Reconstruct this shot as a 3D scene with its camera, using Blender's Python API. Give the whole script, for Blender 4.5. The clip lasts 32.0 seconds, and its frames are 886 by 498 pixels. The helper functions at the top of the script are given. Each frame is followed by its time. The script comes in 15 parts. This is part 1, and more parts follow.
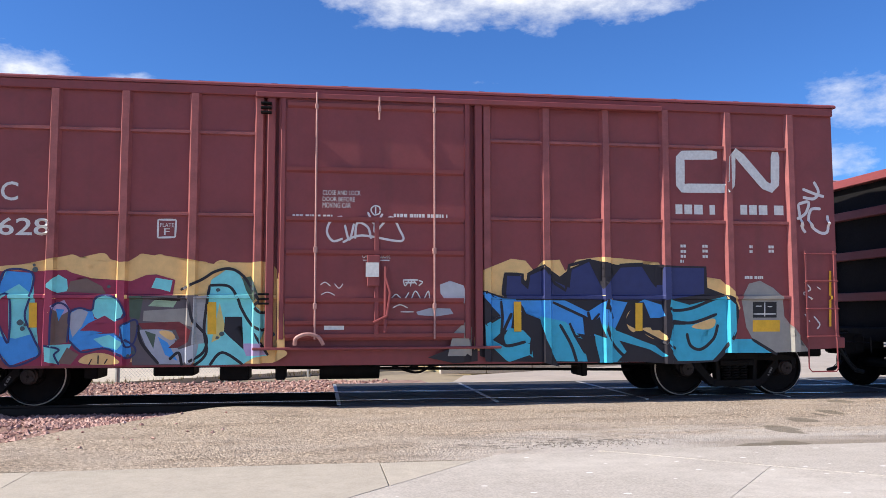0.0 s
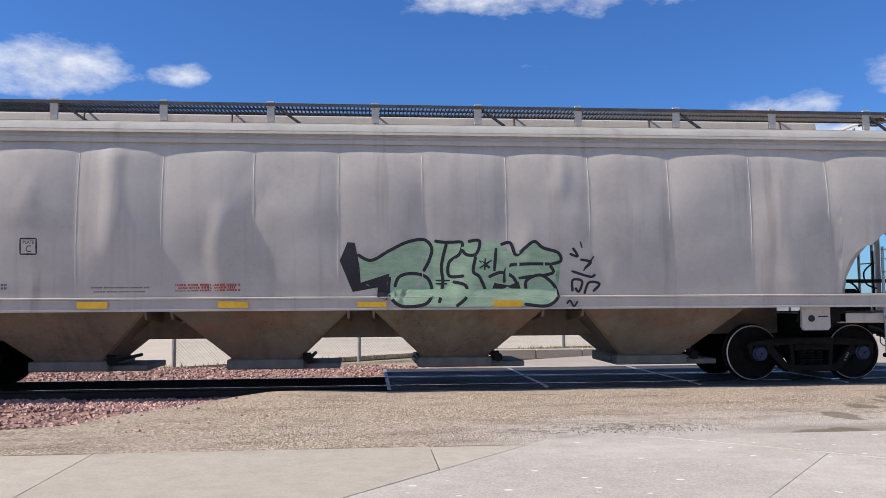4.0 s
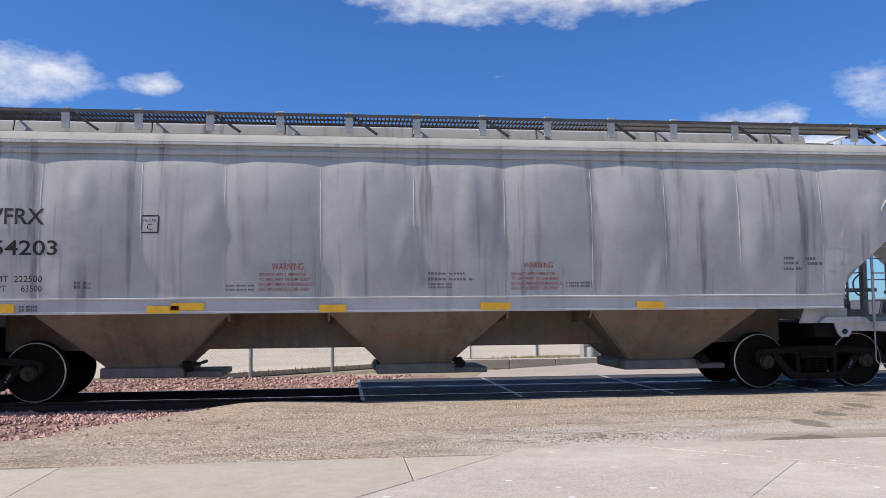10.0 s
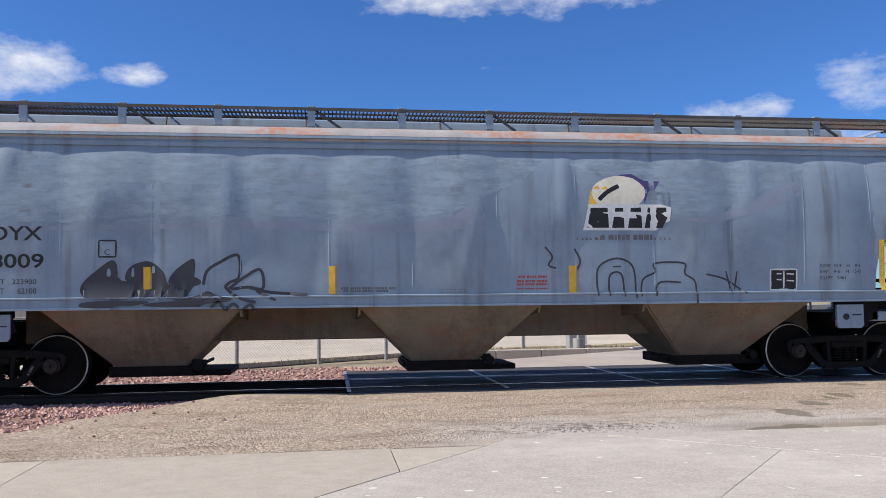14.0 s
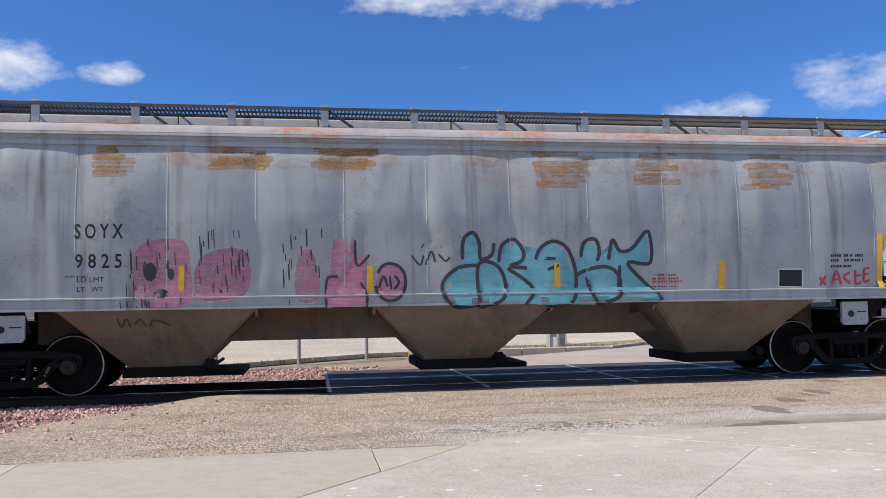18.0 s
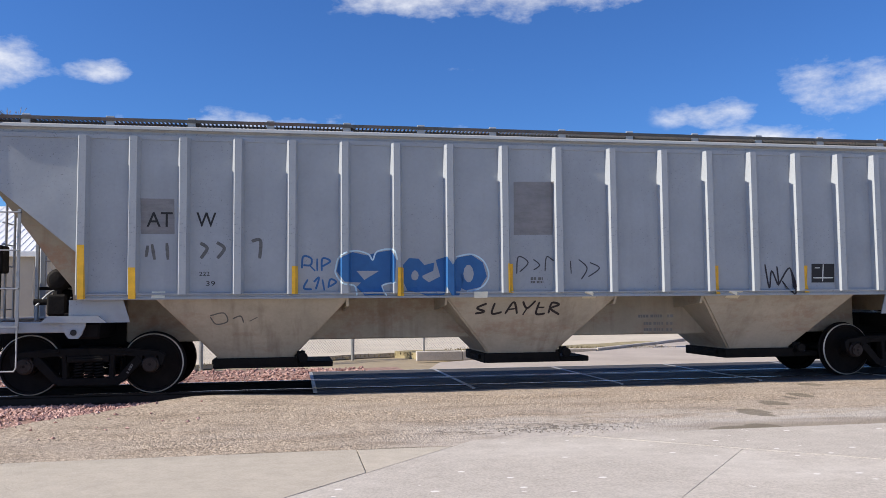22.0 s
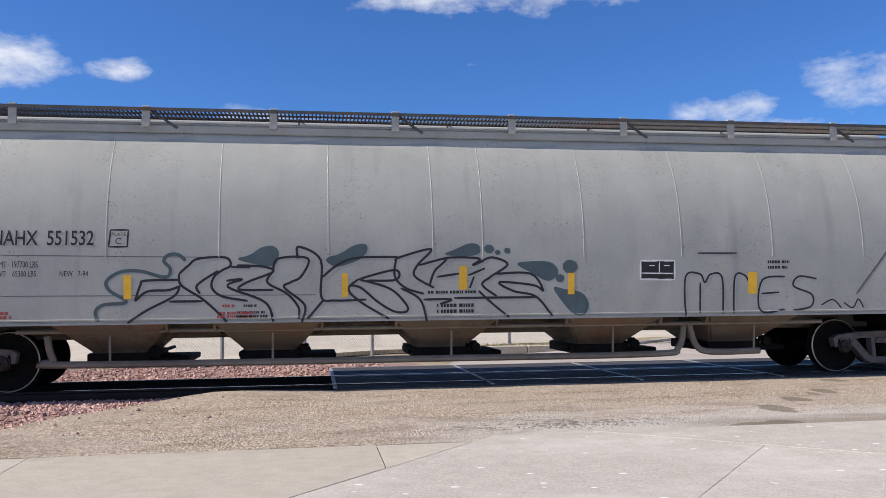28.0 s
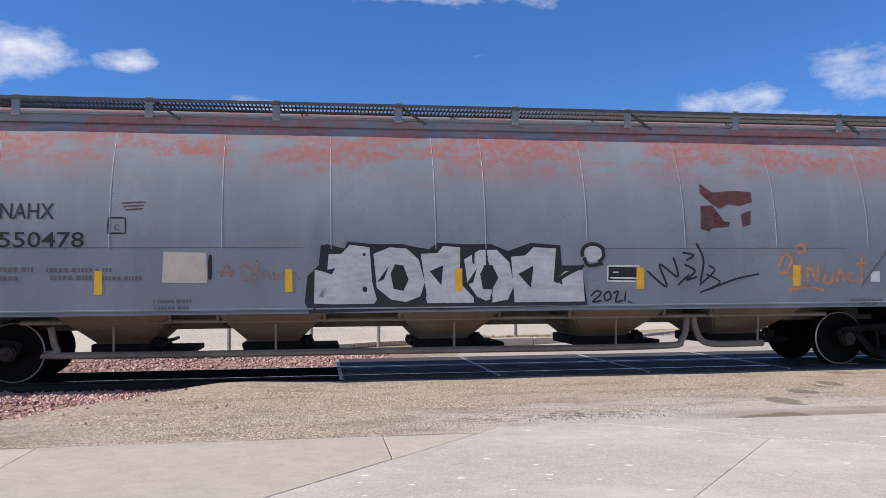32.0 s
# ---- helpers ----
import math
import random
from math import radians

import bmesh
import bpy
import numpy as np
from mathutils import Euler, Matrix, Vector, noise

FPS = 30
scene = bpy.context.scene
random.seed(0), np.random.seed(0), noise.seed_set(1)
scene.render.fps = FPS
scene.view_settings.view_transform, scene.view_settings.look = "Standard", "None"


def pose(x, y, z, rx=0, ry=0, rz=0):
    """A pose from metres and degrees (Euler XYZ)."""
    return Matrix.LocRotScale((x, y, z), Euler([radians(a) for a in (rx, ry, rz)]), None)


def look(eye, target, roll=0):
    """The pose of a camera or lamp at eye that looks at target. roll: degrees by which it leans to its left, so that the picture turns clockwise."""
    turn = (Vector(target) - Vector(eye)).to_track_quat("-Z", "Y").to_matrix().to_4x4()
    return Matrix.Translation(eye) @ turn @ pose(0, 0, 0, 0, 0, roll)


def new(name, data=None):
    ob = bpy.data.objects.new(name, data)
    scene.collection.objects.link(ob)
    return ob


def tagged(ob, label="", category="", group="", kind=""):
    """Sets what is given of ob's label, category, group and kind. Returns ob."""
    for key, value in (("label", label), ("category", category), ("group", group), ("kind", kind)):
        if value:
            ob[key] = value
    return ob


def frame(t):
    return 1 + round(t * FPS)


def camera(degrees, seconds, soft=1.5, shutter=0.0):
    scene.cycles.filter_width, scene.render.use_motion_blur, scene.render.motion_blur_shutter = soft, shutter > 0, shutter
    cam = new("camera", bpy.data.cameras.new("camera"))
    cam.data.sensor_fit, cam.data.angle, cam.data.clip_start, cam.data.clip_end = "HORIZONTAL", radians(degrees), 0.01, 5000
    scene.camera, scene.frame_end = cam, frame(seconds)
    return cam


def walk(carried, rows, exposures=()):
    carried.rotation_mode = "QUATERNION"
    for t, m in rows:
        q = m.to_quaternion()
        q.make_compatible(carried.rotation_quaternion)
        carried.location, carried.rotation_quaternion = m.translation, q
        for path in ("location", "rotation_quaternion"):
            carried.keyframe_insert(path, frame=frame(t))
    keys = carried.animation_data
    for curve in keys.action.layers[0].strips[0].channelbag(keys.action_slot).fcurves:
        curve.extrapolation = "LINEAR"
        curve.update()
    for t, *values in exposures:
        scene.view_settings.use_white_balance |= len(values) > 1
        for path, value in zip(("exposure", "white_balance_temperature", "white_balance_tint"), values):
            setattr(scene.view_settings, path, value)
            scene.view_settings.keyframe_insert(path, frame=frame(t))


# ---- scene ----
# ---- camera: hand-held on the road, its yaw to the right, pitch and lean in degrees ----
EYE = (0.0, -14.3, 1.345)
cam = camera(56.3, 32.0, soft=0.65, shutter=0.0)
SWAY = [
    (0, 8.49, 4.63, 0.10), (0.5, 7.94, 4.31, 0.29), (1, 7.39, 3.94, 0.48), (1.5, 6.76, 3.66, 0.68),
    (2, 6.11, 3.53, 0.82), (2.5, 5.49, 3.54, 0.74), (4.5, 5.12, 3.68, 0.33), (5, 5.33, 3.73, 0.41),
    (5.5, 5.65, 3.77, 0.59), (6, 6.11, 3.87, 0.67), (6.5, 6.44, 3.92, 0.75), (7, 6.69, 3.97, 0.73),
    (7.5, 6.82, 4.03, 0.63), (8, 6.83, 4.09, 0.53), (8.5, 6.81, 4.14, 0.50), (9, 6.81, 4.19, 0.49),
    (9.5, 6.85, 4.25, 0.49), (10, 6.93, 4.30, 0.48), (10.5, 7.04, 4.28, 0.38), (11, 7.14, 4.21, 0.35),
    (11.5, 7.19, 4.18, 0.26), (12, 7.22, 4.13, 0.23), (12.5, 7.36, 4.11, 0.29), (13, 7.52, 4.01, 0.41),
    (13.5, 7.71, 3.83, 0.54), (14, 7.87, 3.71, 0.63), (14.5, 8.06, 3.65, 0.71), (16.5, 8.86, 3.61, 0.59),
    (17, 9.05, 3.62, 0.60), (17.5, 9.17, 3.62, 0.74), (18, 9.22, 3.65, 0.89), (18.5, 9.32, 3.70, 1.03),
    (19, 9.45, 3.74, 1.01), (19.5, 9.62, 3.75, 0.92), (20, 9.80, 3.78, 0.80), (20.5, 9.89, 3.76, 0.71),
    (21, 9.99, 3.72, 0.63), (21.5, 10.07, 3.69, 0.54), (22, 10.14, 3.73, 0.48), (22.5, 10.19, 3.73, 0.47),
    (23, 10.15, 3.72, 0.45), (23.5, 10.10, 3.70, 0.55), (24, 10.01, 3.66, 0.62), (24.5, 9.98, 3.59, 0.72),
    (25, 9.86, 3.48, 0.82), (25.5, 9.71, 3.37, 0.88), (27.5, 8.83, 3.49, 0.76), (28, 8.82, 3.46, 0.60),
    (28.5, 8.74, 3.41, 0.38), (29, 8.59, 3.34, 0.25), (29.5, 8.44, 3.26, 0.19), (30, 8.37, 3.23, 0.19),
    (30.5, 8.37, 3.16, 0.16), (31, 8.34, 3.20, 0.24), (31.5, 8.38, 3.10, 0.38), (32, 8.39, 2.89, 0.49),
]
walk(cam, [(t, pose(*EYE, 90 + p, r, -y)) for t, y, p, r in SWAY], exposures=[(0.0, 0.72), (1.0, 0.56), (2.2, 0.46), (5.0, 0.48), (32.0, 0.48)])


def train_x(t):
    """How far the train has rolled along the track at t seconds."""
    u = (t - 16) / 16
    return 147.879 * u + 2.976 * u ** 2 - 0.275 * u ** 3 - 1.050 * u ** 4


CARS = []          # (car, place in the train)
WHEELS = []        # wheel sets, with their place in the truck
# ---- world and sun ----
SUN_FROM = Vector((-1.33, -0.09, 1.0)).normalized()
world = bpy.data.worlds.new("sky")
scene.world = world
world.use_nodes = True
wn, wl = world.node_tree.nodes, world.node_tree.links
wn.clear()


def wnode(kind):
    return wn.new(kind)


def wmath(op, a, b=None, clamp=False):
    nd = wnode("ShaderNodeMath")
    nd.operation, nd.use_clamp = op, clamp
    for i, v in enumerate((a, b)):
        if v is None:
            continue
        if isinstance(v, (int, float)):
            nd.inputs[i].default_value = v
        else:
            wl.new(v, nd.inputs[i])
    return nd.outputs[0]


sky = wnode("ShaderNodeTexSky")
sky.sky_type, sky.sun_disc = "NISHITA", False
sky.sun_elevation = math.asin(SUN_FROM.z)
sky.sun_rotation = math.atan2(SUN_FROM.x, SUN_FROM.y)
sky.air_density, sky.dust_density, sky.ozone_density = 1.0, 0.3, 3.0
tc = wnode("ShaderNodeTexCoord")
sep = wnode("ShaderNodeSeparateXYZ")
wl.new(tc.outputs["Generated"], sep.inputs[0])
azim = wmath("ARCTAN2", sep.outputs["X"], sep.outputs["Y"])
elev = wmath("ARCSINE", sep.outputs["Z"])
comb = wnode("ShaderNodeCombineXYZ")
wl.new(azim, comb.inputs[0])
wl.new(wmath("MULTIPLY", elev, 1.9), comb.inputs[1])
puff = wnode("ShaderNodeTexNoise")
puff.inputs["Scale"].default_value, puff.inputs["Detail"].default_value = 13.0, 9.0
puff.inputs["Roughness"].default_value = 0.62
wl.new(comb.outputs[0], puff.inputs["Vector"])
wisp = wnode("ShaderNodeTexNoise")
wisp.inputs["Scale"].default_value, wisp.inputs["Detail"].default_value = 4.2, 5.0
wl.new(comb.outputs[0], wisp.inputs["Vector"])
# drifting fair-weather clouds, then unseen fill clouds: azimuth, elevation, half width, half height (degrees),
# thickness
CLOUDS = [(-20.4, 14.6, 4.6, 2.1, 1.0), (-12.7, 14.9, 2.0, 0.85, 0.85), (14.0, 21.9, 14.5, 2.6, 1.15), (28.2, 12.4, 3.2, 1.2, 0.75),
          (37.0, 13.2, 4.2, 2.2, 0.9), (-3.6, 9.6, 10.5, 3.0, 1.3), (31.0, 9.7, 5.8, 1.5, 1.0), (12.0, 11.4, 2.4, 1.1, 0.75),
          (17.0, 9.4, 6.5, 1.3, 0.8), (3.2, 9.8, 4.2, 0.8, 0.7), (2.6, 7.2, 4.8, 0.8, 0.7), (10.5, 15.9, 2.0, 0.4, 0.35),
          # the last four are out of view, added to brighten the near sides
          (-60.0, 16.0, 16.0, 4.0, 1.0), (75.0, 15.0, 18.0, 4.5, 1.0), (150.0, 20.0, 34.0, 9.0, 1.2), (-145.0, 18.0, 34.0, 9.0, 1.2), (178.0, 42.0, 40.0, 12.0, 1.1), (115.0, 30.0, 20.0, 8.0, 1.1)]
total = None
for az, el, hw, hh, thick in CLOUDS:
    dx = wmath("DIVIDE", wmath("SUBTRACT", azim, radians(az)), radians(hw))
    dy = wmath("DIVIDE", wmath("SUBTRACT", elev, radians(el)), radians(hh))
    d2 = wmath("ADD", wmath("MULTIPLY", dx, dx), wmath("MULTIPLY", dy, dy))
    m = wmath("MULTIPLY", wmath("SUBTRACT", 1.0, wmath("MULTIPLY", d2, 0.55), True), thick)
    total = m if total is None else wmath("MAXIMUM", total, m)
ragged = wmath("ADD", wmath("MULTIPLY", wmath("SUBTRACT", puff.outputs["Fac"], 0.5), 2.3), wmath("MULTIPLY", wmath("SUBTRACT", wisp.outputs["Fac"], 0.5), 1.1))
cover = wmath("MULTIPLY", wmath("SUBTRACT", wmath("ADD", total, ragged), 0.42), 1.05, True)
cover = wmath("MULTIPLY", cover, wmath("MULTIPLY", total, 2.4, True), True)
cloud = wnode("ShaderNodeRGB")
cloud.outputs[0].default_value = (10.5, 10.7, 11.3, 1)
shade = wnode("ShaderNodeMixRGB")
shade.blend_type = "MULTIPLY"
shade.inputs[0].default_value = 0.5
wl.new(cloud.outputs[0], shade.inputs[1])
wl.new(puff.outputs["Fac"], shade.inputs[2])
tint = wnode("ShaderNodeMixRGB")
tint.blend_type = "MULTIPLY"
tint.inputs[0].default_value = 1.0
tint.inputs[2].default_value = (0.41, 0.73, 1.24, 1)
wl.new(sky.outputs[0], tint.inputs[1])
mix = wnode("ShaderNodeMixRGB")
wl.new(cover, mix.inputs[0])
wl.new(tint.outputs[0], mix.inputs[1])
wl.new(shade.outputs[0], mix.inputs[2])
bg = wnode("ShaderNodeBackground")
bg.inputs["Strength"].default_value = 0.078
wl.new(mix.outputs[0], bg.inputs["Color"])
out = wnode("ShaderNodeOutputWorld")
wl.new(bg.outputs[0], out.inputs["Surface"])

sun_lamp = bpy.data.lights.new("sun", "SUN")
sun_lamp.energy, sun_lamp.angle, sun_lamp.color = 5.0, radians(0.53), (1.0, 0.92, 0.80)
sun = new("sun", sun_lamp)
sun.matrix_world = look(SUN_FROM * 60, (0, 0, 0))
# ---- materials ----
MATS = {}


def mat(name, color, rough=0.6, metal=0.0, vary=0.15, scale=3.0, grime=0.0, streak=0.0, rust=0.0, bump=0.0, bscale=60.0, grime_col=(0.09, 0.07, 0.055), rust_col=(0.26, 0.085, 0.03), rust_z=None, random_tint=0.0, spec=0.4, worn=0.0, speck=0.0, rust_at=0.50):
    """A painted, dirty or plain surface: grain at two scales, dirt in blotches, rain streaks, rust patches, fine relief."""
    if name in MATS:
        return MATS[name]
    m = bpy.data.materials.new(name)
    MATS[name] = m
    m.use_nodes = True
    nt = m.node_tree
    N, L = nt.nodes, nt.links
    bsdf = N["Principled BSDF"]
    bsdf.inputs["Roughness"].default_value, bsdf.inputs["Metallic"].default_value = rough, metal
    bsdf.inputs["Specular IOR Level"].default_value = spec
    tco = N.new("ShaderNodeTexCoord")

    def noise_at(sc, detail=6.0, stretch=(1, 1, 1), roughness=0.6):
        mp = N.new("ShaderNodeMapping")
        mp.inputs["Scale"].default_value = stretch
        L.new(tco.outputs["Object"], mp.inputs["Vector"])
        nz = N.new("ShaderNodeTexNoise")
        nz.inputs["Scale"].default_value, nz.inputs["Detail"].default_value, nz.inputs["Roughness"].default_value = sc, detail, roughness
        L.new(mp.outputs[0], nz.inputs["Vector"])
        return nz.outputs["Fac"]

    def ramp(fac, a, b):
        r = N.new("ShaderNodeMapRange")
        r.inputs["From Min"].default_value, r.inputs["From Max"].default_value = a, b
        L.new(fac, r.inputs["Value"])
        return r.outputs[0]

    def times(a, b):
        nd = N.new("ShaderNodeMath")
        nd.operation = "MULTIPLY"
        for i, v in enumerate((a, b)):
            if isinstance(v, (int, float)):
                nd.inputs[i].default_value = v
            else:
                L.new(v, nd.inputs[i])
        return nd.outputs[0]

    def mixed(fac, a, b, blend="MIX"):
        nd = N.new("ShaderNodeMixRGB")
        nd.blend_type = blend
        for i, v in enumerate((fac, a, b)):
            if isinstance(v, (int, float)):
                nd.inputs[i].default_value = v
            elif isinstance(v, tuple):
                nd.inputs[i].default_value = (*v, 1)
            else:
                L.new(v, nd.inputs[i])
        return nd.outputs[0]

    col = mixed(1.0, mixed(ramp(noise_at(scale), 0.3, 0.7), tuple(c * (1 - vary) for c in color), tuple(min(1, c * (1 + vary)) for c in color)),
                mixed(ramp(noise_at(scale * 14, 3.0), 0.25, 0.75), (1 - vary * 0.5,) * 3, (1 + vary * 0.3,) * 3), "MULTIPLY")
    if random_tint:
        info = N.new("ShaderNodeObjectInfo")
        col = mixed(1.0, col, mixed(info.outputs["Random"], (1 - random_tint,) * 3, (1 + random_tint,) * 3), "MULTIPLY")
    if streak:
        s = times(ramp(noise_at(5.0, 4.0, (1.0, 0.3, 0.055)), 0.52, 0.72), ramp(noise_at(1.1, 3.0, (1, 1, 0.4)), 0.38, 0.62))
        col = mixed(times(s, streak), col, grime_col)
    if grime:
        g = times(ramp(noise_at(0.9, 8.0), 0.46, 0.74), ramp(noise_at(7.0, 5.0), 0.30, 0.65))
        col = mixed(times(g, grime), col, grime_col)
    if rust:
        r = times(ramp(noise_at(1.3, 9.0, (0.55, 1, 1.6), 0.68), rust_at, rust_at + 0.10), ramp(noise_at(9.0, 6.0), min(0.32, rust_at - 0.15), 0.55))
        if rust_z:
            sx = N.new("ShaderNodeSeparateXYZ")
            L.new(tco.outputs["Object"], sx.inputs[0])
            r = times(r, ramp(sx.outputs["Z"], rust_z[0], rust_z[1]))
        col = mixed(times(r, rust), col, rust_col)
    if speck:
        s = times(ramp(noise_at(26.0, 2.0, (1, 1, 1.3)), 0.635, 0.68), ramp(noise_at(0.9, 4.0), 0.44, 0.58))
        col = mixed(times(s, speck), col, (0.035, 0.024, 0.02))
    L.new(col, bsdf.inputs["Base Color"])
    if worn:
        a = N.new("ShaderNodeMapRange")
        a.inputs["From Min"].default_value, a.inputs["From Max"].default_value = 0.5 - 0.22 * (1 - worn), 0.5 + 0.16 * worn + 0.02
        a.inputs["To Min"].default_value, a.inputs["To Max"].default_value = 1 - worn, 1 - 0.25 * worn
        L.new(noise_at(5.5, 8.0, (0.45, 1, 1.9), 0.72), a.inputs["Value"])
        L.new(a.outputs[0], bsdf.inputs["Alpha"])
    rr = ramp(noise_at(scale * 5, 4.0), 0.2, 0.8)
    nd = N.new("ShaderNodeMapRange")
    nd.inputs["To Min"].default_value, nd.inputs["To Max"].default_value = max(0.02, rough - 0.08), min(1, rough + 0.10)
    L.new(rr, nd.inputs["Value"])
    L.new(nd.outputs[0], bsdf.inputs["Roughness"])
    if bump:
        b = N.new("ShaderNodeBump")
        b.inputs["Strength"].default_value, b.inputs["Distance"].default_value = min(1.0, bump), 0.02
        L.new(noise_at(bscale, 5.0), b.inputs["Height"])
        L.new(b.outputs[0], bsdf.inputs["Normal"])
    return m


def glow(name, color, strength):
    m = bpy.data.materials.new(name)
    m.use_nodes = True
    b = m.node_tree.nodes["Principled BSDF"]
    b.inputs["Base Color"].default_value = (*color, 1)
    b.inputs["Emission Color"].default_value, b.inputs["Emission Strength"].default_value = (*color, 1), strength
    return m


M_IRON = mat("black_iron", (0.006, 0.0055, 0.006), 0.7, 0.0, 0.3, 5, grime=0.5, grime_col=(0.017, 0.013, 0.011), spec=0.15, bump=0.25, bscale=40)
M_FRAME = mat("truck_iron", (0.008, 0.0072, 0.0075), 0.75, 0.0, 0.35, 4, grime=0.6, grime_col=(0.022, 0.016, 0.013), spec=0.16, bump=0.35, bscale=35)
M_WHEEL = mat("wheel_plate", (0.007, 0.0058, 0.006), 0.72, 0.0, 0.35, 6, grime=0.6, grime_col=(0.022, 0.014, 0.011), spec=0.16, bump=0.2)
M_TREAD = mat("worn_tread", (0.62, 0.58, 0.52), 0.45, 0.25, 0.15, 8)
M_CAP = mat("bearing_cap_blue", (0.012, 0.022, 0.075), 0.55, 0.0, 0.25, 12, grime=0.6)
M_CAP2 = mat("bearing_cap_brown", (0.022, 0.015, 0.014), 0.6, 0.2, 0.3, 12, grime=0.6)
M_RAIL = mat("rail_steel", (0.030, 0.022, 0.019), 0.65, 0.4, 0.25, 6, bump=0.1)
M_RAILTOP = mat("rail_head", (0.55, 0.55, 0.56), 0.22, 1.0, 0.05, 8)
M_TIE = mat("creosote_tie", (0.024, 0.018, 0.015), 0.85, 0, 0.35, 6, bump=0.5, bscale=25, random_tint=0.25)
M_GALV = mat("galvanised", (0.36, 0.37, 0.38), 0.5, 0.55, 0.15, 6, grime=0.3)
M_GEAR = mat("brake_gear_grey", (0.11, 0.11, 0.115), 0.6, 0.2, 0.3, 5, grime=0.6, grime_col=(0.03, 0.026, 0.024))
M_GRATE = mat("grating_steel", (0.10, 0.10, 0.10), 0.6, 0.4, 0.25, 5, grime=0.5, rust=0.25)
M_YELLOW = mat("reflector_yellow", (0.80, 0.45, 0.03), 0.45, 0, 0.12, 9, grime=0.25)
M_BLACK = mat("lettering_black", (0.018, 0.018, 0.02), 0.6, 0, 0.2, 20)
M_WHITE = mat("lettering_white", (0.70, 0.70, 0.68), 0.6, 0, 0.12, 20)
M_FADED = mat("lettering_faded", (0.13, 0.13, 0.13), 0.65, 0, 0.25, 20)
M_REDTXT = mat("lettering_red", (0.36, 0.06, 0.05), 0.6, 0, 0.25, 20)
M_HOSE = mat("rubber_hose", (0.014, 0.014, 0.014), 0.6, 0, 0.2, 10)
M_PANEL = mat("crossing_panel", (0.050, 0.050, 0.056), 0.8, 0, 0.2, 2.0, grime=0.4, bump=0.3, bscale=40, random_tint=0.15)
M_BALLAST = mat("ballast_bed", (0.30, 0.195, 0.165), 0.95, 0, 0.35, 5, bump=1.0, bscale=22, spec=0.15)
M_STONE = mat("ballast_stone", (0.36, 0.24, 0.205), 0.9, 0, 0.35, 2.5, spec=0.2)
M_LOT = mat("gravel_lot", (0.50, 0.44, 0.36), 0.95, 0, 0.12, 0.3, grime=0.25, grime_col=(0.30, 0.25, 0.19), bump=0.6, bscale=20, spec=0.15)
M_EARTH = mat("dry_earth", (0.33, 0.27, 0.19), 0.95, 0, 0.25, 0.2, grime=0.4, grime_col=(0.20, 0.17, 0.09), bump=0.6, bscale=12, spec=0.15)
M_GRASS = mat("dry_grass", (0.26, 0.21, 0.12), 0.95, 0, 0.35, 3, spec=0.15)


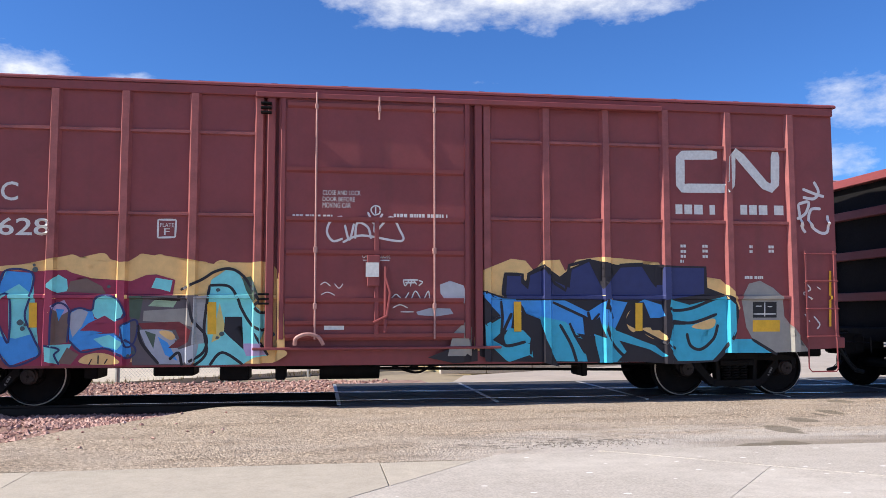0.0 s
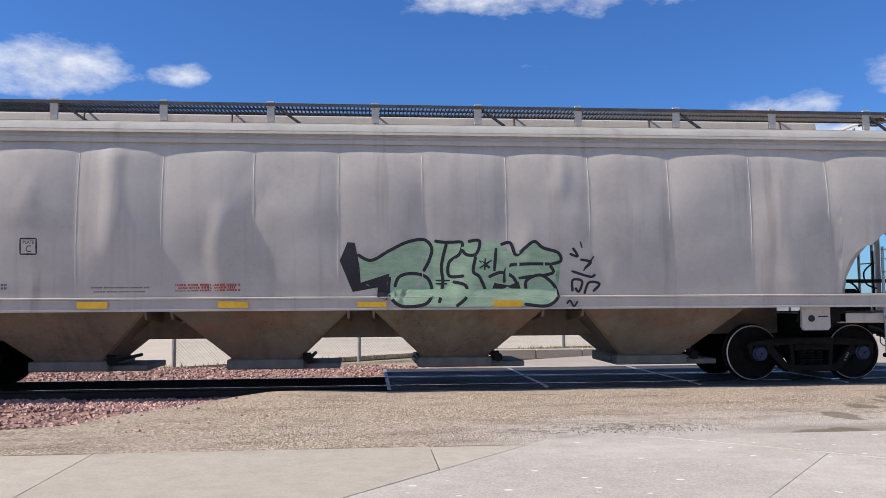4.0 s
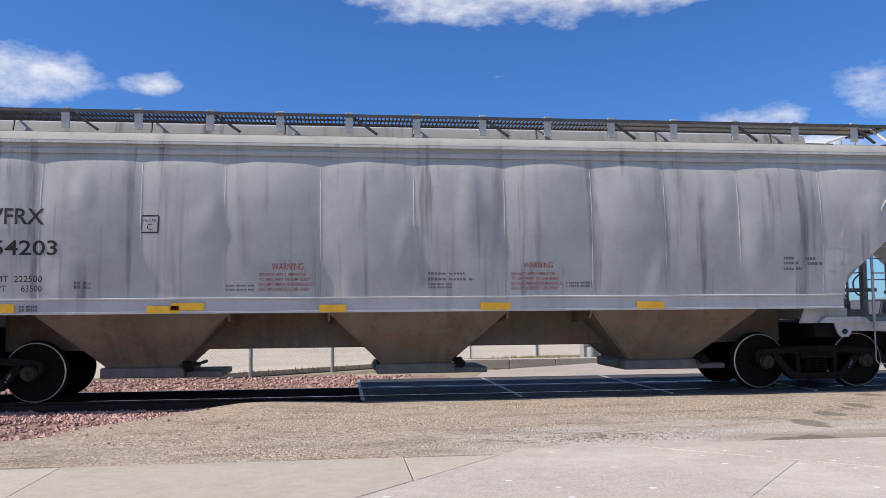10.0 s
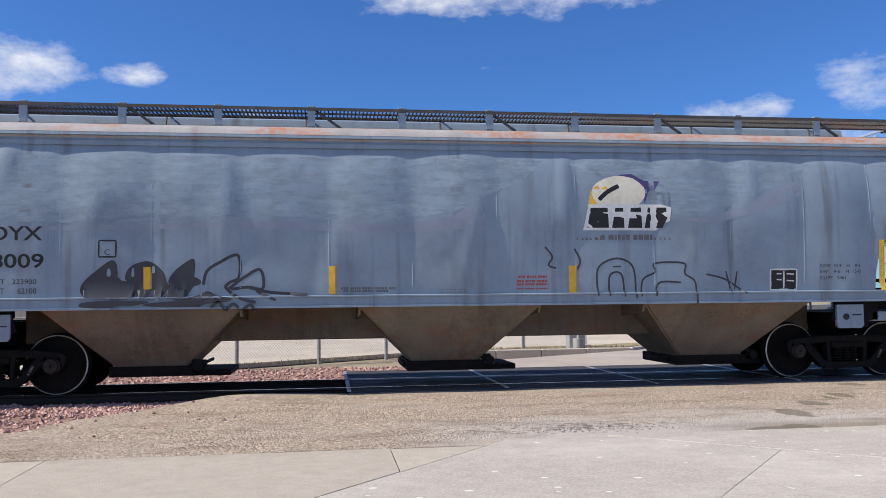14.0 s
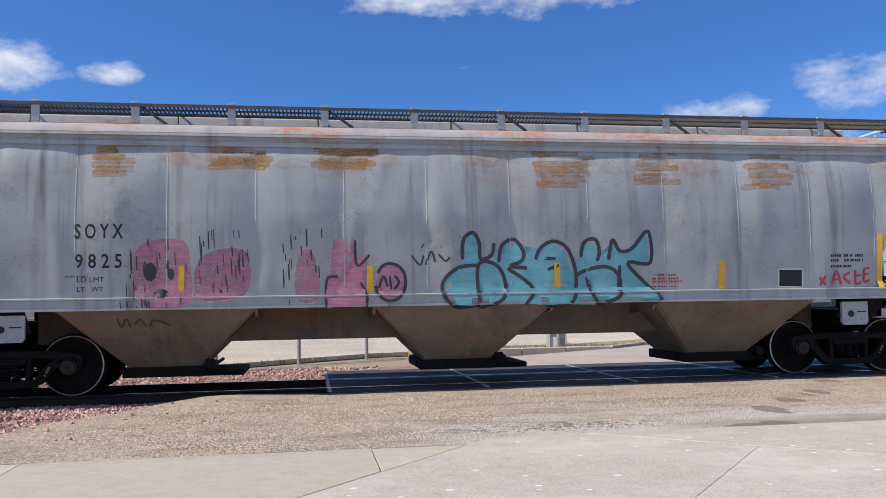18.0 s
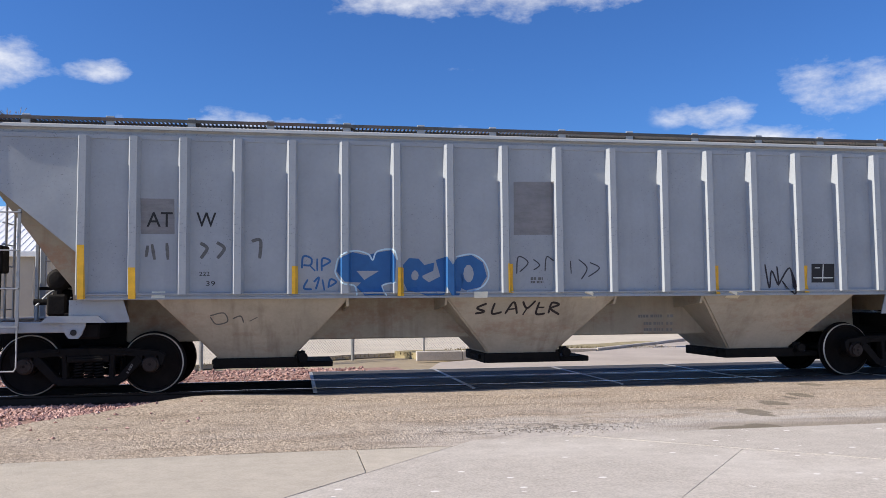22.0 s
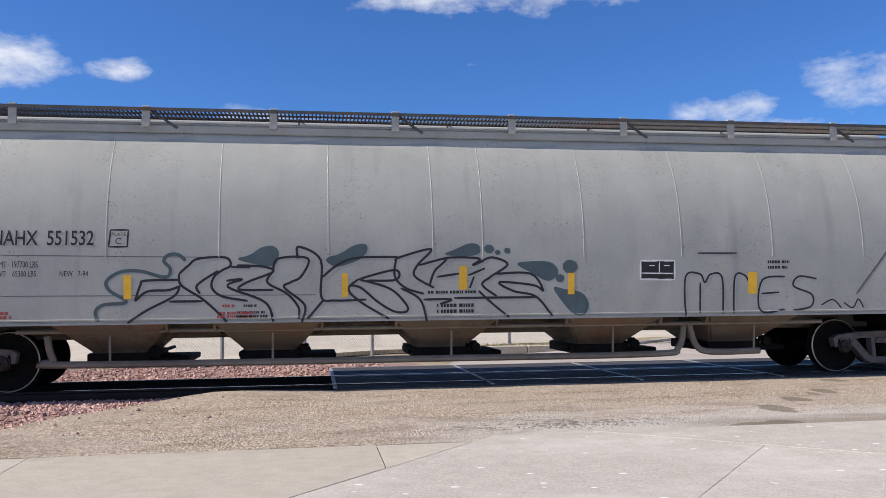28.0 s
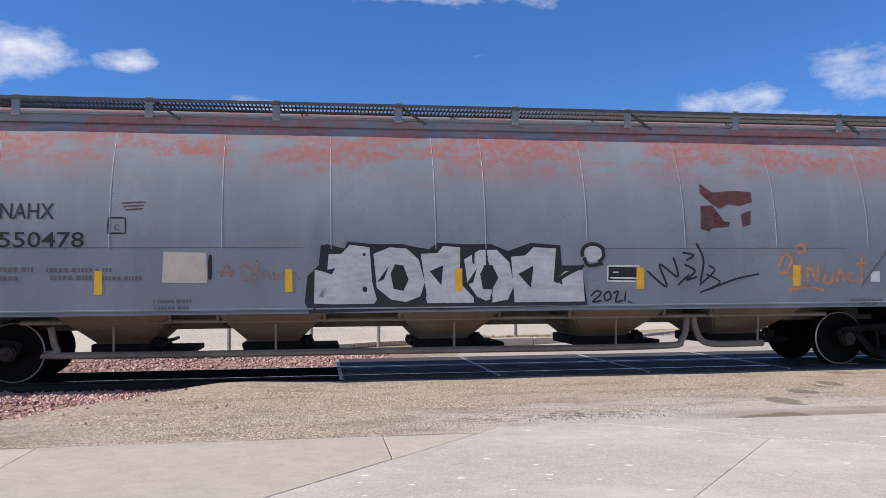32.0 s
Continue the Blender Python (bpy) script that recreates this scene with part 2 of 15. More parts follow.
def pavement(name, base, grain, patch_col, patch_amount, spots=0.0, tint=0.0, grain_scale=55.0, relief=0.6, street=False):
    """A coarse mineral surface: stones of unlike tone, worn blotches, dusty drifts and, on concrete, white lime spots."""
    m = bpy.data.materials.new(name)
    m.use_nodes = True
    N, L = m.node_tree.nodes, m.node_tree.links
    bsdf = N["Principled BSDF"]
    bsdf.inputs["Roughness"].default_value, bsdf.inputs["Specular IOR Level"].default_value = 0.92, 0.2
    geo = N.new("ShaderNodeNewGeometry")

    def tex(scale, detail, rough=0.6, stretch=(1, 1, 1)):
        mp = N.new("ShaderNodeMapping")
        mp.inputs["Scale"].default_value = stretch
        L.new(geo.outputs["Position"], mp.inputs["Vector"])
        nz = N.new("ShaderNodeTexNoise")
        nz.inputs["Scale"].default_value, nz.inputs["Detail"].default_value, nz.inputs["Roughness"].default_value = scale, detail, rough
        L.new(mp.outputs[0], nz.inputs["Vector"])
        return nz.outputs["Fac"]

    def span(fac, a, b, lo=0.0, hi=1.0):
        r = N.new("ShaderNodeMapRange")
        for k, v in (("From Min", a), ("From Max", b), ("To Min", lo), ("To Max", hi)):
            r.inputs[k].default_value = v
        L.new(fac, r.inputs["Value"])
        return r.outputs[0]

    def mixed(fac, a, b, blend="MIX"):
        nd = N.new("ShaderNodeMixRGB")
        nd.blend_type = blend
        for i, v in enumerate((fac, a, b)):
            if isinstance(v, (int, float)):
                nd.inputs[i].default_value = v
            elif isinstance(v, tuple):
                nd.inputs[i].default_value = (*v, 1)
            else:
                L.new(v, nd.inputs[i])
        return nd.outputs[0]

    fine = tex(grain_scale, 6.0, 0.78)
    col = mixed(span(fine, 0.41, 0.59), tuple(c * (1 - grain) for c in base), tuple(c * (1 + grain) for c in base))
    if street:
        chips = N.new("ShaderNodeTexVoronoi")
        chips.inputs["Scale"].default_value = 33.0
        L.new(geo.outputs["Position"], chips.inputs["Vector"])
        tone = N.new("ShaderNodeSeparateXYZ")
        L.new(chips.outputs["Color"], tone.inputs[0])
        shows = span(tex(0.9, 5.0, 0.6, (0.6, 1.2, 1)), 0.40, 0.58, 0.25, 1.0)
        col = mixed(shows, col, mixed(1.0, col, mixed(tone.outputs["X"], (0.70, 0.68, 0.66), (1.24, 1.22, 1.20)), "MULTIPLY"))
    col = mixed(span(tex(0.55, 7.0, 0.62, (0.6, 1.2, 1)), 0.48, 0.68, 0.0, patch_amount), col, patch_col)
    col = mixed(span(tex(5.5, 6.0, 0.65), 0.35, 0.70, 0.0, 1.0), col, mixed(1.0, col, (0.86, 0.855, 0.85), "MULTIPLY"))
    if street:
        def calc(op, a, b):
            nd = N.new("ShaderNodeMath")
            nd.operation = op
            for i, v in enumerate((a, b)):
                if isinstance(v, (int, float)):
                    nd.inputs[i].default_value = v
                else:
                    L.new(v, nd.inputs[i])
            return nd.outputs[0]
        xyz = N.new("ShaderNodeSeparateXYZ")
        L.new(geo.outputs["Position"], xyz.inputs[0])
        px, py = xyz.outputs["X"], xyz.outputs["Y"]
        rough_edge = tex(1.1, 7.0, 0.65, (0.6, 1.4, 1))
        # pale dust that blows over from the slabs
        lies = calc("ADD", calc("MULTIPLY", py, -0.55), calc("MULTIPLY", rough_edge, 1.6))
        lies = calc("MULTIPLY", span(lies, 3.1, 3.6), span(px, 0.6, 2.6))
        col = mixed(calc("MULTIPLY", lies, 0.85), col, mixed(span(fine, 0.3, 0.7), (0.44, 0.40, 0.365), (0.53, 0.485, 0.45)))
        # damp stains along a crack that runs aslant: place, half width, half depth
        wet = None
        for sx, sy, hw, hh in ((5.72, -4.62, 0.20, 0.36), (6.42, -3.85, 0.19, 0.28), (7.32, -3.12, 0.15, 0.26), (7.02, -3.32, 0.08, 0.20), (4.82, -5.78, 0.34, 0.28), (5.20, -5.62, 0.20, 0.20), (4.30, -6.14, 0.11, 0.15), (8.30, -1.95, 0.22, 0.22)):
            ex = calc("DIVIDE", calc("SUBTRACT", px, sx), hw)
            ey = calc("DIVIDE", calc("SUBTRACT", py, sy), hh)
            near_by = calc("SUBTRACT", 1.0, calc("ADD", calc("MULTIPLY", ex, ex), calc("MULTIPLY", ey, ey)))
            wet = near_by if wet is None else calc("MAXIMUM", wet, near_by)
        wet = span(calc("ADD", wet, calc("MULTIPLY", calc("SUBTRACT", tex(2.6, 5.0, 0.6), 0.5), 2.6)), -0.10, 0.25)
        seam = calc("MULTIPLY", span(calc("ADD", calc("ABSOLUTE", calc("ADD", py, 6.12), 0.0), calc("MULTIPLY", rough_edge, 0.35)), 0.20, 0.24, 1.0, 0.0), 1.0)
        # darker worn blotches and sandy drifts
        col = mixed(span(tex(1.5, 6.0, 0.66, (0.55, 1.7, 1)), 0.50, 0.64, 0.0, 0.75), col, mixed(1.0, col, (0.68, 0.66, 0.64), "MULTIPLY"))
        # brown seepage along the foot of the pale slabs, blacker where the surface has broken up
        seep = calc("MULTIPLY", span(calc("ADD", calc("ABSOLUTE", calc("ADD", py, 5.62), 0.0), calc("MULTIPLY", rough_edge, 0.9)), 0.62, 1.05, 1.0, 0.0), span(px, 3.6, 5.0))
        broken = calc("MULTIPLY", span(calc("ADD", calc("ADD", calc("ABSOLUTE", calc("MULTIPLY", calc("ADD", px, -2.6), 0.32), 0.0), calc("ABSOLUTE", calc("ADD", py, 5.15), 0.0)), calc("MULTIPLY", rough_edge, 0.5)), 0.50, 0.95, 1.0, 0.0), span(tex(7.0, 5.0, 0.7, (0.7, 1.3, 1)), 0.52, 0.58))
        col = mixed(calc("MULTIPLY", seep, 0.75), col, (0.24, 0.195, 0.15))
        col = mixed(calc("MULTIPLY", broken, 0.75), col, (0.10, 0.085, 0.07))
        col = mixed(calc("MULTIPLY", calc("MAXIMUM", wet, seam), 0.75), col, (0.155, 0.132, 0.10))
    if tint:
        info = N.new("ShaderNodeObjectInfo")
        col = mixed(1.0, col, mixed(info.outputs["Random"], (1 - tint,) * 3, (1 + tint,) * 3), "MULTIPLY")
    if spots:
        vo = N.new("ShaderNodeTexVoronoi")
        vo.voronoi_dimensions = "2D"
        vo.inputs["Scale"].default_value = 3.6
        mp = N.new("ShaderNodeMapping")
        mp.inputs["Scale"].default_value = (0.8, 1.25, 1)
        L.new(geo.outputs["Position"], mp.inputs["Vector"])
        L.new(mp.outputs[0], vo.inputs["Vector"])
        sep = N.new("ShaderNodeSeparateXYZ")
        L.new(vo.outputs["Color"], sep.inputs[0])
        size = span(sep.outputs["X"], 0.55, 1.0, -0.01, 0.12)
        near = N.new("ShaderNodeMath")
        near.operation = "SUBTRACT"
        L.new(size, near.inputs[0])
        L.new(vo.outputs["Distance"], near.inputs[1])
        col = mixed(span(near.outputs[0], 0.0, 0.03, 0.0, spots), col, (0.80, 0.78, 0.75))
        col = mixed(span(tex(26.0, 3.0, 0.6), 0.66, 0.72, 0.0, 0.45), col, (0.24, 0.21, 0.18))
    L.new(col, bsdf.inputs["Base Color"])
    bump = N.new("ShaderNodeBump")
    bump.inputs["Strength"].default_value, bump.inputs["Distance"].default_value = relief, 0.03
    if street:
        L.new(calc("SUBTRACT", calc("MULTIPLY", fine, 0.6), calc("MULTIPLY", calc("MULTIPLY", chips.outputs["Distance"], shows), 0.55)), bump.inputs["Height"])
    else:
        L.new(fine, bump.inputs["Height"])
    L.new(bump.outputs[0], bsdf.inputs["Normal"])
    return m


M_ASPHALT = pavement("asphalt_worn", (0.415, 0.342, 0.272), 0.36, (0.42, 0.36, 0.31), 0.5, grain_scale=24.0, relief=0.8, street=True)
M_CONC = pavement("concrete_slab", (0.465, 0.415, 0.35), 0.07, (0.44, 0.40, 0.335), 0.5, tint=0.04, grain_scale=45.0, relief=0.25)
M_CONC2 = pavement("concrete_pale", (0.475, 0.43, 0.385), 0.14, (0.59, 0.545, 0.495), 0.8, spots=0.8, tint=0.05, grain_scale=40.0, relief=0.3)
# ---- building tools ----
SHARED = {}


def finish(bm, name, mats, smooth=True):
    me = bpy.data.meshes.new(name)
    bm.normal_update()
    bm.to_mesh(me)
    bm.free()
    for m in mats if isinstance(mats, (list, tuple)) else [mats]:
        me.materials.append(m)
    if smooth:
        me.polygons.foreach_set("use_smooth", [True] * len(me.polygons))
        me.set_sharp_from_angle(angle=radians(32))
    return me


def part(name, bm, mats, parent, label="", m=None, smooth=True):
    """Links a bmesh as one mesh object under a thing or a part."""
    ob = new(name, finish(bm, name, mats, smooth))
    ob.parent = parent
    if m is not None:
        ob.matrix_basis = m
    if label:
        ob["label"] = label
    return ob


def shared(name, key, build, mats, parent, m=None, label=""):
    """Like part(), for pieces that look alike: the mesh is built once for each key."""
    k = (key, tuple(x.name for x in (mats if isinstance(mats, (list, tuple)) else [mats])))
    if k not in SHARED:
        bm = bmesh.new()
        build(bm)
        SHARED[k] = finish(bm, name, mats)
    ob = new(name, SHARED[k])
    ob.parent = parent
    if m is not None:
        ob.matrix_basis = m
    if label:
        ob["label"] = label
    return ob


def thing(name, label, category, group="", kind="", at=(0, 0, 0)):
    ob = new(name)
    ob.location = at
    ob.empty_display_size = 0.3
    return tagged(ob, label, category, group, kind)


def box(bm, x0, x1, y0, y1, z0, z1, bev=0.0, mi=0):
    vs = [bm.verts.new(p) for p in ((x0, y0, z0), (x1, y0, z0), (x1, y1, z0), (x0, y1, z0), (x0, y0, z1), (x1, y0, z1), (x1, y1, z1), (x0, y1, z1))]
    fs = [bm.faces.new([vs[i] for i in f]) for f in ((3, 2, 1, 0), (4, 5, 6, 7), (0, 1, 5, 4), (1, 2, 6, 5), (2, 3, 7, 6), (3, 0, 4, 7))]
    for f in fs:
        f.material_index = mi
    if bev:
        es = list({e for f in fs for e in f.edges})
        bmesh.ops.bevel(bm, geom=es, offset=bev, segments=1, affect="EDGES", profile=0.5)
    return vs


def prism(bm, pts, y0, y1, mi=0, axis="y"):
    """A polygon drawn in x and z, given depth along y (or another axis order)."""
    def place(a, b, c):
        return {"y": (a, c, b), "x": (c, a, b), "z": (a, b, c)}[axis]
    a = [bm.verts.new(place(p, q, y0)) for p, q in pts]
    b = [bm.verts.new(place(p, q, y1)) for p, q in pts]
    n = len(pts)
    fs = [bm.faces.new(a), bm.faces.new(b[::-1])]
    for i in range(n):
        j = (i + 1) % n
        fs.append(bm.faces.new((a[j], a[i], b[i], b[j])))
    for f in fs:
        f.material_index = mi
    bmesh.ops.recalc_face_normals(bm, faces=fs)
    return fs


def rod(bm, p0, p1, r, seg=8, r1=None, mi=0):
    p0, p1 = Vector(p0), Vector(p1)
    d = (p1 - p0).normalized()
    u = d.orthogonal().normalized()
    v = d.cross(u)
    rings = []
    for p, rad in ((p0, r), (p1, r if r1 is None else r1)):
        rings.append([bm.verts.new(p + (u * math.cos(2 * math.pi * i / seg) + v * math.sin(2 * math.pi * i / seg)) * rad) for i in range(seg)])
    fs = [bm.faces.new((rings[0][i], rings[0][(i + 1) % seg], rings[1][(i + 1) % seg], rings[1][i])) for i in range(seg)]
    fs += [bm.faces.new(rings[0][::-1]), bm.faces.new(rings[1])]
    for f in fs:
        f.material_index = mi


def tube(bm, pts, r, seg=8, closed=False):
    """A round bar bent along points."""
    pts = [Vector(p) for p in pts]
    rings = []
    n = len(pts)
    ref = None
    for i, p in enumerate(pts):
        a = pts[(i - 1) % n] if closed or i else p
        b = pts[(i + 1) % n] if closed or i < n - 1 else p
        d = (b - a).normalized()
        u = d.orthogonal().normalized() if ref is None else (ref - d * ref.dot(d)).normalized()
        ref = u
        v = d.cross(u)
        rings.append([bm.verts.new(p + (u * math.cos(2 * math.pi * k / seg) + v * math.sin(2 * math.pi * k / seg)) * r) for k in range(seg)])
    for i in range(n if closed else n - 1):
        a, b = rings[i], rings[(i + 1) % n]
        for k in range(seg):
            bm.faces.new((a[k], a[(k + 1) % seg], b[(k + 1) % seg], b[k]))
    if not closed:
        bm.faces.new(rings[0][::-1])
        bm.faces.new(rings[-1])


def curve(pts, n=8, closed=False):
    """Points on a smooth curve through pts."""
    pts = [Vector(p) for p in pts]
    out, k = [], len(pts)
    for i in range(k if closed else k - 1):
        p0 = pts[(i - 1) % k] if closed or i else pts[0]
        p1, p2 = pts[i], pts[(i + 1) % k]
        p3 = pts[(i + 2) % k] if closed or i + 2 < k else pts[-1]
        for s in range(n):
            t = s / n
            out.append(0.5 * (2 * p1 + (p2 - p0) * t + (2 * p0 - 5 * p1 + 4 * p2 - p3) * t * t + (3 * p1 - p0 - 3 * p2 + p3) * t ** 3))
    if not closed:
        out.append(pts[-1])
    return out


def lathe(bm, prof, seg=32, mi=None):
    """Turns a profile of (radius, y) about the y axis."""
    rings = [[bm.verts.new((r * math.cos(2 * math.pi * i / seg), y, r * math.sin(2 * math.pi * i / seg))) for i in range(seg)] for r, y in prof]
    fs = []
    for j in range(len(prof) - 1):
        for i in range(seg):
            f = bm.faces.new((rings[j][i], rings[j][(i + 1) % seg], rings[j + 1][(i + 1) % seg], rings[j + 1][i]))
            f.material_index = mi[j] if mi else 0
            fs.append(f)
    for ring in (rings[0], rings[-1]):
        f = bm.faces.new(ring)
        f.material_index = 0
        fs.append(f)
    bmesh.ops.recalc_face_normals(bm, faces=fs)
    return fs
# ---- running gear, couplers, ladders: shared by all cars ----
R_WHEEL, HALF_BASE = 0.457, 0.889


def wheel_profile(s):
    """One wheel and its bearing on the side s (-1 near, 1 far)."""
    pts = [(0.05, 0.60), (0.12, 0.62), (0.13, 0.70), (0.38, 0.72), (0.40, 0.665), (0.470, 0.665), (0.487, 0.685), (0.482, 0.700), (0.462, 0.712),
           (R_WHEEL, 0.797), (0.440, 0.812), (0.408, 0.808), (0.398, 0.775), (0.30, 0.745), (0.15, 0.765), (0.135, 0.825), (0.10, 0.83), (0.10, 0.955),
           (0.125, 0.96), (0.125, 1.07), (0.105, 1.085), (0.10, 1.115), (0.02, 1.118)]
    tone = [0, 0, 0, 0, 0, 0, 0, 0, 0, 1, 0, 0, 0, 0, 0, 0, 0, 2, 2, 2, 2, 2]
    return [(r, y * s) for r, y in pts], tone


def build_wheel_set(bm):
    for s in (-1, 1):
        prof, tone = wheel_profile(s)
        lathe(bm, prof, 40, tone)
        for k in range(3):
            a = 2 * math.pi * k / 3
            rod(bm, (0.055 * math.cos(a), s * 1.11, 0.055 * math.sin(a)), (0.055 * math.cos(a), s * 1.135, 0.055 * math.sin(a)), 0.018, 6, mi=2)
    rod(bm, (0, -0.62, 0), (0, 0.62, 0), 0.085, 16)


def build_side_frame(bm):
    """A cast truck side in the plane y = 0, arched over the two boxes."""
    for s in (-1, 1):
        prism(bm, [(s * 1.07, 0.44), (s * 1.10, 0.60), (s * 1.02, 0.655), (s * 0.60, 0.70), (0, 0.715), (0, 0.60), (s * 0.55, 0.59), (s * 0.70, 0.57), (s * 0.735, 0.44), (s * 0.76, 0.44), (s * 0.775, 0.585), (s * 1.0, 0.585), (s * 1.02, 0.44)], -0.075, 0.075)
        prism(bm, [(s * 0.70, 0.60), (s * 0.78, 0.50), (s * 0.50, 0.20), (s * 0.36, 0.16), (s * 0.33, 0.27), (s * 0.42, 0.29), (s * 0.62, 0.52)], -0.085, 0.085)
        prism(bm, [(s * 0.29, 0.26), (s * 0.36, 0.26), (s * 0.38, 0.62), (s * 0.31, 0.62)], -0.08, 0.08)
        prism(bm, [(s * 0.80, 0.585), (s * 0.98, 0.585), (s * 0.965, 0.54), (s * 0.815, 0.54)], -0.09, 0.09)
        prism(bm, [(s * 0.62, 0.63), (s * 0.66, 0.66), (s * 0.40, 0.68), (s * 0.40, 0.64)], -0.095, 0.095)
    prism(bm, [(-0.44, 0.155), (0.44, 0.155), (0.40, 0.265), (-0.40, 0.265)], -0.095, 0.095)
    box(bm, -0.30, 0.30, -0.105, 0.105, 0.50, 0.60, 0.012)
    box(bm, -0.22, 0.22, -0.12, 0.12, 0.515, 0.565, 0.008)
    bmesh.ops.bevel(bm, geom=[e for e in bm.edges if e.calc_face_angle(0) > 0.8], offset=0.008, segments=1, affect="EDGES")


def build_spring(bm):
    pts, turns, n = [], 5.0, 12
    for i in range(int(turns * n) + 1):
        a = 2 * math.pi * i / n
        pts.append((0.062 * math.cos(a), 0.062 * math.sin(a), 0.27 + 0.215 * i / (turns * n)))
    tube(bm, pts, 0.017, 5)


def build_bolster(bm):
    box(bm, -0.20, 0.20, -0.92, 0.92, 0.42, 0.66, 0.03)
    box(bm, -0.30, 0.30, -0.45, 0.45, 0.60, 0.74, 0.03)
    for s in (-1, 1):
        box(bm, s * 0.42 - 0.05, s * 0.42 + 0.05, -0.80, 0.80, 0.33, 0.43, 0.02)
        box(bm, s * 0.43 - 0.03, s * 0.43 + 0.03, -0.83, -0.66, 0.30, 0.56, 0.01)
        box(bm, s * 0.43 - 0.03, s * 0.43 + 0.03, 0.66, 0.83, 0.30, 0.56, 0.01)


def truck(car, x, cap, word=True, side=None):
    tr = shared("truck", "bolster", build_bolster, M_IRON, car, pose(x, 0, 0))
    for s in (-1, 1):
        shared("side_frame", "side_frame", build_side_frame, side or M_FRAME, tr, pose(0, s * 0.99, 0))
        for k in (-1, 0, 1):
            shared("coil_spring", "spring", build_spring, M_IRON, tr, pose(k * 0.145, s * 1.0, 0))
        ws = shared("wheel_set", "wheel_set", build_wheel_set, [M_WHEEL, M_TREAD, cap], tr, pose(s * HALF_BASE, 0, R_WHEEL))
        WHEELS.append((ws, s * HALF_BASE))
    if word:
        bars(tr, [(0.60, 0.40, 0.16, 0.035, 62)], M_FADED, -1.083)
    return tr


def bars(parent, rows, m, y, name="stencil_text"):
    """Lines of unreadable stencil: centre x, z, length, height, lean in degrees; short word-like dashes."""
    bm = bmesh.new()
    for x, z, w, h, lean in rows:
        ca, sa = math.cos(radians(lean)), math.sin(radians(lean))
        u, k = -w / 2, 0
        while u < w / 2 - 0.01:
            l = min(w / 2 - u, h * (0.5 + ((k * 37 + int(w * 100)) % 7) * 0.09))
            vs = []
            for a, b in ((u, -h / 2), (u + l, -h / 2), (u + l, h / 2), (u, h / 2)):
                vs.append(bm.verts.new((x + a * ca - b * sa, y, z + a * sa + b * ca)))
            bm.faces.new(vs)
            u += l + h * (0.22 if k % 5 else 0.7)
            k += 1
    return part(name, bm, m, parent, smooth=False)


def build_coupler(bm):
    box(bm, -0.20, 0.45, -0.11, 0.11, 0.72, 0.92, 0.03)
    prism(bm, [(0.40, 0.68), (0.55, 0.64), (0.78, 0.64), (0.80, 1.0), (0.52, 1.02), (0.40, 0.95)], -0.17, 0.15)
    box(bm, 0.62, 0.84, -0.20, -0.06, 0.66, 0.98, 0.03)
    rod(bm, (0.60, 0.02, 0.52), (0.60, 0.02, 0.66), 0.05, 10)


def build_hose(bm):
    """The brake hose hangs from its cock in half a loop and meets the next car's, held up by a chain."""
    tube(bm, curve([(0.16, -0.30, 0.82), (0.26, -0.31, 0.74), (0.34, -0.31, 0.60), (0.45, -0.30, 0.44), (0.57, -0.29, 0.345), (0.70, -0.28, 0.32)], 5), 0.027, 8)
    rod(bm, (-0.05, -0.30, 0.86), (0.20, -0.30, 0.79), 0.038, 8)
    rod(bm, (0.56, -0.29, 0.35), (0.72, -0.28, 0.31), 0.040, 8)
    tube(bm, curve([(0.42, -0.18, 0.72), (0.50, -0.24, 0.50), (0.62, -0.28, 0.36)], 4), 0.009, 5)
    tube(bm, curve([(0.22, -0.31, 0.70), (0.30, -0.31, 0.62), (0.38, -0.28, 0.64), (0.42, -0.20, 0.72)], 4), 0.010, 5)


def build_cut_lever(bm):
    tube(bm, [(0.05, -1.45, 0.98), (0.10, -1.40, 0.88), (0.12, -0.40, 0.88), (0.30, -0.25, 1.04), (0.55, -0.05, 1.06)], 0.012, 6)
    tube(bm, [(0.05, -1.45, 0.98), (0.05, -1.47, 0.72)], 0.012, 6)


def build_brake_wheel(bm):
    tube(bm, [(0, 0.27 * math.cos(2 * math.pi * i / 24), 0.27 * math.sin(2 * math.pi * i / 24)) for i in range(24)], 0.018, 6, True)
    for i in range(5):
        a = 2 * math.pi * i / 5
        tube(bm, [(0.03, 0, 0), (0.0, 0.27 * math.cos(a), 0.27 * math.sin(a))], 0.014, 6)
    rod(bm, (-0.12, 0, 0), (0.06, 0, 0), 0.04, 10)


def couplers(car, xe, end):
    """Coupler, hose and uncoupling lever at the end (-1 or 1), whose sill face stands at xe."""
    m = pose(xe, 0, 0) if end > 0 else pose(xe, 0, 0, 0, 0, 180)
    shared("coupler", "coupler", build_coupler, M_IRON, car, m)
    shared("air_hose", "hose", build_hose, M_HOSE, car, m)
    shared("uncoupling_lever", "lever", build_cut_lever, M_IRON, car, m)


def build_reservoir(bm):
    rings = [(0.02, -0.36), (0.12, -0.34), (0.17, -0.28), (0.17, 0.28), (0.12, 0.34), (0.02, 0.36)]
    lathe(bm, rings, 18)
    box(bm, -0.12, 0.12, -0.10, 0.10, -0.26, -0.15, 0.01)
    rod(bm, (0.0, 0.1, 0.16), (0.10, 0.12, 0.30), 0.02, 8)
    rod(bm, (0.10, 0.12, 0.30), (0.45, 0.12, 0.30), 0.02, 8)


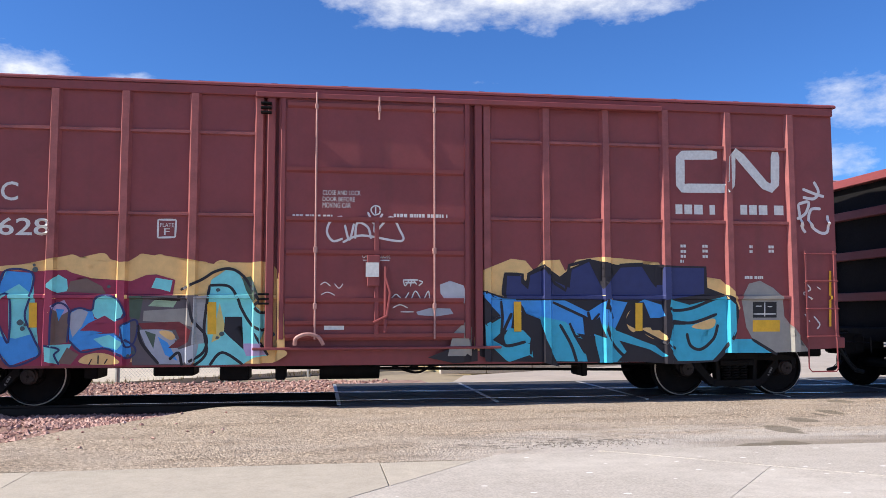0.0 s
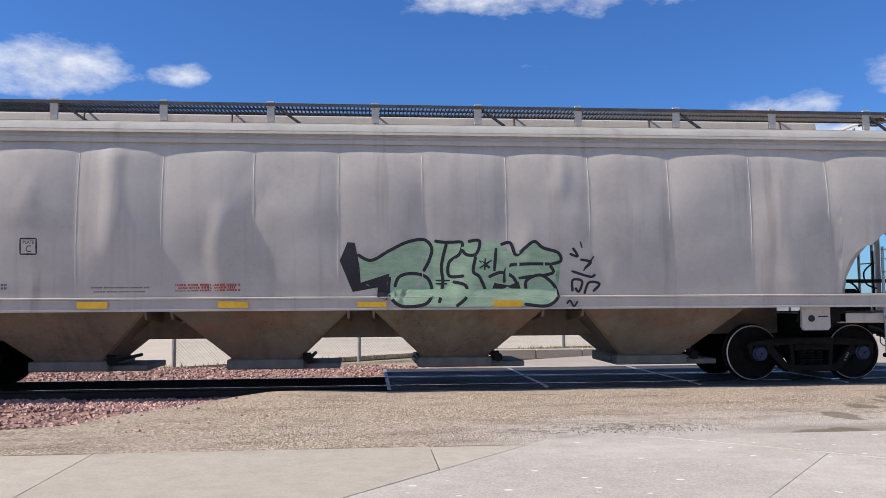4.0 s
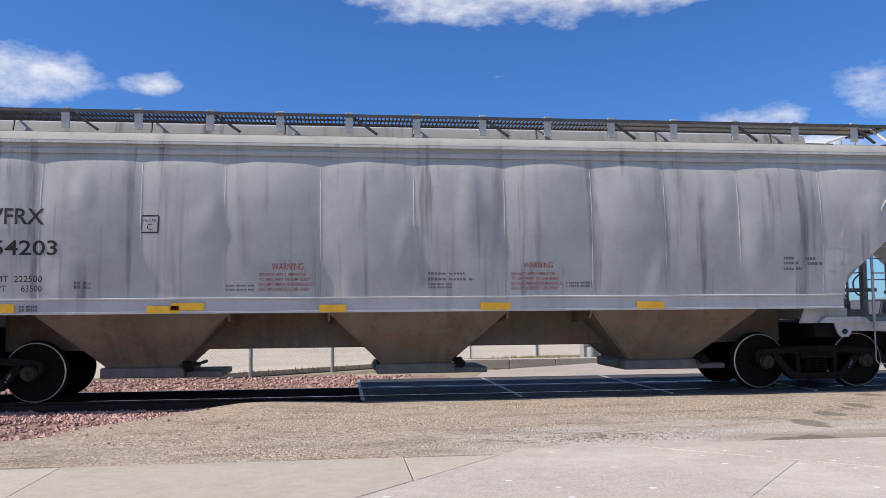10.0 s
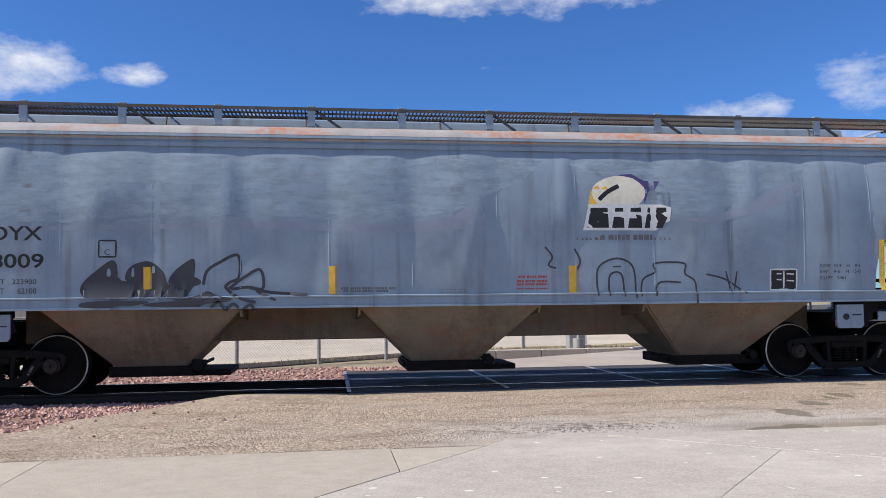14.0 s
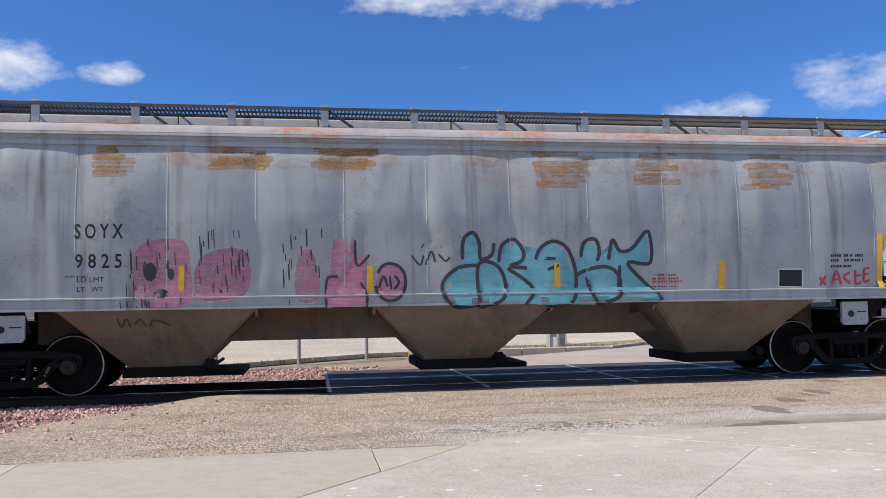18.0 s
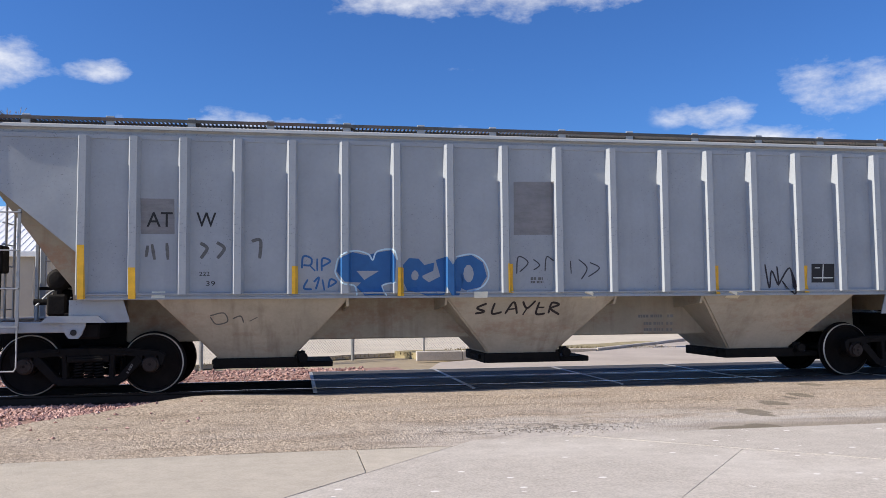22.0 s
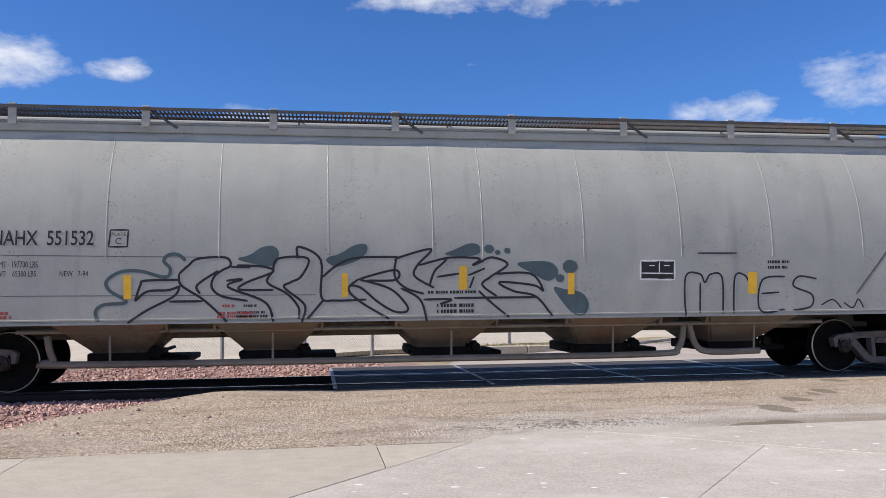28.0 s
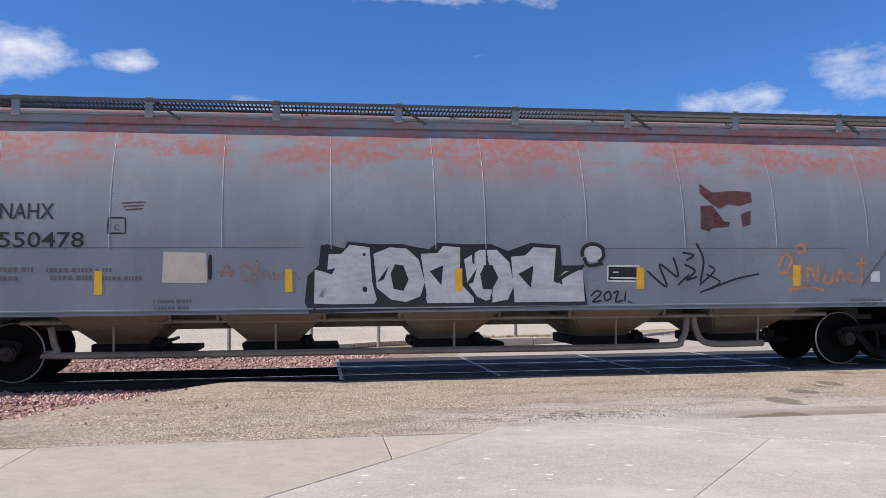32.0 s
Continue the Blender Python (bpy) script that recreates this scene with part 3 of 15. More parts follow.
def build_valve(bm):
    box(bm, -0.14, 0.14, -0.12, 0.12, -0.16, 0.16, 0.03)
    box(bm, 0.14, 0.30, -0.09, 0.09, -0.14, 0.10, 0.03)
    rod(bm, (-0.14, 0, 0.05), (-0.34, 0, 0.05), 0.05, 10)
    rod(bm, (0.0, 0, 0.16), (0.0, 0, 0.26), 0.06, 10)
    rod(bm, (0.22, 0, -0.14), (0.22, 0, -0.3), 0.02, 8)


def ladder(car, x0, x1, y, z0, z1, rungs, m, stile=0.03, foot=0.0, name="ladder"):
    """An upright ladder on a car's side: two flat stiles and its rungs."""
    bm = bmesh.new()
    for x in (x0, x1):
        box(bm, x - stile, x + stile, y - 0.012, y + 0.012, z0, z1, 0.004)
    ld = part(name, bm, m, car)
    step = (z1 - z0 - 0.1) / max(1, rungs - 1)
    w = round(x1 - x0, 3)
    for i in range(rungs):
        shared("rung", f"rung{w}", lambda b: tube(b, [(-w / 2 - 0.02, 0.0, 0), (-w / 2 - 0.02, -0.05, 0), (w / 2 + 0.02, -0.05, 0), (w / 2 + 0.02, 0.0, 0)], 0.011, 6), m, ld, pose((x0 + x1) / 2, y, z0 + 0.05 + i * step))
    if foot:
        bm = bmesh.new()
        tube(bm, [(x0, y, z0 + 0.05), (x0, y, foot + 0.06), (x0 + 0.05, y, foot), (x1 - 0.03, y, foot), (x1, y, foot + 0.05), (x1, y, z0 + 0.05)], 0.012, 6)
        part("stirrup_step", bm, m, car)
    return ld


def grab(parent, x0, x1, y, z, m, off=0.06, vertical=0.0):
    bm = bmesh.new()
    if vertical:
        tube(bm, [(x0, y, z), (x0, y - off, z), (x0, y - off, z + vertical), (x0, y, z + vertical)], 0.011, 6)
    else:
        tube(bm, [(x0, y, z), (x0, y - off, z), (x1, y - off, z), (x1, y, z)], 0.011, 6)
    return part("grab_iron", bm, m, parent)


def build_grating(length, width):
    def build(bm):
        for y in (-width / 2, width / 2):
            box(bm, 0, length, y - 0.006, y + 0.006, -0.03, 0.02)
        box(bm, 0, length, -0.006, 0.006, -0.02, 0.012)
        n = int(length / 0.062)
        for i in range(n + 1):
            x = i * length / n
            box(bm, x - 0.011, x + 0.011, -width / 2, width / 2, -0.012, 0.012)
    return build
# ---- covered hopper cars ----
def smooth_side(z):
    """Half width of a rounded, frameless side at height z."""
    pts = [(1.25, 1.53), (1.6, 1.565), (2.1, 1.59), (2.7, 1.60), (3.1, 1.582), (3.4, 1.545), (3.65, 1.495), (3.9, 1.42), (4.1, 1.36)]
    for (a, ya), (b, yb) in zip(pts, pts[1:]):
        if z <= b or b == 4.1:
            u = max(0.0, min(1.0, (z - a) / (b - a)))
            return ya + (yb - ya) * u
    return 1.5


def flat_side(z):
    return 1.50


def round_side(z):
    """Half width of a barrel-shaped side, flat below and arched above."""
    if z < 2.0:
        return 1.595
    u = (z - 2.0) / 2.25
    return 1.62 * math.sqrt(max(0.0, 1 - min(1.0, u * 0.915) ** 2.15)) - 0.025


def side_sheet(bm, sd, P, xs, nv=26, mi=0):
    cols = []
    for x in xs:
        zb = P["bottom"](abs(x))
        col = []
        for j in range(nv + 1):
            z = zb + (P["top"] - zb) * j / nv
            col.append(bm.verts.new((x, sd * skin(P, x, z), z)))
        cols.append(col)
    for a, b in zip(cols, cols[1:]):
        for j in range(nv):
            f = bm.faces.new((a[j], b[j], b[j + 1], a[j + 1]) if sd < 0 else (a[j], a[j + 1], b[j + 1], b[j]))
            f.material_index = mi
    return cols


def skin(P, x, z):
    """Half width of the car's side at a place on it: profile, bulge of each sheet and dents."""
    y = P["profile"](z)
    seams = P["seams"]
    for a, b in zip(seams, seams[1:]):
        if P["bulge"] and a <= x <= b:
            u = (x - a) / (b - a)
            v = max(0.0, min(1.0, (P["top"] - P.get("chord_low", 0.05) - 0.02 - z) / 0.13))
            w = max(0.0, min(1.0, (z - P["sill_bot"] - 0.05) / 1.3))
            y += P["bulge"] * (1 - abs(2 * u - 1) ** 2.6) * v * v * (3 - 2 * v) * (0.25 + 0.75 * w)
            break
    d = noise.noise((x * 0.8 + P["seed"] * 7.3, z * 1.1, P["seed"]))
    y += P["dent"] * d + P["dent"] * 1.6 * max(0.0, noise.noise((x * 1.9, z * 0.9, P["seed"] + 5.0)) - 0.25)
    return y


def stations(P):
    L = P.get("body_half", P["half"])
    xs = sorted({round(v, 3) for v in [-L, L] + [s * (P["sill_end"] + d) for s in (-1, 1) for d in ((0.0, 0.006, 0.03, 0.07, 0.13, 0.21, 0.30, 0.40, 0.5))] + P["seams"]})
    out = []
    for a, b in zip(xs, xs[1:]):
        n = max(1, int((b - a) / 0.07))
        out += [a + (b - a) * i / n for i in range(n)]
    return out + [xs[-1]]


def running_boards(car, P, m):
    L, z = P["half"] + 0.15, P["board_z"]
    for y in (-0.80, 0.80):
        rb = shared("running_board", f"rb{L:.2f}", build_grating(2 * L, 0.66), m, car, pose(-L, y, z - 0.03))
    # stand-offs at the eaves carry the boards
    n = P.get("posts", 15)
    for i in range(n):
        x = -P["half"] + 0.45 + (2 * P["half"] - 0.9) * i / (n - 1)
        for y in (-1.10, 1.10):
            shared("board_support", "board_support", lambda b: box(b, -0.06, 0.06, -0.02, 0.02, 0, 0.33, 0.006), P["mat"], car, pose(x, y, P["board_z"] - 0.31))
        if i % 2 == 0:
            shared("board_brace", "board_brace", lambda b: prism(b, [(0, 0.28), (0.03, 0.30), (0.42, 0.03), (0.39, 0.0)], -0.015, 0.015), m, car, pose(x + 0.05, -1.0, P["board_z"] - 0.32))
    bm = bmesh.new()
    prism(bm, [(-0.36, z - 0.22), (0.36, z - 0.22), (0.30, z - 0.04), (0.16, z + 0.03), (-0.16, z + 0.03), (-0.30, z - 0.04)], -P["half"] + 0.9, P["half"] - 0.9, axis="x")
    part("hatch_trough", bm, P["mat"], car)
    for i in range(7):
        x = -P["half"] + 1.6 + (2 * P["half"] - 3.2) * i / 6
        shared("hatch_clamp", "hatch_clamp", lambda b: tube(b, [(0, -0.42, -0.2), (0, -0.36, 0.0), (0, -0.15, 0.06), (0, 0.15, 0.06), (0, 0.36, 0.0), (0, 0.42, -0.2)], 0.018, 6), m, car, pose(x, 0, z))
    for e in (-1, 1):
        xe = e * (P["half"] - 0.02)
        bm = bmesh.new()
        n = 10
        for i in range(n + 1):
            yy = -1.05 + 0.85 * i / n
            box(bm, xe - 0.02 if e < 0 else xe + 0.0, xe + 0.02, yy - 0.01, yy + 0.01, z - 0.06, z - 0.03)
        for k in range(5):
            xx = xe + e * (0.05 + 0.075 * k)
            box(bm, xx - 0.012, xx + 0.012, -1.05, -0.2, z - 0.03, z + 0.0)
        for yy in (-1.05, -0.62, -0.2):
            box(bm, min(xe, xe + e * 0.36), max(xe, xe + e * 0.36), yy - 0.01, yy + 0.01, z - 0.05, z - 0.02)
        part("end_walkway", bm, m, car)


def hopper_bay(car, P, x, m, gate_m):
    tw, bw, zt, zb = P["bay_top"], P["bay_bot"], P["sill_bot"] + 0.04, P["bay_z"]
    bm = bmesh.new()
    rings = []
    for hx, hy, z in ((tw, P["profile"](zt) - 0.03, zt), (bw, 0.72, zb), (bw, 0.70, zb - 0.04)):
        rings.append([bm.verts.new((x + sx * hx, sy * hy, z)) for sx, sy in ((-1, -1), (1, -1), (1, 1), (-1, 1))])
    for a, b in zip(rings, rings[1:]):
        for k in range(4):
            bm.faces.new((b[k], b[(k + 1) % 4], a[(k + 1) % 4], a[k]))
    bm.faces.new(rings[-1][::-1])
    bm.faces.new(rings[0])
    bmesh.ops.bevel(bm, geom=[e for e in bm.edges if abs(e.verts[0].co.z - e.verts[1].co.z) > 0.3], offset=0.03, segments=2, affect="EDGES")
    bay = part("hopper_bay", bm, m, car)
    g = "%.2f" % bw
    shared("outlet_gate", "gate" + g, lambda b: (box(b, -bw - 0.06, bw + 0.06, -0.76, 0.76, -0.10, 0.06, 0.015), box(b, bw + 0.0, bw + 0.62, -0.62, 0.62, -0.11, -0.02, 0.012), box(b, -bw - 0.1, -bw, -0.5, 0.5, -0.05, 0.03, 0.01)), gate_m, bay, pose(x, 0, zb - 0.08))
    shared("gate_shaft", "gate_shaft", lambda b: (rod(b, (0, -0.86, 0), (0, 0.86, 0), 0.03, 8), rod(b, (0, -0.88, 0), (0, -0.80, 0), 0.075, 10), box(b, -0.10, 0.03, -0.80, -0.74, -0.02, 0.10, 0.01)), M_FRAME, bay, pose(x + bw + 0.14, 0, zb - 0.02))
    return bay


def build_jack_pad(bm):
    prism(bm, [(-0.17, 0.12), (0.17, 0.12), (0.16, 0.02), (0.11, -0.11), (0.06, -0.17), (-0.06, -0.17), (-0.11, -0.11), (-0.16, 0.02)], -0.02, 0.02)
    prism(bm, [(-0.46, 0.06), (0.46, 0.06), (0.34, 0.16), (-0.34, 0.16)], -0.05, 0.015)
    rod(bm, (0, -0.035, -0.08), (0, 0.02, -0.08), 0.045, 12, mi=1)


def build_jack_plate(bm):
    """A lifting plate bolted below the sill, with its dark eye and bolts."""
    prism(bm, [(-0.24, -0.14), (-0.20, -0.19), (0.20, -0.19), (0.24, -0.14), (0.24, 0.20), (-0.24, 0.20)], -0.03, 0.03)
    rod(bm, (-0.08, -0.04, 0.0), (-0.08, 0.02, 0.0), 0.055, 14, mi=1)
    for x, z in ((0.12, 0.10), (0.12, -0.10), (-0.18, 0.14), (-0.18, -0.12)):
        rod(bm, (x, -0.042, z), (x, 0.0, z), 0.016, 6)
    box(bm, 0.03, 0.20, -0.033, 0.0, 0.02, 0.04, 0.0, 1)


def build_end_gear(bm):
    """Brake levers, pipes and valves that sit on the end platform."""
    box(bm, -0.34, 0.22, -1.15, -0.55, 0.05, 0.22, 0.02)
    box(bm, -0.20, 0.05, -1.05, -0.80, 0.20, 0.42, 0.03)
    rod(bm, (-0.40, -0.98, 0.32), (0.10, -0.98, 0.32), 0.07, 10)
    rod(bm, (0.30, -1.10, 0.05), (0.30, -1.10, 1.05), 0.018, 6)
    tube(bm, curve([(-0.5, -0.9, 0.55), (-0.2, -0.95, 0.60), (0.05, -1.0, 0.45), (0.12, -1.0, 0.2)], 5), 0.016, 6)
    tube(bm, curve([(0.30, -1.1, 0.85), (0.20, -1.0, 0.70), (0.24, -1.0, 0.50), (0.36, -1.1, 0.42)], 5), 0.014, 6)
    box(bm, -0.55, 0.62, -1.02, -0.96, 0.52, 0.58, 0.008)
    box(bm, 0.12, 0.30, -0.75, -0.45, 0.15, 0.34, 0.02)


def car_end(car, P, e, brake):
    """Platform, posts, ladders and draft gear at one end (e = -1 or 1)."""
    L, m = P["half"], P["mat"]
    xp, xs, zp = e * (L - 0.02), e * P["sill_end"], 1.10
    bm = bmesh.new()
    box(bm, min(xp, xs), max(xp, xs), -1.46, -1.34, zp - 0.14, zp + 0.02, 0.012)
    box(bm, min(xp, xs), max(xp, xs), 1.34, 1.46, zp - 0.14, zp + 0.02, 0.012)
    box(bm, min(xp, xp - e * 0.16), max(xp, xp - e * 0.16), -1.50, 1.50, zp - 0.16, zp + 0.06, 0.015)
    part("end_sill", bm, m, car)
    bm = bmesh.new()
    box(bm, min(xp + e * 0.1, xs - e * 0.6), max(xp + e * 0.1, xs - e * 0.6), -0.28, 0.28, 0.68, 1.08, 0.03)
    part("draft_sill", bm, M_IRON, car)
    for y in (-0.95, 0.95):
        shared("end_slat", f"slat{abs(xp - xs):.2f}", lambda b: box(b, 0, abs(xp - xs), -0.15, 0.15, 0, 0.03, 0.004), M_GRATE, car, pose(min(xp, xs), y, zp + 0.0))
    # corner posts to the eaves and struts under the slope sheet
    for y in (-1, 1):
        bm = bmesh.new()
        box(bm, xp - 0.05, xp + 0.05, y * 1.49 - 0.035, y * 1.49 + 0.035, zp, P["top"] + 0.30, 0.012)
        part("corner_post", bm, m, car)
        bm = bmesh.new()
        tube(bm, [(xp, y * 1.49, P["top"] + 0.28), (xp, y * 0.9, P["board_z"] - 0.02), (xp, 0, P["board_z"] + 0.0)], 0.025, 6)
        part("top_brace", bm, m, car)
        xq = e * (L - 0.55)
        if P["bottom"](L - 0.55) < zp + 0.3 or P.get("kneed"):
            continue
        bm = bmesh.new()
        box(bm, xq - 0.028, xq + 0.028, y * 0.72 - 0.028, y * 0.72 + 0.028, zp - 0.05, P["bottom"](L - 0.55) + 0.05, 0.01)
        part("slope_strut", bm, m if P.get("light_struts") else M_IRON, car)
    # ladders on the near and far corners
    lx0, lx1 = (xp - e * 0.02, xp - e * 0.50)
    for y in (-1.52, 1.52):
        ladder(car, min(lx0, lx1), max(lx0, lx1), y, zp - 0.10, P["ladder_top"], 4, P["rail_mat"], 0.022, foot=0.42)
    bm = bmesh.new()
    for y in (-0.42, -0.02):
        box(bm, xp + e * 0.02 - 0.012, xp + e * 0.02 + 0.012, y - 0.03, y + 0.03, zp, P["board_z"] - 0.05, 0.004)
    el = part("end_ladder", bm, P["rail_mat"], car)
    for i in range(9):
        shared("rung", "rung_end", lambda b: tube(b, [(0, -0.22, 0), (0.05, -0.22, 0), (0.05, 0.22, 0), (0, 0.22, 0)], 0.011, 6), P["rail_mat"], el, pose(xp + e * 0.02, -0.22, zp + 0.2 + i * 0.34, 0, 0, 0 if e > 0 else 180))
    for i in range(3):
        grab(car, xp, xp, -1.50, 1.35 + 0.5 * i, P["rail_mat"], 0.05, 0.3) if i == 0 else None
    couplers(car, xp, e)
    shared("end_gear", "end_gear", build_end_gear, M_GEAR if P.get("lift_loops") else M_FRAME, car, pose(e * (L - 0.72), 0, zp, 0, 0, 0 if e > 0 else 180))
    if P.get("lift_loops"):
        shared("lift_loop", "lift_loop", lambda b: tube(b, [(-0.11, 0, -0.10), (0.11, 0, -0.10), (0.11, 0, 0.06), (0.03, 0, 0.13), (-0.02, 0, 0.08), (-0.11, 0, -0.06), (-0.11, 0, -0.10)], 0.012, 6), m, car, pose(e * (L - 0.26), -skin(P, e * (L - 0.26), 3.05) - 0.01, 3.05, 0, 0, 0))
        xr = e * (P["sill_end"] - 0.12)
        strokes(car, P, [[(xr - 0.24, 2.02), (xr + 0.24, 2.02), (xr + 0.24, 2.40), (xr - 0.24, 2.40), (xr - 0.24, 2.02)]], P["mat"], 0.03, 0.06, "bracket_frame", False)
    # gusset with the jacking pad
    for y in (-1, 1):
        jx = e * (P["sill_end"] + 0.02)
        shared("jacking_pad", "jack_plate" if P.get("kneed") else "jack", build_jack_plate if P.get("kneed") else build_jack_pad, [m, M_BLACK], car, pose(jx - (e * 0.45 if P.get("kneed") else 0.0), y * 1.48, zp - 0.06))
        bm = bmesh.new()
        prism(bm, [(xs - e * 0.75, zp - (0.12 if P.get("kneed") else 0.0)), (xs + e * 0.1, zp - (0.12 if P.get("kneed") else 0.0)), (xs + e * 0.1, P["sill_bot"] - 0.0), (xs - e * 0.65, P["sill_bot"] - 0.0)], y * 1.44, y * 1.46)
        part("bolster_plate", bm, M_IRON if P.get("kneed") else m, car)
    if brake:
        shared("brake_wheel", "brake_wheel", build_brake_wheel, M_IRON, car, pose(xp + e * 0.12, -0.75, 2.05, 0, 0, 0 if e > 0 else 180))
        shared("brake_gear_box", "brake_box", lambda b: (box(b, -0.09, 0.09, -0.16, 0.16, -0.2, 0.22, 0.02), box(b, -0.02, 0.02, -0.03, 0.03, -0.95, -0.2)), M_IRON, car, pose(xp, -0.75, 2.05))
        shared("air_reservoir", "reservoir", build_reservoir, M_GALV if P.get("lift_loops") else M_FRAME, car, pose(e * (L - 0.95), -0.80, 1.74))
        shared("control_valve", "valve", build_valve, M_GALV if P.get("lift_loops") else M_FRAME, car, pose(e * (L - 0.95), -1.05, 1.36))
        shared("brake_pipe", "brake_pipe", lambda b: tube(b, curve([(0, -1.1, 0.2), (0.2, -1.0, 0.42), (0.45, -0.9, 0.46), (0.7, -0.6, 0.3), (0.75, -0.3, 0.1)], 5), 0.018, 6), M_GALV, car, pose(e * (L - 1.0) - (0.4 if e > 0 else 0.35), 0, 1.15))
        shared("brake_chain", "brake_chain", lambda b: [tube(b, [(-0.012, 0, 0.045 * k), (0.012, 0.01, 0.045 * k + 0.02), (-0.012, 0, 0.045 * k + 0.05)], 0.010, 5) for k in range(16)] and None, M_IRON, car, pose(xp + e * 0.08, -0.75, 1.14))
    else:
        shared("brake_cylinder", "cylinder", lambda b: (rod(b, (-0.25, 0, 0), (0.25, 0, 0), 0.14, 16), rod(b, (0.25, 0, 0), (0.6, 0, 0), 0.025, 8), box(b, -0.3, -0.22, -0.17, 0.17, -0.2, 0.17, 0.02)), M_FRAME, car, pose(e * (L - 0.8), -0.3, 1.32))


def hopper(name, label, place, P):
    """A covered hopper at its place in the train, from its measures P. Returns the car and its near side for lettering."""
    car = thing(name, label, "freight car", "freight cars of the train")
    CARS.append((car, place))
    L, m = P.get("body_half", P["half"]), P["mat"]
    xs = stations(P)
    bm = bmesh.new()
    near, far = side_sheet(bm, -1, P, xs), side_sheet(bm, 1, P, xs)
    for i in range(len(xs) - 1):       # floor, slope sheets
        if near[i][0].co.z > P["sill_bot"] + 0.05 or near[i + 1][0].co.z > P["sill_bot"] + 0.05:
            bm.faces.new((near[i][0], far[i][0], far[i + 1][0], near[i + 1][0]))
    for i in (0, -1):
        for j in range(len(near[0]) - 1):
            f = (near[i][j], near[i][j + 1], far[i][j + 1], far[i][j])
            bm.faces.new(f if i == 0 else f[::-1])
    part("body", bm, m, car)
    # roof with its rounded eaves
    bm = bmesh.new()
    t = P["top"]
    eave = P["eave"]
    rr = P.get("roof_rise", 1.0)
    half_roof = [(eave - 0.03, t + 0.10), (eave, t + 0.12 + 0.03 * rr), (eave - 0.04, t + 0.13 + 0.09 * rr), (eave - 0.14, t + 0.14 + 0.14 * rr), (min(1.0, eave - 0.28), t + 0.14 + 0.24 * rr), (0.5, t + 0.14 + 0.31 * rr), (0, t + 0.14 + 0.33 * rr)]
    pts = [(-y, z) for y, z in half_roof] + [(y, z) for y, z in half_roof[-2::-1]]
    prism(bm, pts + [(eave - 0.1, t - 0.02), (-eave + 0.1, t - 0.02)], -L, L, axis="x")
    part("roof", bm, P.get("roof_mat", m), car)
    for s in (-1, 1):
        bm = bmesh.new()
        if P.get("plate_chord"):
            box(bm, -L - 0.05, L + 0.05, *sorted((s * (eave - 0.20), s * (eave + 0.03))), t - 0.02, t + 0.10, 0.012)
        else:
            lo = P.get("chord_low", 0.05)
            prism(bm, [(s * (eave - 0.10), t - lo), (s * (eave - 0.015), t - lo), (s * (eave - 0.015), t + 0.02), (s * (eave - 0.05), t + 0.03), (s * (eave - 0.05), t + 0.09), (s * (eave + 0.02), t + 0.10), (s * (eave + 0.01), t + 0.14), (s * (eave - 0.10), t + 0.14)], -L, L, axis="x")
        part("top_chord", bm, m, car)
        bm = bmesh.new()
        se, zt, zb, yo = P["sill_end"] - 0.04, P["sill_top"], P["sill_bot"], P["sill_y"]
        prism(bm, [(s * (yo - 0.10), zb), (s * (yo + 0.01), zb), (s * (yo + 0.01), zb + 0.03), (s * (yo - 0.01), zb + 0.035), (s * (yo - 0.01), zt - 0.03), (s * (yo + 0.015), zt - 0.02), (s * (yo + 0.015), zt), (s * (yo - 0.10), zt + 0.02)], -se if not P.get("sill_full") else -L, se if not P.get("sill_full") else L, axis="x")
        part("side_sill", bm, P.get("sill_mat", m), car)
    # welds between the side sheets
    for x in P["seams"][1:-1]:
        bm = bmesh.new()
        zb = P["bottom"](abs(x)) + 0.02
        n = 10
        z1 = P["top"] - 0.03
        z0 = max(zb, P.get("seam_low", 1.6))
        cols = []
        for j in range(n + 1):
            z = z0 + (z1 - z0) * j / n
            y = -skin(P, x, z)
            cols.append([bm.verts.new((x + dx, y + dy, z)) for dx, dy in ((-0.014, 0.003), (-0.006, -0.0035), (0.006, -0.0035), (0.014, 0.003))])
        for a, b in zip(cols, cols[1:]):
            for k in range(3):
                bm.faces.new((a[k], a[k + 1], b[k + 1], b[k]))
        part("weld_seam", bm, P.get("seam_mat", m), car)
    running_boards(car, P, P.get("board_mat", M_GRATE))
    # hoppers and the sill between them
    for x in P["bays"]:
        hopper_bay(car, P, x, P.get("bay_mat", m), P.get("gate_mat", M_FRAME))
    bm = bmesh.new()
    xb = P["sill_end"] - 0.5
    box(bm, -xb, xb, -0.38, 0.38, 0.76, P["sill_bot"] + 0.1, 0.02)
    part("center_sill", bm, P.get("bay_mat", m), car)
    for a, b in zip(P["bays"], P["bays"][1:]):
        for xx in (a + P["bay_top"] - 0.05, b - P["bay_top"] + 0.05):
            bm = bmesh.new()
            prism(bm, [(-1.45, P["sill_bot"] + 0.02), (1.45, P["sill_bot"] + 0.02), (1.35, P["sill_bot"] - 0.12), (0.4, P["sill_bot"] - 0.2), (-0.4, P["sill_bot"] - 0.2), (-1.35, P["sill_bot"] - 0.12)], xx - 0.02, xx + 0.02, axis="x")
            part("cross_bearer", bm, P.get("bay_mat", m), car)
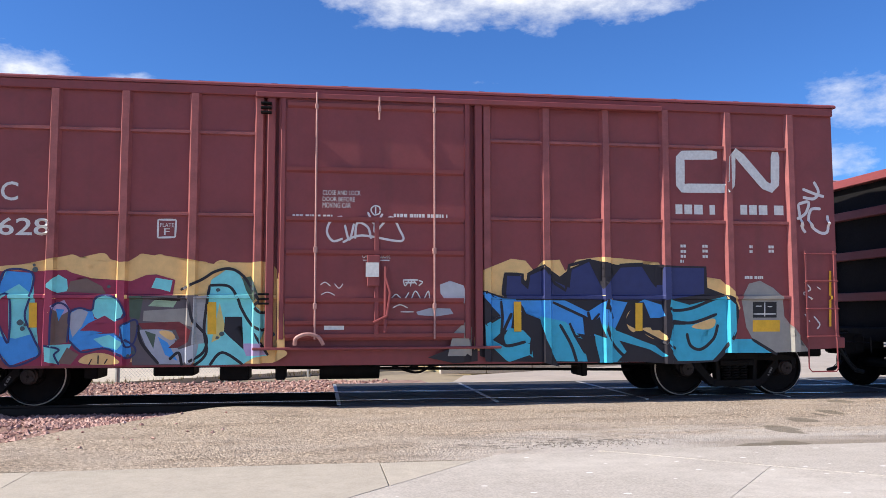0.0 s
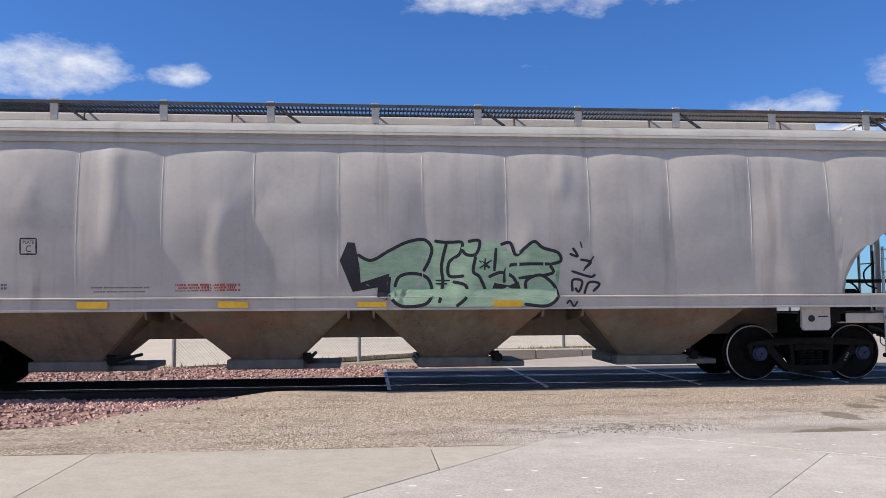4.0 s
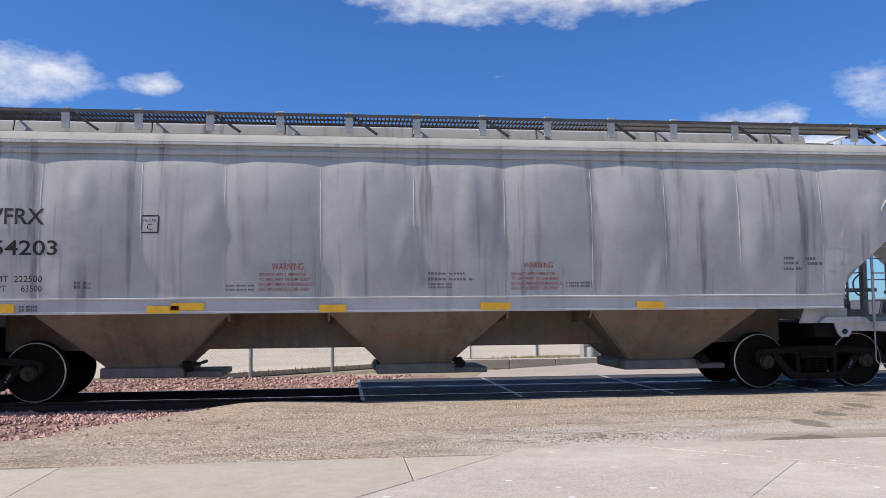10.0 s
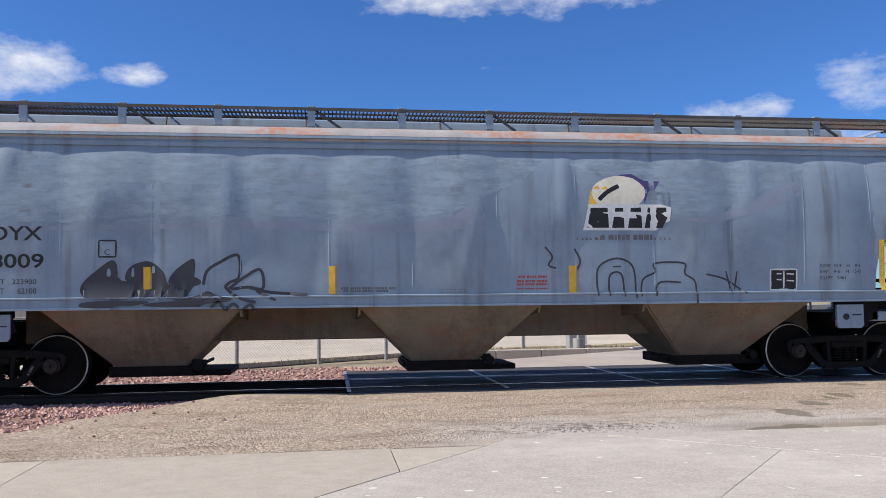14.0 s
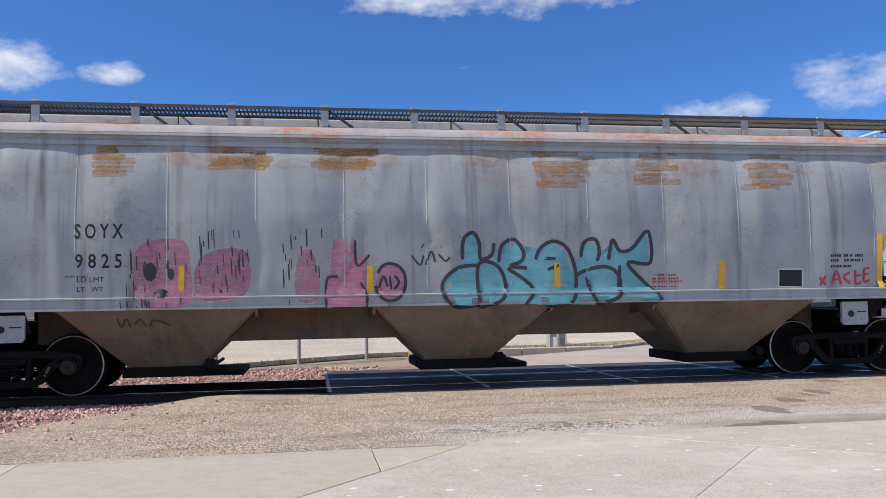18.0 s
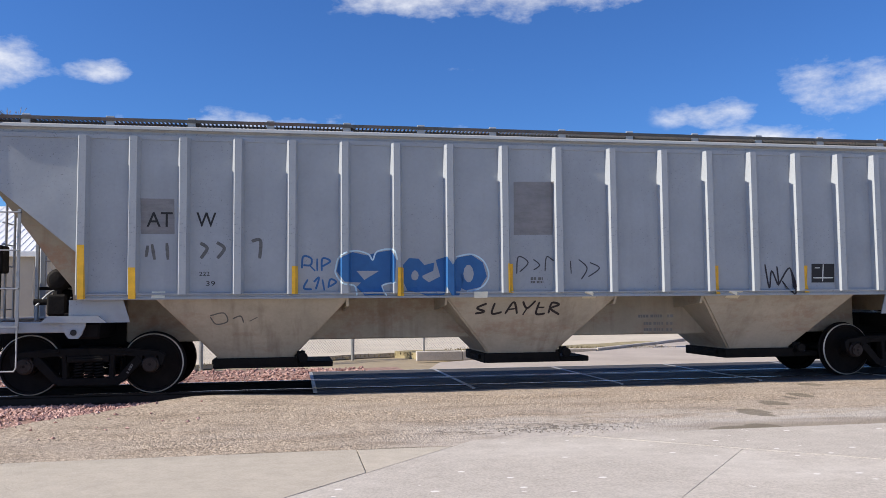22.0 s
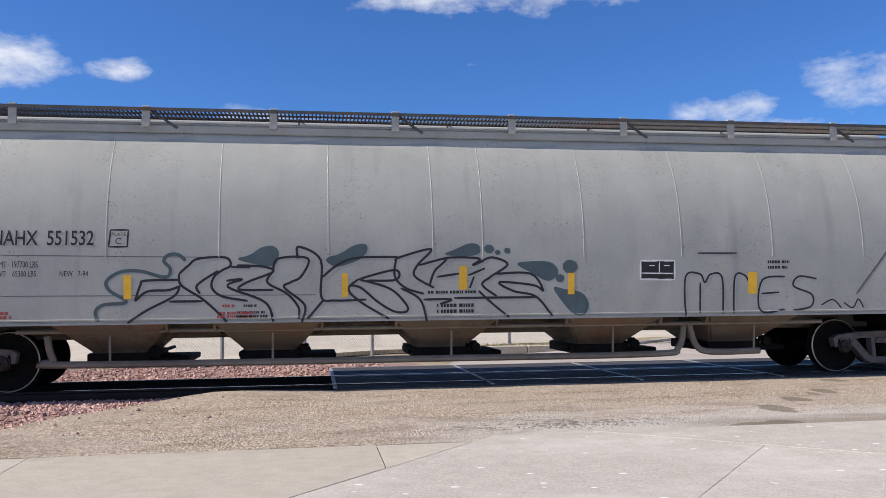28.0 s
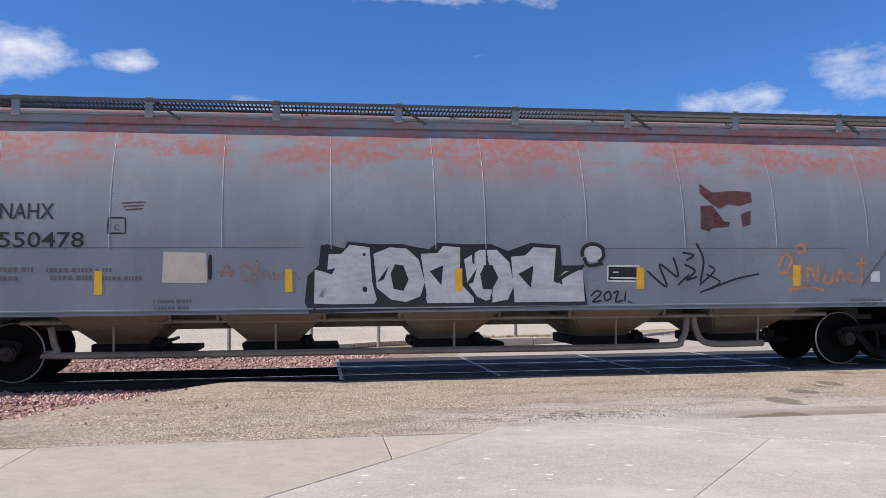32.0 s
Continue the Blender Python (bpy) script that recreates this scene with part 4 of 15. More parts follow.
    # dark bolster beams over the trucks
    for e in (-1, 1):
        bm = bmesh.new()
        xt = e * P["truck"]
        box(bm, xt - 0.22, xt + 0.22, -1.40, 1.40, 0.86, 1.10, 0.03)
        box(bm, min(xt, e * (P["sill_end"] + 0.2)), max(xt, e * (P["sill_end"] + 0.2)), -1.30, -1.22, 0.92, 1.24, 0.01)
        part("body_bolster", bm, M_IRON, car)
        truck(car, xt, P.get("cap", M_CAP2), side=P.get("truck_mat"))
        if P.get("bulkhead", True):
            xe, xl, zc = P["sill_end"], L, P["bottom"](L)
            bm = bmesh.new()
            prism(bm, [(e * (xl - 0.06), zc + 0.05), (e * (xl - 0.06), zc - 0.09), (e * (xe + 0.34), 1.92), (e * (xe + 0.10), 1.62), (e * (xe + 0.05), 1.15), (e * (xe - 0.25), 1.15), (e * (xe - 0.25), zc - 0.1)], -1.30, 1.30)
            part("slope_sheet", bm, P.get("slope_mat", P.get("bay_mat", m)), car)
        if P.get("recessed"):
            # the slope sheet lies inside the cut-out of the side
            xe, xl, zc = P["sill_end"] - 0.2, L, P["bottom"](L)
            a, b = P["recessed"]
            bm = bmesh.new()
            prism(bm, [(e * (xl - 0.04), zc + 0.05), (e * (xl - 0.04), zc - 0.06), (e * (xe + a), 2.02), (e * (xe + b), 1.72), (e * (xe + b - 0.05), 1.40), (e * (xe - 0.3), 1.40), (e * (xe - 0.3), zc - 0.1)], -1.28, 1.28)
            part("slope_sheet", bm, m, car)
        car_end(car, P, e, brake=(e == P.get("brake_end", -1)))
    for x0, x1, z0, z1 in P.get("reflectors", []):
        reflector(car, P, x0, x1, z0, z1)
    return car


def reflector(car, P, x0, x1, z0, z1, m=None):
    patch(car, P, [(x0, z0), (x1, z0), (x1, z1), (x0, z1)], m or M_YELLOW, 0.006, "reflector")


def skin_y(P, x, z):
    """The near side's y at a place, over its sill, ribs and sloping bays too."""
    y = skin(P, x, z)
    if "relief" in P:
        y += P["relief"](x, z)
    if "bays" in P and z < P["sill_bot"] - 0.02 and any(abs(x - b) < P["bay_top"] for b in P["bays"]):
        zt, zb = P["sill_bot"] + 0.04, P["bay_z"]
        u = max(0.0, min(1.0, (z - zb) / (zt - zb)))
        return -(0.72 + (P["profile"](zt) - 0.03 - 0.72) * u)
    if P["sill_bot"] - 0.02 <= z <= P["sill_top"] + 0.01:
        y = max(y, P["sill_y"] + 0.016)
    return -y


def patch(car, P, pts, m, lift=0.010, name="painted_shape", cut=0.14, label="", soft=False):
    """A flat painted shape, given by its outline in x and z, that follows the car's near side."""
    bm = bmesh.new()
    for _ in range(2 if soft else 0):
        ring = list(zip(pts, pts[1:] + pts[:1]))
        pts = [q for (ax, az), (bx, bz) in ring for q in ((ax * 0.75 + bx * 0.25, az * 0.75 + bz * 0.25), (ax * 0.25 + bx * 0.75, az * 0.25 + bz * 0.75))]
    vs = [bm.verts.new((x, 0, z)) for x, z in pts]
    f = bm.faces.new(vs)
    bmesh.ops.triangulate(bm, faces=[f])
    z0, z1 = min(p[1] for p in pts), max(p[1] for p in pts)
    x0, x1 = min(p[0] for p in pts), max(p[0] for p in pts)
    z = z0 + cut
    while z < z1:
        bmesh.ops.bisect_plane(bm, geom=bm.verts[:] + bm.edges[:] + bm.faces[:], plane_co=(0, 0, z), plane_no=(0, 0, 1))
        z += cut
    x = x0 + cut
    while x < x1:
        bmesh.ops.bisect_plane(bm, geom=bm.verts[:] + bm.edges[:] + bm.faces[:], plane_co=(x, 0, 0), plane_no=(1, 0, 0))
        x += cut
    for z in P.get("zcuts", []):
        if z0 < z < z1:
            bmesh.ops.bisect_plane(bm, geom=bm.verts[:] + bm.edges[:] + bm.faces[:], plane_co=(0, 0, z), plane_no=(0, 0, 1))
    for x in P.get("cuts", []):
        if x0 < x < x1:
            bmesh.ops.bisect_plane(bm, geom=bm.verts[:] + bm.edges[:] + bm.faces[:], plane_co=(x, 0, 0), plane_no=(1, 0, 0))
    for v in bm.verts:
        v.co.y = skin_y(P, v.co.x, v.co.z) - lift * 0.17
    bmesh.ops.recalc_face_normals(bm, faces=bm.faces[:])
    for f in bm.faces:
        if f.normal.y > 0:
            f.normal_flip()
    return part(name, bm, m, car, label)


def strokes(car, P, lines, m, width=0.03, lift=0.013, name="painted_line", smooth=True, label=""):
    """Sprayed or brushed lines: each a list of (x, z), drawn as a ribbon on the near side."""
    for pts in lines:
        bm = bmesh.new()
        if smooth and len(pts) > 2:
            c = curve([(x, 0, z) for x, z in pts], 6)
        else:
            c = []
            for (ax, az), (bx, bz) in zip(pts, pts[1:]):
                k = max(1, int(math.hypot(bx - ax, bz - az) / 0.08))
                c += [Vector((ax + (bx - ax) * i / k, 0, az + (bz - az) * i / k)) for i in range(k)]
            c.append(Vector((pts[-1][0], 0, pts[-1][1])))
        rows = []
        for i, p in enumerate(c):
            d = (c[min(i + 1, len(c) - 1)] - c[max(i - 1, 0)])
            if d.length < 1e-6:
                d = Vector((1, 0, 0))
            nrm = Vector((-d.z, 0, d.x)).normalized() * width / 2
            if i in (0, len(c) - 1):
                nrm *= 0.7
            row = []
            for q in (p + nrm, p - nrm):
                row.append(bm.verts.new((q.x, skin_y(P, q.x, q.z) - lift * 0.17, q.z)))
            rows.append(row)
        for a, b in zip(rows, rows[1:]):
            bm.faces.new((a[0], a[1], b[1], b[0]))
        bmesh.ops.recalc_face_normals(bm, faces=bm.faces[:])
        for f in bm.faces:
            if f.normal.y > 0:
                f.normal_flip()
        part(name, bm, m, car, label)


def text(car, P, words, x0, x1, z0, z1, m, weight=0.0, lift=0.004, name="lettering"):
    """Stencilled words that fill the box from x0 to x1 and z0 to z1 of the near side."""
    cu = bpy.data.curves.new("words", "FONT")
    cu.body, cu.offset, cu.resolution_u = words, weight, 3
    ob = bpy.data.objects.new("words", cu)
    me = bpy.data.meshes.new_from_object(ob)
    bpy.data.objects.remove(ob)
    bm = bmesh.new()
    bm.from_mesh(me)
    bpy.data.meshes.remove(me)
    ax, bx = min(v.co.x for v in bm.verts), max(v.co.x for v in bm.verts)
    az, bz = min(v.co.y for v in bm.verts), max(v.co.y for v in bm.verts)
    for v in bm.verts:
        x = x0 + (v.co.x - ax) / (bx - ax) * (x1 - x0)
        z = z0 + (v.co.y - az) / (bz - az) * (z1 - z0)
        v.co = (x, skin_y(P, x, z) - lift, z)
    if z1 - z0 < 0.15:
        return tagged(part(name, bm, m, car, smooth=False), kind="stuff")
    # large characters are pieces of their own
    left = set(bm.faces)
    while left:
        todo = [min(left, key=lambda f: f.index)]
        island = set()
        while todo:
            f = todo.pop()
            if f in left:
                left.discard(f)
                island.add(f)
                todo += [g for e in f.edges for g in e.link_faces if g in left]
        one = bmesh.new()
        known = {}
        for f in island:
            one.faces.new([known.setdefault(v, None) or known.update({v: one.verts.new(v.co)}) or known[v] for v in f.verts])
        part("letter", one, m, car, smooth=False)
    bm.free()


def small_print(car, P, rows, m):
    """Lines of unreadable stencil on the near side: x0, x1, z, height."""
    bm = bmesh.new()
    for x0, x1, z, h in rows:
        x, k = x0, int(x0 * 13) % 5
        while x < x1 - 0.005:
            l = min(x1 - x, h * (0.45 + ((k * 29) % 7) * 0.1))
            y = skin_y(P, x, z) - 0.0022
            bm.faces.new([bm.verts.new(c) for c in ((x, y, z), (x + l, y, z), (x + l, y, z + h), (x, y, z + h))])
            x += l + h * (0.22 if k % 5 else 0.75)
            k += 1
    return tagged(part("stencil_text", bm, m, car, smooth=False), kind="stuff")


def straight_bottom(L, xe, zc, zs, zb):
    def f(x):
        return zb if x <= xe else zs + (zc - zs) * (x - xe) / (L - xe)
    return f


def curved_bottom(L, xe, zc, zs, zb, power=2.0, flare=0.0):
    """Side sheet whose lower end sweeps up in a curve."""
    def f(x):
        if x <= xe:
            return zb
        u = (x - xe) / (L - xe)
        return zs + (zc - zs) * (1 - (1 - u) ** power) + flare * u
    return f


def kneed_bottom(L, xe, zc, zk, zb, z0, w):
    """Side sheet whose end opening rises in a rounded knee and then slants up to the corner."""
    def f(x):
        if x <= xe:
            return zb
        if x < xe + w:
            return z0 + (zk - z0) * math.sqrt(max(0.0, 1 - (1 - (x - xe) / w) ** 2))
        return zk + (zc - zk) * (x - xe - w) / (L - xe - w)
    return f
# ---- boxcar, ribbed hopper ends, tank cars ----
def rib_relief(posts, foot, flat, depth):
    """How far upright ribs stand out of a flat side at x."""
    def f(x, z=0.0):
        for p in posts:
            d = abs(x - p)
            if d < foot:
                return depth * min(1.0, (foot - d) / (foot - flat))
        return 0.0
    return f


def rib_cuts(posts, foot, flat):
    return [p + d for p in posts for d in (-foot, -flat, flat, foot)]


BOX_POSTS = [-6.94, -5.87, -4.80, -3.80, -2.80, -1.84, 1.69, 2.66, 3.66, 4.68, 5.78, 6.90]


BOX_BELTS = [4.13, 2.88, 1.64]


def box_relief(x, z):
    if -1.55 < x < 1.42:
        return 0.105
    out = rib_relief(BOX_POSTS, 0.085, 0.05, 0.077)(x)
    for b in BOX_BELTS:
        d = abs(z - b)
        if d < 0.037:
            out = max(out, 0.047 * min(1.0, (0.037 - d) / 0.015))
    return out


def box_side(z):
    return 1.50


def boxcar(place, reach):
    P = dict(profile=box_side, bulge=0.0, dent=0.004, seed=2, seams=[-7.7, 7.7], relief=box_relief, cuts=rib_cuts(BOX_POSTS, 0.085, 0.05), zcuts=[b + d for b in BOX_BELTS for d in (-0.037, -0.022, 0.022, 0.037)], sill_bot=0.0, sill_top=0.0, sill_y=1.5)
    m, rib_m = M_MAROON, M_MAROON
    car = thing("boxcar", "maroon ribbed steel boxcar covered with spray paint, closed sliding door", "freight car", "freight cars of the train")
    CARS.append((car, place))
    L, zt = 7.70, 4.86
    outline = [(-L, 0.86), (-5.8, 0.82), (-5.4, 0.60), (5.0, 0.60), (5.4, 0.74), (L, 0.80), (L, zt), (-L, zt)]
    bm = bmesh.new()
    prism(bm, outline, -1.5, 1.5)
    part("body", bm, m, car)
    bm = bmesh.new()
    prism(bm, [(-1.58, zt + 0.0), (-1.58, zt + 0.03), (-1.54, zt + 0.06), (0, zt + 0.16), (1.54, zt + 0.06), (1.58, zt + 0.03), (1.58, zt + 0.0)], -L - 0.05, L + 0.05, axis="x")
    part("roof", bm, m, car)
    for i in range(14):
        shared("roof_rib", "roof_rib", lambda b: prism(b, [(-1.45, 0.0), (0, 0.10), (1.45, 0.0), (1.45, 0.04), (0, 0.14), (-1.45, 0.04)], -0.05, 0.05, axis="x"), m, car, pose(-7.1 + i * 14.2 / 13, 0, zt + 0.05))
    for s in (-1, 1):
        bm = bmesh.new()
        box(bm, -L, L, s * 1.53 - 0.03, s * 1.53 + 0.03, zt - 0.14, zt - 0.002, 0.01)
        part("top_plate", bm, m, car)
    # upright posts and the belts between them
    posts = BOX_POSTS
    for x in posts:
        shared("side_post", "box_post", lambda b: prism(b, [(-0.085, 0.0), (-0.05, -0.075), (0.05, -0.075), (0.085, 0.0)], 0.80, zt - 0.14, axis="z"), M_MAROON_RIB, car, pose(x, -1.5, 0))
    for a, b in zip(posts, posts[1:]):
        if b - a > 2:
            continue
        for z in BOX_BELTS:
            bm = bmesh.new()
            prism(bm, [(-1.5, z - 0.035), (-1.545, z - 0.02), (-1.545, z + 0.02), (-1.5, z + 0.035)], a + 0.06, b - 0.06, axis="x")
            part("side_belt", bm, M_MAROON_RIB, car)
    # the sliding door with its locking bars
    bm = bmesh.new()
    box(bm, -1.55, 1.42, -1.60, -1.54, 0.98, zt - 0.14, 0.012)
    door = part("sliding_door", bm, m, car)
    for z in (4.62, 3.62, 2.86, 2.35, 1.62, 1.28, 1.08):
        shared("door_stiffener", "door_stiff", lambda b: prism(b, [(-0.04, -0.055), (0.0, -0.085), (0.03, -0.06), (0.045, 0.0), (-0.05, 0.0)], -1.42, 1.30, axis="x") and None, m, door, pose(0, -1.60, z, 0, 0, 0))
    for x in (-1.48, 1.36, -0.05):
        shared("door_stile", "door_stile" + str(x < 0.1 and x > -1), lambda b: box(b, -0.035, 0.035, -0.035, 0.0, 1.0, zt - 0.16 if abs(x) > 1 else 2.86, 0.008), m, door, pose(x, -1.60, 0))
    for x in (-0.98, 0.84):
        shared("lock_bar", "lock_bar", lambda b: (rod(b, (0, 0, 1.0), (0, 0, 4.78), 0.016, 10), box(b, -0.03, 0.03, -0.02, 0.05, 2.30, 2.40, 0.01), box(b, -0.025, 0.025, -0.02, 0.05, 4.52, 4.60, 0.008), box(b, -0.03, 0.03, -0.02, 0.05, 1.45, 1.54, 0.01)), M_MAROON_WORN, door, pose(x, -1.66, 0))
    shared("door_hanger", "door_hanger", lambda b: (rod(b, (0, 0, 4.38), (0, 0, 4.74), 0.014, 8), box(b, -0.025, 0.025, -0.02, 0.05, 4.5, 4.6, 0.008)), M_MAROON_WORN, door, pose(-0.02, -1.66, 0))
    shared("door_latch", "door_latch", lambda b: (box(b, -0.2, 0.0, -0.05, 0.0, 1.80, 2.28, 0.01), rod(b, (0.08, -0.06, 1.1), (0.08, -0.06, 2.1), 0.025, 8), tube(b, [(0.08, -0.08, 1.95), (0.15, -0.1, 1.7), (0.1, -0.1, 1.35), (-0.1, -0.08, 1.25)], 0.02, 6)), m, door, pose(0.0, -1.62, 0))
    shared("bar_handle", "bar_handle", lambda b: tube(b, curve([(-0.22, 0, 0), (-0.2, -0.04, 0.10), (-0.05, -0.06, 0.16), (0.12, -0.05, 0.12), (0.2, -0.02, 0.0)], 5), 0.03, 8), M_MAROON_WORN, door, pose(-1.05, -1.70, 0.92))
    for x in (-1.66, 1.55):
        shared("door_post", "door_post", lambda b: box(b, -0.06, 0.06, -0.11, 0.0, 0.85, zt - 0.1, 0.012), m, car, pose(x, -1.5, 0))
    for z in (0.86, 4.72):
        shared("door_track", f"door_track{z}", lambda b: box(b, -1.9, 4.6 if z > 2 else 1.9, -0.16 if z > 2 else -0.125, 0.0, -0.04 if z > 2 else -0.02, 0.04 if z > 2 else 0.02, 0.008), m, car, pose(0, -1.5, z))
    # corrugated ends
    for e in (-1, 1):
        for i in range(9):
            shared("end_corrugation", "end_corr", lambda b: prism(b, [(-1.36, -0.10), (-1.28, 0.0), (1.28, 0.0), (1.36, -0.10), (1.28, -0.2), (-1.28, -0.2)], 0.0, 0.07, axis="x"), M_END, car, pose(e * L, 0, 1.5 + i * 0.40, 0, 0, 0 if e > 0 else 180))
        ladder(car, *sorted((e * 7.62, e * 7.10)), -1.56, 0.95, 2.42, 4, M_MAROON, 0.018, foot=0.42)
        bm = bmesh.new()
        for y in (-1.30, -0.85):
            box(bm, e * (L + 0.10) - 0.012, e * (L + 0.10) + 0.012, y - 0.025, y + 0.025, 1.0, 2.6, 0.004)
        el = part("end_ladder", bm, M_IRON, car)
        for i in range(5):
            shared("rung", "rung_box_end", lambda b: tube(b, [(0, -0.24, 0), (0.05, -0.24, 0), (0.05, 0.24, 0), (0, 0.24, 0)], 0.011, 6), M_IRON, el, pose(e * (L + 0.10), -1.07, 1.1 + i * 0.35, 0, 0, 0 if e > 0 else 180))
        bm = bmesh.new()
        box(bm, min(e * 6.9, e * (L + 0.12)), max(e * 6.9, e * (L + 0.12)), -1.48, 1.48, 0.80, 0.98, 0.015)
        part("end_sill", bm, M_MAROON, car)
        bm = bmesh.new()
        box(bm, min(e * 4.8, e * (L + 0.45)), max(e * 4.8, e * (L + 0.45)), -0.3, 0.3, 0.60, 0.86, 0.03)
        part("draft_sill", bm, M_IRON, car)
        couplers(car, e * (L + 0.55), e)
        truck(car, e * reach, M_CAP2)
    shared("brake_wheel", "brake_wheel", build_brake_wheel, M_IRON, car, pose(-L - 0.30, 0.3, 2.4, 0, 0, 180))
    bm = bmesh.new()
    box(bm, -L - 0.22, -L, 0.05, 0.55, 2.1, 2.6, 0.02)
    part("brake_gear_box", bm, M_IRON, car)
    # brake gear under the floor
    bm = bmesh.new()
    for a, b in (((-4.4, -0.9, 0.58), (5.0, -0.9, 0.55)), ((-2.0, -0.5, 0.52), (4.4, -0.5, 0.42))):
        rod(bm, a, b, 0.025, 6)
    for x, w, h in ((-4.3, 0.10, 0.25), (-3.1, 0.3, 0.22), (-2.2, 0.22, 0.3), (-1.5, 0.08, 0.3), (0.6, 0.06, 0.14), (3.4, 0.05, 0.3)):
        box(bm, x - w, x + w, -1.1, -0.5, 0.66 - h, 0.70, 0.02)
    rod(bm, (-0.9, -0.8, 0.5), (0.05, -0.8, 0.5), 0.16, 14)
    tube(bm, curve([(0.1, -1.0, 0.62), (0.6, -1.05, 0.45), (0.9, -1.05, 0.55), (1.3, -1.0, 0.6)], 6), 0.02, 6)
    part("brake_rigging", bm, M_IRON, car)
    # placard boards and hardware
    for x, z, w, h in ((-0.12, 2.05, 0.10, 0.22),):
        bm = bmesh.new()
        box(bm, x - w, x + w, -1.70, -1.68, z - h / 2, z + h / 2)
        part("route_board", bm, M_WHITE, car, "small white card in a metal holder")
    shared("door_stop", "door_stop", lambda b: [box(b, -0.08, 0.08, -0.10, 0.0, k * 0.07, k * 0.07 + 0.03, 0.006) for k in range(3)] and None, M_IRON, car, pose(-1.74, -1.62, 4.42))
    shared("door_stop", "door_stop", lambda b: None, M_IRON, car, pose(-1.74, -1.62, 1.52))
    return car, dict(P, box=True)


M_MAROON = mat("boxcar_maroon", (0.235, 0.054, 0.058), 0.55, 0, 0.10, 1.5, grime=0.30, streak=0.25, grime_col=(0.10, 0.045, 0.04))
M_MAROON_RIB = mat("boxcar_rib_scuffed", (0.29, 0.085, 0.085), 0.5, 0, 0.22, 5, grime=0.25, streak=0.2, grime_col=(0.12, 0.05, 0.045))
M_MAROON_WORN = mat("boxcar_maroon_worn", (0.45, 0.24, 0.22), 0.5, 0, 0.2, 6, grime=0.3)
M_END = mat("boxcar_end", (0.26, 0.10, 0.085), 0.6, 0, 0.25, 2, grime=0.35, grime_col=(0.10, 0.06, 0.055))


def tank_barrel(bm, L, R, zc, seg=64, head=0.65):
    prof = []
    for k in range(9):
        a = math.pi / 2 * k / 8
        prof.append((R * math.sin(a) + 0.0001, -L + head * (1 - math.cos(a))))
    prof += [(R, -L + head + (2 * (L - head)) * i / 12) for i in range(1, 12)]
    for k in range(8, -1, -1):
        a = math.pi / 2 * k / 8
        prof.append((R * math.sin(a) + 0.0001, L - head * (1 - math.cos(a))))
    rings = [[bm.verts.new((x, r * math.cos(2 * math.pi * i / seg), zc + r * math.sin(2 * math.pi * i / seg))) for i in range(seg)] for r, x in prof]
    for a, b in zip(rings, rings[1:]):
        for i in range(seg):
            bm.faces.new((a[i], a[(i + 1) % seg], b[(i + 1) % seg], b[i]))
    bmesh.ops.remove_doubles(bm, verts=bm.verts[:], dist=0.001)
    bmesh.ops.recalc_face_normals(bm, faces=bm.faces[:])


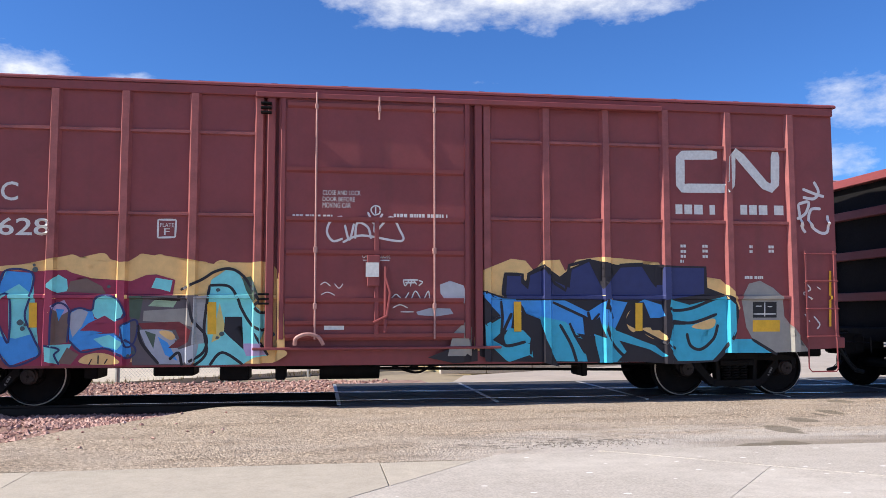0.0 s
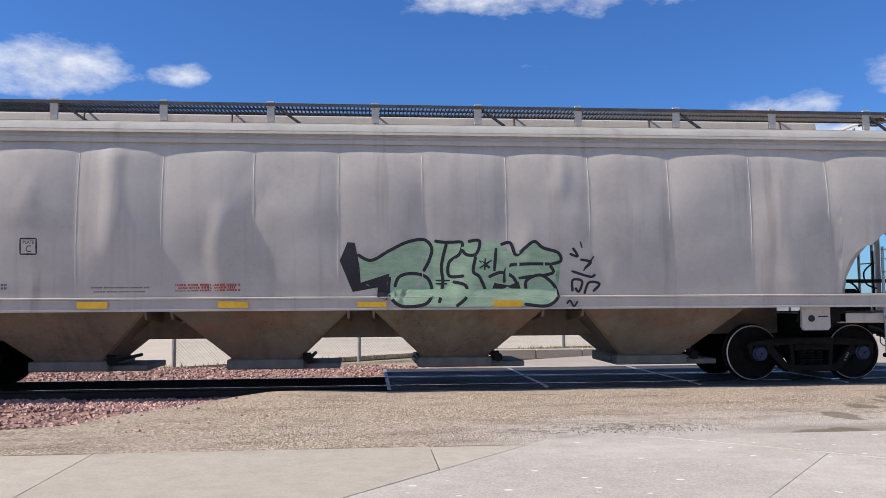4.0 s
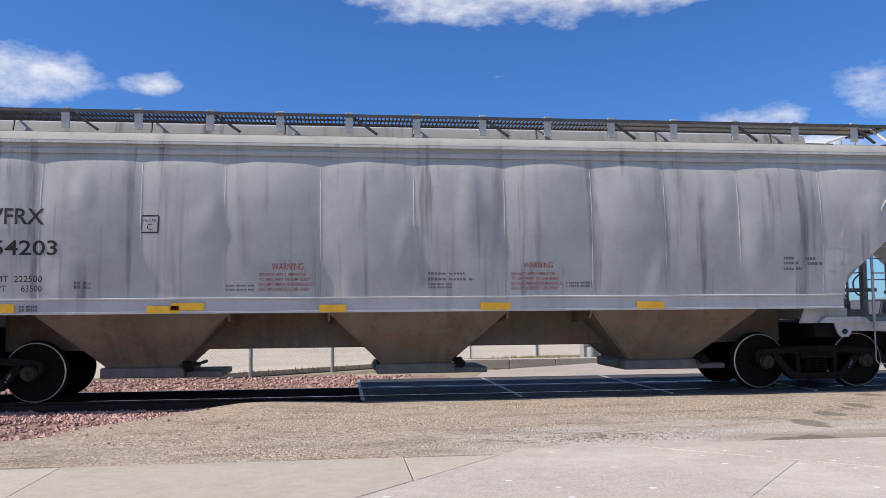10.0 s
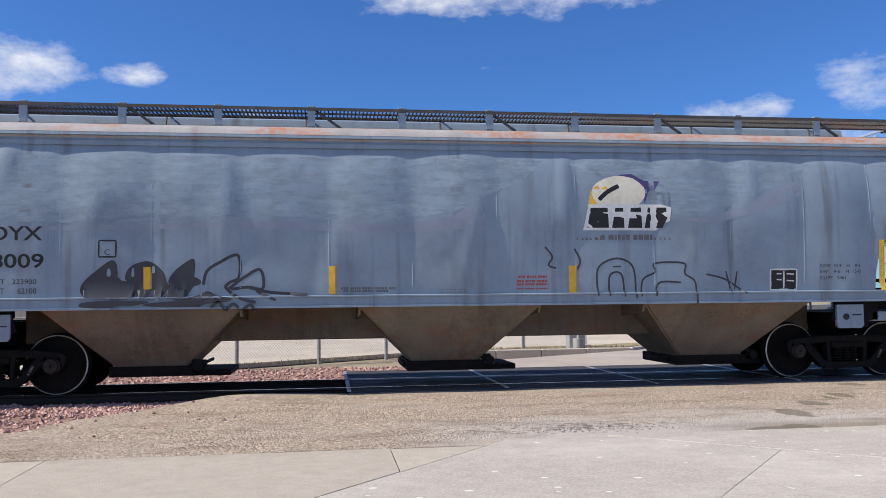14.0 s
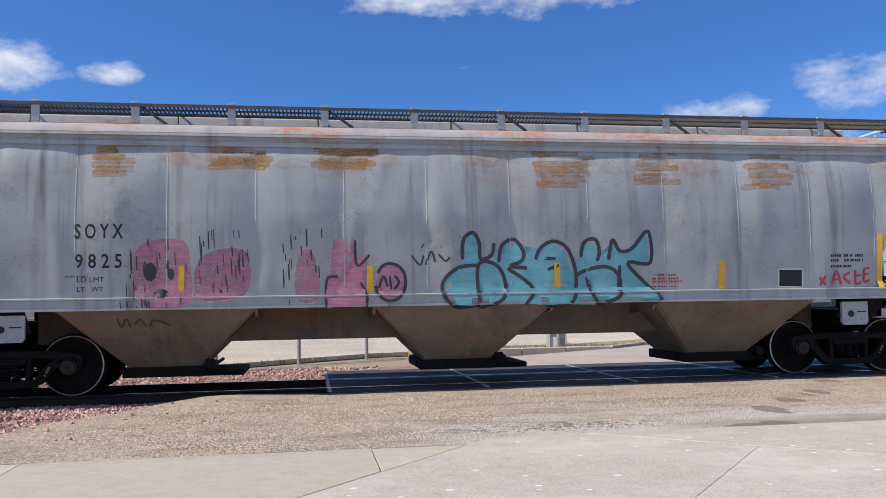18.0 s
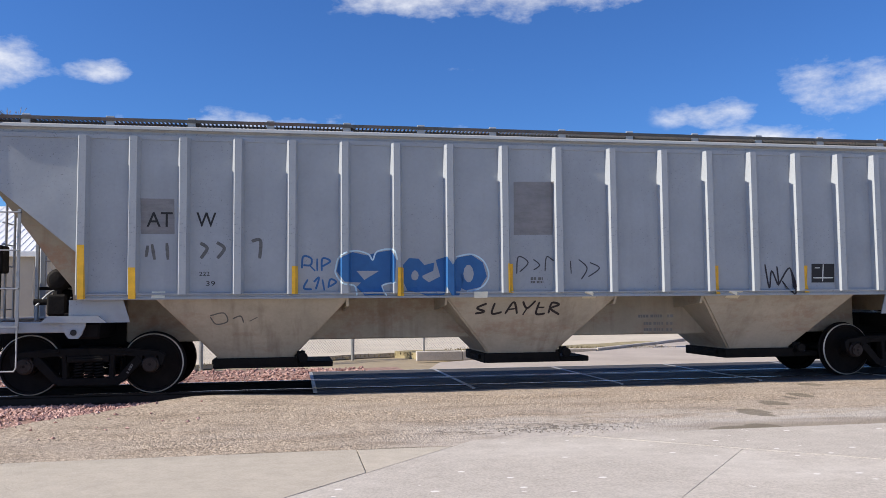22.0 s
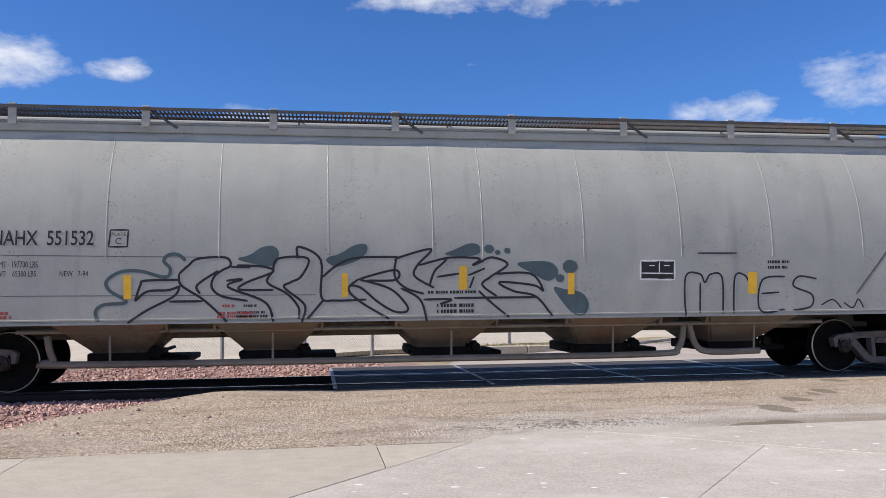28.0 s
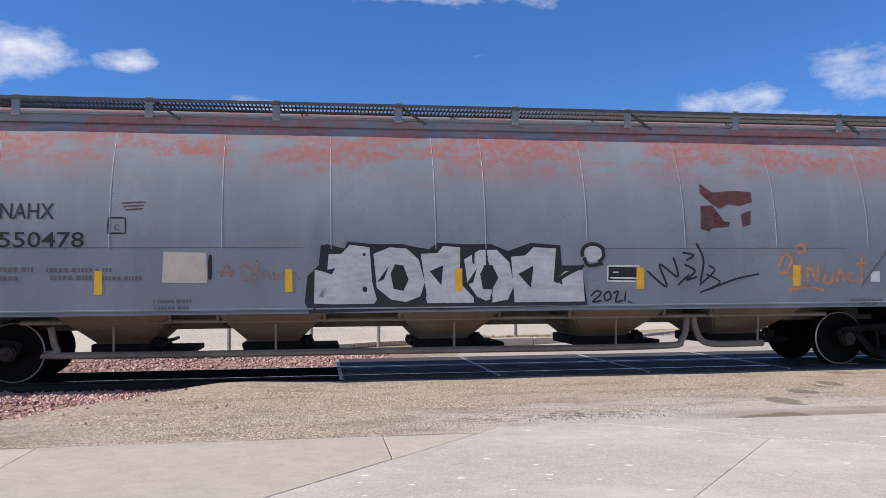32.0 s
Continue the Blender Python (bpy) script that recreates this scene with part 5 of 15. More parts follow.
def tank_car(label, place, reach, T):
    """A tank car: barrel, saddles, dome platform and ladder."""
    L, R, zc, m = T["half"], T["radius"], T["centre"], T["mat"]

    def side(z):
        d = (z - zc) / R
        return R * math.sqrt(max(0.0, 1 - d * d))
    P = dict(profile=side, bulge=0.0, dent=0.0, seed=3, seams=[-L, L], sill_bot=0.0, sill_top=0.0, sill_y=1.0)
    car = thing("tank_car", label, "freight car", "freight cars of the train")
    CARS.append((car, place))
    bm = bmesh.new()
    tank_barrel(bm, L, R, zc, head=T.get("head", 0.65))
    if T.get("upper_mat"):
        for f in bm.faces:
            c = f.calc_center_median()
            # index 2: upper faces of both heads, toned as if in sun
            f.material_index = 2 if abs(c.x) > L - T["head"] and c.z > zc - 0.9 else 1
    part("tank", bm, [m, T.get("upper_mat", m), M_TANKHEAD], car)
    for x in T["seams"]:
        bm = bmesh.new()
        n = 48
        rings = [[bm.verts.new((x + dx, (R + dr) * math.cos(2 * math.pi * i / n), zc + (R + dr) * math.sin(2 * math.pi * i / n))) for i in range(n)] for dx, dr in ((-0.018, -0.004), (-0.006, 0.006), (0.006, 0.006), (0.018, -0.004))]
        for a, b in zip(rings, rings[1:]):
            for i in range(n):
                bm.faces.new((a[i], b[i], b[(i + 1) % n], a[(i + 1) % n]))
        part("weld_seam", bm, M_IRON, car)
    for e in (-1, 1):
        x0 = e * (reach - 0.45)
        bm = bmesh.new()
        prism(bm, [(-1.28, 1.02), (-1.30, 1.55), (-1.18, 1.75), (-0.9, 1.3), (0.9, 1.3), (1.18, 1.75), (1.30, 1.55), (1.28, 1.02)], x0 - 0.12, x0 + 0.12, axis="x")
        box(bm, min(x0 - e * 0.5, e * (reach + 0.8)), max(x0 - e * 0.5, e * (reach + 0.8)), -1.38, 1.38, 0.94, 1.05, 0.01)
        part("saddle", bm, M_BLACKCAR if not T.get("grey") else m, car)
        bm = bmesh.new()
        box(bm, min(e * (reach - 1.6), e * (reach + 1.75)), max(e * (reach - 1.6), e * (reach + 1.75)), -0.32, 0.32, 0.66, 1.02, 0.03)
        part("stub_sill", bm, M_IRON, car)
        bm = bmesh.new()
        box(bm, min(e * (reach + 0.6), e * (reach + 1.55)), max(e * (reach + 0.6), e * (reach + 1.55)), -1.42, 1.42, 0.96, 1.03, 0.01)
        part("end_platform", bm, M_IRON, car)
        bm = bmesh.new()
        for y in (-1.40, 1.40):
            tube(bm, [(e * (reach + 0.75), y, 1.0), (e * (reach + 0.75), y, 1.95), (e * (reach + 0.85), y * 0.96, 2.10), (e * (reach + 1.50), y * 0.96, 2.10 - 0.0), (e * (reach + 1.52), y, 1.0)] if T.get("grey") else [(e * (reach + 1.50), y, 1.0), (e * (reach + 1.50), y, 2.15)], 0.022, 6)
        if not T.get("grey"):
            tube(bm, [(e * (reach + 1.55), 1.0, 2.08), (e * (reach + 1.55), -1.25, 2.08), (e * (reach + 1.40), -1.44, 2.08), (e * (reach + 0.75), -1.46, 2.10), (e * (reach + 0.72), -1.46, 2.0), (e * (reach + 0.72), -1.46, 1.0)], 0.022, 6)
        for y in (-0.5, 0.5):
            tube(bm, [(e * (reach + 1.45), y, 1.0), (e * (reach + 1.45), y, 2.0)], 0.02, 6)
        part("end_handrail", bm, M_IRON, car)
        if e > 0:
            shared("brake_wheel", "brake_wheel", build_brake_wheel, M_IRON, car, pose(e * (reach + 1.62), -0.55, 2.0))
            bm = bmesh.new()
            box(bm, reach + 1.40, reach + 1.58, -0.70, -0.40, 1.0, 2.2, 0.02)
            part("brake_stand", bm, M_IRON, car)
        ladder(car, *sorted((e * (reach + 1.50), e * (reach + 1.08))), -1.44, 0.80, 1.03, 2, M_IRON, 0.02, foot=0.42)
        couplers(car, e * (reach + 1.30), e)
        truck(car, e * reach, T["cap"])
    # platform, railing, valves
    zt = zc + R - T["drop"]
    dx0, dx1 = T["deck"]
    deck = bmesh.new()
    slats = []
    n = 16
    for i in range(n + 1):
        y = -1.15 + 2.3 * i / n
        if abs(y) < 0.70:
            continue
        slats.append(y)
    for x in (dx0, (dx0 + dx1) / 2, dx1):
        for y in (-0.94, 0.94):
            box(deck, x - 0.02, x + 0.02, y - 0.26, y + 0.24, zt - 0.02, zt + 0.025)
    plat = part("platform", deck, T["gear"], car)
    for y in slats:
        bm = bmesh.new()
        box(bm, dx0, dx1, y - 0.02, y + 0.02, zt + 0.026, zt + 0.056)
        part("deck_slat", bm, T["gear"], plat)
    for y in (-1.12, 1.12):
        bm = bmesh.new()
        tube(bm, [(dx0 - 0.25, y, zt + 0.32), (dx0 + 0.12, y, zt + 0.60), (dx0 + 0.95, y, zt + 0.60), (dx0 + 1.05, y, zt + 0.54), (dx0 + 1.05, y, zt - 0.05)], 0.022, 6)
        tube(bm, [(dx0 - 0.25, y, zt + 0.32), (dx0 + 0.55, y, zt + 0.32), (dx0 + 0.68, y, zt + 0.30), (dx0 + 0.68, y, zt)], 0.018, 6)
        tube(bm, [(dx0 + 0.12, y, zt + 0.60), (dx0 + 0.12, y, zt - 0.1)], 0.022, 6)
        tube(bm, [(dx0 + 0.40, y, zt + 0.60), (dx0 + 0.40, y, zt - 0.1)], 0.022, 6)
        tube(bm, [(dx1 - 0.42, y, zt - 0.05), (dx1 - 0.42, y, zt + 0.55), (dx1 - 0.05, y, zt + 0.57), (dx1 - 0.18, y, zt + 0.46), (dx1 - 0.18, y, zt - 0.1)], 0.022, 6)
        tube(bm, [(dx1 - 0.42, y, zt + 0.32), (dx1 - 0.75, y, zt + 0.40), (dx1 - 0.85, y, zt + 0.1)], 0.018, 6)
        part("railing", bm, T["gear"], plat)
    shared("manway", "manway", lambda b: (rod(b, (0, 0, -0.15), (0, 0, 0.42), 0.27, 24), rod(b, (0, 0, 0.42), (0, 0, 0.47), 0.30, 24), rod(b, (-0.36, -0.1, 0.40), (-0.26, -0.1, 0.46), 0.03, 6)), T["gear"], car, pose(dx0 + 0.45, -0.2, zt + 0.10))
    shared("hatch_cover", "hatch_cover", lambda b: (rod(b, (0, 0, -0.1), (0, 0, 0.12), 0.30, 24), rod(b, (0, 0, 0.12), (0, 0, 0.16), 0.33, 24), *[rod(b, (0.31 * math.cos(k), 0.31 * math.sin(k), 0.0), (0.31 * math.cos(k), 0.31 * math.sin(k), 0.22), 0.022, 6) for k in range(6)]) and None, M_IRON, car, pose(dx0 + 1.35, 0.0, zc + R - 0.06))
    shared("relief_valve", "relief_valve", lambda b: (rod(b, (0, 0, -0.05), (0, 0, 0.12), 0.06, 10), rod(b, (0, 0, 0.12), (0, 0, 0.22), 0.10, 12), rod(b, (0, 0, 0.22), (0, 0, 0.27), 0.05, 8)), M_IRON, car, pose(T["valve"], -0.2, zc + R - 0.02))
    shared("relief_valve", "relief_valve", lambda b: None, M_IRON, car, pose(dx1 - 0.1, -0.3, zc + R - 0.04))
    bm = bmesh.new()
    tube(bm, [(dx1 - 0.3, -0.95, zt - 0.32), (dx1 + 0.9, -0.95, zt - 0.30), (dx1 + 1.25, -0.93, zt - 0.30), (dx1 + 0.6, -0.60, zt - 0.05)], 0.018, 6)
    tube(bm, [(dx0, -0.95, zt - 0.32), (dx1, -0.95, zt - 0.32)], 0.018, 6)
    part("spill_guard", bm, M_IRON, car)
    # the ladder follows the barrel and hangs clear below
    lx = T["ladder"]
    bm = bmesh.new()
    rail = []
    for k in range(13):
        a = radians(78 - 78 * k / 12)
        rail.append((-(R + 0.10) * math.cos(a), zc + (R + 0.10) * math.sin(a)))
    rail += [(-(R + 0.10), 1.5), (-(R + 0.10), 0.52)]
    for x in (lx - 0.25, lx + 0.25):
        for (y0, z0), (y1, z1) in zip(rail, rail[1:]):
            d = Vector((0, y1 - y0, z1 - z0)).normalized() * 0.0
            rod(bm, (x, y0, z0), (x, y1, z1), 0.028, 6)
    lad = part("side_ladder", bm, T["gear"], car)
    for k in range(11):
        z = 0.6 + 0.31 * k
        y = -(R + 0.10) if z < zc else -math.sqrt(max(0.01, (R + 0.10) ** 2 - (z - zc) ** 2))
        shared("rung", "rung_tank", lambda b: rod(b, (-0.25, 0, 0), (0.25, 0, 0), 0.013, 6), M_GALV, lad, pose(lx, y, z))
    # piping and brackets below
    bm = bmesh.new()
    rod(bm, (-reach + 0.9, -0.55, 0.78), (reach - 0.8, -0.55, 0.78), 0.018, 6)
    rod(bm, (-reach + 0.9, -0.75, 0.68), (reach - 0.8, -0.75, 0.66), 0.014, 6)
    for i in range(12):
        x = -reach + 1.2 + i * (2 * reach - 2.4) / 11
        box(bm, x - 0.04, x + 0.04, -0.80, -0.50, 0.60 + 0.06 * (i % 3), 1.05, 0.008)
    box(bm, T["box"] - 0.38, T["box"] + 0.38, -1.0, -0.4, 0.40, 0.72, 0.03)
    rod(bm, (0.0, 0, 0.55), (0.0, 0, 1.1), 0.10, 12)
    rod(bm, (1.9, -0.7, 0.80), (2.5, -0.7, 0.80), 0.09, 12)
    box(bm, 3.3, 3.7, -0.8, -0.4, 0.62, 0.90, 0.02)
    part("brake_rigging", bm, M_IRON, car)
    if T.get("grey"):
        for y in (-1.40, 1.40):
            bm = bmesh.new()
            box(bm, -reach - 0.6, reach + 0.6, y - 0.03, y + 0.03, 1.0, 1.045, 0.006)
            part("side_sill", bm, m, car)
    return car, P


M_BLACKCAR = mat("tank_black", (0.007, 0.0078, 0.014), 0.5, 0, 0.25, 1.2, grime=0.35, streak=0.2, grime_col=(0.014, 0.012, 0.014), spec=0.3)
# paler black for the tank's heads, with direct sun put into the colour
M_TANKHEAD = mat("tank_head_sunlit", (0.045, 0.045, 0.046), 0.6, 0, 0.2, 1.2, grime=0.35, grime_col=(0.02, 0.02, 0.02), spec=0.3)
# greys from mid-height up to a paler black at the crown
M_TANKUPPER = mat("tank_black_pale_top", (0.008, 0.009, 0.016), 0.5, 0, 0.25, 1.2, grime=0.3, streak=0.2, grime_col=(0.014, 0.012, 0.014), spec=0.36, rust=0.95, rust_col=(0.048, 0.046, 0.047), rust_z=(2.3, 3.6), rust_at=0.22)
# ---- the train, car by car ----
def steel(name, color, **kw):
    kw.setdefault("speck", 0.12)
    return mat(name, tuple(c * 1.15 for c in color), 0.48, 0.0, 0.09, 1.2, **kw)


BASE_SEAMS = [-8.3, -7.05, -5.57, -4.12, -2.66, -1.31, 0.0, 1.30, 2.65, 4.10, 5.57, 7.05, 8.3]


M_ROOFPALE = mat("roof_pale", (0.40, 0.39, 0.36), 0.55, 0, 0.1, 1.5, grime=0.25, streak=0.3)


def base_params(**kw):
    P = dict(half=8.30, sill_end=7.25, top=3.80, sill_top=1.57, sill_bot=1.34, sill_y=1.60, eave=1.512, lift_loops=False, profile=smooth_side, bulge=0.022, dent=0.014, seed=1, roof_mat=M_ROOFPALE,
             seams=BASE_SEAMS, bays=[-4.75, 0.0, 4.75], bay_top=1.45, bay_bot=0.58, bay_z=0.52, board_z=4.52, truck=7.15, ladder_top=2.40, rail_mat=M_GALV)
    P.update(kw)
    if "bottom" not in P:
        P["bottom"] = kneed_bottom(P["half"], P["sill_end"], 2.70, 2.02, P["sill_bot"], 1.58, 0.26)
        P.setdefault("slope_mat", P["mat"])
    return P


# centres of the two trucks along the train, from which each car takes its place
PLACES = {"open": (157.10, 169.90), "box": (140.52, 152.67), "tilx": (121.21, 135.69), "chsx": (102.34, 116.78), "w275": (84.89, 98.43), "a296": (66.79, 81.09),
          "w203": (49.47, 63.01), "a263": (31.37, 45.69), "s009": (13.42, 27.27), "s047": (-4.92, 8.94), "s982": (-22.98, -9.20), "atw": (-40.87, -27.05),
          "rib": (-58.88, -45.16), "tank": (-76.83, -63.13), "tan": (-97.81, -81.08), "n532": (-117.61, -102.13), "ctk": (-135.46, -121.80), "n478": (-155.05, -139.59)}
K = {}


def place_of(k):
    return (PLACES[k][0] + PLACES[k][1]) / 2


def reach_of(k):
    return (PLACES[k][1] - PLACES[k][0]) / 2


def add_hopper(key, label, **kw):
    P = base_params(truck=reach_of(key), **kw)
    K[key] = (hopper("covered_hopper", label, place_of(key), P), P)
    return K[key]


M_BAY = mat("hopper_bay_tan", (0.265, 0.22, 0.16), 0.65, 0, 0.14, 1.5, speck=0.45, grime=0.75, streak=0.6, rust=0.4, grime_col=(0.16, 0.11, 0.075))
M_BAY_DARK = mat("hopper_bay_dirty", (0.185, 0.155, 0.12), 0.7, 0, 0.2, 1.3, speck=0.7, grime=0.8, streak=0.6, rust=0.35, grime_col=(0.085, 0.06, 0.045))
M_GATE = mat("gate_grey", (0.17, 0.17, 0.165), 0.65, 0.2, 0.25, 3, grime=0.6)
M_SILLW = mat("sill_white", (0.50, 0.50, 0.51), 0.5, 0, 0.08, 2, grime=0.35, streak=0.3)

# two older grey cars with four bays
M_TILX = steel("grey_warm", (0.46, 0.435, 0.39), streak=0.28, grime=0.16)
add_hopper("tilx", "warm grey covered hopper with red scrawls, four discharge bays", mat=M_TILX, half=8.83, sill_end=7.55, top=3.86, sill_top=1.46, sill_bot=1.28, sill_y=1.61,
           seams=[-8.83, -7.62, -6.18, -4.52, -2.73, -0.96, 0.79, 2.55, 4.35, 6.16, 7.5, 8.83], bottom=kneed_bottom(8.83, 7.55, 2.90, 2.22, 1.28, 1.46, 0.5), recessed=(0.62, 0.45), kneed=True, bulkhead=False, bays=[-4.65, -1.58, 1.45, 4.60], bay_top=1.40, bay_bot=0.56, bay_z=0.46,
           bay_mat=M_BAY, gate_mat=M_GATE, cap=M_CAP, posts=11, seed=2, reflectors=[], ladder_top=2.2, sill_full=True)
M_CHSX = steel("grey_pinkish", (0.43, 0.395, 0.36), streak=0.40, grime=0.22, grime_col=(0.17, 0.12, 0.09))
add_hopper("chsx", "pale dusty grey covered hopper with a green painted piece", mat=M_CHSX, half=8.75, sill_end=7.50, top=3.84, sill_top=1.42, sill_bot=1.22, sill_y=1.61,
           seams=[-8.75, -7.22, -5.76, -4.44, -3.21, -1.85, -0.57, 0.72, 2.03, 3.35, 4.65, 6.0, 7.3, 8.75], bottom=kneed_bottom(8.75, 7.50, 2.89, 2.22, 1.22, 1.42, 0.5), recessed=(0.62, 0.45), kneed=True, bulkhead=False, bays=[-4.80, -1.75, 1.30, 4.60], bay_top=1.38, bay_bot=0.55, bay_z=0.46,
           bay_mat=M_BAY_DARK, gate_mat=M_GATE, cap=M_CAP, posts=11, dent=0.03, seed=3, ladder_top=2.2, sill_full=True)
# four three-bay cars with white sills
M_WFRX = steel("grey_cool", (0.376, 0.382, 0.376), streak=0.34, grime=0.2)
M_WFRX2 = steel("grey_cool_streaked", (0.371, 0.371, 0.368), streak=1.0, grime=0.25, grime_col=(0.085, 0.075, 0.07))
M_AOKX = steel("grey_plain", (0.335, 0.33, 0.312), streak=0.14, grime=0.08)
W_SEAMS = [-8.06, -7.0, -5.6, -4.17, -2.95, -1.52, -0.09, 1.34, 2.75, 3.96, 5.21, 6.64, 8.06]
add_hopper("w275", "dented grey covered hopper with red tags along its white sill", lift_loops=True, mat=M_WFRX, half=8.06, sill_end=7.0, seams=W_SEAMS, bays=[-4.30, 0.0, 4.15], bay_mat=M_BAY_DARK, gate_mat=M_GATE, sill_mat=M_SILLW, dent=0.030, seed=4)
add_hopper("a296", "clean plain grey covered hopper with a white sill", lift_loops=True, mat=M_AOKX, bay_mat=M_BAY, gate_mat=M_GATE, sill_mat=M_SILLW, cap=M_CAP, seed=5, pale_gear=True, brake_end=1)
add_hopper("w203", "grey covered hopper with dark rain streaks and a white sill", lift_loops=True, mat=M_WFRX2, half=8.06, sill_end=7.0, seams=W_SEAMS, bays=[-4.30, 0.0, 4.15], bay_mat=M_BAY_DARK, gate_mat=M_GATE, sill_mat=M_SILLW, dent=0.028, seed=6, pale_gear=True)
add_hopper("a263", "clean plain grey covered hopper lettered in black", lift_loops=True, mat=M_AOKX, bay_mat=M_BAY, gate_mat=M_GATE, sill_mat=M_SILLW, cap=M_CAP, seed=7, pale_gear=True)
# three weathered blue-grey cars
RUST = dict(rust=0.8, rust_col=(0.42, 0.16, 0.07))
M_SOYX = steel("blue_grey", (0.212, 0.272, 0.340), streak=1.0, grime=0.48, grime_col=(0.13, 0.14, 0.165))
M_SOY3 = steel("blue_grey_rusty", (0.335, 0.35, 0.362), streak=0.8, grime=0.4, grime_col=(0.11, 0.105, 0.115), speck=0.5, rust=0.55, rust_col=(0.33, 0.17, 0.075), rust_z=(3.0, 3.5))
M_SOYROOF = mat("roof_rust", (0.40, 0.375, 0.37), 0.6, 0, 0.15, 1.5, streak=0.3, rust=0.9, rust_col=(0.46, 0.20, 0.11))
for key, label, mm in (("s009", "weathered blue-grey covered hopper with a bean emblem and rusty eaves", M_SOYX), ("s047", "blue-grey covered hopper with a crumpled end and silver outline letters", M_SOYX),
                       ("s982", "rust-stained grey covered hopper with pink and turquoise painted letters", M_SOY3)):
    add_hopper(key, label, mat=mm, roof_mat=M_SOYROOF, half=8.40, sill_end=7.15, top=3.80, sill_top=1.47, sill_bot=1.29, sill_y=1.61, seams=[-8.4, -7.06, -5.78, -4.50, -3.21, -1.89, -0.61, 0.72, 2.0, 3.3, 4.6, 5.9, 7.1, 8.4],
               bottom=kneed_bottom(8.4, 7.15, 3.14, 2.30, 1.29, 1.47, 0.3), kneed=True, bulkhead=False, bays=[-4.65, 0.0, 4.60], bay_top=1.48, bay_bot=0.58, bay_z=0.42, bay_mat=M_BAY_DARK, gate_mat=M_FRAME, cap=M_CAP if key == "s047" else M_CAP2, posts=12, dent=0.03,
               seed=8 + len(K), sill_full=True, ladder_top=2.45, board_z=4.48, slope_mat=M_BAY_DARK)
# smooth-sided car with a deep sill
M_ATW = steel("grey_smooth", (0.275, 0.28, 0.283), streak=0.12, grime=0.10)
M_ATWROOF = mat("roof_white", (0.6, 0.6, 0.6), 0.5, 0, 0.08, 1.5, grime=0.2)
add_hopper("atw", "smooth grey covered hopper with a deep pale sill", mat=M_ATW, roof_mat=M_ATWROOF, sill_mat=steel("sill_pale", (0.40, 0.41, 0.425), streak=0.2, grime=0.15), half=8.36, sill_end=7.15, top=3.80, chord_low=0.40, sill_top=1.35, sill_bot=0.92, sill_y=1.61, eave=1.50,
           seams=[-8.36, -7.3, -5.81, -4.18, -2.53, -0.87, 0.75, 2.46, 4.14, 5.81, 7.3, 8.36], bottom=kneed_bottom(8.36, 6.97, 3.20, 2.28, 1.20, 1.42, 0.22), recessed=(0.85, 0.66), kneed=True, bulkhead=False, bays=[-4.45, -0.25, 4.30], bay_top=0.95, bay_bot=0.50, bay_z=0.44, bay_mat=M_BAY, gate_mat=M_GATE,
           posts=13, dent=0.010, bulge=0.022, seed=12, sill_full=True, seam_low=2.25, light_struts=True, ladder_top=2.6, slope_mat=M_ATW)
# ribbed car
M_RIB = steel("ribbed_grey", (0.302, 0.326, 0.353), speck=0.35, streak=0.16, grime=0.14, grime_col=(0.17, 0.17, 0.19))
RIB_POSTS = [-6.87, -6.16, -5.45, -4.66, -3.86, -3.06, -2.26, -1.42, -0.53, 0.36, 1.28, 2.18, 2.98, 3.78, 4.60, 5.40, 6.10, 6.85]
car, P = add_hopper("rib", "pale grey covered hopper with upright ribs and blue painted letters", mat=M_RIB, half=8.25, sill_end=6.95, top=3.86, sill_top=1.52, sill_bot=1.43, sill_y=1.55, eave=1.53, profile=flat_side, seams=[-8.25, 8.25],
                    bottom=straight_bottom(8.25, 6.95, 3.22, 2.12, 1.45), bays=[-4.42, -0.05, 4.30], bay_top=1.46, bay_bot=0.60, bay_z=0.52, bay_mat=mat("bay_cream", (0.45, 0.41, 0.34), 0.65, 0, 0.14, 1.5, grime=0.45, streak=0.45, rust=0.3, grime_col=(0.16, 0.11, 0.075)),
                    bulge=0.0, dent=0.008, roof_rise=0.3, seed=13, relief=rib_relief(RIB_POSTS, 0.095, 0.05, 0.125), cuts=rib_cuts(RIB_POSTS, 0.095, 0.05), posts=14, board_z=4.22, ladder_top=2.75, light_struts=True, slope_mat=M_BAY)
for x in RIB_POSTS:
    shared("side_post", "rib_post", lambda b: prism(b, [(-0.095, 0.0), (-0.05, -0.13), (0.05, -0.13), (0.095, 0.0)], 1.50, 3.84, axis="z"), M_RIB, car, pose(x, -1.49, 0))
# long brownish car
M_TAN = steel("brownish_grey", (0.33, 0.285, 0.235), streak=0.75, grime=0.45, grime_col=(0.12, 0.085, 0.06), rust=0.35, speck=0.85)
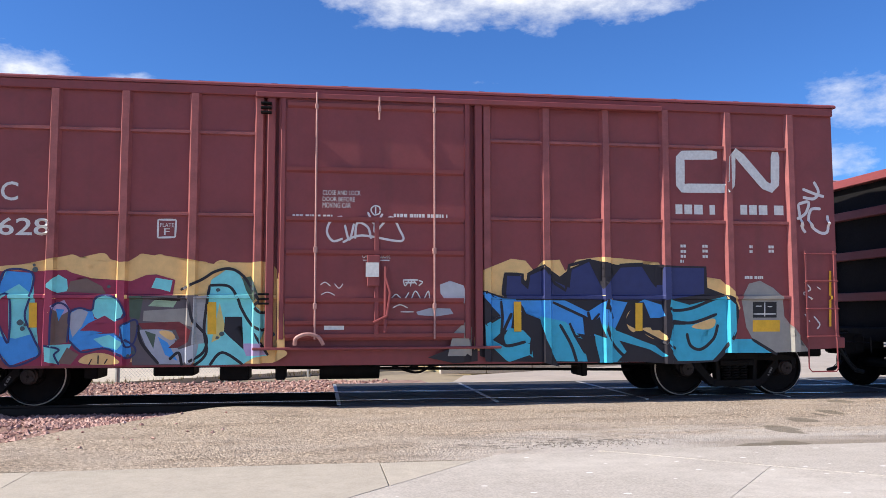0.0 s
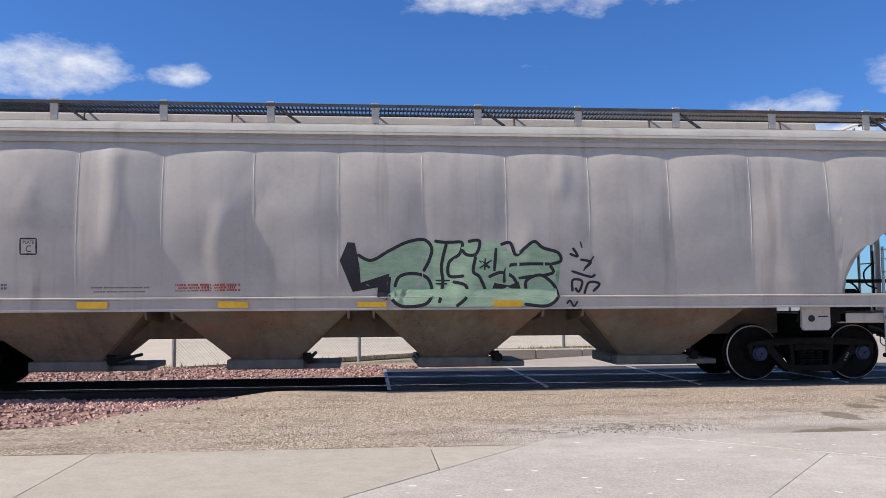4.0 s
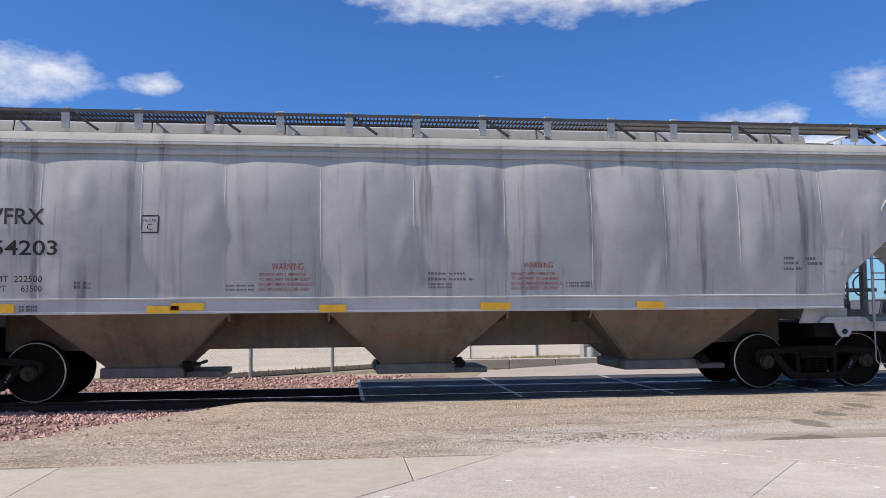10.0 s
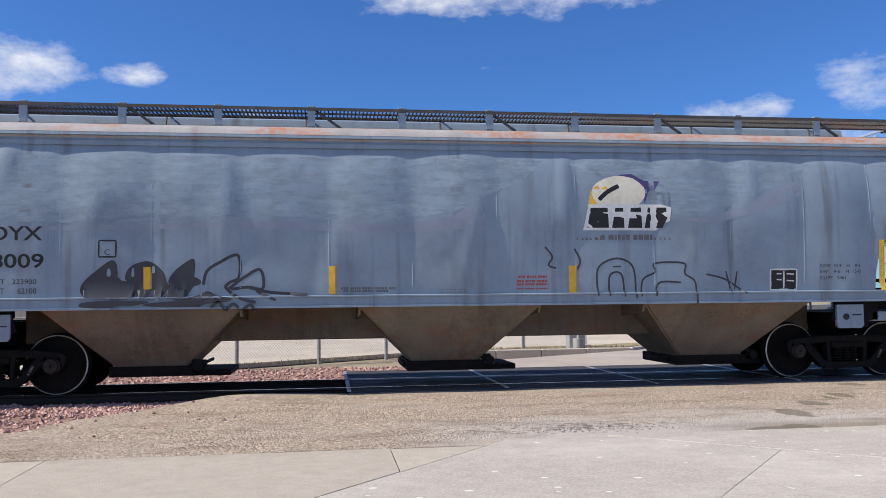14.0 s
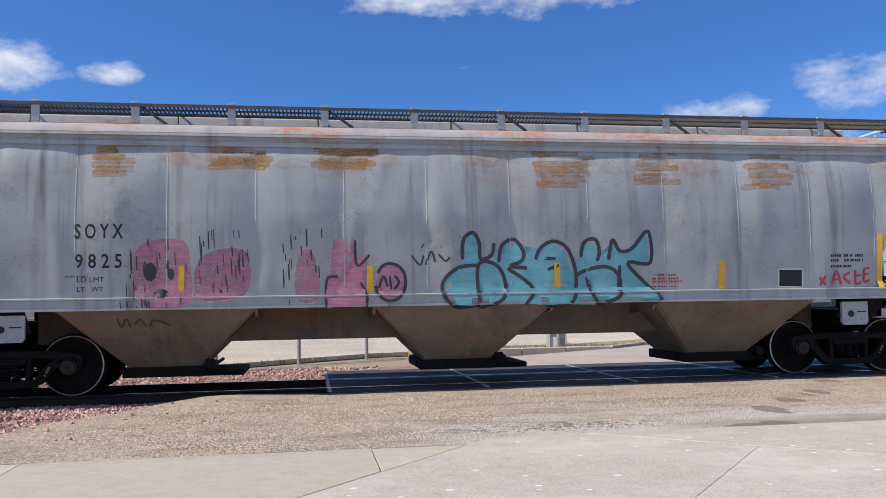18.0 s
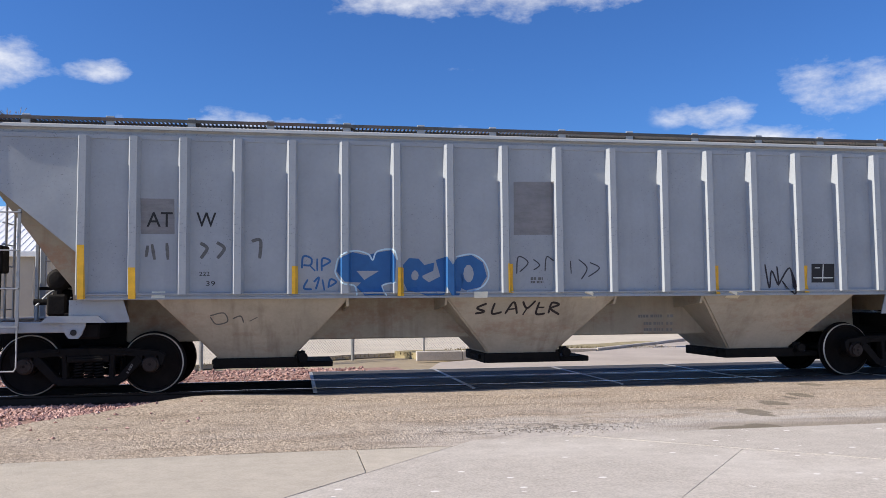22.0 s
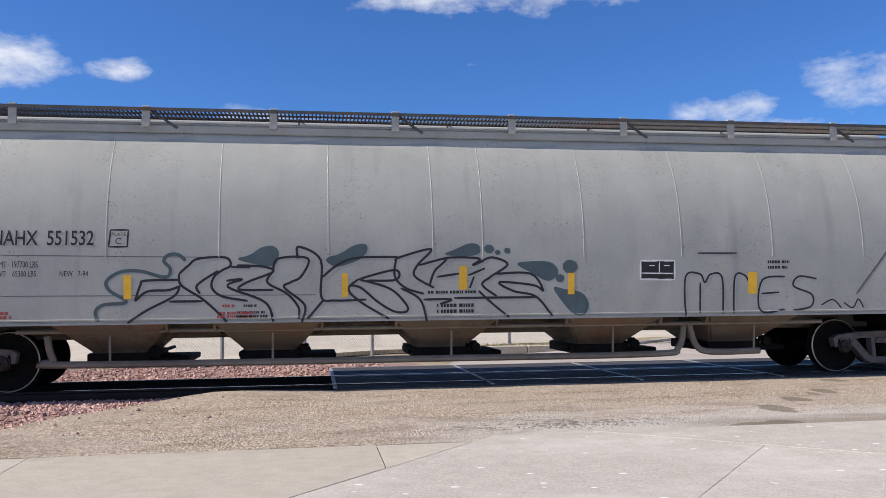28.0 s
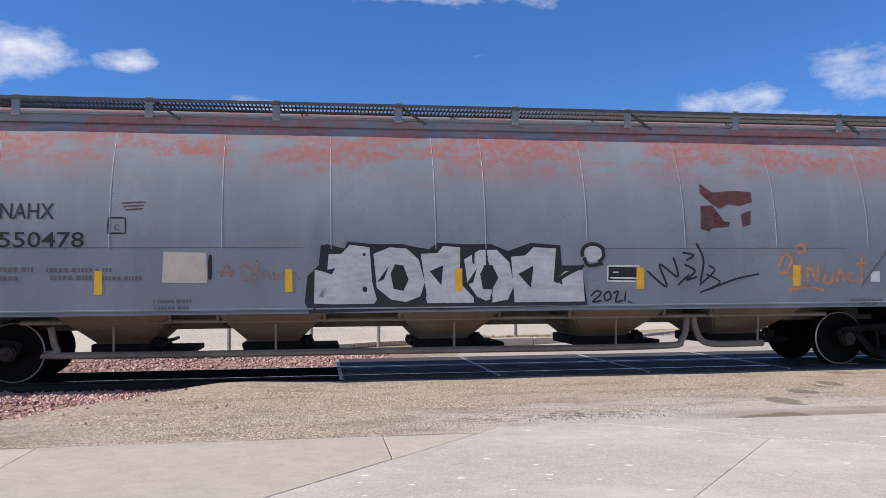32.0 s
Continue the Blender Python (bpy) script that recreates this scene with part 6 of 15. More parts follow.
add_hopper("tan", "long dirty brown-grey covered hopper speckled with rust", mat=M_TAN, roof_mat=M_TAN, sill_mat=steel("sill_brown", (0.22, 0.18, 0.145), streak=0.5, grime=0.5, rust=0.3), half=9.70, sill_end=8.45, top=3.82, sill_top=1.44, sill_bot=1.19, sill_y=1.61, seams=[-9.7, -8.44, -7.09, -5.8, -4.48, -3.21, -1.96, -0.67, 0.65, 1.94, 3.19, 4.48, 5.80, 7.09, 8.44, 9.7],
           bottom=kneed_bottom(9.7, 8.45, 2.85, 2.15, 1.19, 1.44, 0.5), kneed=True, bulkhead=False, bays=[-5.5, -1.68, 1.90, 5.46], bay_top=1.65, bay_bot=0.62, bay_z=0.46, bay_mat=M_BAY_DARK, gate_mat=M_GATE, posts=13, dent=0.05, seed=14, sill_full=True, ladder_top=2.2)
# two long cars with rounded sides and pneumatic outlets
M_N532 = steel("cream_grey", (0.332, 0.33, 0.302), speck=0.4, streak=0.3, grime=0.14, grime_col=(0.20, 0.20, 0.19))
M_N478 = steel("slate_grey_rusty", (0.185, 0.205, 0.232), streak=0.35, grime=0.6, grime_col=(0.29, 0.31, 0.34), speck=0.3, rust=0.85, rust_col=(0.36, 0.125, 0.105), rust_z=(2.95, 3.5), rust_at=0.44)
# a paler grey-brown than the other side frames
M_TRUCKPALE = mat("truck_pale", (0.13, 0.115, 0.115), 0.8, 0, 0.25, 4, grime=0.5, grime_col=(0.06, 0.045, 0.04), spec=0.2)
for key, label, mm in (("n532", "long cream-grey round-sided hopper with black outline letters", M_N532), ("n478", "slate grey round-sided hopper with rust and silver block letters", M_N478)):
    car, P = add_hopper(key, label, mat=mm, half=9.15, body_half=8.62, sill_end=8.3, top=4.00, roof_rise=0.3, plate_chord=True, truck_mat=M_TRUCKPALE if key == "n532" else None, sill_top=1.10, sill_bot=1.02, sill_y=1.60, eave=0.97, profile=round_side,
                        seams=[-8.62, -6.9, -5.28, -3.67, -2.05, -0.44, 0.35, 2.0, 3.65, 5.25, 6.9, 8.62], bottom=lambda x: 1.02, bays=[-5.25, -2.95, -0.2, 2.55, 4.95], bay_top=0.85, bay_bot=0.42, bay_z=0.58,
                        bay_mat=M_BAY_DARK, gate_mat=M_FRAME, posts=10, dent=0.010, bulge=0.0, seed=20 + len(K), bulkhead=False, board_z=4.36, seam_low=2.0, ladder_top=3.9, light_struts=True)
    bm = bmesh.new()
    rod(bm, (-6.6, -1.25, 0.92), (6.3, -1.25, 0.90), 0.035, 8)
    tube(bm, curve([(-6.2, -1.15, 0.85), (-6.1, -1.15, 0.5), (-5.8, -1.15, 0.42), (0, -1.15, 0.40), (3.3, -1.15, 0.40), (3.75, -1.15, 0.5), (3.85, -1.15, 0.88)], 5), 0.055, 8)
    tube(bm, curve([(3.95, -1.15, 0.88), (4.05, -1.15, 0.55), (4.3, -1.15, 0.42), (5.2, -1.15, 0.42)], 5), 0.055, 8)
    for x in (-5.4, -3.0, -0.2, 2.5, 5.0):
        rod(bm, (x + 0.1, -1.15, 0.40), (x + 0.1, -1.2, 1.02), 0.02, 6)
    part("outlet_pipe", bm, mat("pipe_dirty", (0.24, 0.21, 0.18), 0.6, 0.2, 0.2, 3, grime=0.6), car)
# boxcar and the dark open car ahead of it
K["box"] = boxcar(place_of("box"), reach_of("box"))
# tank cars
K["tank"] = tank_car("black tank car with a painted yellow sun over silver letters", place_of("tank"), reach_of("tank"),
                     dict(half=8.05, radius=1.565, centre=2.505, mat=M_BLACKCAR, upper_mat=M_TANKUPPER, head=0.5, seams=[-7.16, -5.91, -4.55, -3.1, -1.75, -0.45, 1.5, 2.9, 4.2, 5.6, 6.9], drop=0.17, deck=(-1.10, 1.18), ladder=0.66, valve=1.6, box=-3.6, cap=M_CAP, gear=M_IRON))
M_TANKGREY = steel("tank_slate", (0.066, 0.074, 0.088), streak=0.35, grime=0.2, grime_col=(0.05, 0.05, 0.055))
K["ctk"] = tank_car("slate grey tank car with a dark stain below its dome", place_of("ctk"), reach_of("ctk"),
                    dict(half=7.95, radius=1.45, centre=2.41, mat=M_TANKGREY, seams=[-6.57, -5.38, -4.09, -2.79, -1.46, -0.21, 2.19, 3.59, 4.93, 6.3], drop=0.09, deck=(-0.55, 1.30), ladder=0.65, valve=-1.1, box=3.0, cap=M_CAP2, gear=M_IRON, grey=True))


def open_car(place, reach):
    car = thing("open_hopper", "dark maroon open-topped car with black ribs and ladder", "freight car", "freight cars of the train")
    CARS.append((car, place))
    L, m = 7.4, M_MAROON
    # body in black iron: shade between the maroon posts put into its colour
    bm = bmesh.new()
    prism(bm, [(-L, 1.1), (-L, 4.05), (L, 4.05), (L, 1.1)], -1.40, 1.40)
    part("body", bm, M_IRON, car)
    bm = bmesh.new()
    box(bm, -L - 0.08, L + 0.08, -1.58, -1.44, 4.0, 4.16, 0.02)
    box(bm, -L - 0.08, L + 0.08, 1.44, 1.58, 4.0, 4.16, 0.02)
    part("top_rail", bm, M_MAROON_WORN, car)
    for i in range(9):
        shared("side_post", "open_post", lambda b: box(b, -0.10, 0.10, -0.20, 0.0, 1.1, 4.0, 0.012), m, car, pose(-L + 0.1 + i * (2 * L - 0.2) / 8, -1.40, 0))
    for z in (1.2, 1.9, 2.6, 3.3):
        shared("side_belt", "open_belt", lambda b: box(b, -L, L, -0.12, 0.0, -0.05, 0.05, 0.01), M_IRON, car, pose(0, -1.40, z))
    for e in (-1, 1):
        for i in (0, 6):
            shared("end_stiffener", "open_end_post", lambda b: box(b, -0.10, 0.10, -0.07, 0.07, 1.1, 4.0, 0.01), m, car, pose(e * (L + 0.04), -1.35 + 0.45 * i, 0))
        for z in (1.7, 2.5, 3.3, 3.95):
            shared("end_belt", "open_end_belt", lambda b: box(b, -0.12, 0.12, -1.45, 1.45, -0.08, 0.08, 0.01), m, car, pose(e * (L + 0.04), 0, z))
        bm = bmesh.new()
        box(bm, min(e * 5.2, e * 7.6), max(e * 5.2, e * 7.6), -1.46, 1.46, 0.85, 1.12, 0.02)
        part("end_platform", bm, M_IRON, car)
        bm = bmesh.new()
        for y in (-1.4, 0.0, 1.4):
            box(bm, e * 7.32 - 0.06, e * 7.32 + 0.06, y - 0.06, y + 0.06, 1.1, 2.4, 0.01)
        part("end_post", bm, M_IRON, car)
        ladder(car, *sorted((e * 7.40, e * 6.95)), -1.58, 1.0, 4.0, 8, M_IRON, 0.02, foot=0.45)
        couplers(car, e * 7.55, e)
        truck(car, e * reach, M_CAP2)
    return car


open_car(place_of("open"), reach_of("open"))
# ---- painted and stencilled marks ----
PALETTE = dict(ochre=(0.62, 0.40, 0.16), crimson=(0.22, 0.025, 0.06), aqua=(0.16, 0.52, 0.54), blue=(0.04, 0.24, 0.58), cyan=(0.035, 0.33, 0.47), navy=(0.022, 0.03, 0.11), black=(0.014, 0.012, 0.018), lilac=(0.36, 0.28, 0.44),
               purple=(0.17, 0.09, 0.28), brown=(0.14, 0.09, 0.075), dkgreen=(0.055, 0.085, 0.06), dkgrey=(0.09, 0.075, 0.085), greyblue=(0.30, 0.32, 0.37), grey=(0.24, 0.23, 0.21), silver=(0.55, 0.52, 0.52), oxblood=(0.17, 0.03, 0.035),
               oxfaded=(0.30, 0.17, 0.14), mint=(0.30, 0.42, 0.28), redtag=(0.40, 0.06, 0.07), orange=(0.55, 0.15, 0.07), orange2=(0.52, 0.23, 0.10), charcoal=(0.035, 0.036, 0.045), silvergrey=(0.32, 0.33, 0.35), pink=(0.46, 0.18, 0.27),
               teal=(0.13, 0.34, 0.39), rust=(0.36, 0.19, 0.07), royal=(0.02, 0.095, 0.25), paleblue=(0.42, 0.55, 0.66), greypatch=(0.20, 0.195, 0.20), cream=(0.66, 0.58, 0.46), khaki=(0.50, 0.42, 0.15), sun=(0.70, 0.46, 0.03),
               lightpink=(0.52, 0.36, 0.34), iceblue=(0.46, 0.53, 0.63), slate=(0.05, 0.075, 0.085), acid=(0.50, 0.47, 0.13), stain=(0.014, 0.011, 0.012), silver2=(0.48, 0.48, 0.49), paletan=(0.42, 0.38, 0.31), rustdark=(0.09, 0.03, 0.028),
               ochre2=(0.62, 0.36, 0.06), violet=(0.06, 0.045, 0.14), bluegrey2=(0.20, 0.23, 0.29), swoosh=(0.24, 0.305, 0.37), pinkworn=(0.44, 0.17, 0.25))
WORN = dict(swoosh=0.45, pinkworn=0.62, rust=0.78, pink=0.5, lightpink=0.5, oxfaded=0.55, oxblood=0.3, redtag=0.35, silver2=0.3, silvergrey=0.35, greypatch=0.25, teal=0.25, orange=0.4, orange2=0.5, acid=0.3, mint=0.3, rustdark=0.4, stain=0.35)
M_G = {k: mat("spray_" + k, tuple(min(0.8, v * 1.3) for v in c), 0.5, 0, 0.10, 6, grime=0.12, worn=WORN.get(k, 0.0)) for k, c in PALETTE.items()}
# boxcar: lettering, emblem, two large painted pieces
text(*K["box"], 'DW', -6.57, -6.00, 3.05, 3.33, M_WHITE, 0.01)
text(*K["box"], 'C', -5.53, -5.29, 3.04, 3.32, M_WHITE, 0.01)
text(*K["box"], '409', -6.73, -6.00, 2.52, 2.80, M_WHITE, 0.012)
text(*K["box"], '628', -5.55, -4.83, 2.53, 2.79, M_WHITE, 0.012)
text(*K["box"], 'LD LMT 215800', -6.76, -6.00, 1.90, 2.00, M_WHITE, 0.0)
text(*K["box"], 'LT   WT   70200', -6.77, -6.00, 1.76, 1.85, M_WHITE, 0.0)
small_print(*K["box"], [(-6.71, -6.11, 1.02, 0.045)], M_WHITE)
strokes(*K["box"], [[(-3.31, 2.79), (-3.05, 2.79)], [(-3.05, 2.79), (-3.06, 2.53)], [(-3.06, 2.53), (-3.31, 2.52)], [(-3.31, 2.52), (-3.31, 2.79)]], M_WHITE, 0.03, 0.009, "stencil_frame", False)
text(*K["box"], 'PLATE', -3.28, -3.08, 2.68, 2.74, M_WHITE, 0.0)
text(*K["box"], 'F', -3.22, -3.14, 2.56, 2.66, M_WHITE, 0.0)
patch(*K["box"], [(-6.73, 1.14), (-6.11, 1.13), (-6.11, 1.25), (-6.73, 1.25)], M_G["ochre"], 0.008, "painted_shape", soft=True)
text(*K["box"], 'CLOSE AND LOCK', -0.88, -0.30, 3.20, 3.27, M_WHITE, 0.0)
text(*K["box"], 'DOOR BEFORE', -0.88, -0.39, 3.10, 3.17, M_WHITE, 0.0)
text(*K["box"], 'MOVING CAR', -0.88, -0.45, 3.00, 3.08, M_WHITE, 0.0)
small_print(*K["box"], [(-1.33, -0.73, 2.84, 0.052), (0.21, 1.05, 2.87, 0.054)], M_WHITE)
text(*K["box"], 'OPEN', -0.27, -0.11, 2.23, 2.30, M_WHITE, 0.0)
text(*K["box"], 'CLOSE', -0.02, 0.16, 2.23, 2.31, M_WHITE, 0.0)
strokes(*K["box"], [[(0.00, 2.97), (-0.01, 2.93), (-0.04, 2.91), (-0.09, 2.90), (-0.12, 2.93), (-0.14, 2.97), (-0.13, 3.01), (-0.09, 3.04), (-0.05, 3.04), (-0.01, 3.02), (0.00, 2.98)]], M_WHITE, 0.02, 0.022, "painted_line", True)
strokes(*K["box"], [[(-0.07, 3.03), (-0.07, 2.92)]], M_WHITE, 0.03, 0.022, "painted_line", True)
strokes(*K["box"], [[(-0.26, 2.20), (-0.12, 2.20)], [(-0.01, 2.20), (0.15, 2.20)]], M_WHITE, 0.02, 0.022, "painted_line", True)
strokes(*K["box"], [[(-0.58, 2.87), (-0.75, 2.80), (-0.81, 2.63), (-0.72, 2.49), (-0.57, 2.53)], [(-0.54, 2.74), (-0.47, 2.51), (-0.40, 2.76)], [(-0.38, 2.53), (-0.35, 2.77), (-0.19, 2.71), (-0.14, 2.53)], [(-0.19, 2.94), (-0.08, 2.76), (0.04, 2.92)], [(-0.08, 2.76), (-0.07, 2.64), (0.16, 2.87), (0.30, 2.68), (0.32, 2.50), (-0.28, 2.58), (-0.57, 2.47)]], M_G["silver"], 0.035, 0.022, "sprayed_tag", True)
strokes(*K["box"], [[(-0.90, 1.82), (-0.83, 1.86), (-0.75, 1.80)], [(-0.69, 1.84), (-0.62, 1.77), (-0.56, 1.84)], [(-0.89, 1.67), (-0.79, 1.71), (-0.68, 1.66)], [(-0.89, 1.56), (-0.70, 1.58)]], M_G["silver"], 0.014, 0.022, "chalk_mark", True)
strokes(*K["box"], [[(0.36, 1.90), (0.39, 1.81), (0.45, 1.90)], [(0.47, 1.80), (0.50, 1.90), (0.57, 1.83)], [(0.60, 1.81), (0.66, 1.87), (0.60, 1.89)], [(0.17, 1.60), (0.25, 1.68), (0.36, 1.60), (0.45, 1.71)], [(0.48, 1.59), (0.55, 1.73), (0.64, 1.59)]], M_WHITE, 0.018, 0.022, "chalk_mark", True)
strokes(*K["box"], [[(0.68, 1.60), (0.75, 1.73), (0.77, 1.59)], [(0.20, 1.47), (0.31, 1.52), (0.43, 1.47)], [(0.32, 1.41), (0.52, 1.41)]], M_WHITE, 0.018, 0.022, "chalk_mark", True)
strokes(*K["box"], [[(0.36, 1.90), (0.59, 1.90)], [(0.39, 1.86), (0.56, 1.86)]], M_WHITE, 0.03, 0.022, "chalk_mark", True)
patch(*K["box"], [(0.93, 1.83), (1.09, 1.89), (1.30, 1.82), (1.34, 1.73), (1.14, 1.71), (1.36, 1.64), (1.34, 1.54), (1.05, 1.55), (0.94, 1.69)], M_G["greyblue"], 0.018, "painted_shape")
patch(*K["box"], [(0.56, 1.41), (0.78, 1.47), (1.09, 1.46), (1.14, 1.38), (0.87, 1.34), (0.59, 1.36)], M_G["greyblue"], 0.022, "painted_shape")
patch(*K["box"], [(-0.84, 1.14), (-0.54, 1.14), (-0.54, 1.25), (-0.84, 1.26)], M_WHITE, 0.022, "painted_shape")
strokes(*K["box"], [[(5.61, 4.01), (5.01, 3.99), (4.96, 3.94), (4.95, 3.50), (5.00, 3.44), (5.75, 3.45), (5.84, 3.53), (5.86, 3.95), (5.93, 4.05), (6.04, 3.97), (6.44, 3.52), (6.56, 3.47), (6.63, 3.55), (6.65, 4.09)]], M_WHITE, 0.155, 0.055, "emblem_band", False)
small_print(*K["box"], [(4.86, 5.55, 3.01, 0.159), (6.00, 6.77, 3.02, 0.161)], M_WHITE)
small_print(*K["box"], [(4.93, 5.05, 2.46, 0.046), (4.93, 5.05, 2.37, 0.047), (4.93, 5.02, 2.29, 0.047), (4.92, 4.98, 2.21, 0.046), (5.31, 5.42, 2.46, 0.046), (5.31, 5.42, 2.38, 0.046), (5.31, 5.42, 2.29, 0.046), (4.92, 5.09, 2.03, 0.055), (6.14, 6.20, 2.46, 0.047), (6.14, 6.20, 2.38, 0.048), (6.48, 6.59, 2.46, 0.047), (6.48, 6.59, 2.39, 0.047), (6.04, 6.38, 1.95, 0.046)], M_WHITE)
strokes(*K["box"], [[(7.13, 3.47), (7.39, 3.38), (7.52, 3.35)], [(7.34, 3.60), (7.42, 3.43), (7.33, 3.31), (7.13, 3.33)], [(7.04, 3.21), (7.09, 2.85), (7.16, 2.73)], [(7.04, 3.21), (7.23, 3.25), (7.17, 3.06), (7.01, 2.96)], [(7.45, 3.14), (7.27, 3.12), (7.23, 2.90), (7.41, 2.74), (7.56, 2.76), (7.57, 3.03)]], M_G["silver"], 0.05, 0.02, "sprayed_tag", True)
strokes(*K["box"], [[(7.11, 1.90), (7.21, 1.78), (7.08, 1.71), (7.22, 1.61)], [(7.33, 1.82), (7.39, 1.78)], [(7.09, 1.37), (7.17, 1.24)], [(7.25, 1.33), (7.35, 1.20), (7.30, 1.12)]], M_G["silver"], 0.025, 0.02, "sprayed_tag", True)
strokes(*K["box"], [[(-7.42, 1.96), (-7.43, 1.71), (-7.38, 1.62), (-7.32, 1.85), (-7.31, 1.66)], [(-7.27, 1.66), (-7.21, 1.89), (-7.16, 1.65)], [(-7.12, 1.85), (-7.14, 1.67)], [(-7.06, 1.89), (-7.09, 1.60)], [(-7.14, 1.83), (-6.98, 1.89)]], M_G["silver"], 0.05, 0.02, "sprayed_tag", True)
strokes(*K["box"], [[(-7.55, 3.50), (-7.46, 3.64), (-7.40, 3.50), (-7.52, 3.37), (-7.58, 3.50)], [(-7.40, 3.32), (-7.37, 3.50), (-7.31, 3.28)], [(-7.27, 3.23), (-7.27, 3.10), (-7.18, 3.23)], [(-7.22, 3.34), (-7.16, 3.14), (-7.07, 3.01), (-7.03, 3.10)], [(-7.18, 2.96), (-7.14, 2.82)]], M_G["silver"], 0.04, 0.02, "sprayed_tag", True)
patch(*K["box"], [(6.16, 1.31), (6.58, 1.31), (6.59, 1.57), (6.17, 1.57)], M_BLACK, 0.02, "painted_shape")
strokes(*K["box"], [[(6.16, 1.57), (6.60, 1.58)], [(6.60, 1.58), (6.59, 1.30)], [(6.59, 1.30), (6.15, 1.31)], [(6.15, 1.31), (6.16, 1.57)]], M_WHITE, 0.03, 0.009, "stencil_frame", False)
strokes(*K["box"], [[(6.38, 1.56), (6.37, 1.33)], [(6.17, 1.37), (6.57, 1.37)], [(6.22, 1.50), (6.32, 1.50)], [(6.43, 1.49), (6.51, 1.49)]], M_WHITE, 0.02, 0.03, "stencil_frame", False)
patch(*K["box"], [(6.15, 1.08), (6.63, 1.08), (6.64, 1.27), (6.16, 1.27)], M_YELLOW, 0.02, "notice_plate")
small_print(*K["box"], [(6.26, 6.54, 1.19, 0.038), (6.21, 6.58, 1.13, 0.038)], M_BLACK)
patch(*K["box"], [(-5.07, 1.19), (-4.96, 1.19), (-4.97, 1.55), (-5.08, 1.55)], M_YELLOW, 0.11, "reflector")
patch(*K["box"], [(-2.56, 1.08), (-2.43, 1.08), (-2.44, 1.56), (-2.57, 1.56)], M_YELLOW, 0.11, "reflector")
patch(*K["box"], [(2.12, 1.10), (2.24, 1.10), (2.24, 1.57), (2.12, 1.57)], M_YELLOW, 0.11, "reflector")
patch(*K["box"], [(4.12, 1.10), (4.24, 1.10), (4.25, 1.55), (4.13, 1.55)], M_YELLOW, 0.11, "reflector")
patch(*K["box"], [(7.51, 1.16), (7.55, 1.16), (7.59, 2.09), (7.55, 2.09)], M_YELLOW, 0.11, "reflector")
patch(*K["box"], [(-7.66, 1.21), (-7.53, 1.21), (-7.52, 2.11), (-7.64, 2.11)], M_YELLOW, 0.012, "reflector")
# boxcar: the many-coloured piece
patch(*K["box"], [(-6.29, 1.01), (-6.19, 1.04), (-6.04, 1.04), (-5.96, 1.22), (-6.08, 1.36), (-6.03, 1.42), (-5.90, 1.59), (-5.92, 1.79), (-5.84, 1.96), (-5.65, 1.96), (-5.54, 2.08), (-5.22, 2.10), (-5.04, 2.13), (-4.79, 2.11), (-4.62, 2.10), (-4.59, 2.23), (-4.50, 2.27), (-4.34, 2.18), (-4.25, 2.17), (-4.20, 2.27), (-4.04, 2.29), (-3.98, 2.18), (-3.86, 2.17), (-3.75, 2.08), (-3.62, 2.08), (-3.51, 2.13), (-3.60, 2.25), (-3.51, 2.29), (-3.42, 2.23), (-3.23, 2.29), (-3.16, 2.17), (-3.05, 2.13), (-2.83, 2.18), (-2.68, 2.13), (-2.60, 2.18), (-2.53, 2.09), (-2.42, 2.20), (-2.27, 2.18), (-2.20, 2.06), (-2.05, 2.13), (-1.93, 2.16), (-1.70, 2.18), (-1.56, 2.08), (-1.47, 1.88), (-1.50, 1.67), (-1.44, 1.42), (-1.43, 1.11), (-1.46, 0.86), (-1.35, 0.79), (-1.51, 0.69), (-1.66, 0.62), (-6.09, 0.75), (-6.23, 0.82)], M_G["ochre"], 0.0102, "painted_shape", soft=True)
patch(*K["box"], [(-6.11, 0.80), (-5.95, 0.89), (-5.81, 1.05), (-6.03, 1.25), (-6.08, 1.39), (-5.91, 1.32), (-5.95, 1.57), (-5.73, 1.64), (-5.53, 2.00), (-5.37, 2.02), (-4.94, 2.01), (-4.58, 2.03), (-4.51, 1.99), (-4.16, 1.89), (-4.02, 1.72), (-3.79, 1.82), (-3.67, 1.87), (-3.46, 1.96), (-3.06, 1.89), (-3.07, 1.64), (-3.48, 1.61), (-3.52, 1.20), (-3.67, 0.63), (-5.15, 0.64), (-5.57, 0.91), (-5.71, 0.78)], M_G["crimson"], 0.0124, "painted_shape")
patch(*K["box"], [(-5.95, 1.57), (-5.71, 1.57), (-5.53, 1.66), (-5.42, 2.01), (-5.05, 1.98), (-5.07, 1.65), (-5.13, 1.35), (-5.00, 1.04), (-4.92, 0.79), (-5.31, 0.64), (-5.55, 0.95), (-5.69, 0.78), (-5.92, 0.78), (-5.97, 0.85), (-5.72, 1.12), (-5.54, 1.25), (-5.70, 1.35), (-5.94, 1.41)], M_G["aqua"], 0.0146, "painted_shape")
patch(*K["box"], [(-5.49, 1.82), (-5.40, 2.01), (-5.05, 1.98), (-5.07, 1.69), (-5.23, 1.82), (-5.44, 1.69), (-5.58, 1.70)], M_G["blue"], 0.0168, "painted_shape")
patch(*K["box"], [(-5.49, 1.07), (-5.25, 1.03), (-5.02, 1.10), (-4.92, 0.79), (-5.31, 0.64), (-5.55, 0.95)], M_G["blue"], 0.019, "painted_shape")
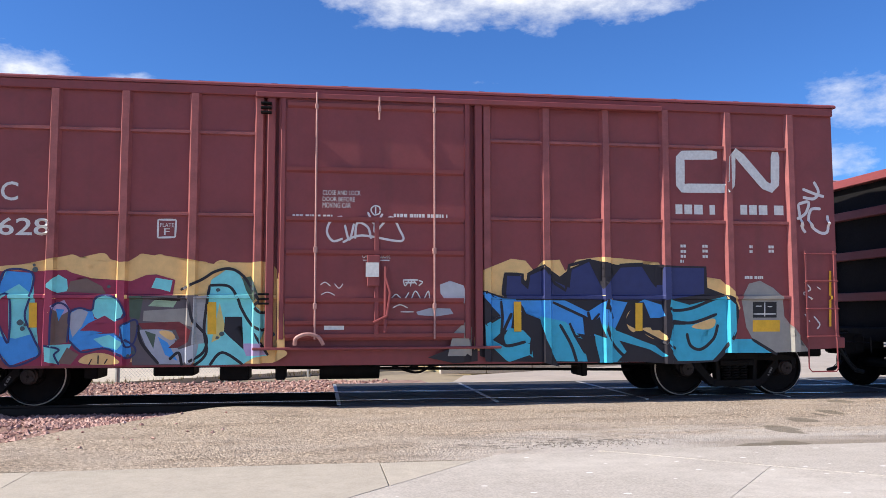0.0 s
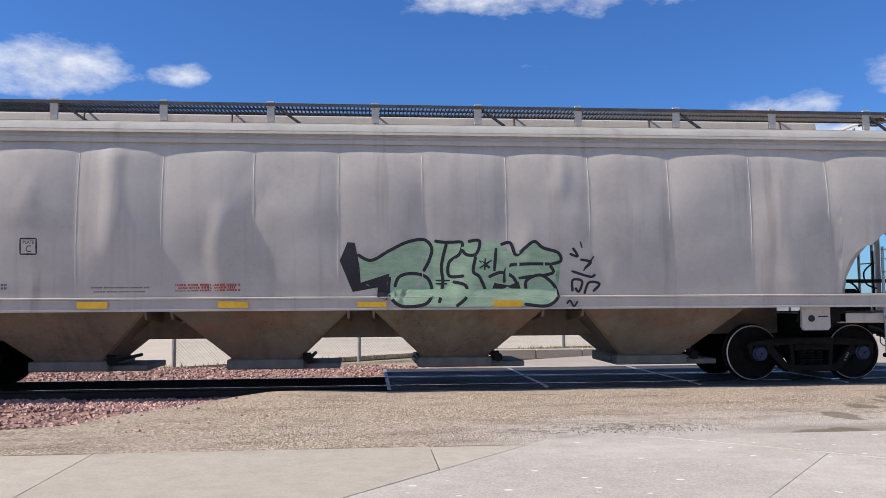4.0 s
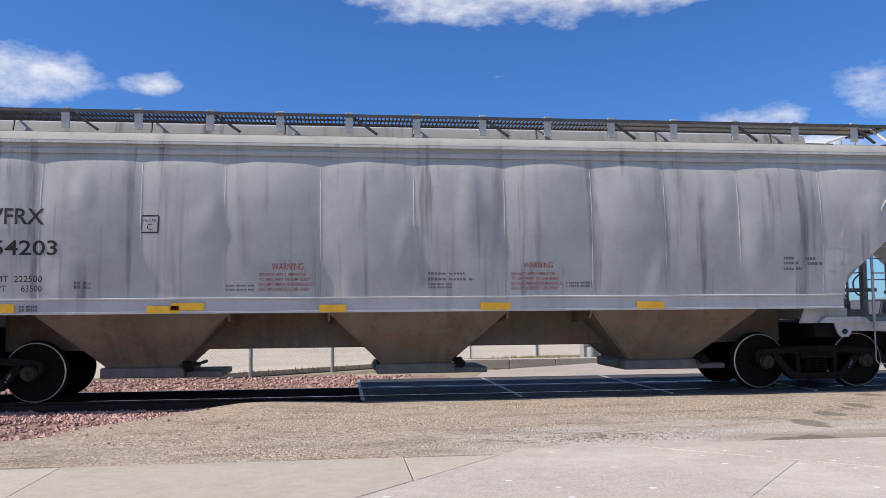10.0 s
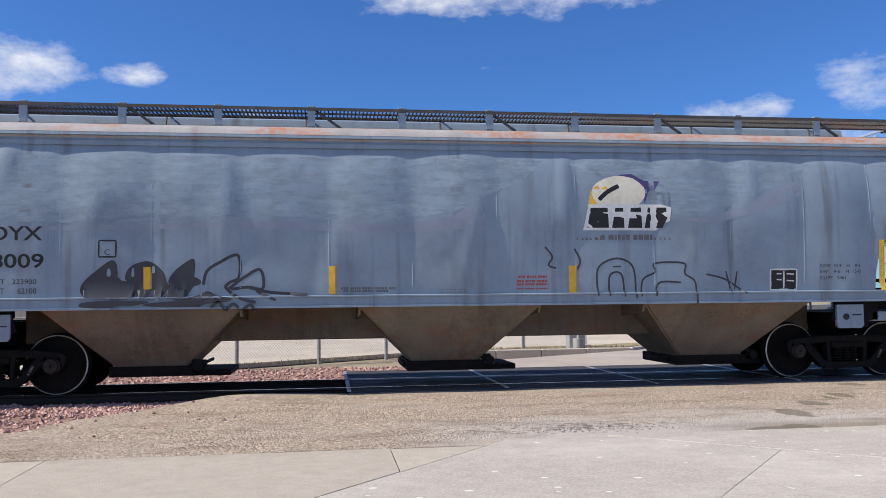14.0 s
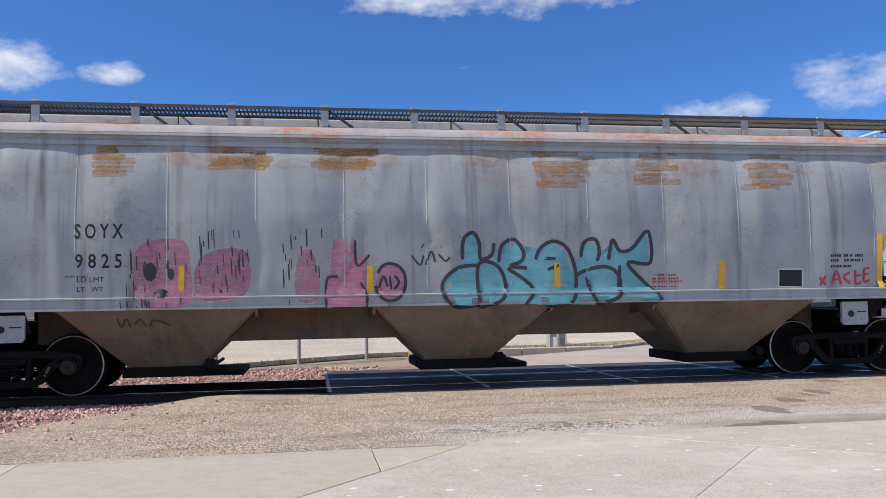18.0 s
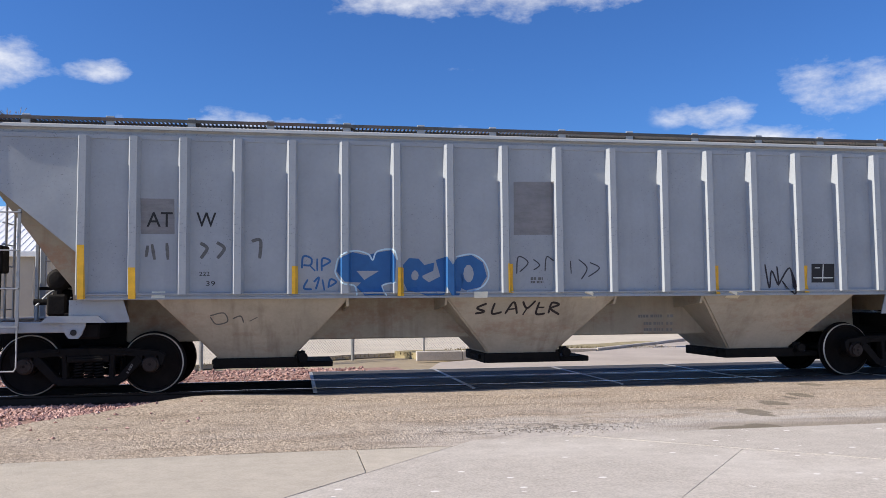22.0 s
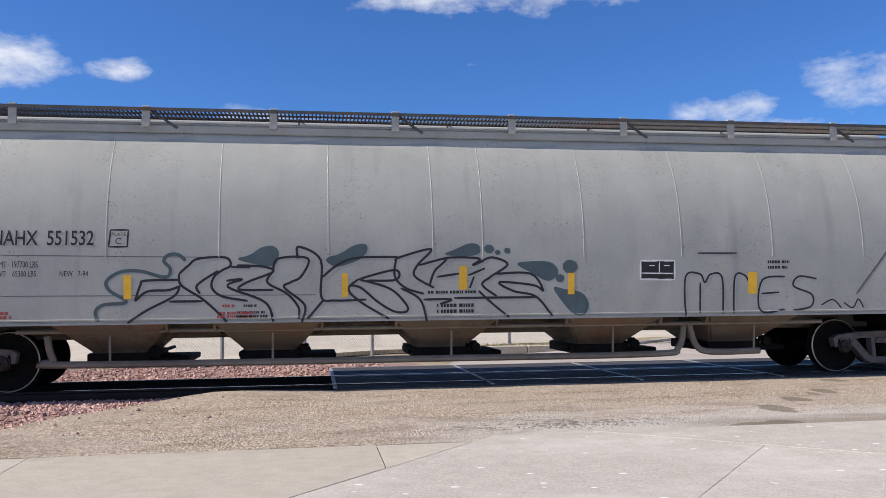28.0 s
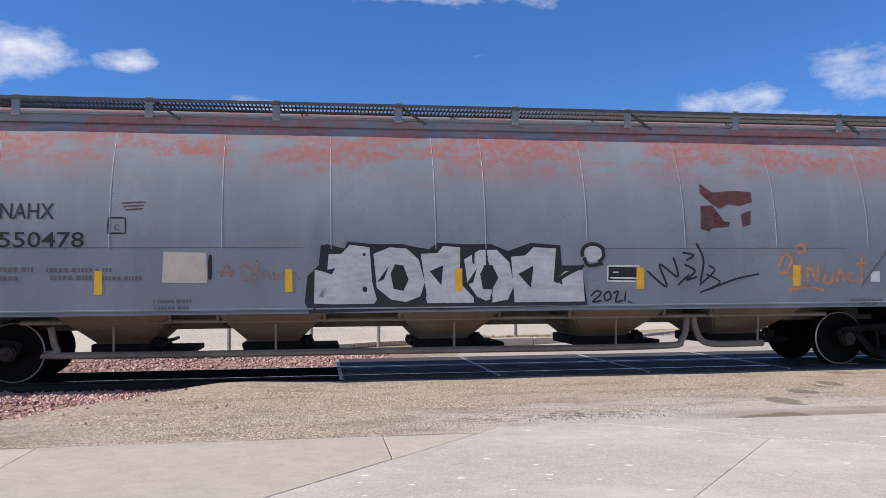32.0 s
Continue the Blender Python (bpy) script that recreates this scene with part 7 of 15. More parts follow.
patch(*K["box"], [(-5.70, 1.45), (-5.37, 1.67), (-5.34, 0.98), (-5.47, 1.22), (-5.56, 1.25), (-5.50, 1.35)], M_G["crimson"], 0.0212, "painted_shape")
patch(*K["box"], [(-5.58, 1.45), (-5.49, 1.57), (-5.48, 1.32)], M_G["lightpink"], 0.0234, "painted_shape")
patch(*K["box"], [(-4.84, 1.82), (-4.69, 1.96), (-4.57, 1.89), (-4.55, 1.72), (-4.70, 1.69), (-4.84, 1.77)], M_G["aqua"], 0.0256, "painted_shape")
patch(*K["box"], [(-4.74, 1.50), (-4.53, 1.45), (-4.54, 0.97), (-4.76, 0.93)], M_G["brown"], 0.0278, "painted_shape")
patch(*K["box"], [(-4.78, 1.50), (-4.60, 1.59), (-4.51, 1.44), (-4.64, 1.36), (-4.74, 1.45)], M_G["lilac"], 0.03, "painted_shape")
patch(*K["box"], [(-4.71, 1.46), (-4.59, 1.45), (-4.67, 1.28)], M_G["blue"], 0.0322, "painted_shape")
patch(*K["box"], [(-4.84, 0.93), (-4.47, 0.95), (-4.55, 0.83), (-4.64, 0.65), (-4.82, 0.70)], M_G["aqua"], 0.0344, "painted_shape")
patch(*K["box"], [(-4.54, 0.90), (-4.35, 0.78), (-4.48, 0.65), (-4.66, 0.67)], M_G["brown"], 0.0366, "painted_shape")
patch(*K["box"], [(-4.57, 1.71), (-4.52, 1.86), (-4.30, 1.91), (-4.08, 1.79), (-4.02, 1.68)], M_G["brown"], 0.0388, "painted_shape")
patch(*K["box"], [(-4.53, 1.24), (-4.51, 1.41), (-4.38, 1.47), (-4.21, 1.44), (-4.17, 1.31), (-3.85, 1.29), (-3.98, 1.13), (-4.21, 1.22), (-4.36, 1.14), (-4.18, 1.09), (-3.89, 1.10), (-3.59, 0.89), (-3.69, 0.74), (-4.01, 0.88), (-4.33, 0.83), (-4.51, 1.00)], M_G["blue"], 0.041, "painted_shape")
patch(*K["box"], [(-4.52, 1.25), (-4.50, 1.40), (-4.38, 1.47), (-4.26, 1.41), (-4.34, 1.21), (-4.47, 1.04)], M_G["greyblue"], 0.0432, "painted_shape")
patch(*K["box"], [(-4.21, 1.44), (-4.17, 1.60), (-4.02, 1.66), (-3.84, 1.59), (-3.75, 1.41), (-3.81, 1.29), (-4.03, 1.25), (-4.17, 1.34)], M_G["aqua"], 0.0454, "painted_shape")
patch(*K["box"], [(-4.18, 1.02), (-3.96, 1.08), (-3.75, 0.96), (-3.83, 0.86), (-4.04, 0.91)], M_G["aqua"], 0.0476, "painted_shape")
patch(*K["box"], [(-4.37, 1.14), (-4.25, 1.25), (-4.03, 1.20), (-4.03, 1.36), (-3.89, 1.27), (-3.66, 1.34), (-4.00, 1.10), (-4.18, 1.14)], M_G["crimson"], 0.0498, "painted_shape")
patch(*K["box"], [(-3.80, 1.20), (-3.61, 1.30), (-3.56, 1.20), (-3.61, 0.96), (-3.73, 0.91), (-3.80, 1.06)], M_G["blue"], 0.052, "painted_shape")
patch(*K["box"], [(-4.48, 0.65), (-4.33, 0.86), (-4.04, 0.90), (-3.76, 0.79), (-3.67, 0.63)], M_G["crimson"], 0.0542, "painted_shape")
patch(*K["box"], [(-4.41, 0.65), (-4.32, 0.78), (-4.10, 0.83), (-3.87, 0.77), (-3.73, 0.64)], M_G["ochre"], 0.0564, "painted_shape", soft=True)
patch(*K["box"], [(-3.67, 1.65), (-2.70, 1.66), (-2.71, 1.43), (-2.79, 1.23), (-2.58, 1.05), (-2.62, 0.81), (-2.78, 0.63), (-3.62, 0.63), (-3.66, 0.96), (-3.67, 1.30)], M_G["dkgrey"], 0.0586, "painted_shape")
patch(*K["box"], [(-3.69, 1.65), (-3.49, 1.65), (-3.54, 1.30), (-3.68, 1.34)], M_G["dkgreen"], 0.0608, "painted_shape")
patch(*K["box"], [(-3.48, 1.43), (-2.84, 1.47), (-2.77, 1.19), (-2.97, 1.25), (-3.49, 1.28)], M_G["grey"], 0.063, "painted_shape")
patch(*K["box"], [(-3.49, 1.68), (-3.46, 1.96), (-3.31, 1.97), (-3.04, 1.89), (-3.07, 1.66)], M_G["crimson"], 0.0652, "painted_shape")
patch(*K["box"], [(-3.38, 1.77), (-3.32, 1.92), (-3.08, 1.88), (-3.11, 1.71), (-3.25, 1.75)], M_G["aqua"], 0.0674, "painted_shape")
patch(*K["box"], [(-3.42, 1.50), (-3.33, 1.59), (-3.00, 1.59), (-3.06, 1.48)], M_G["mint"], 0.0696, "painted_shape")
patch(*K["box"], [(-3.54, 1.15), (-3.23, 1.16), (-3.07, 1.13), (-3.00, 1.00), (-3.17, 0.94), (-2.99, 0.85), (-2.69, 0.95), (-2.58, 1.04), (-2.62, 0.81), (-2.78, 0.64), (-3.25, 0.65), (-3.44, 0.92)], M_G["greyblue"], 0.0718, "painted_shape")
patch(*K["box"], [(-3.27, 1.05), (-3.13, 0.96), (-2.98, 0.69), (-3.16, 0.78)], M_G["blue"], 0.074, "painted_shape")
patch(*K["box"], [(-3.46, 1.14), (-3.30, 1.08), (-3.33, 0.87)], M_G["dkgreen"], 0.0762, "painted_shape")
patch(*K["box"], [(-3.30, 1.14), (-3.09, 1.14), (-3.00, 1.03), (-3.10, 0.98)], M_G["ochre"], 0.0784, "painted_shape", soft=True)
patch(*K["box"], [(-3.56, 1.25), (-2.97, 1.27), (-2.79, 1.14), (-2.83, 0.97), (-2.99, 0.88), (-3.12, 0.88), (-2.96, 1.02), (-3.02, 1.15), (-3.49, 1.16)], M_G["oxblood"], 0.0806, "painted_shape")
patch(*K["box"], [(-2.74, 0.62), (-2.57, 0.81), (-2.61, 1.19), (-2.55, 1.64), (-2.52, 1.89), (-2.31, 2.04), (-2.13, 2.02), (-2.04, 1.85), (-1.95, 1.67), (-1.88, 1.51), (-1.66, 1.32), (-1.67, 1.18), (-1.82, 1.14), (-1.89, 1.11), (-1.67, 0.76), (-1.88, 0.73), (-2.04, 0.63), (-2.34, 0.81), (-2.52, 0.62)], M_G["aqua"], 0.0828, "painted_shape")
patch(*K["box"], [(-2.07, 1.92), (-1.94, 1.95), (-1.82, 1.67), (-1.90, 1.55), (-2.01, 1.74)], M_G["dkgreen"], 0.085, "painted_shape")
patch(*K["box"], [(-2.06, 0.94), (-1.78, 0.94), (-1.69, 0.77), (-1.99, 0.75)], M_G["lilac"], 0.0872, "painted_shape")
patch(*K["box"], [(-2.50, 0.96), (-2.39, 1.55), (-2.30, 1.17), (-2.39, 1.01)], M_G["khaki"], 0.0894, "painted_shape")
patch(*K["box"], [(-2.31, 1.34), (-2.06, 1.34), (-2.20, 1.23), (-2.03, 0.85), (-2.24, 1.04), (-2.32, 1.12)], M_G["black"], 0.0916, "painted_shape")
patch(*K["box"], [(-2.76, 1.64), (-2.57, 1.66), (-2.60, 1.43), (-2.58, 0.95), (-2.78, 0.93)], M_G["silvergrey"], 0.0938, "painted_shape")
strokes(*K["box"], [[(-5.95, 1.57), (-5.71, 1.57), (-5.53, 1.66), (-5.42, 2.01), (-5.05, 1.98), (-5.07, 1.65), (-5.13, 1.35), (-5.00, 1.04), (-4.92, 0.79), (-5.31, 0.64), (-5.55, 0.95), (-5.69, 0.78), (-5.92, 0.78)], [(-5.97, 0.85), (-5.72, 1.12), (-5.54, 1.25), (-5.70, 1.35), (-5.94, 1.41), (-5.95, 1.57)], [(-5.70, 1.45), (-5.37, 1.67), (-5.34, 0.98), (-5.47, 1.22)]], M_G["navy"], 0.03, 0.0978, "sprayed_line", True)
strokes(*K["box"], [[(-4.53, 1.24), (-4.51, 1.41), (-4.38, 1.47), (-4.21, 1.44), (-4.17, 1.60), (-4.02, 1.66), (-3.84, 1.59), (-3.74, 1.37), (-3.85, 1.29)], [(-4.51, 1.00), (-4.33, 0.83), (-4.01, 0.88), (-3.69, 0.74), (-3.59, 0.89), (-3.89, 1.10)], [(-3.80, 1.20), (-3.61, 1.30), (-3.56, 1.20), (-3.61, 0.96), (-3.73, 0.91), (-3.80, 1.20)], [(-4.76, 0.93), (-4.74, 1.50), (-4.53, 1.45), (-4.54, 0.97)], [(-4.84, 0.93), (-4.65, 0.87), (-4.71, 0.79), (-4.64, 0.65)]], M_G["navy"], 0.028, 0.0978, "sprayed_line", True)
strokes(*K["box"], [[(-2.96, 1.74), (-2.65, 1.90), (-2.46, 2.02), (-2.24, 2.06), (-2.05, 1.95), (-1.91, 1.74), (-1.81, 1.58)], [(-2.54, 1.81), (-2.27, 1.80), (-2.14, 1.64), (-2.07, 1.46), (-1.92, 1.22), (-1.75, 1.13)], [(-1.81, 1.57), (-1.88, 1.50), (-1.81, 1.41), (-1.65, 1.38), (-1.64, 1.22), (-1.77, 1.13)], [(-2.54, 1.81), (-2.61, 1.19), (-2.57, 0.81), (-2.74, 0.62)], [(-1.67, 0.76), (-1.88, 1.09)]], M_G["black"], 0.042, 0.0978, "sprayed_line", True)
strokes(*K["box"], [[(-2.52, 0.62), (-2.34, 0.81), (-2.04, 0.63)], [(-3.00, 1.64), (-2.85, 1.59), (-2.77, 1.29), (-2.58, 1.05), (-2.62, 0.81), (-2.89, 0.64)], [(-3.56, 1.23), (-3.50, 0.96), (-3.25, 0.65)], [(-3.51, 1.63), (-2.96, 1.59)], [(-3.10, 0.71), (-2.97, 0.81), (-2.92, 0.62)]], M_G["black"], 0.042, 0.0978, "sprayed_line", True)
strokes(*K["box"], [[(-4.23, 0.64), (-4.19, 0.73)], [(-4.10, 0.66), (-4.10, 0.78)], [(-4.01, 0.66), (-3.97, 0.73)]], M_G["black"], 0.025, 0.0978, "sprayed_line", True)
patch(*K["box"], [(-5.66, 1.88), (-5.67, 1.85), (-5.70, 1.84), (-5.73, 1.85), (-5.75, 1.88), (-5.73, 1.91), (-5.70, 1.92), (-5.67, 1.91)], M_G["slate"], 0.096, "painted_shape")
patch(*K["box"], [(-5.75, 1.83), (-5.75, 1.81), (-5.78, 1.80), (-5.79, 1.81), (-5.80, 1.83), (-5.79, 1.84), (-5.77, 1.85), (-5.75, 1.84)], M_G["slate"], 0.0982, "painted_shape")
patch(*K["box"], [(-5.79, 1.52), (-5.81, 1.50), (-5.83, 1.49), (-5.86, 1.50), (-5.87, 1.52), (-5.86, 1.55), (-5.83, 1.56), (-5.81, 1.55)], M_G["slate"], 0.1004, "painted_shape")
patch(*K["box"], [(-5.78, 1.44), (-5.79, 1.41), (-5.82, 1.40), (-5.85, 1.41), (-5.86, 1.44), (-5.84, 1.46), (-5.82, 1.48), (-5.79, 1.46)], M_G["slate"], 0.1026, "painted_shape")
patch(*K["box"], [(-5.72, 1.47), (-5.73, 1.45), (-5.75, 1.45), (-5.76, 1.46), (-5.77, 1.47), (-5.76, 1.49), (-5.75, 1.50), (-5.73, 1.49)], M_G["slate"], 0.1048, "painted_shape")
patch(*K["box"], [(-5.14, 1.26), (-5.16, 1.23), (-5.19, 1.22), (-5.22, 1.23), (-5.24, 1.26), (-5.22, 1.29), (-5.19, 1.31), (-5.16, 1.29)], M_G["slate"], 0.107, "painted_shape")
patch(*K["box"], [(-5.12, 1.17), (-5.13, 1.15), (-5.16, 1.14), (-5.18, 1.15), (-5.19, 1.17), (-5.18, 1.20), (-5.16, 1.21), (-5.13, 1.20)], M_G["slate"], 0.1092, "painted_shape")
patch(*K["box"], [(-5.10, 1.23), (-5.10, 1.21), (-5.12, 1.21), (-5.14, 1.21), (-5.14, 1.23), (-5.14, 1.25), (-5.12, 1.25), (-5.10, 1.25)], M_G["slate"], 0.1114, "painted_shape")
patch(*K["box"], [(-4.97, 2.03), (-4.98, 2.00), (-5.01, 1.99), (-5.04, 2.00), (-5.05, 2.03), (-5.04, 2.06), (-5.01, 2.07), (-4.98, 2.06)], M_G["slate"], 0.1136, "painted_shape")
patch(*K["box"], [(-5.00, 2.10), (-5.01, 2.08), (-5.03, 2.07), (-5.04, 2.08), (-5.05, 2.10), (-5.04, 2.11), (-5.03, 2.12), (-5.01, 2.11)], M_G["slate"], 0.1158, "painted_shape")
patch(*K["box"], [(-1.89, 1.85), (-1.90, 1.82), (-1.93, 1.81), (-1.95, 1.82), (-1.96, 1.85), (-1.95, 1.87), (-1.93, 1.88), (-1.90, 1.87)], M_G["slate"], 0.118, "painted_shape")
patch(*K["box"], [(-1.86, 1.76), (-1.87, 1.74), (-1.89, 1.73), (-1.92, 1.74), (-1.93, 1.76), (-1.92, 1.78), (-1.89, 1.79), (-1.87, 1.78)], M_G["slate"], 0.1202, "painted_shape")
patch(*K["box"], [(-1.57, 1.07), (-1.58, 1.05), (-1.60, 1.04), (-1.63, 1.05), (-1.64, 1.07), (-1.62, 1.10), (-1.60, 1.11), (-1.58, 1.10)], M_G["slate"], 0.1224, "painted_shape")
patch(*K["box"], [(-2.31, 1.08), (-2.33, 1.06), (-2.35, 1.05), (-2.38, 1.06), (-2.39, 1.08), (-2.38, 1.11), (-2.35, 1.12), (-2.32, 1.11)], M_G["slate"], 0.1246, "painted_shape")
patch(*K["box"], [(-2.39, 1.03), (-2.40, 1.01), (-2.42, 1.01), (-2.44, 1.01), (-2.44, 1.03), (-2.43, 1.05), (-2.42, 1.05), (-2.40, 1.05)], M_G["slate"], 0.1268, "painted_shape")
patch(*K["box"], [(-3.95, 1.78), (-3.96, 1.77), (-3.98, 1.76), (-4.00, 1.77), (-4.01, 1.78), (-4.00, 1.80), (-3.98, 1.81), (-3.96, 1.80)], M_G["slate"], 0.129, "painted_shape")
patch(*K["box"], [(-2.38, 1.74), (-2.40, 1.72), (-2.42, 1.71), (-2.44, 1.72), (-2.45, 1.74), (-2.44, 1.76), (-2.42, 1.77), (-2.39, 1.76)], M_G["slate"], 0.1312, "painted_shape")
patch(*K["box"], [(-3.58, 0.82), (-3.59, 0.80), (-3.61, 0.79), (-3.63, 0.80), (-3.64, 0.82), (-3.63, 0.84), (-3.61, 0.85), (-3.59, 0.84)], M_G["slate"], 0.1334, "painted_shape")
patch(*K["box"], [(-3.66, 0.77), (-3.67, 0.75), (-3.69, 0.75), (-3.70, 0.75), (-3.71, 0.77), (-3.70, 0.79), (-3.68, 0.80), (-3.67, 0.79)], M_G["slate"], 0.1356, "painted_shape")
patch(*K["box"], [(1.48, 0.77), (1.52, 1.70), (1.59, 2.05), (1.86, 2.14), (2.09, 2.25), (2.32, 2.22), (2.46, 2.06), (2.60, 2.22), (2.88, 2.24), (2.97, 2.06), (3.16, 2.24), (3.54, 2.29), (3.73, 2.16), (3.92, 2.27), (4.16, 2.25), (4.30, 2.14), (4.54, 2.21), (4.69, 2.07), (5.37, 1.89), (5.61, 1.94), (5.86, 1.71), (5.95, 1.47), (5.84, 1.33), (4.66, 1.06), (2.96, 0.98), (1.58, 0.81)], M_G["ochre"], 0.014, "painted_shape", label="ochre painted ground")
patch(*K["box"], [(1.50, 1.78), (1.95, 1.65), (2.00, 2.01), (2.27, 1.98), (2.32, 1.88), (2.37, 2.04), (2.65, 2.13), (2.88, 1.97), (3.07, 2.11), (3.40, 2.25), (3.63, 1.84), (3.87, 2.16), (4.30, 2.18), (4.54, 1.89), (4.59, 2.16), (5.37, 2.15), (5.38, 1.80), (5.85, 1.63), (5.92, 1.33), (5.73, 0.78), (5.52, 0.60), (4.84, 0.56), (4.17, 0.61), (2.86, 0.61), (1.85, 0.64), (1.58, 0.72), (1.68, 1.25)], M_G["black"], 0.018, "painted_shape")
patch(*K["box"], [(2.00, 1.61), (2.02, 1.98), (2.25, 1.97), (2.32, 1.79), (2.40, 1.99), (2.62, 2.08), (2.83, 1.88), (3.04, 1.79), (3.08, 2.08), (3.37, 2.21), (3.59, 1.77), (3.88, 2.12), (4.26, 2.14), (4.49, 1.84), (4.60, 1.84), (4.61, 2.13), (5.33, 2.12), (5.32, 1.70), (4.58, 1.59), (2.97, 1.61)], M_G["navy"], 0.022, "painted_shape")
patch(*K["box"], [(1.55, 1.75), (1.93, 1.62), (2.15, 1.61), (2.23, 1.52), (2.04, 1.39), (2.08, 1.16), (1.90, 1.07), (1.97, 1.34), (1.81, 1.39)], M_G["blue"], 0.024, "painted_shape")
patch(*K["box"], [(1.95, 1.59), (2.96, 1.59), (3.34, 1.41), (3.67, 1.61), (4.00, 1.56), (3.76, 1.16), (3.71, 0.98), (3.14, 1.07), (2.77, 1.21), (2.41, 1.52), (2.09, 1.47)], M_G["blue"], 0.024, "painted_shape")
patch(*K["box"], [(1.65, 1.21), (1.90, 1.34), (1.99, 0.99), (2.40, 0.90), (2.44, 0.63), (2.04, 0.63), (1.67, 0.77)], M_G["cyan"], 0.026, "painted_shape")
patch(*K["box"], [(1.95, 0.99), (2.04, 1.16), (2.27, 1.12), (2.45, 0.94), (2.22, 0.88)], M_G["cyan"], 0.026, "painted_shape")
patch(*K["box"], [(2.54, 1.34), (2.96, 1.25), (3.24, 0.98), (3.32, 0.62), (2.81, 0.63), (2.63, 0.98)], M_G["cyan"], 0.026, "painted_shape")
patch(*K["box"], [(3.43, 1.25), (3.76, 1.16), (3.99, 0.89), (4.27, 0.61), (3.51, 0.60), (3.47, 0.80)], M_G["cyan"], 0.026, "painted_shape")
patch(*K["box"], [(3.80, 1.11), (4.18, 0.97), (4.46, 0.86), (4.65, 0.70), (4.36, 0.61), (4.03, 0.79)], M_G["cyan"], 0.028, "painted_shape")
patch(*K["box"], [(4.10, 1.52), (4.29, 1.61), (4.58, 1.52), (4.62, 1.34), (4.38, 1.25)], M_G["blue"], 0.026, "painted_shape")
patch(*K["box"], [(3.95, 1.34), (4.14, 1.52), (4.16, 1.06), (4.01, 1.11)], M_G["ochre"], 0.03, "painted_shape", soft=True)
patch(*K["box"], [(4.18, 1.16), (4.52, 1.15), (4.71, 0.93), (4.37, 0.97)], M_G["ochre"], 0.03, "painted_shape", soft=True)
patch(*K["box"], [(4.69, 1.47), (4.72, 1.61), (5.06, 1.52), (5.67, 1.66), (5.89, 1.47), (5.84, 1.10), (5.63, 0.78), (5.45, 0.62), (4.84, 0.61), (4.66, 0.88), (4.76, 1.11), (5.00, 1.06), (5.09, 0.86), (5.34, 0.92), (5.52, 1.15), (5.50, 1.35), (5.10, 1.23), (4.76, 1.26)], M_G["cyan"], 0.028, "painted_shape")
patch(*K["box"], [(5.73, 0.96), (6.13, 0.96), (6.52, 0.73), (5.65, 0.74)], M_G["cyan"], 0.026, "painted_shape")
patch(*K["box"], [(5.00, 1.15), (5.30, 1.26), (5.53, 1.32), (5.46, 1.10)], M_G["ochre"], 0.03, "painted_shape", soft=True)
strokes(*K["box"], [[(4.69, 1.47), (4.82, 1.43), (5.11, 1.47), (5.67, 1.66), (5.89, 1.47), (5.81, 1.06), (5.63, 0.78), (5.45, 0.60)], [(4.76, 1.26), (5.10, 1.23), (5.53, 1.37)], [(5.00, 1.06), (5.06, 0.86), (5.24, 0.80), (5.46, 0.97), (5.54, 1.20)], [(2.23, 1.52), (2.45, 1.07), (2.72, 0.61)], [(3.34, 1.41), (3.42, 0.98), (3.51, 0.60)]], M_G["black"], 0.05, 0.034, "painted_line", True)
strokes(*K["box"], [[(3.67, 1.61), (3.62, 1.25), (3.75, 0.89), (4.03, 0.61)], [(3.80, 1.16), (4.18, 0.99), (4.75, 0.79)], [(2.09, 1.39), (1.95, 1.07), (1.99, 0.88), (2.31, 0.94)], [(2.87, 1.21), (3.05, 0.89), (3.14, 0.62)], [(6.13, 0.96), (6.57, 0.70)]], M_G["black"], 0.05, 0.034, "painted_line", True)
patch(*K["box"], [(5.97, 1.61), (6.11, 1.87), (6.31, 1.92), (6.54, 1.80), (6.70, 1.66), (6.72, 1.33), (6.78, 0.96), (7.15, 0.75), (6.27, 0.73), (6.04, 1.15)], M_G["grey"], 0.016, "painted_shape")
patch(*K["box"], [(1.05, 0.73), (1.14, 1.08), (1.32, 1.25), (1.45, 1.17), (1.45, 0.73)], M_G["grey"], 0.016, "painted_shape")
patch(*K["box"], [(0.74, 0.71), (1.05, 0.83), (1.54, 0.88), (1.54, 0.64), (1.14, 0.62)], M_G["black"], 0.014, "painted_shape")
# boxcar: outlines of the blue piece
patch(*K["box"], [(1.50, 1.79), (1.66, 1.61), (1.91, 1.35), (1.72, 1.27), (1.55, 1.52)], M_G["black"], 0.046, "painted_shape")
strokes(*K["box"], [[(1.50, 1.79), (1.93, 1.61)], [(1.94, 1.66), (1.99, 2.01), (2.27, 2.00), (2.27, 1.87), (2.35, 1.79), (2.37, 2.01), (2.61, 2.14), (2.80, 1.86), (2.97, 1.75), (3.04, 2.15), (3.38, 2.24), (3.59, 1.81)], [(3.59, 1.81), (3.90, 2.16), (4.26, 2.18), (4.49, 1.82), (4.50, 2.15), (4.73, 2.14)]], M_G["black"], 0.05, 0.05, "sprayed_line", False)
patch(*K["box"], [(2.25, 1.49), (2.39, 1.21), (2.66, 0.84), (2.77, 0.66), (2.86, 0.54), (2.56, 0.62), (2.42, 0.85), (2.39, 1.03), (2.31, 1.18)], M_G["black"], 0.046, "painted_shape")
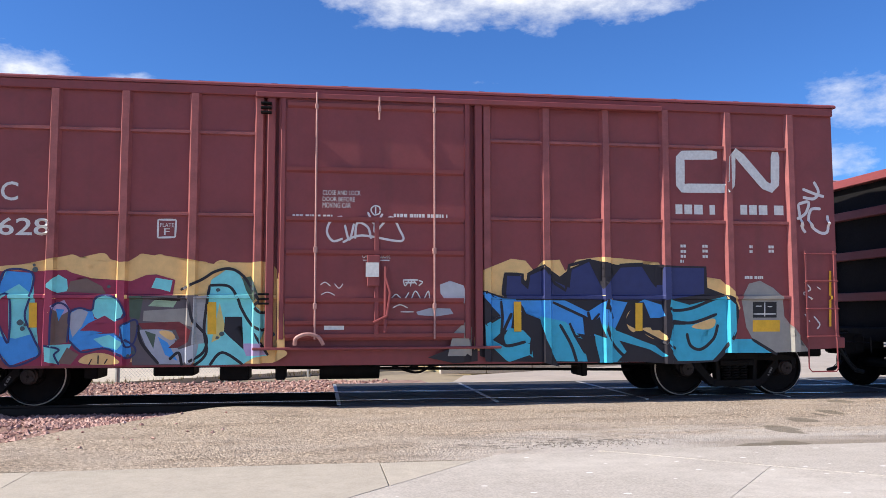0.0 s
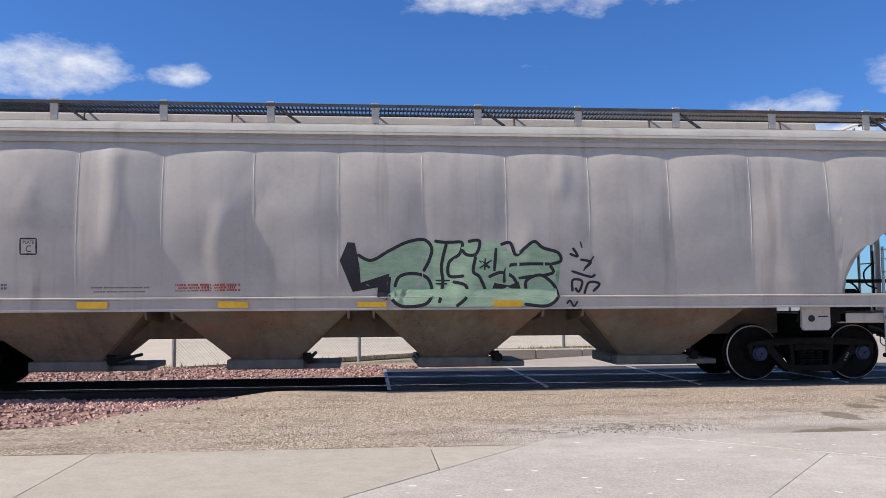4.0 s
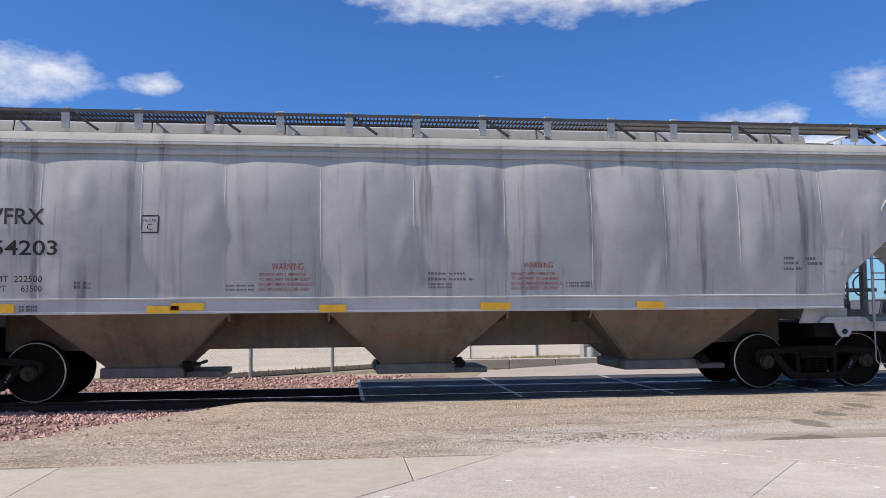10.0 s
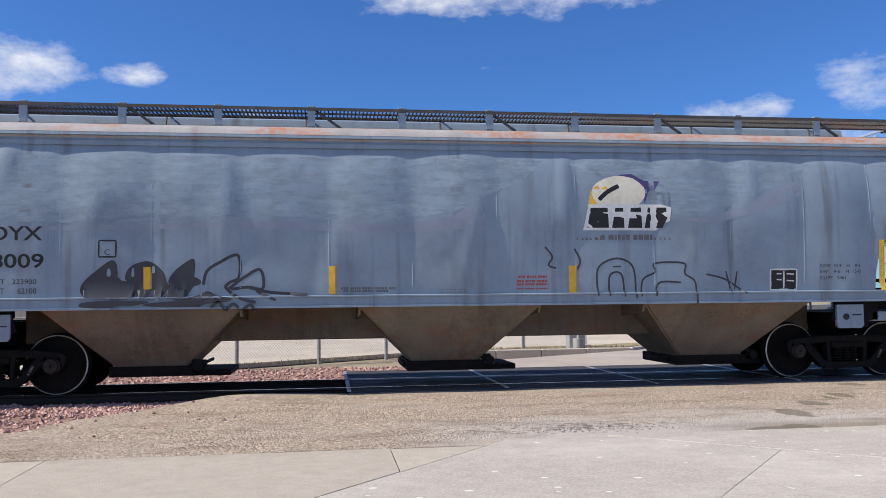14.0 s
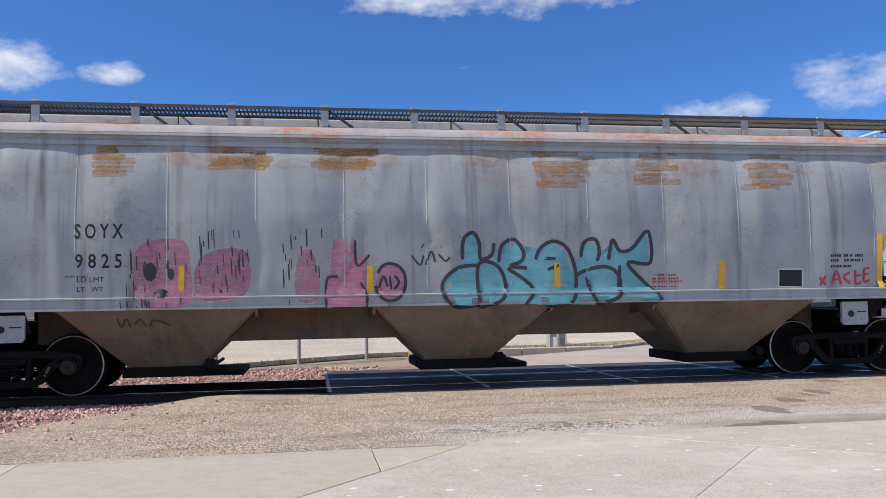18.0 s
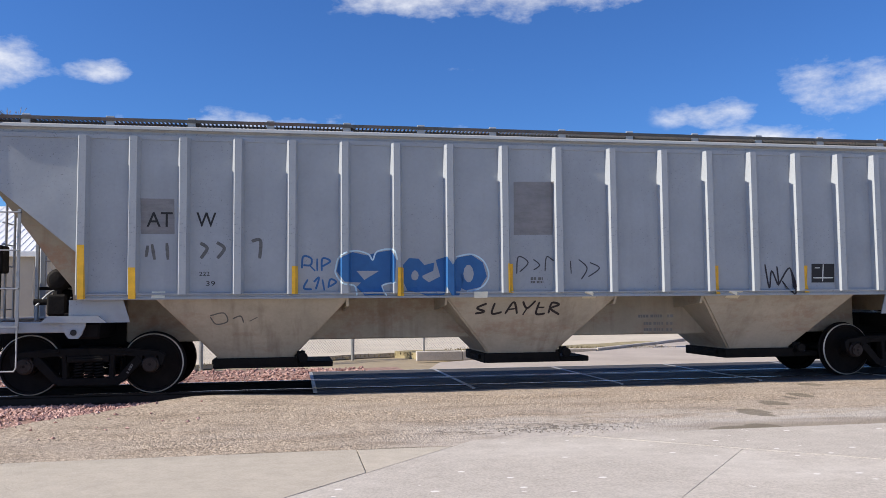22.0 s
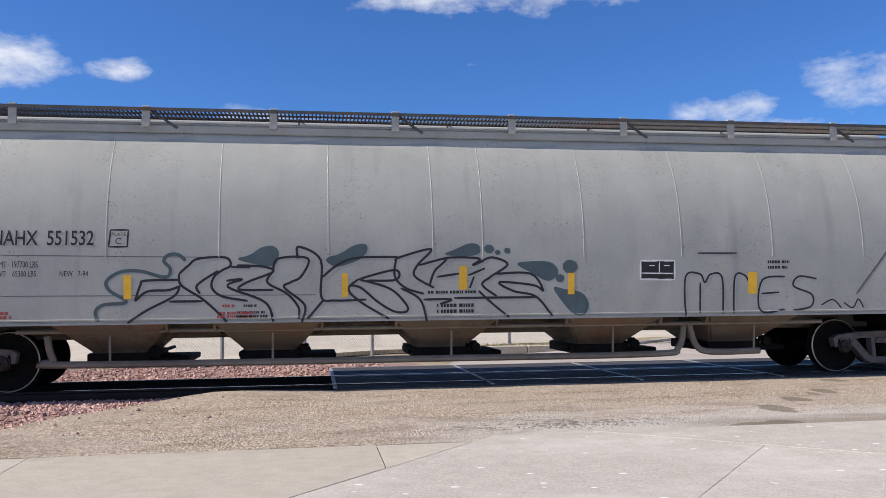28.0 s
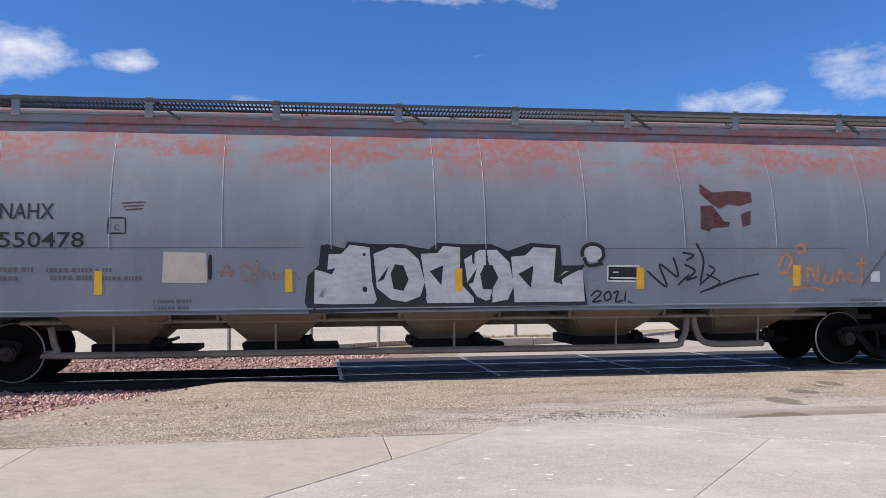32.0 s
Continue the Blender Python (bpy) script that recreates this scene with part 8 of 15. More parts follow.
strokes(*K["box"], [[(1.92, 1.58), (1.94, 1.33), (1.92, 1.03), (1.98, 0.88)], [(1.91, 1.33), (1.59, 1.17), (1.61, 0.91)], [(2.39, 0.74), (2.41, 1.00)], [(2.76, 1.56), (3.27, 1.33), (3.41, 1.25), (3.53, 1.38)], [(3.65, 1.55), (3.75, 1.30)]], M_G["black"], 0.045, 0.05, "sprayed_line", False)
strokes(*K["box"], [[(3.95, 1.25), (4.24, 1.10), (4.81, 0.81)], [(4.65, 1.58), (4.66, 1.33), (4.77, 1.22), (5.04, 1.22)], [(4.77, 1.22), (4.70, 0.95)], [(3.03, 1.23), (3.12, 1.02), (3.20, 1.02)]], M_G["black"], 0.045, 0.05, "sprayed_line", False)
patch(*K["box"], [(1.61, 0.88), (1.78, 0.85), (2.03, 0.62), (1.65, 0.64)], M_G["black"], 0.046, "painted_shape")
patch(*K["box"], [(1.78, 0.97), (1.92, 1.09), (1.98, 0.86)], M_G["black"], 0.046, "painted_shape")
patch(*K["box"], [(2.06, 0.63), (2.37, 0.73), (2.51, 0.63)], M_G["black"], 0.046, "painted_shape")
patch(*K["box"], [(3.25, 1.32), (3.43, 1.25), (3.53, 1.33), (3.62, 0.99), (3.40, 1.07), (3.29, 0.90)], M_G["black"], 0.046, "painted_shape")
patch(*K["box"], [(3.10, 1.02), (3.24, 0.98), (3.33, 0.72), (3.26, 0.75)], M_G["black"], 0.046, "painted_shape")
patch(*K["box"], [(4.12, 1.56), (4.22, 1.56), (4.11, 1.14), (3.94, 1.25)], M_G["black"], 0.046, "painted_shape")
patch(*K["box"], [(4.20, 1.56), (4.28, 1.56), (4.38, 1.31), (4.58, 1.31), (4.61, 1.11), (4.41, 1.11), (4.23, 1.39)], M_G["black"], 0.046, "painted_shape")
patch(*K["box"], [(3.85, 0.95), (4.37, 0.80), (4.72, 0.60), (3.81, 0.61), (3.97, 0.77)], M_G["black"], 0.046, "painted_shape")
# older grey car: lettering and red scrawls
text(*K["tilx"], 'TILX', -7.22, -6.57, 2.32, 2.56, M_BLACK, 0.008)
text(*K["tilx"], '570975', -7.22, -6.20, 1.90, 2.11, M_BLACK, 0.008)
text(*K["tilx"], 'LD LMT  219100', -7.21, -6.42, 1.67, 1.75, M_BLACK, 0.0)
text(*K["tilx"], 'LT    WT    66900', -7.21, -6.42, 1.53, 1.61, M_BLACK, 0.0)
strokes(*K["tilx"], [[(-5.42, 2.33), (-5.19, 2.33)], [(-5.19, 2.33), (-5.19, 2.10)], [(-5.19, 2.10), (-5.42, 2.10)], [(-5.42, 2.10), (-5.42, 2.33)]], M_BLACK, 0.025, 0.009, "stencil_frame", False)
text(*K["tilx"], 'PLATE', -5.39, -5.21, 2.25, 2.29, M_BLACK, 0.0)
text(*K["tilx"], 'C', -5.34, -5.27, 2.13, 2.22, M_BLACK, 0.0)
patch(*K["tilx"], [(-7.45, 1.54), (-7.35, 1.54), (-7.35, 2.41), (-7.44, 2.41)], M_YELLOW, 0.02, "reflector")
patch(*K["tilx"], [(-5.19, 1.54), (-5.09, 1.53), (-5.09, 1.99), (-5.18, 1.99)], M_YELLOW, 0.02, "reflector")
patch(*K["tilx"], [(-2.65, 1.55), (-2.55, 1.55), (-2.55, 1.97), (-2.65, 1.97)], M_YELLOW, 0.02, "reflector")
patch(*K["tilx"], [(-0.09, 1.55), (0.01, 1.55), (0.02, 1.97), (-0.09, 1.97)], M_YELLOW, 0.02, "reflector")
patch(*K["tilx"], [(2.41, 1.55), (2.51, 1.55), (2.51, 1.96), (2.41, 1.96)], M_YELLOW, 0.02, "reflector")
patch(*K["tilx"], [(5.00, 1.56), (5.11, 1.56), (5.11, 1.96), (5.01, 1.96)], M_YELLOW, 0.02, "reflector")
patch(*K["tilx"], [(7.29, 1.55), (7.41, 1.54), (7.43, 2.42), (7.31, 2.42)], M_YELLOW, 0.02, "reflector")
small_print(*K["tilx"], [(-1.78, -1.01, 1.88, 0.034), (-1.78, -1.01, 1.84, 0.034), (1.14, 1.48, 1.72, 0.044), (1.05, 1.52, 1.66, 0.035), (1.05, 1.52, 1.61, 0.035), (1.05, 1.52, 1.56, 0.035), (3.48, 4.09, 1.61, 0.036), (6.19, 6.32, 2.00, 0.046), (6.39, 6.51, 2.00, 0.045), (6.61, 6.86, 2.00, 0.046), (6.19, 6.86, 1.91, 0.046), (6.19, 6.86, 1.82, 0.046), (6.16, 6.65, 1.58, 0.046)], M_FADED)
strokes(*K["tilx"], [[(-6.00, 1.60), (-5.97, 2.01), (-5.84, 1.78), (-5.73, 1.99), (-5.75, 1.69)], [(-5.61, 1.69), (-5.59, 1.99), (-5.43, 1.97), (-5.45, 1.84), (-5.59, 1.82), (-5.37, 1.79), (-5.40, 1.66), (-5.58, 1.69)], [(-6.05, 1.53), (-5.75, 1.61), (-5.39, 1.62), (-5.34, 1.52)]], M_G["oxblood"], 0.055, 0.016, "painted_line", True)
strokes(*K["tilx"], [[(-4.89, 1.50), (-4.86, 1.75), (-4.71, 1.75)], [(-4.87, 1.63), (-4.75, 1.64)], [(-4.65, 1.63), (-4.62, 1.51), (-4.52, 1.53), (-4.50, 1.65)], [(-4.44, 1.53), (-4.42, 1.53)], [(-4.28, 1.66), (-4.37, 1.59), (-4.29, 1.49)]], M_G["oxblood"], 0.04, 0.016, "painted_line", True)
strokes(*K["tilx"], [[(-4.25, 1.49), (-4.23, 1.68)], [(-4.14, 1.66), (-4.23, 1.57), (-4.12, 1.49)], [(-4.88, 1.30), (-4.81, 1.35)]], M_G["oxblood"], 0.04, 0.016, "painted_line", True)
patch(*K["tilx"], [(-3.97, 1.55), (-3.86, 1.60), (-3.66, 1.65), (-3.41, 1.60), (-3.36, 1.45), (-3.58, 1.42), (-3.74, 1.48), (-3.94, 1.47)], M_G["oxblood"], 0.01, "painted_shape")
strokes(*K["tilx"], [[(-2.08, 1.99), (-2.28, 1.86), (-2.31, 1.61), (-2.18, 1.55), (-2.06, 1.69)], [(-1.86, 1.54), (-1.85, 2.01), (-1.74, 1.95), (-1.84, 1.82), (-1.70, 1.73), (-1.82, 1.54)]], M_G["oxfaded"], 0.05, 0.016, "painted_line", True)
strokes(*K["tilx"], [[(-0.96, 1.45), (-0.85, 1.96), (-0.75, 1.44)], [(-0.95, 1.71), (0.09, 1.71), (0.70, 1.74)], [(-0.59, 1.46), (-0.57, 1.93), (-0.37, 1.46), (-0.35, 1.96)], [(0.07, 1.89), (-0.09, 1.76), (-0.07, 1.56), (0.17, 1.52), (0.26, 1.58)], [(0.43, 1.45), (0.45, 1.92)]], M_G["oxblood"], 0.06, 0.016, "painted_line", True)
strokes(*K["tilx"], [[(0.66, 1.44), (0.67, 1.97)]], M_G["oxblood"], 0.06, 0.016, "painted_line", True)
strokes(*K["tilx"], [[(1.86, 1.87), (1.90, 1.50), (2.02, 1.72), (2.09, 1.46), (2.16, 1.66), (2.25, 1.50)], [(2.32, 1.66), (2.38, 1.48), (2.46, 1.68), (2.56, 1.48), (2.66, 1.66), (2.74, 1.50)]], M_G["oxblood"], 0.055, 0.016, "painted_line", True)
strokes(*K["tilx"], [[(2.80, 1.62), (2.90, 1.46), (2.98, 1.64), (3.08, 1.48), (3.16, 1.62), (3.28, 1.46), (3.40, 1.62)], [(3.43, 1.91), (3.42, 1.41)]], M_G["oxblood"], 0.055, 0.016, "painted_line", True)
patch(*K["tilx"], [(4.64, 1.52), (4.60, 1.84), (4.70, 1.98), (4.81, 1.91), (4.88, 1.66), (5.05, 1.66), (5.05, 1.43), (4.80, 1.41)], M_G["oxblood"], 0.01, "painted_shape")
strokes(*K["tilx"], [[(4.62, 1.89), (4.93, 1.97), (5.07, 1.79)], [(5.16, 1.45), (5.18, 1.91), (5.45, 1.83), (5.41, 1.67), (5.20, 1.65)], [(4.65, 2.11), (4.65, 1.98)], [(5.50, 1.60), (5.51, 1.51)]], M_G["oxblood"], 0.05, 0.016, "painted_line", True)
strokes(*K["tilx"], [[(-6.69, 1.39), (-6.67, 1.29), (-6.61, 1.32)], [(-6.56, 1.37), (-6.54, 1.29), (-6.47, 1.37)], [(-6.40, 1.34), (-6.46, 1.30), (-6.35, 1.27)]], M_G["oxblood"], 0.03, 0.03, "painted_line", True)
small_print(*K["tilx"], [(-2.00, -1.40, 1.18, 0.034), (-1.83, -1.56, 0.99, 0.043), (-2.63, -2.08, 0.92, 0.034), (0.68, 1.10, 0.97, 0.035), (1.17, 1.93, 1.12, 0.035), (3.75, 4.33, 0.95, 0.036), (4.41, 5.16, 1.12, 0.036), (-5.20, -4.88, 1.06, 0.033)], M_FADED)
# dusty car: lettering and the green piece
text(*K["chsx"], 'CHSX', -7.10, -6.25, 2.29, 2.53, M_BLACK, 0.006)
text(*K["chsx"], '580809', -7.10, -6.06, 1.88, 2.10, M_BLACK, 0.006)
text(*K["chsx"], 'LD LMT   219000', -7.08, -6.27, 1.66, 1.74, M_BLACK, 0.0)
text(*K["chsx"], 'LT   WT     67000', -7.08, -6.27, 1.52, 1.59, M_BLACK, 0.0)
strokes(*K["chsx"], [[(-5.23, 2.31), (-5.00, 2.31)], [(-5.00, 2.31), (-5.00, 2.08)], [(-5.00, 2.08), (-5.23, 2.08)], [(-5.23, 2.08), (-5.23, 2.31)]], M_BLACK, 0.025, 0.009, "stencil_frame", False)
text(*K["chsx"], 'PLATE', -5.19, -5.03, 2.23, 2.28, M_BLACK, 0.0)
text(*K["chsx"], 'C', -5.15, -5.07, 2.11, 2.21, M_BLACK, 0.0)
patch(*K["chsx"], [(-6.92, 1.26), (-6.04, 1.25), (-6.04, 1.34), (-6.92, 1.35)], M_YELLOW, 0.02, "reflector")
patch(*K["chsx"], [(-4.40, 1.27), (-3.96, 1.27), (-3.96, 1.37), (-4.40, 1.37)], M_YELLOW, 0.02, "reflector")
patch(*K["chsx"], [(-2.36, 1.27), (-1.91, 1.27), (-1.91, 1.36), (-2.36, 1.37)], M_YELLOW, 0.02, "reflector")
patch(*K["chsx"], [(-0.28, 1.27), (0.16, 1.26), (0.16, 1.35), (-0.28, 1.35)], M_YELLOW, 0.02, "reflector")
patch(*K["chsx"], [(1.81, 1.26), (2.25, 1.26), (2.25, 1.36), (1.81, 1.36)], M_YELLOW, 0.02, "reflector")
small_print(*K["chsx"], [(-5.66, -5.42, 1.61, 0.034), (-5.66, -5.42, 1.56, 0.034), (-4.22, -3.37, 1.57, 0.035), (-4.18, -3.44, 1.51, 0.035)], M_FADED)
small_print(*K["chsx"], [(-3.00, -2.04, 1.60, 0.035), (-2.95, -2.11, 1.56, 0.035), (-3.00, -2.04, 1.52, 0.035)], M_REDTXT)
small_print(*K["chsx"], [(-5.08, -4.46, 1.10, 0.035), (-4.57, -3.92, 0.92, 0.034), (-2.95, -2.64, 1.04, 0.035), (-2.47, -2.07, 0.86, 0.035), (-1.98, -1.39, 1.08, 0.035), (0.52, 0.82, 0.90, 0.036), (1.27, 1.83, 1.00, 0.035)], M_FADED)
patch(*K["chsx"], [(-0.26, 1.66), (-0.27, 2.00), (-0.07, 1.98), (0.25, 2.17), (0.72, 2.30), (0.85, 2.17), (1.04, 2.25), (1.28, 2.25), (1.46, 2.27), (1.89, 2.27), (2.12, 2.08), (2.43, 2.27), (2.83, 2.13), (2.88, 1.97), (2.73, 1.81), (2.78, 1.63), (2.83, 1.45), (2.69, 1.27), (2.26, 1.27), (1.27, 1.26), (0.30, 1.28), (0.18, 1.46), (0.21, 1.75)], M_G["mint"], 0.012, "painted_shape")
patch(*K["chsx"], [(-0.55, 1.98), (-0.43, 2.26), (-0.32, 2.25), (-0.25, 1.91), (-0.23, 1.64), (0.21, 1.78), (0.16, 1.59), (-0.35, 1.50), (-0.41, 1.64)], M_G["black"], 0.015, "painted_shape")
patch(*K["chsx"], [(0.03, 1.57), (0.17, 1.64), (0.18, 1.37), (0.02, 1.42)], M_G["black"], 0.015, "painted_shape")
patch(*K["chsx"], [(1.76, 1.45), (1.83, 1.63), (2.07, 1.59), (2.21, 1.65), (2.27, 1.45)], M_G["black"], 0.015, "painted_shape")
strokes(*K["chsx"], [[(-0.28, 2.07), (-0.07, 1.98), (0.21, 2.13), (0.48, 2.26), (0.74, 2.30), (0.86, 2.17), (0.82, 1.98), (0.73, 1.81)], [(0.29, 1.57), (0.36, 1.73), (0.57, 1.78), (0.79, 1.71), (0.86, 1.50), (0.76, 1.31), (0.39, 1.28), (0.21, 1.46), (0.21, 1.73)], [(1.09, 2.25), (1.01, 1.90), (1.03, 1.64), (0.97, 1.32)], [(0.90, 2.28), (1.04, 2.26), (1.18, 2.26), (1.33, 2.25), (1.29, 2.08), (1.13, 1.95), (1.13, 1.74), (1.36, 1.74)], [(1.42, 2.27), (1.60, 2.28), (1.55, 2.08), (1.39, 2.07), (1.33, 2.17)]], M_G["black"], 0.05, 0.02, "painted_line", True)
strokes(*K["chsx"], [[(1.55, 2.07), (1.50, 1.81), (1.60, 1.72), (1.72, 1.45)], [(1.18, 1.65), (1.38, 1.59), (1.39, 1.41), (1.23, 1.27)], [(1.86, 2.17), (1.83, 1.81)], [(1.74, 1.72), (1.93, 1.79), (2.12, 1.72), (2.21, 1.54)], [(1.93, 2.22), (2.08, 2.25), (2.17, 2.06), (2.31, 2.17), (2.46, 2.27), (2.60, 2.17), (2.83, 2.10), (2.88, 1.97), (2.73, 1.92)]], M_G["black"], 0.05, 0.02, "painted_line", True)
strokes(*K["chsx"], [[(2.73, 1.92), (2.31, 1.92), (2.04, 1.88), (1.98, 1.63)], [(2.35, 1.45), (2.32, 1.63), (2.42, 1.72), (2.59, 1.74), (2.78, 1.58), (2.82, 1.40), (2.64, 1.27), (2.29, 1.30)], [(2.50, 1.74), (2.21, 1.70)], [(2.71, 1.90), (2.76, 1.79), (2.59, 1.74)], [(1.60, 1.98), (1.76, 1.86)]], M_G["black"], 0.05, 0.02, "painted_line", True)
strokes(*K["chsx"], [[(1.79, 1.98), (1.60, 1.86)], [(1.69, 2.01), (1.68, 1.83)], [(0.92, 1.67), (1.14, 1.67)], [(0.92, 1.62), (1.10, 1.62)]], M_G["black"], 0.03, 0.02, "painted_line", True)
strokes(*K["chsx"], [[(3.07, 2.17), (3.15, 2.04), (3.02, 2.08)], [(3.19, 1.99), (3.36, 1.95), (3.26, 1.85)], [(3.05, 1.81), (3.35, 1.72), (3.43, 1.76)], [(3.07, 1.49), (3.07, 1.67), (3.22, 1.65), (3.17, 1.49), (3.11, 1.55)], [(3.26, 1.45), (3.33, 1.63), (3.50, 1.61), (3.40, 1.49)]], M_G["black"], 0.04, 0.02, "sprayed_tag", True)
strokes(*K["chsx"], [[(3.22, 2.17), (3.19, 2.27)], [(3.41, 2.04), (3.24, 1.81)], [(2.96, 1.30), (3.01, 1.35), (3.07, 1.26), (3.13, 1.34)]], M_G["black"], 0.03, 0.03, "sprayed_tag", True)
# cool grey car: lettering
text(*K["w275"], 'WFRX', -6.51, -5.63, 2.67, 2.91, M_BLACK, 0.012)
text(*K["w275"], '454275', -6.52, -5.44, 2.23, 2.45, M_BLACK, 0.012)
text(*K["w275"], 'LD LMT  222300', -6.53, -5.65, 1.84, 1.93, M_BLACK, 0.0)
text(*K["w275"], 'LT   WT      63700', -6.53, -5.65, 1.70, 1.79, M_BLACK, 0.0)
strokes(*K["w275"], [[(-4.29, 2.80), (-4.04, 2.80)], [(-4.04, 2.80), (-4.05, 2.55)], [(-4.05, 2.55), (-4.30, 2.55)], [(-4.30, 2.55), (-4.29, 2.80)]], M_BLACK, 0.025, 0.009, "stencil_frame", False)
text(*K["w275"], 'PLATE', -4.25, -4.08, 2.71, 2.75, M_BLACK, 0.0)
text(*K["w275"], 'C', -4.21, -4.12, 2.59, 2.68, M_BLACK, 0.0)
patch(*K["w275"], [(-6.95, 1.41), (-6.00, 1.40), (-6.01, 1.52), (-6.95, 1.53)], M_YELLOW, 0.01, "reflector")
patch(*K["w275"], [(-3.86, 1.40), (-3.39, 1.40), (-3.39, 1.50), (-3.86, 1.51)], M_YELLOW, 0.01, "reflector")
small_print(*K["w275"], [(-5.94, -5.67, 1.47, 0.035), (-5.94, -5.67, 1.41, 0.036)], M_FADED)
small_print(*K["w275"], [(-5.21, -4.98, 1.79, 0.045), (-5.21, -4.99, 1.73, 0.045)], M_FADED)
# cool grey car: lettering
text(*K["w203"], 'WFRX', -6.44, -5.54, 2.66, 2.90, M_BLACK, 0.012)
text(*K["w203"], '454203', -6.45, -5.34, 2.21, 2.43, M_BLACK, 0.012)
text(*K["w203"], 'LD LMT  222500', -6.45, -5.55, 1.82, 1.91, M_BLACK, 0.0)
text(*K["w203"], 'LT   WT      63500', -6.45, -5.55, 1.68, 1.77, M_BLACK, 0.0)
strokes(*K["w203"], [[(-4.16, 2.80), (-3.91, 2.80)], [(-3.91, 2.80), (-3.92, 2.55)], [(-3.92, 2.55), (-4.17, 2.55)], [(-4.17, 2.55), (-4.16, 2.80)]], M_BLACK, 0.025, 0.009, "stencil_frame", False)
text(*K["w203"], 'PLATE', -4.13, -3.95, 2.71, 2.75, M_BLACK, 0.0)
text(*K["w203"], 'C', -4.08, -4.00, 2.59, 2.68, M_BLACK, 0.0)
patch(*K["w203"], [(-6.87, 1.38), (-5.91, 1.37), (-5.92, 1.50), (-6.87, 1.50)], M_YELLOW, 0.01, "reflector")
patch(*K["w203"], [(-3.72, 1.39), (-3.23, 1.39), (-3.23, 1.50), (-3.72, 1.50)], M_YELLOW, 0.01, "reflector")
small_print(*K["w203"], [(-5.85, -5.57, 1.44, 0.036), (-5.85, -5.57, 1.39, 0.036)], M_FADED)
small_print(*K["w203"], [(-5.10, -4.87, 1.78, 0.045), (-5.10, -4.87, 1.72, 0.045)], M_FADED)
text(*K["w275"], 'WARNING', -2.25, -1.78, 1.99, 2.09, M_REDTXT, 0.0)
text(*K["w275"], 'WARNING', 1.62, 2.09, 2.01, 2.10, M_REDTXT, 0.0)
small_print(*K["w275"], [(-2.93, -2.51, 1.74, 0.034), (-2.93, -2.51, 1.68, 0.034), (2.31, 2.73, 1.76, 0.035), (2.31, 2.73, 1.71, 0.035)], M_FADED)
small_print(*K["w275"], [(0.12, 0.83, 1.82, 0.061), (0.12, 0.49, 1.75, 0.026), (0.12, 0.49, 1.70, 0.026)], M_FADED)
small_print(*K["w275"], [(5.94, 6.15, 2.14, 0.045), (6.32, 6.51, 2.13, 0.046), (5.94, 6.20, 2.06, 0.045), (6.36, 6.65, 2.05, 0.046), (5.94, 6.26, 1.97, 0.045)], M_FADED)
patch(*K["w275"], [(-4.07, 1.35), (-3.60, 1.35), (-3.60, 1.46), (-4.06, 1.46)], M_YELLOW, 0.01, "reflector")
patch(*K["w275"], [(-1.54, 1.35), (-1.14, 1.34), (-1.14, 1.46), (-1.54, 1.46)], M_YELLOW, 0.01, "reflector")
patch(*K["w275"], [(0.93, 1.36), (1.40, 1.36), (1.40, 1.47), (0.93, 1.48)], M_YELLOW, 0.01, "reflector")
patch(*K["w275"], [(3.44, 1.36), (3.90, 1.36), (3.89, 1.47), (3.44, 1.48)], M_YELLOW, 0.01, "reflector")
small_print(*K["w275"], [(-0.37, 0.23, 1.11, 0.035), (-0.20, 0.11, 1.00, 0.034), (-4.75, -4.39, 1.10, 0.034), (4.06, 4.63, 1.11, 0.036)], M_FADED)
strokes(*K["w275"], [[(5.54, 2.56), (5.68, 2.38), (5.77, 2.11), (5.84, 1.83)]], M_BLACK, 0.012, 0.012, "scratch", True)
strokes(*K["w275"], [[(-5.45, 1.35), (-5.38, 1.46), (-5.31, 1.35), (-5.23, 1.47)], [(-5.15, 1.35), (-5.10, 1.48), (-4.99, 1.37), (-4.94, 1.47), (-4.83, 1.35)], [(-4.71, 1.36), (-4.59, 1.44), (-4.43, 1.37), (-4.29, 1.34)], [(-3.37, 1.32), (-3.18, 1.46), (-3.06, 1.33), (-2.91, 1.48)], [(-2.81, 1.35), (-2.69, 1.47), (-2.63, 1.35)]], M_G["redtag"], 0.03, 0.024, "sprayed_tag", True)
strokes(*K["w275"], [[(-2.52, 1.32), (-2.48, 1.47), (-2.35, 1.43), (-2.40, 1.33)], [(-2.27, 1.47), (-2.25, 1.33), (-2.15, 1.45), (-2.11, 1.33)], [(-2.02, 1.34), (-1.85, 1.42), (-1.65, 1.33)], [(-1.17, 1.33), (-1.01, 1.46), (-0.89, 1.32)], [(-0.80, 1.45), (-0.78, 1.32), (-0.63, 1.36)]], M_G["redtag"], 0.03, 0.024, "sprayed_tag", True)
strokes(*K["w275"], [[(-0.54, 1.32), (-0.50, 1.47), (-0.39, 1.34), (-0.33, 1.47)], [(-0.20, 1.33), (-0.11, 1.46), (0.04, 1.36)], [(0.14, 1.35), (0.23, 1.46), (0.32, 1.34), (0.42, 1.44)], [(0.49, 1.40), (0.71, 1.33)], [(1.53, 1.36), (1.51, 1.48), (1.64, 1.48)]], M_G["redtag"], 0.03, 0.024, "sprayed_tag", True)
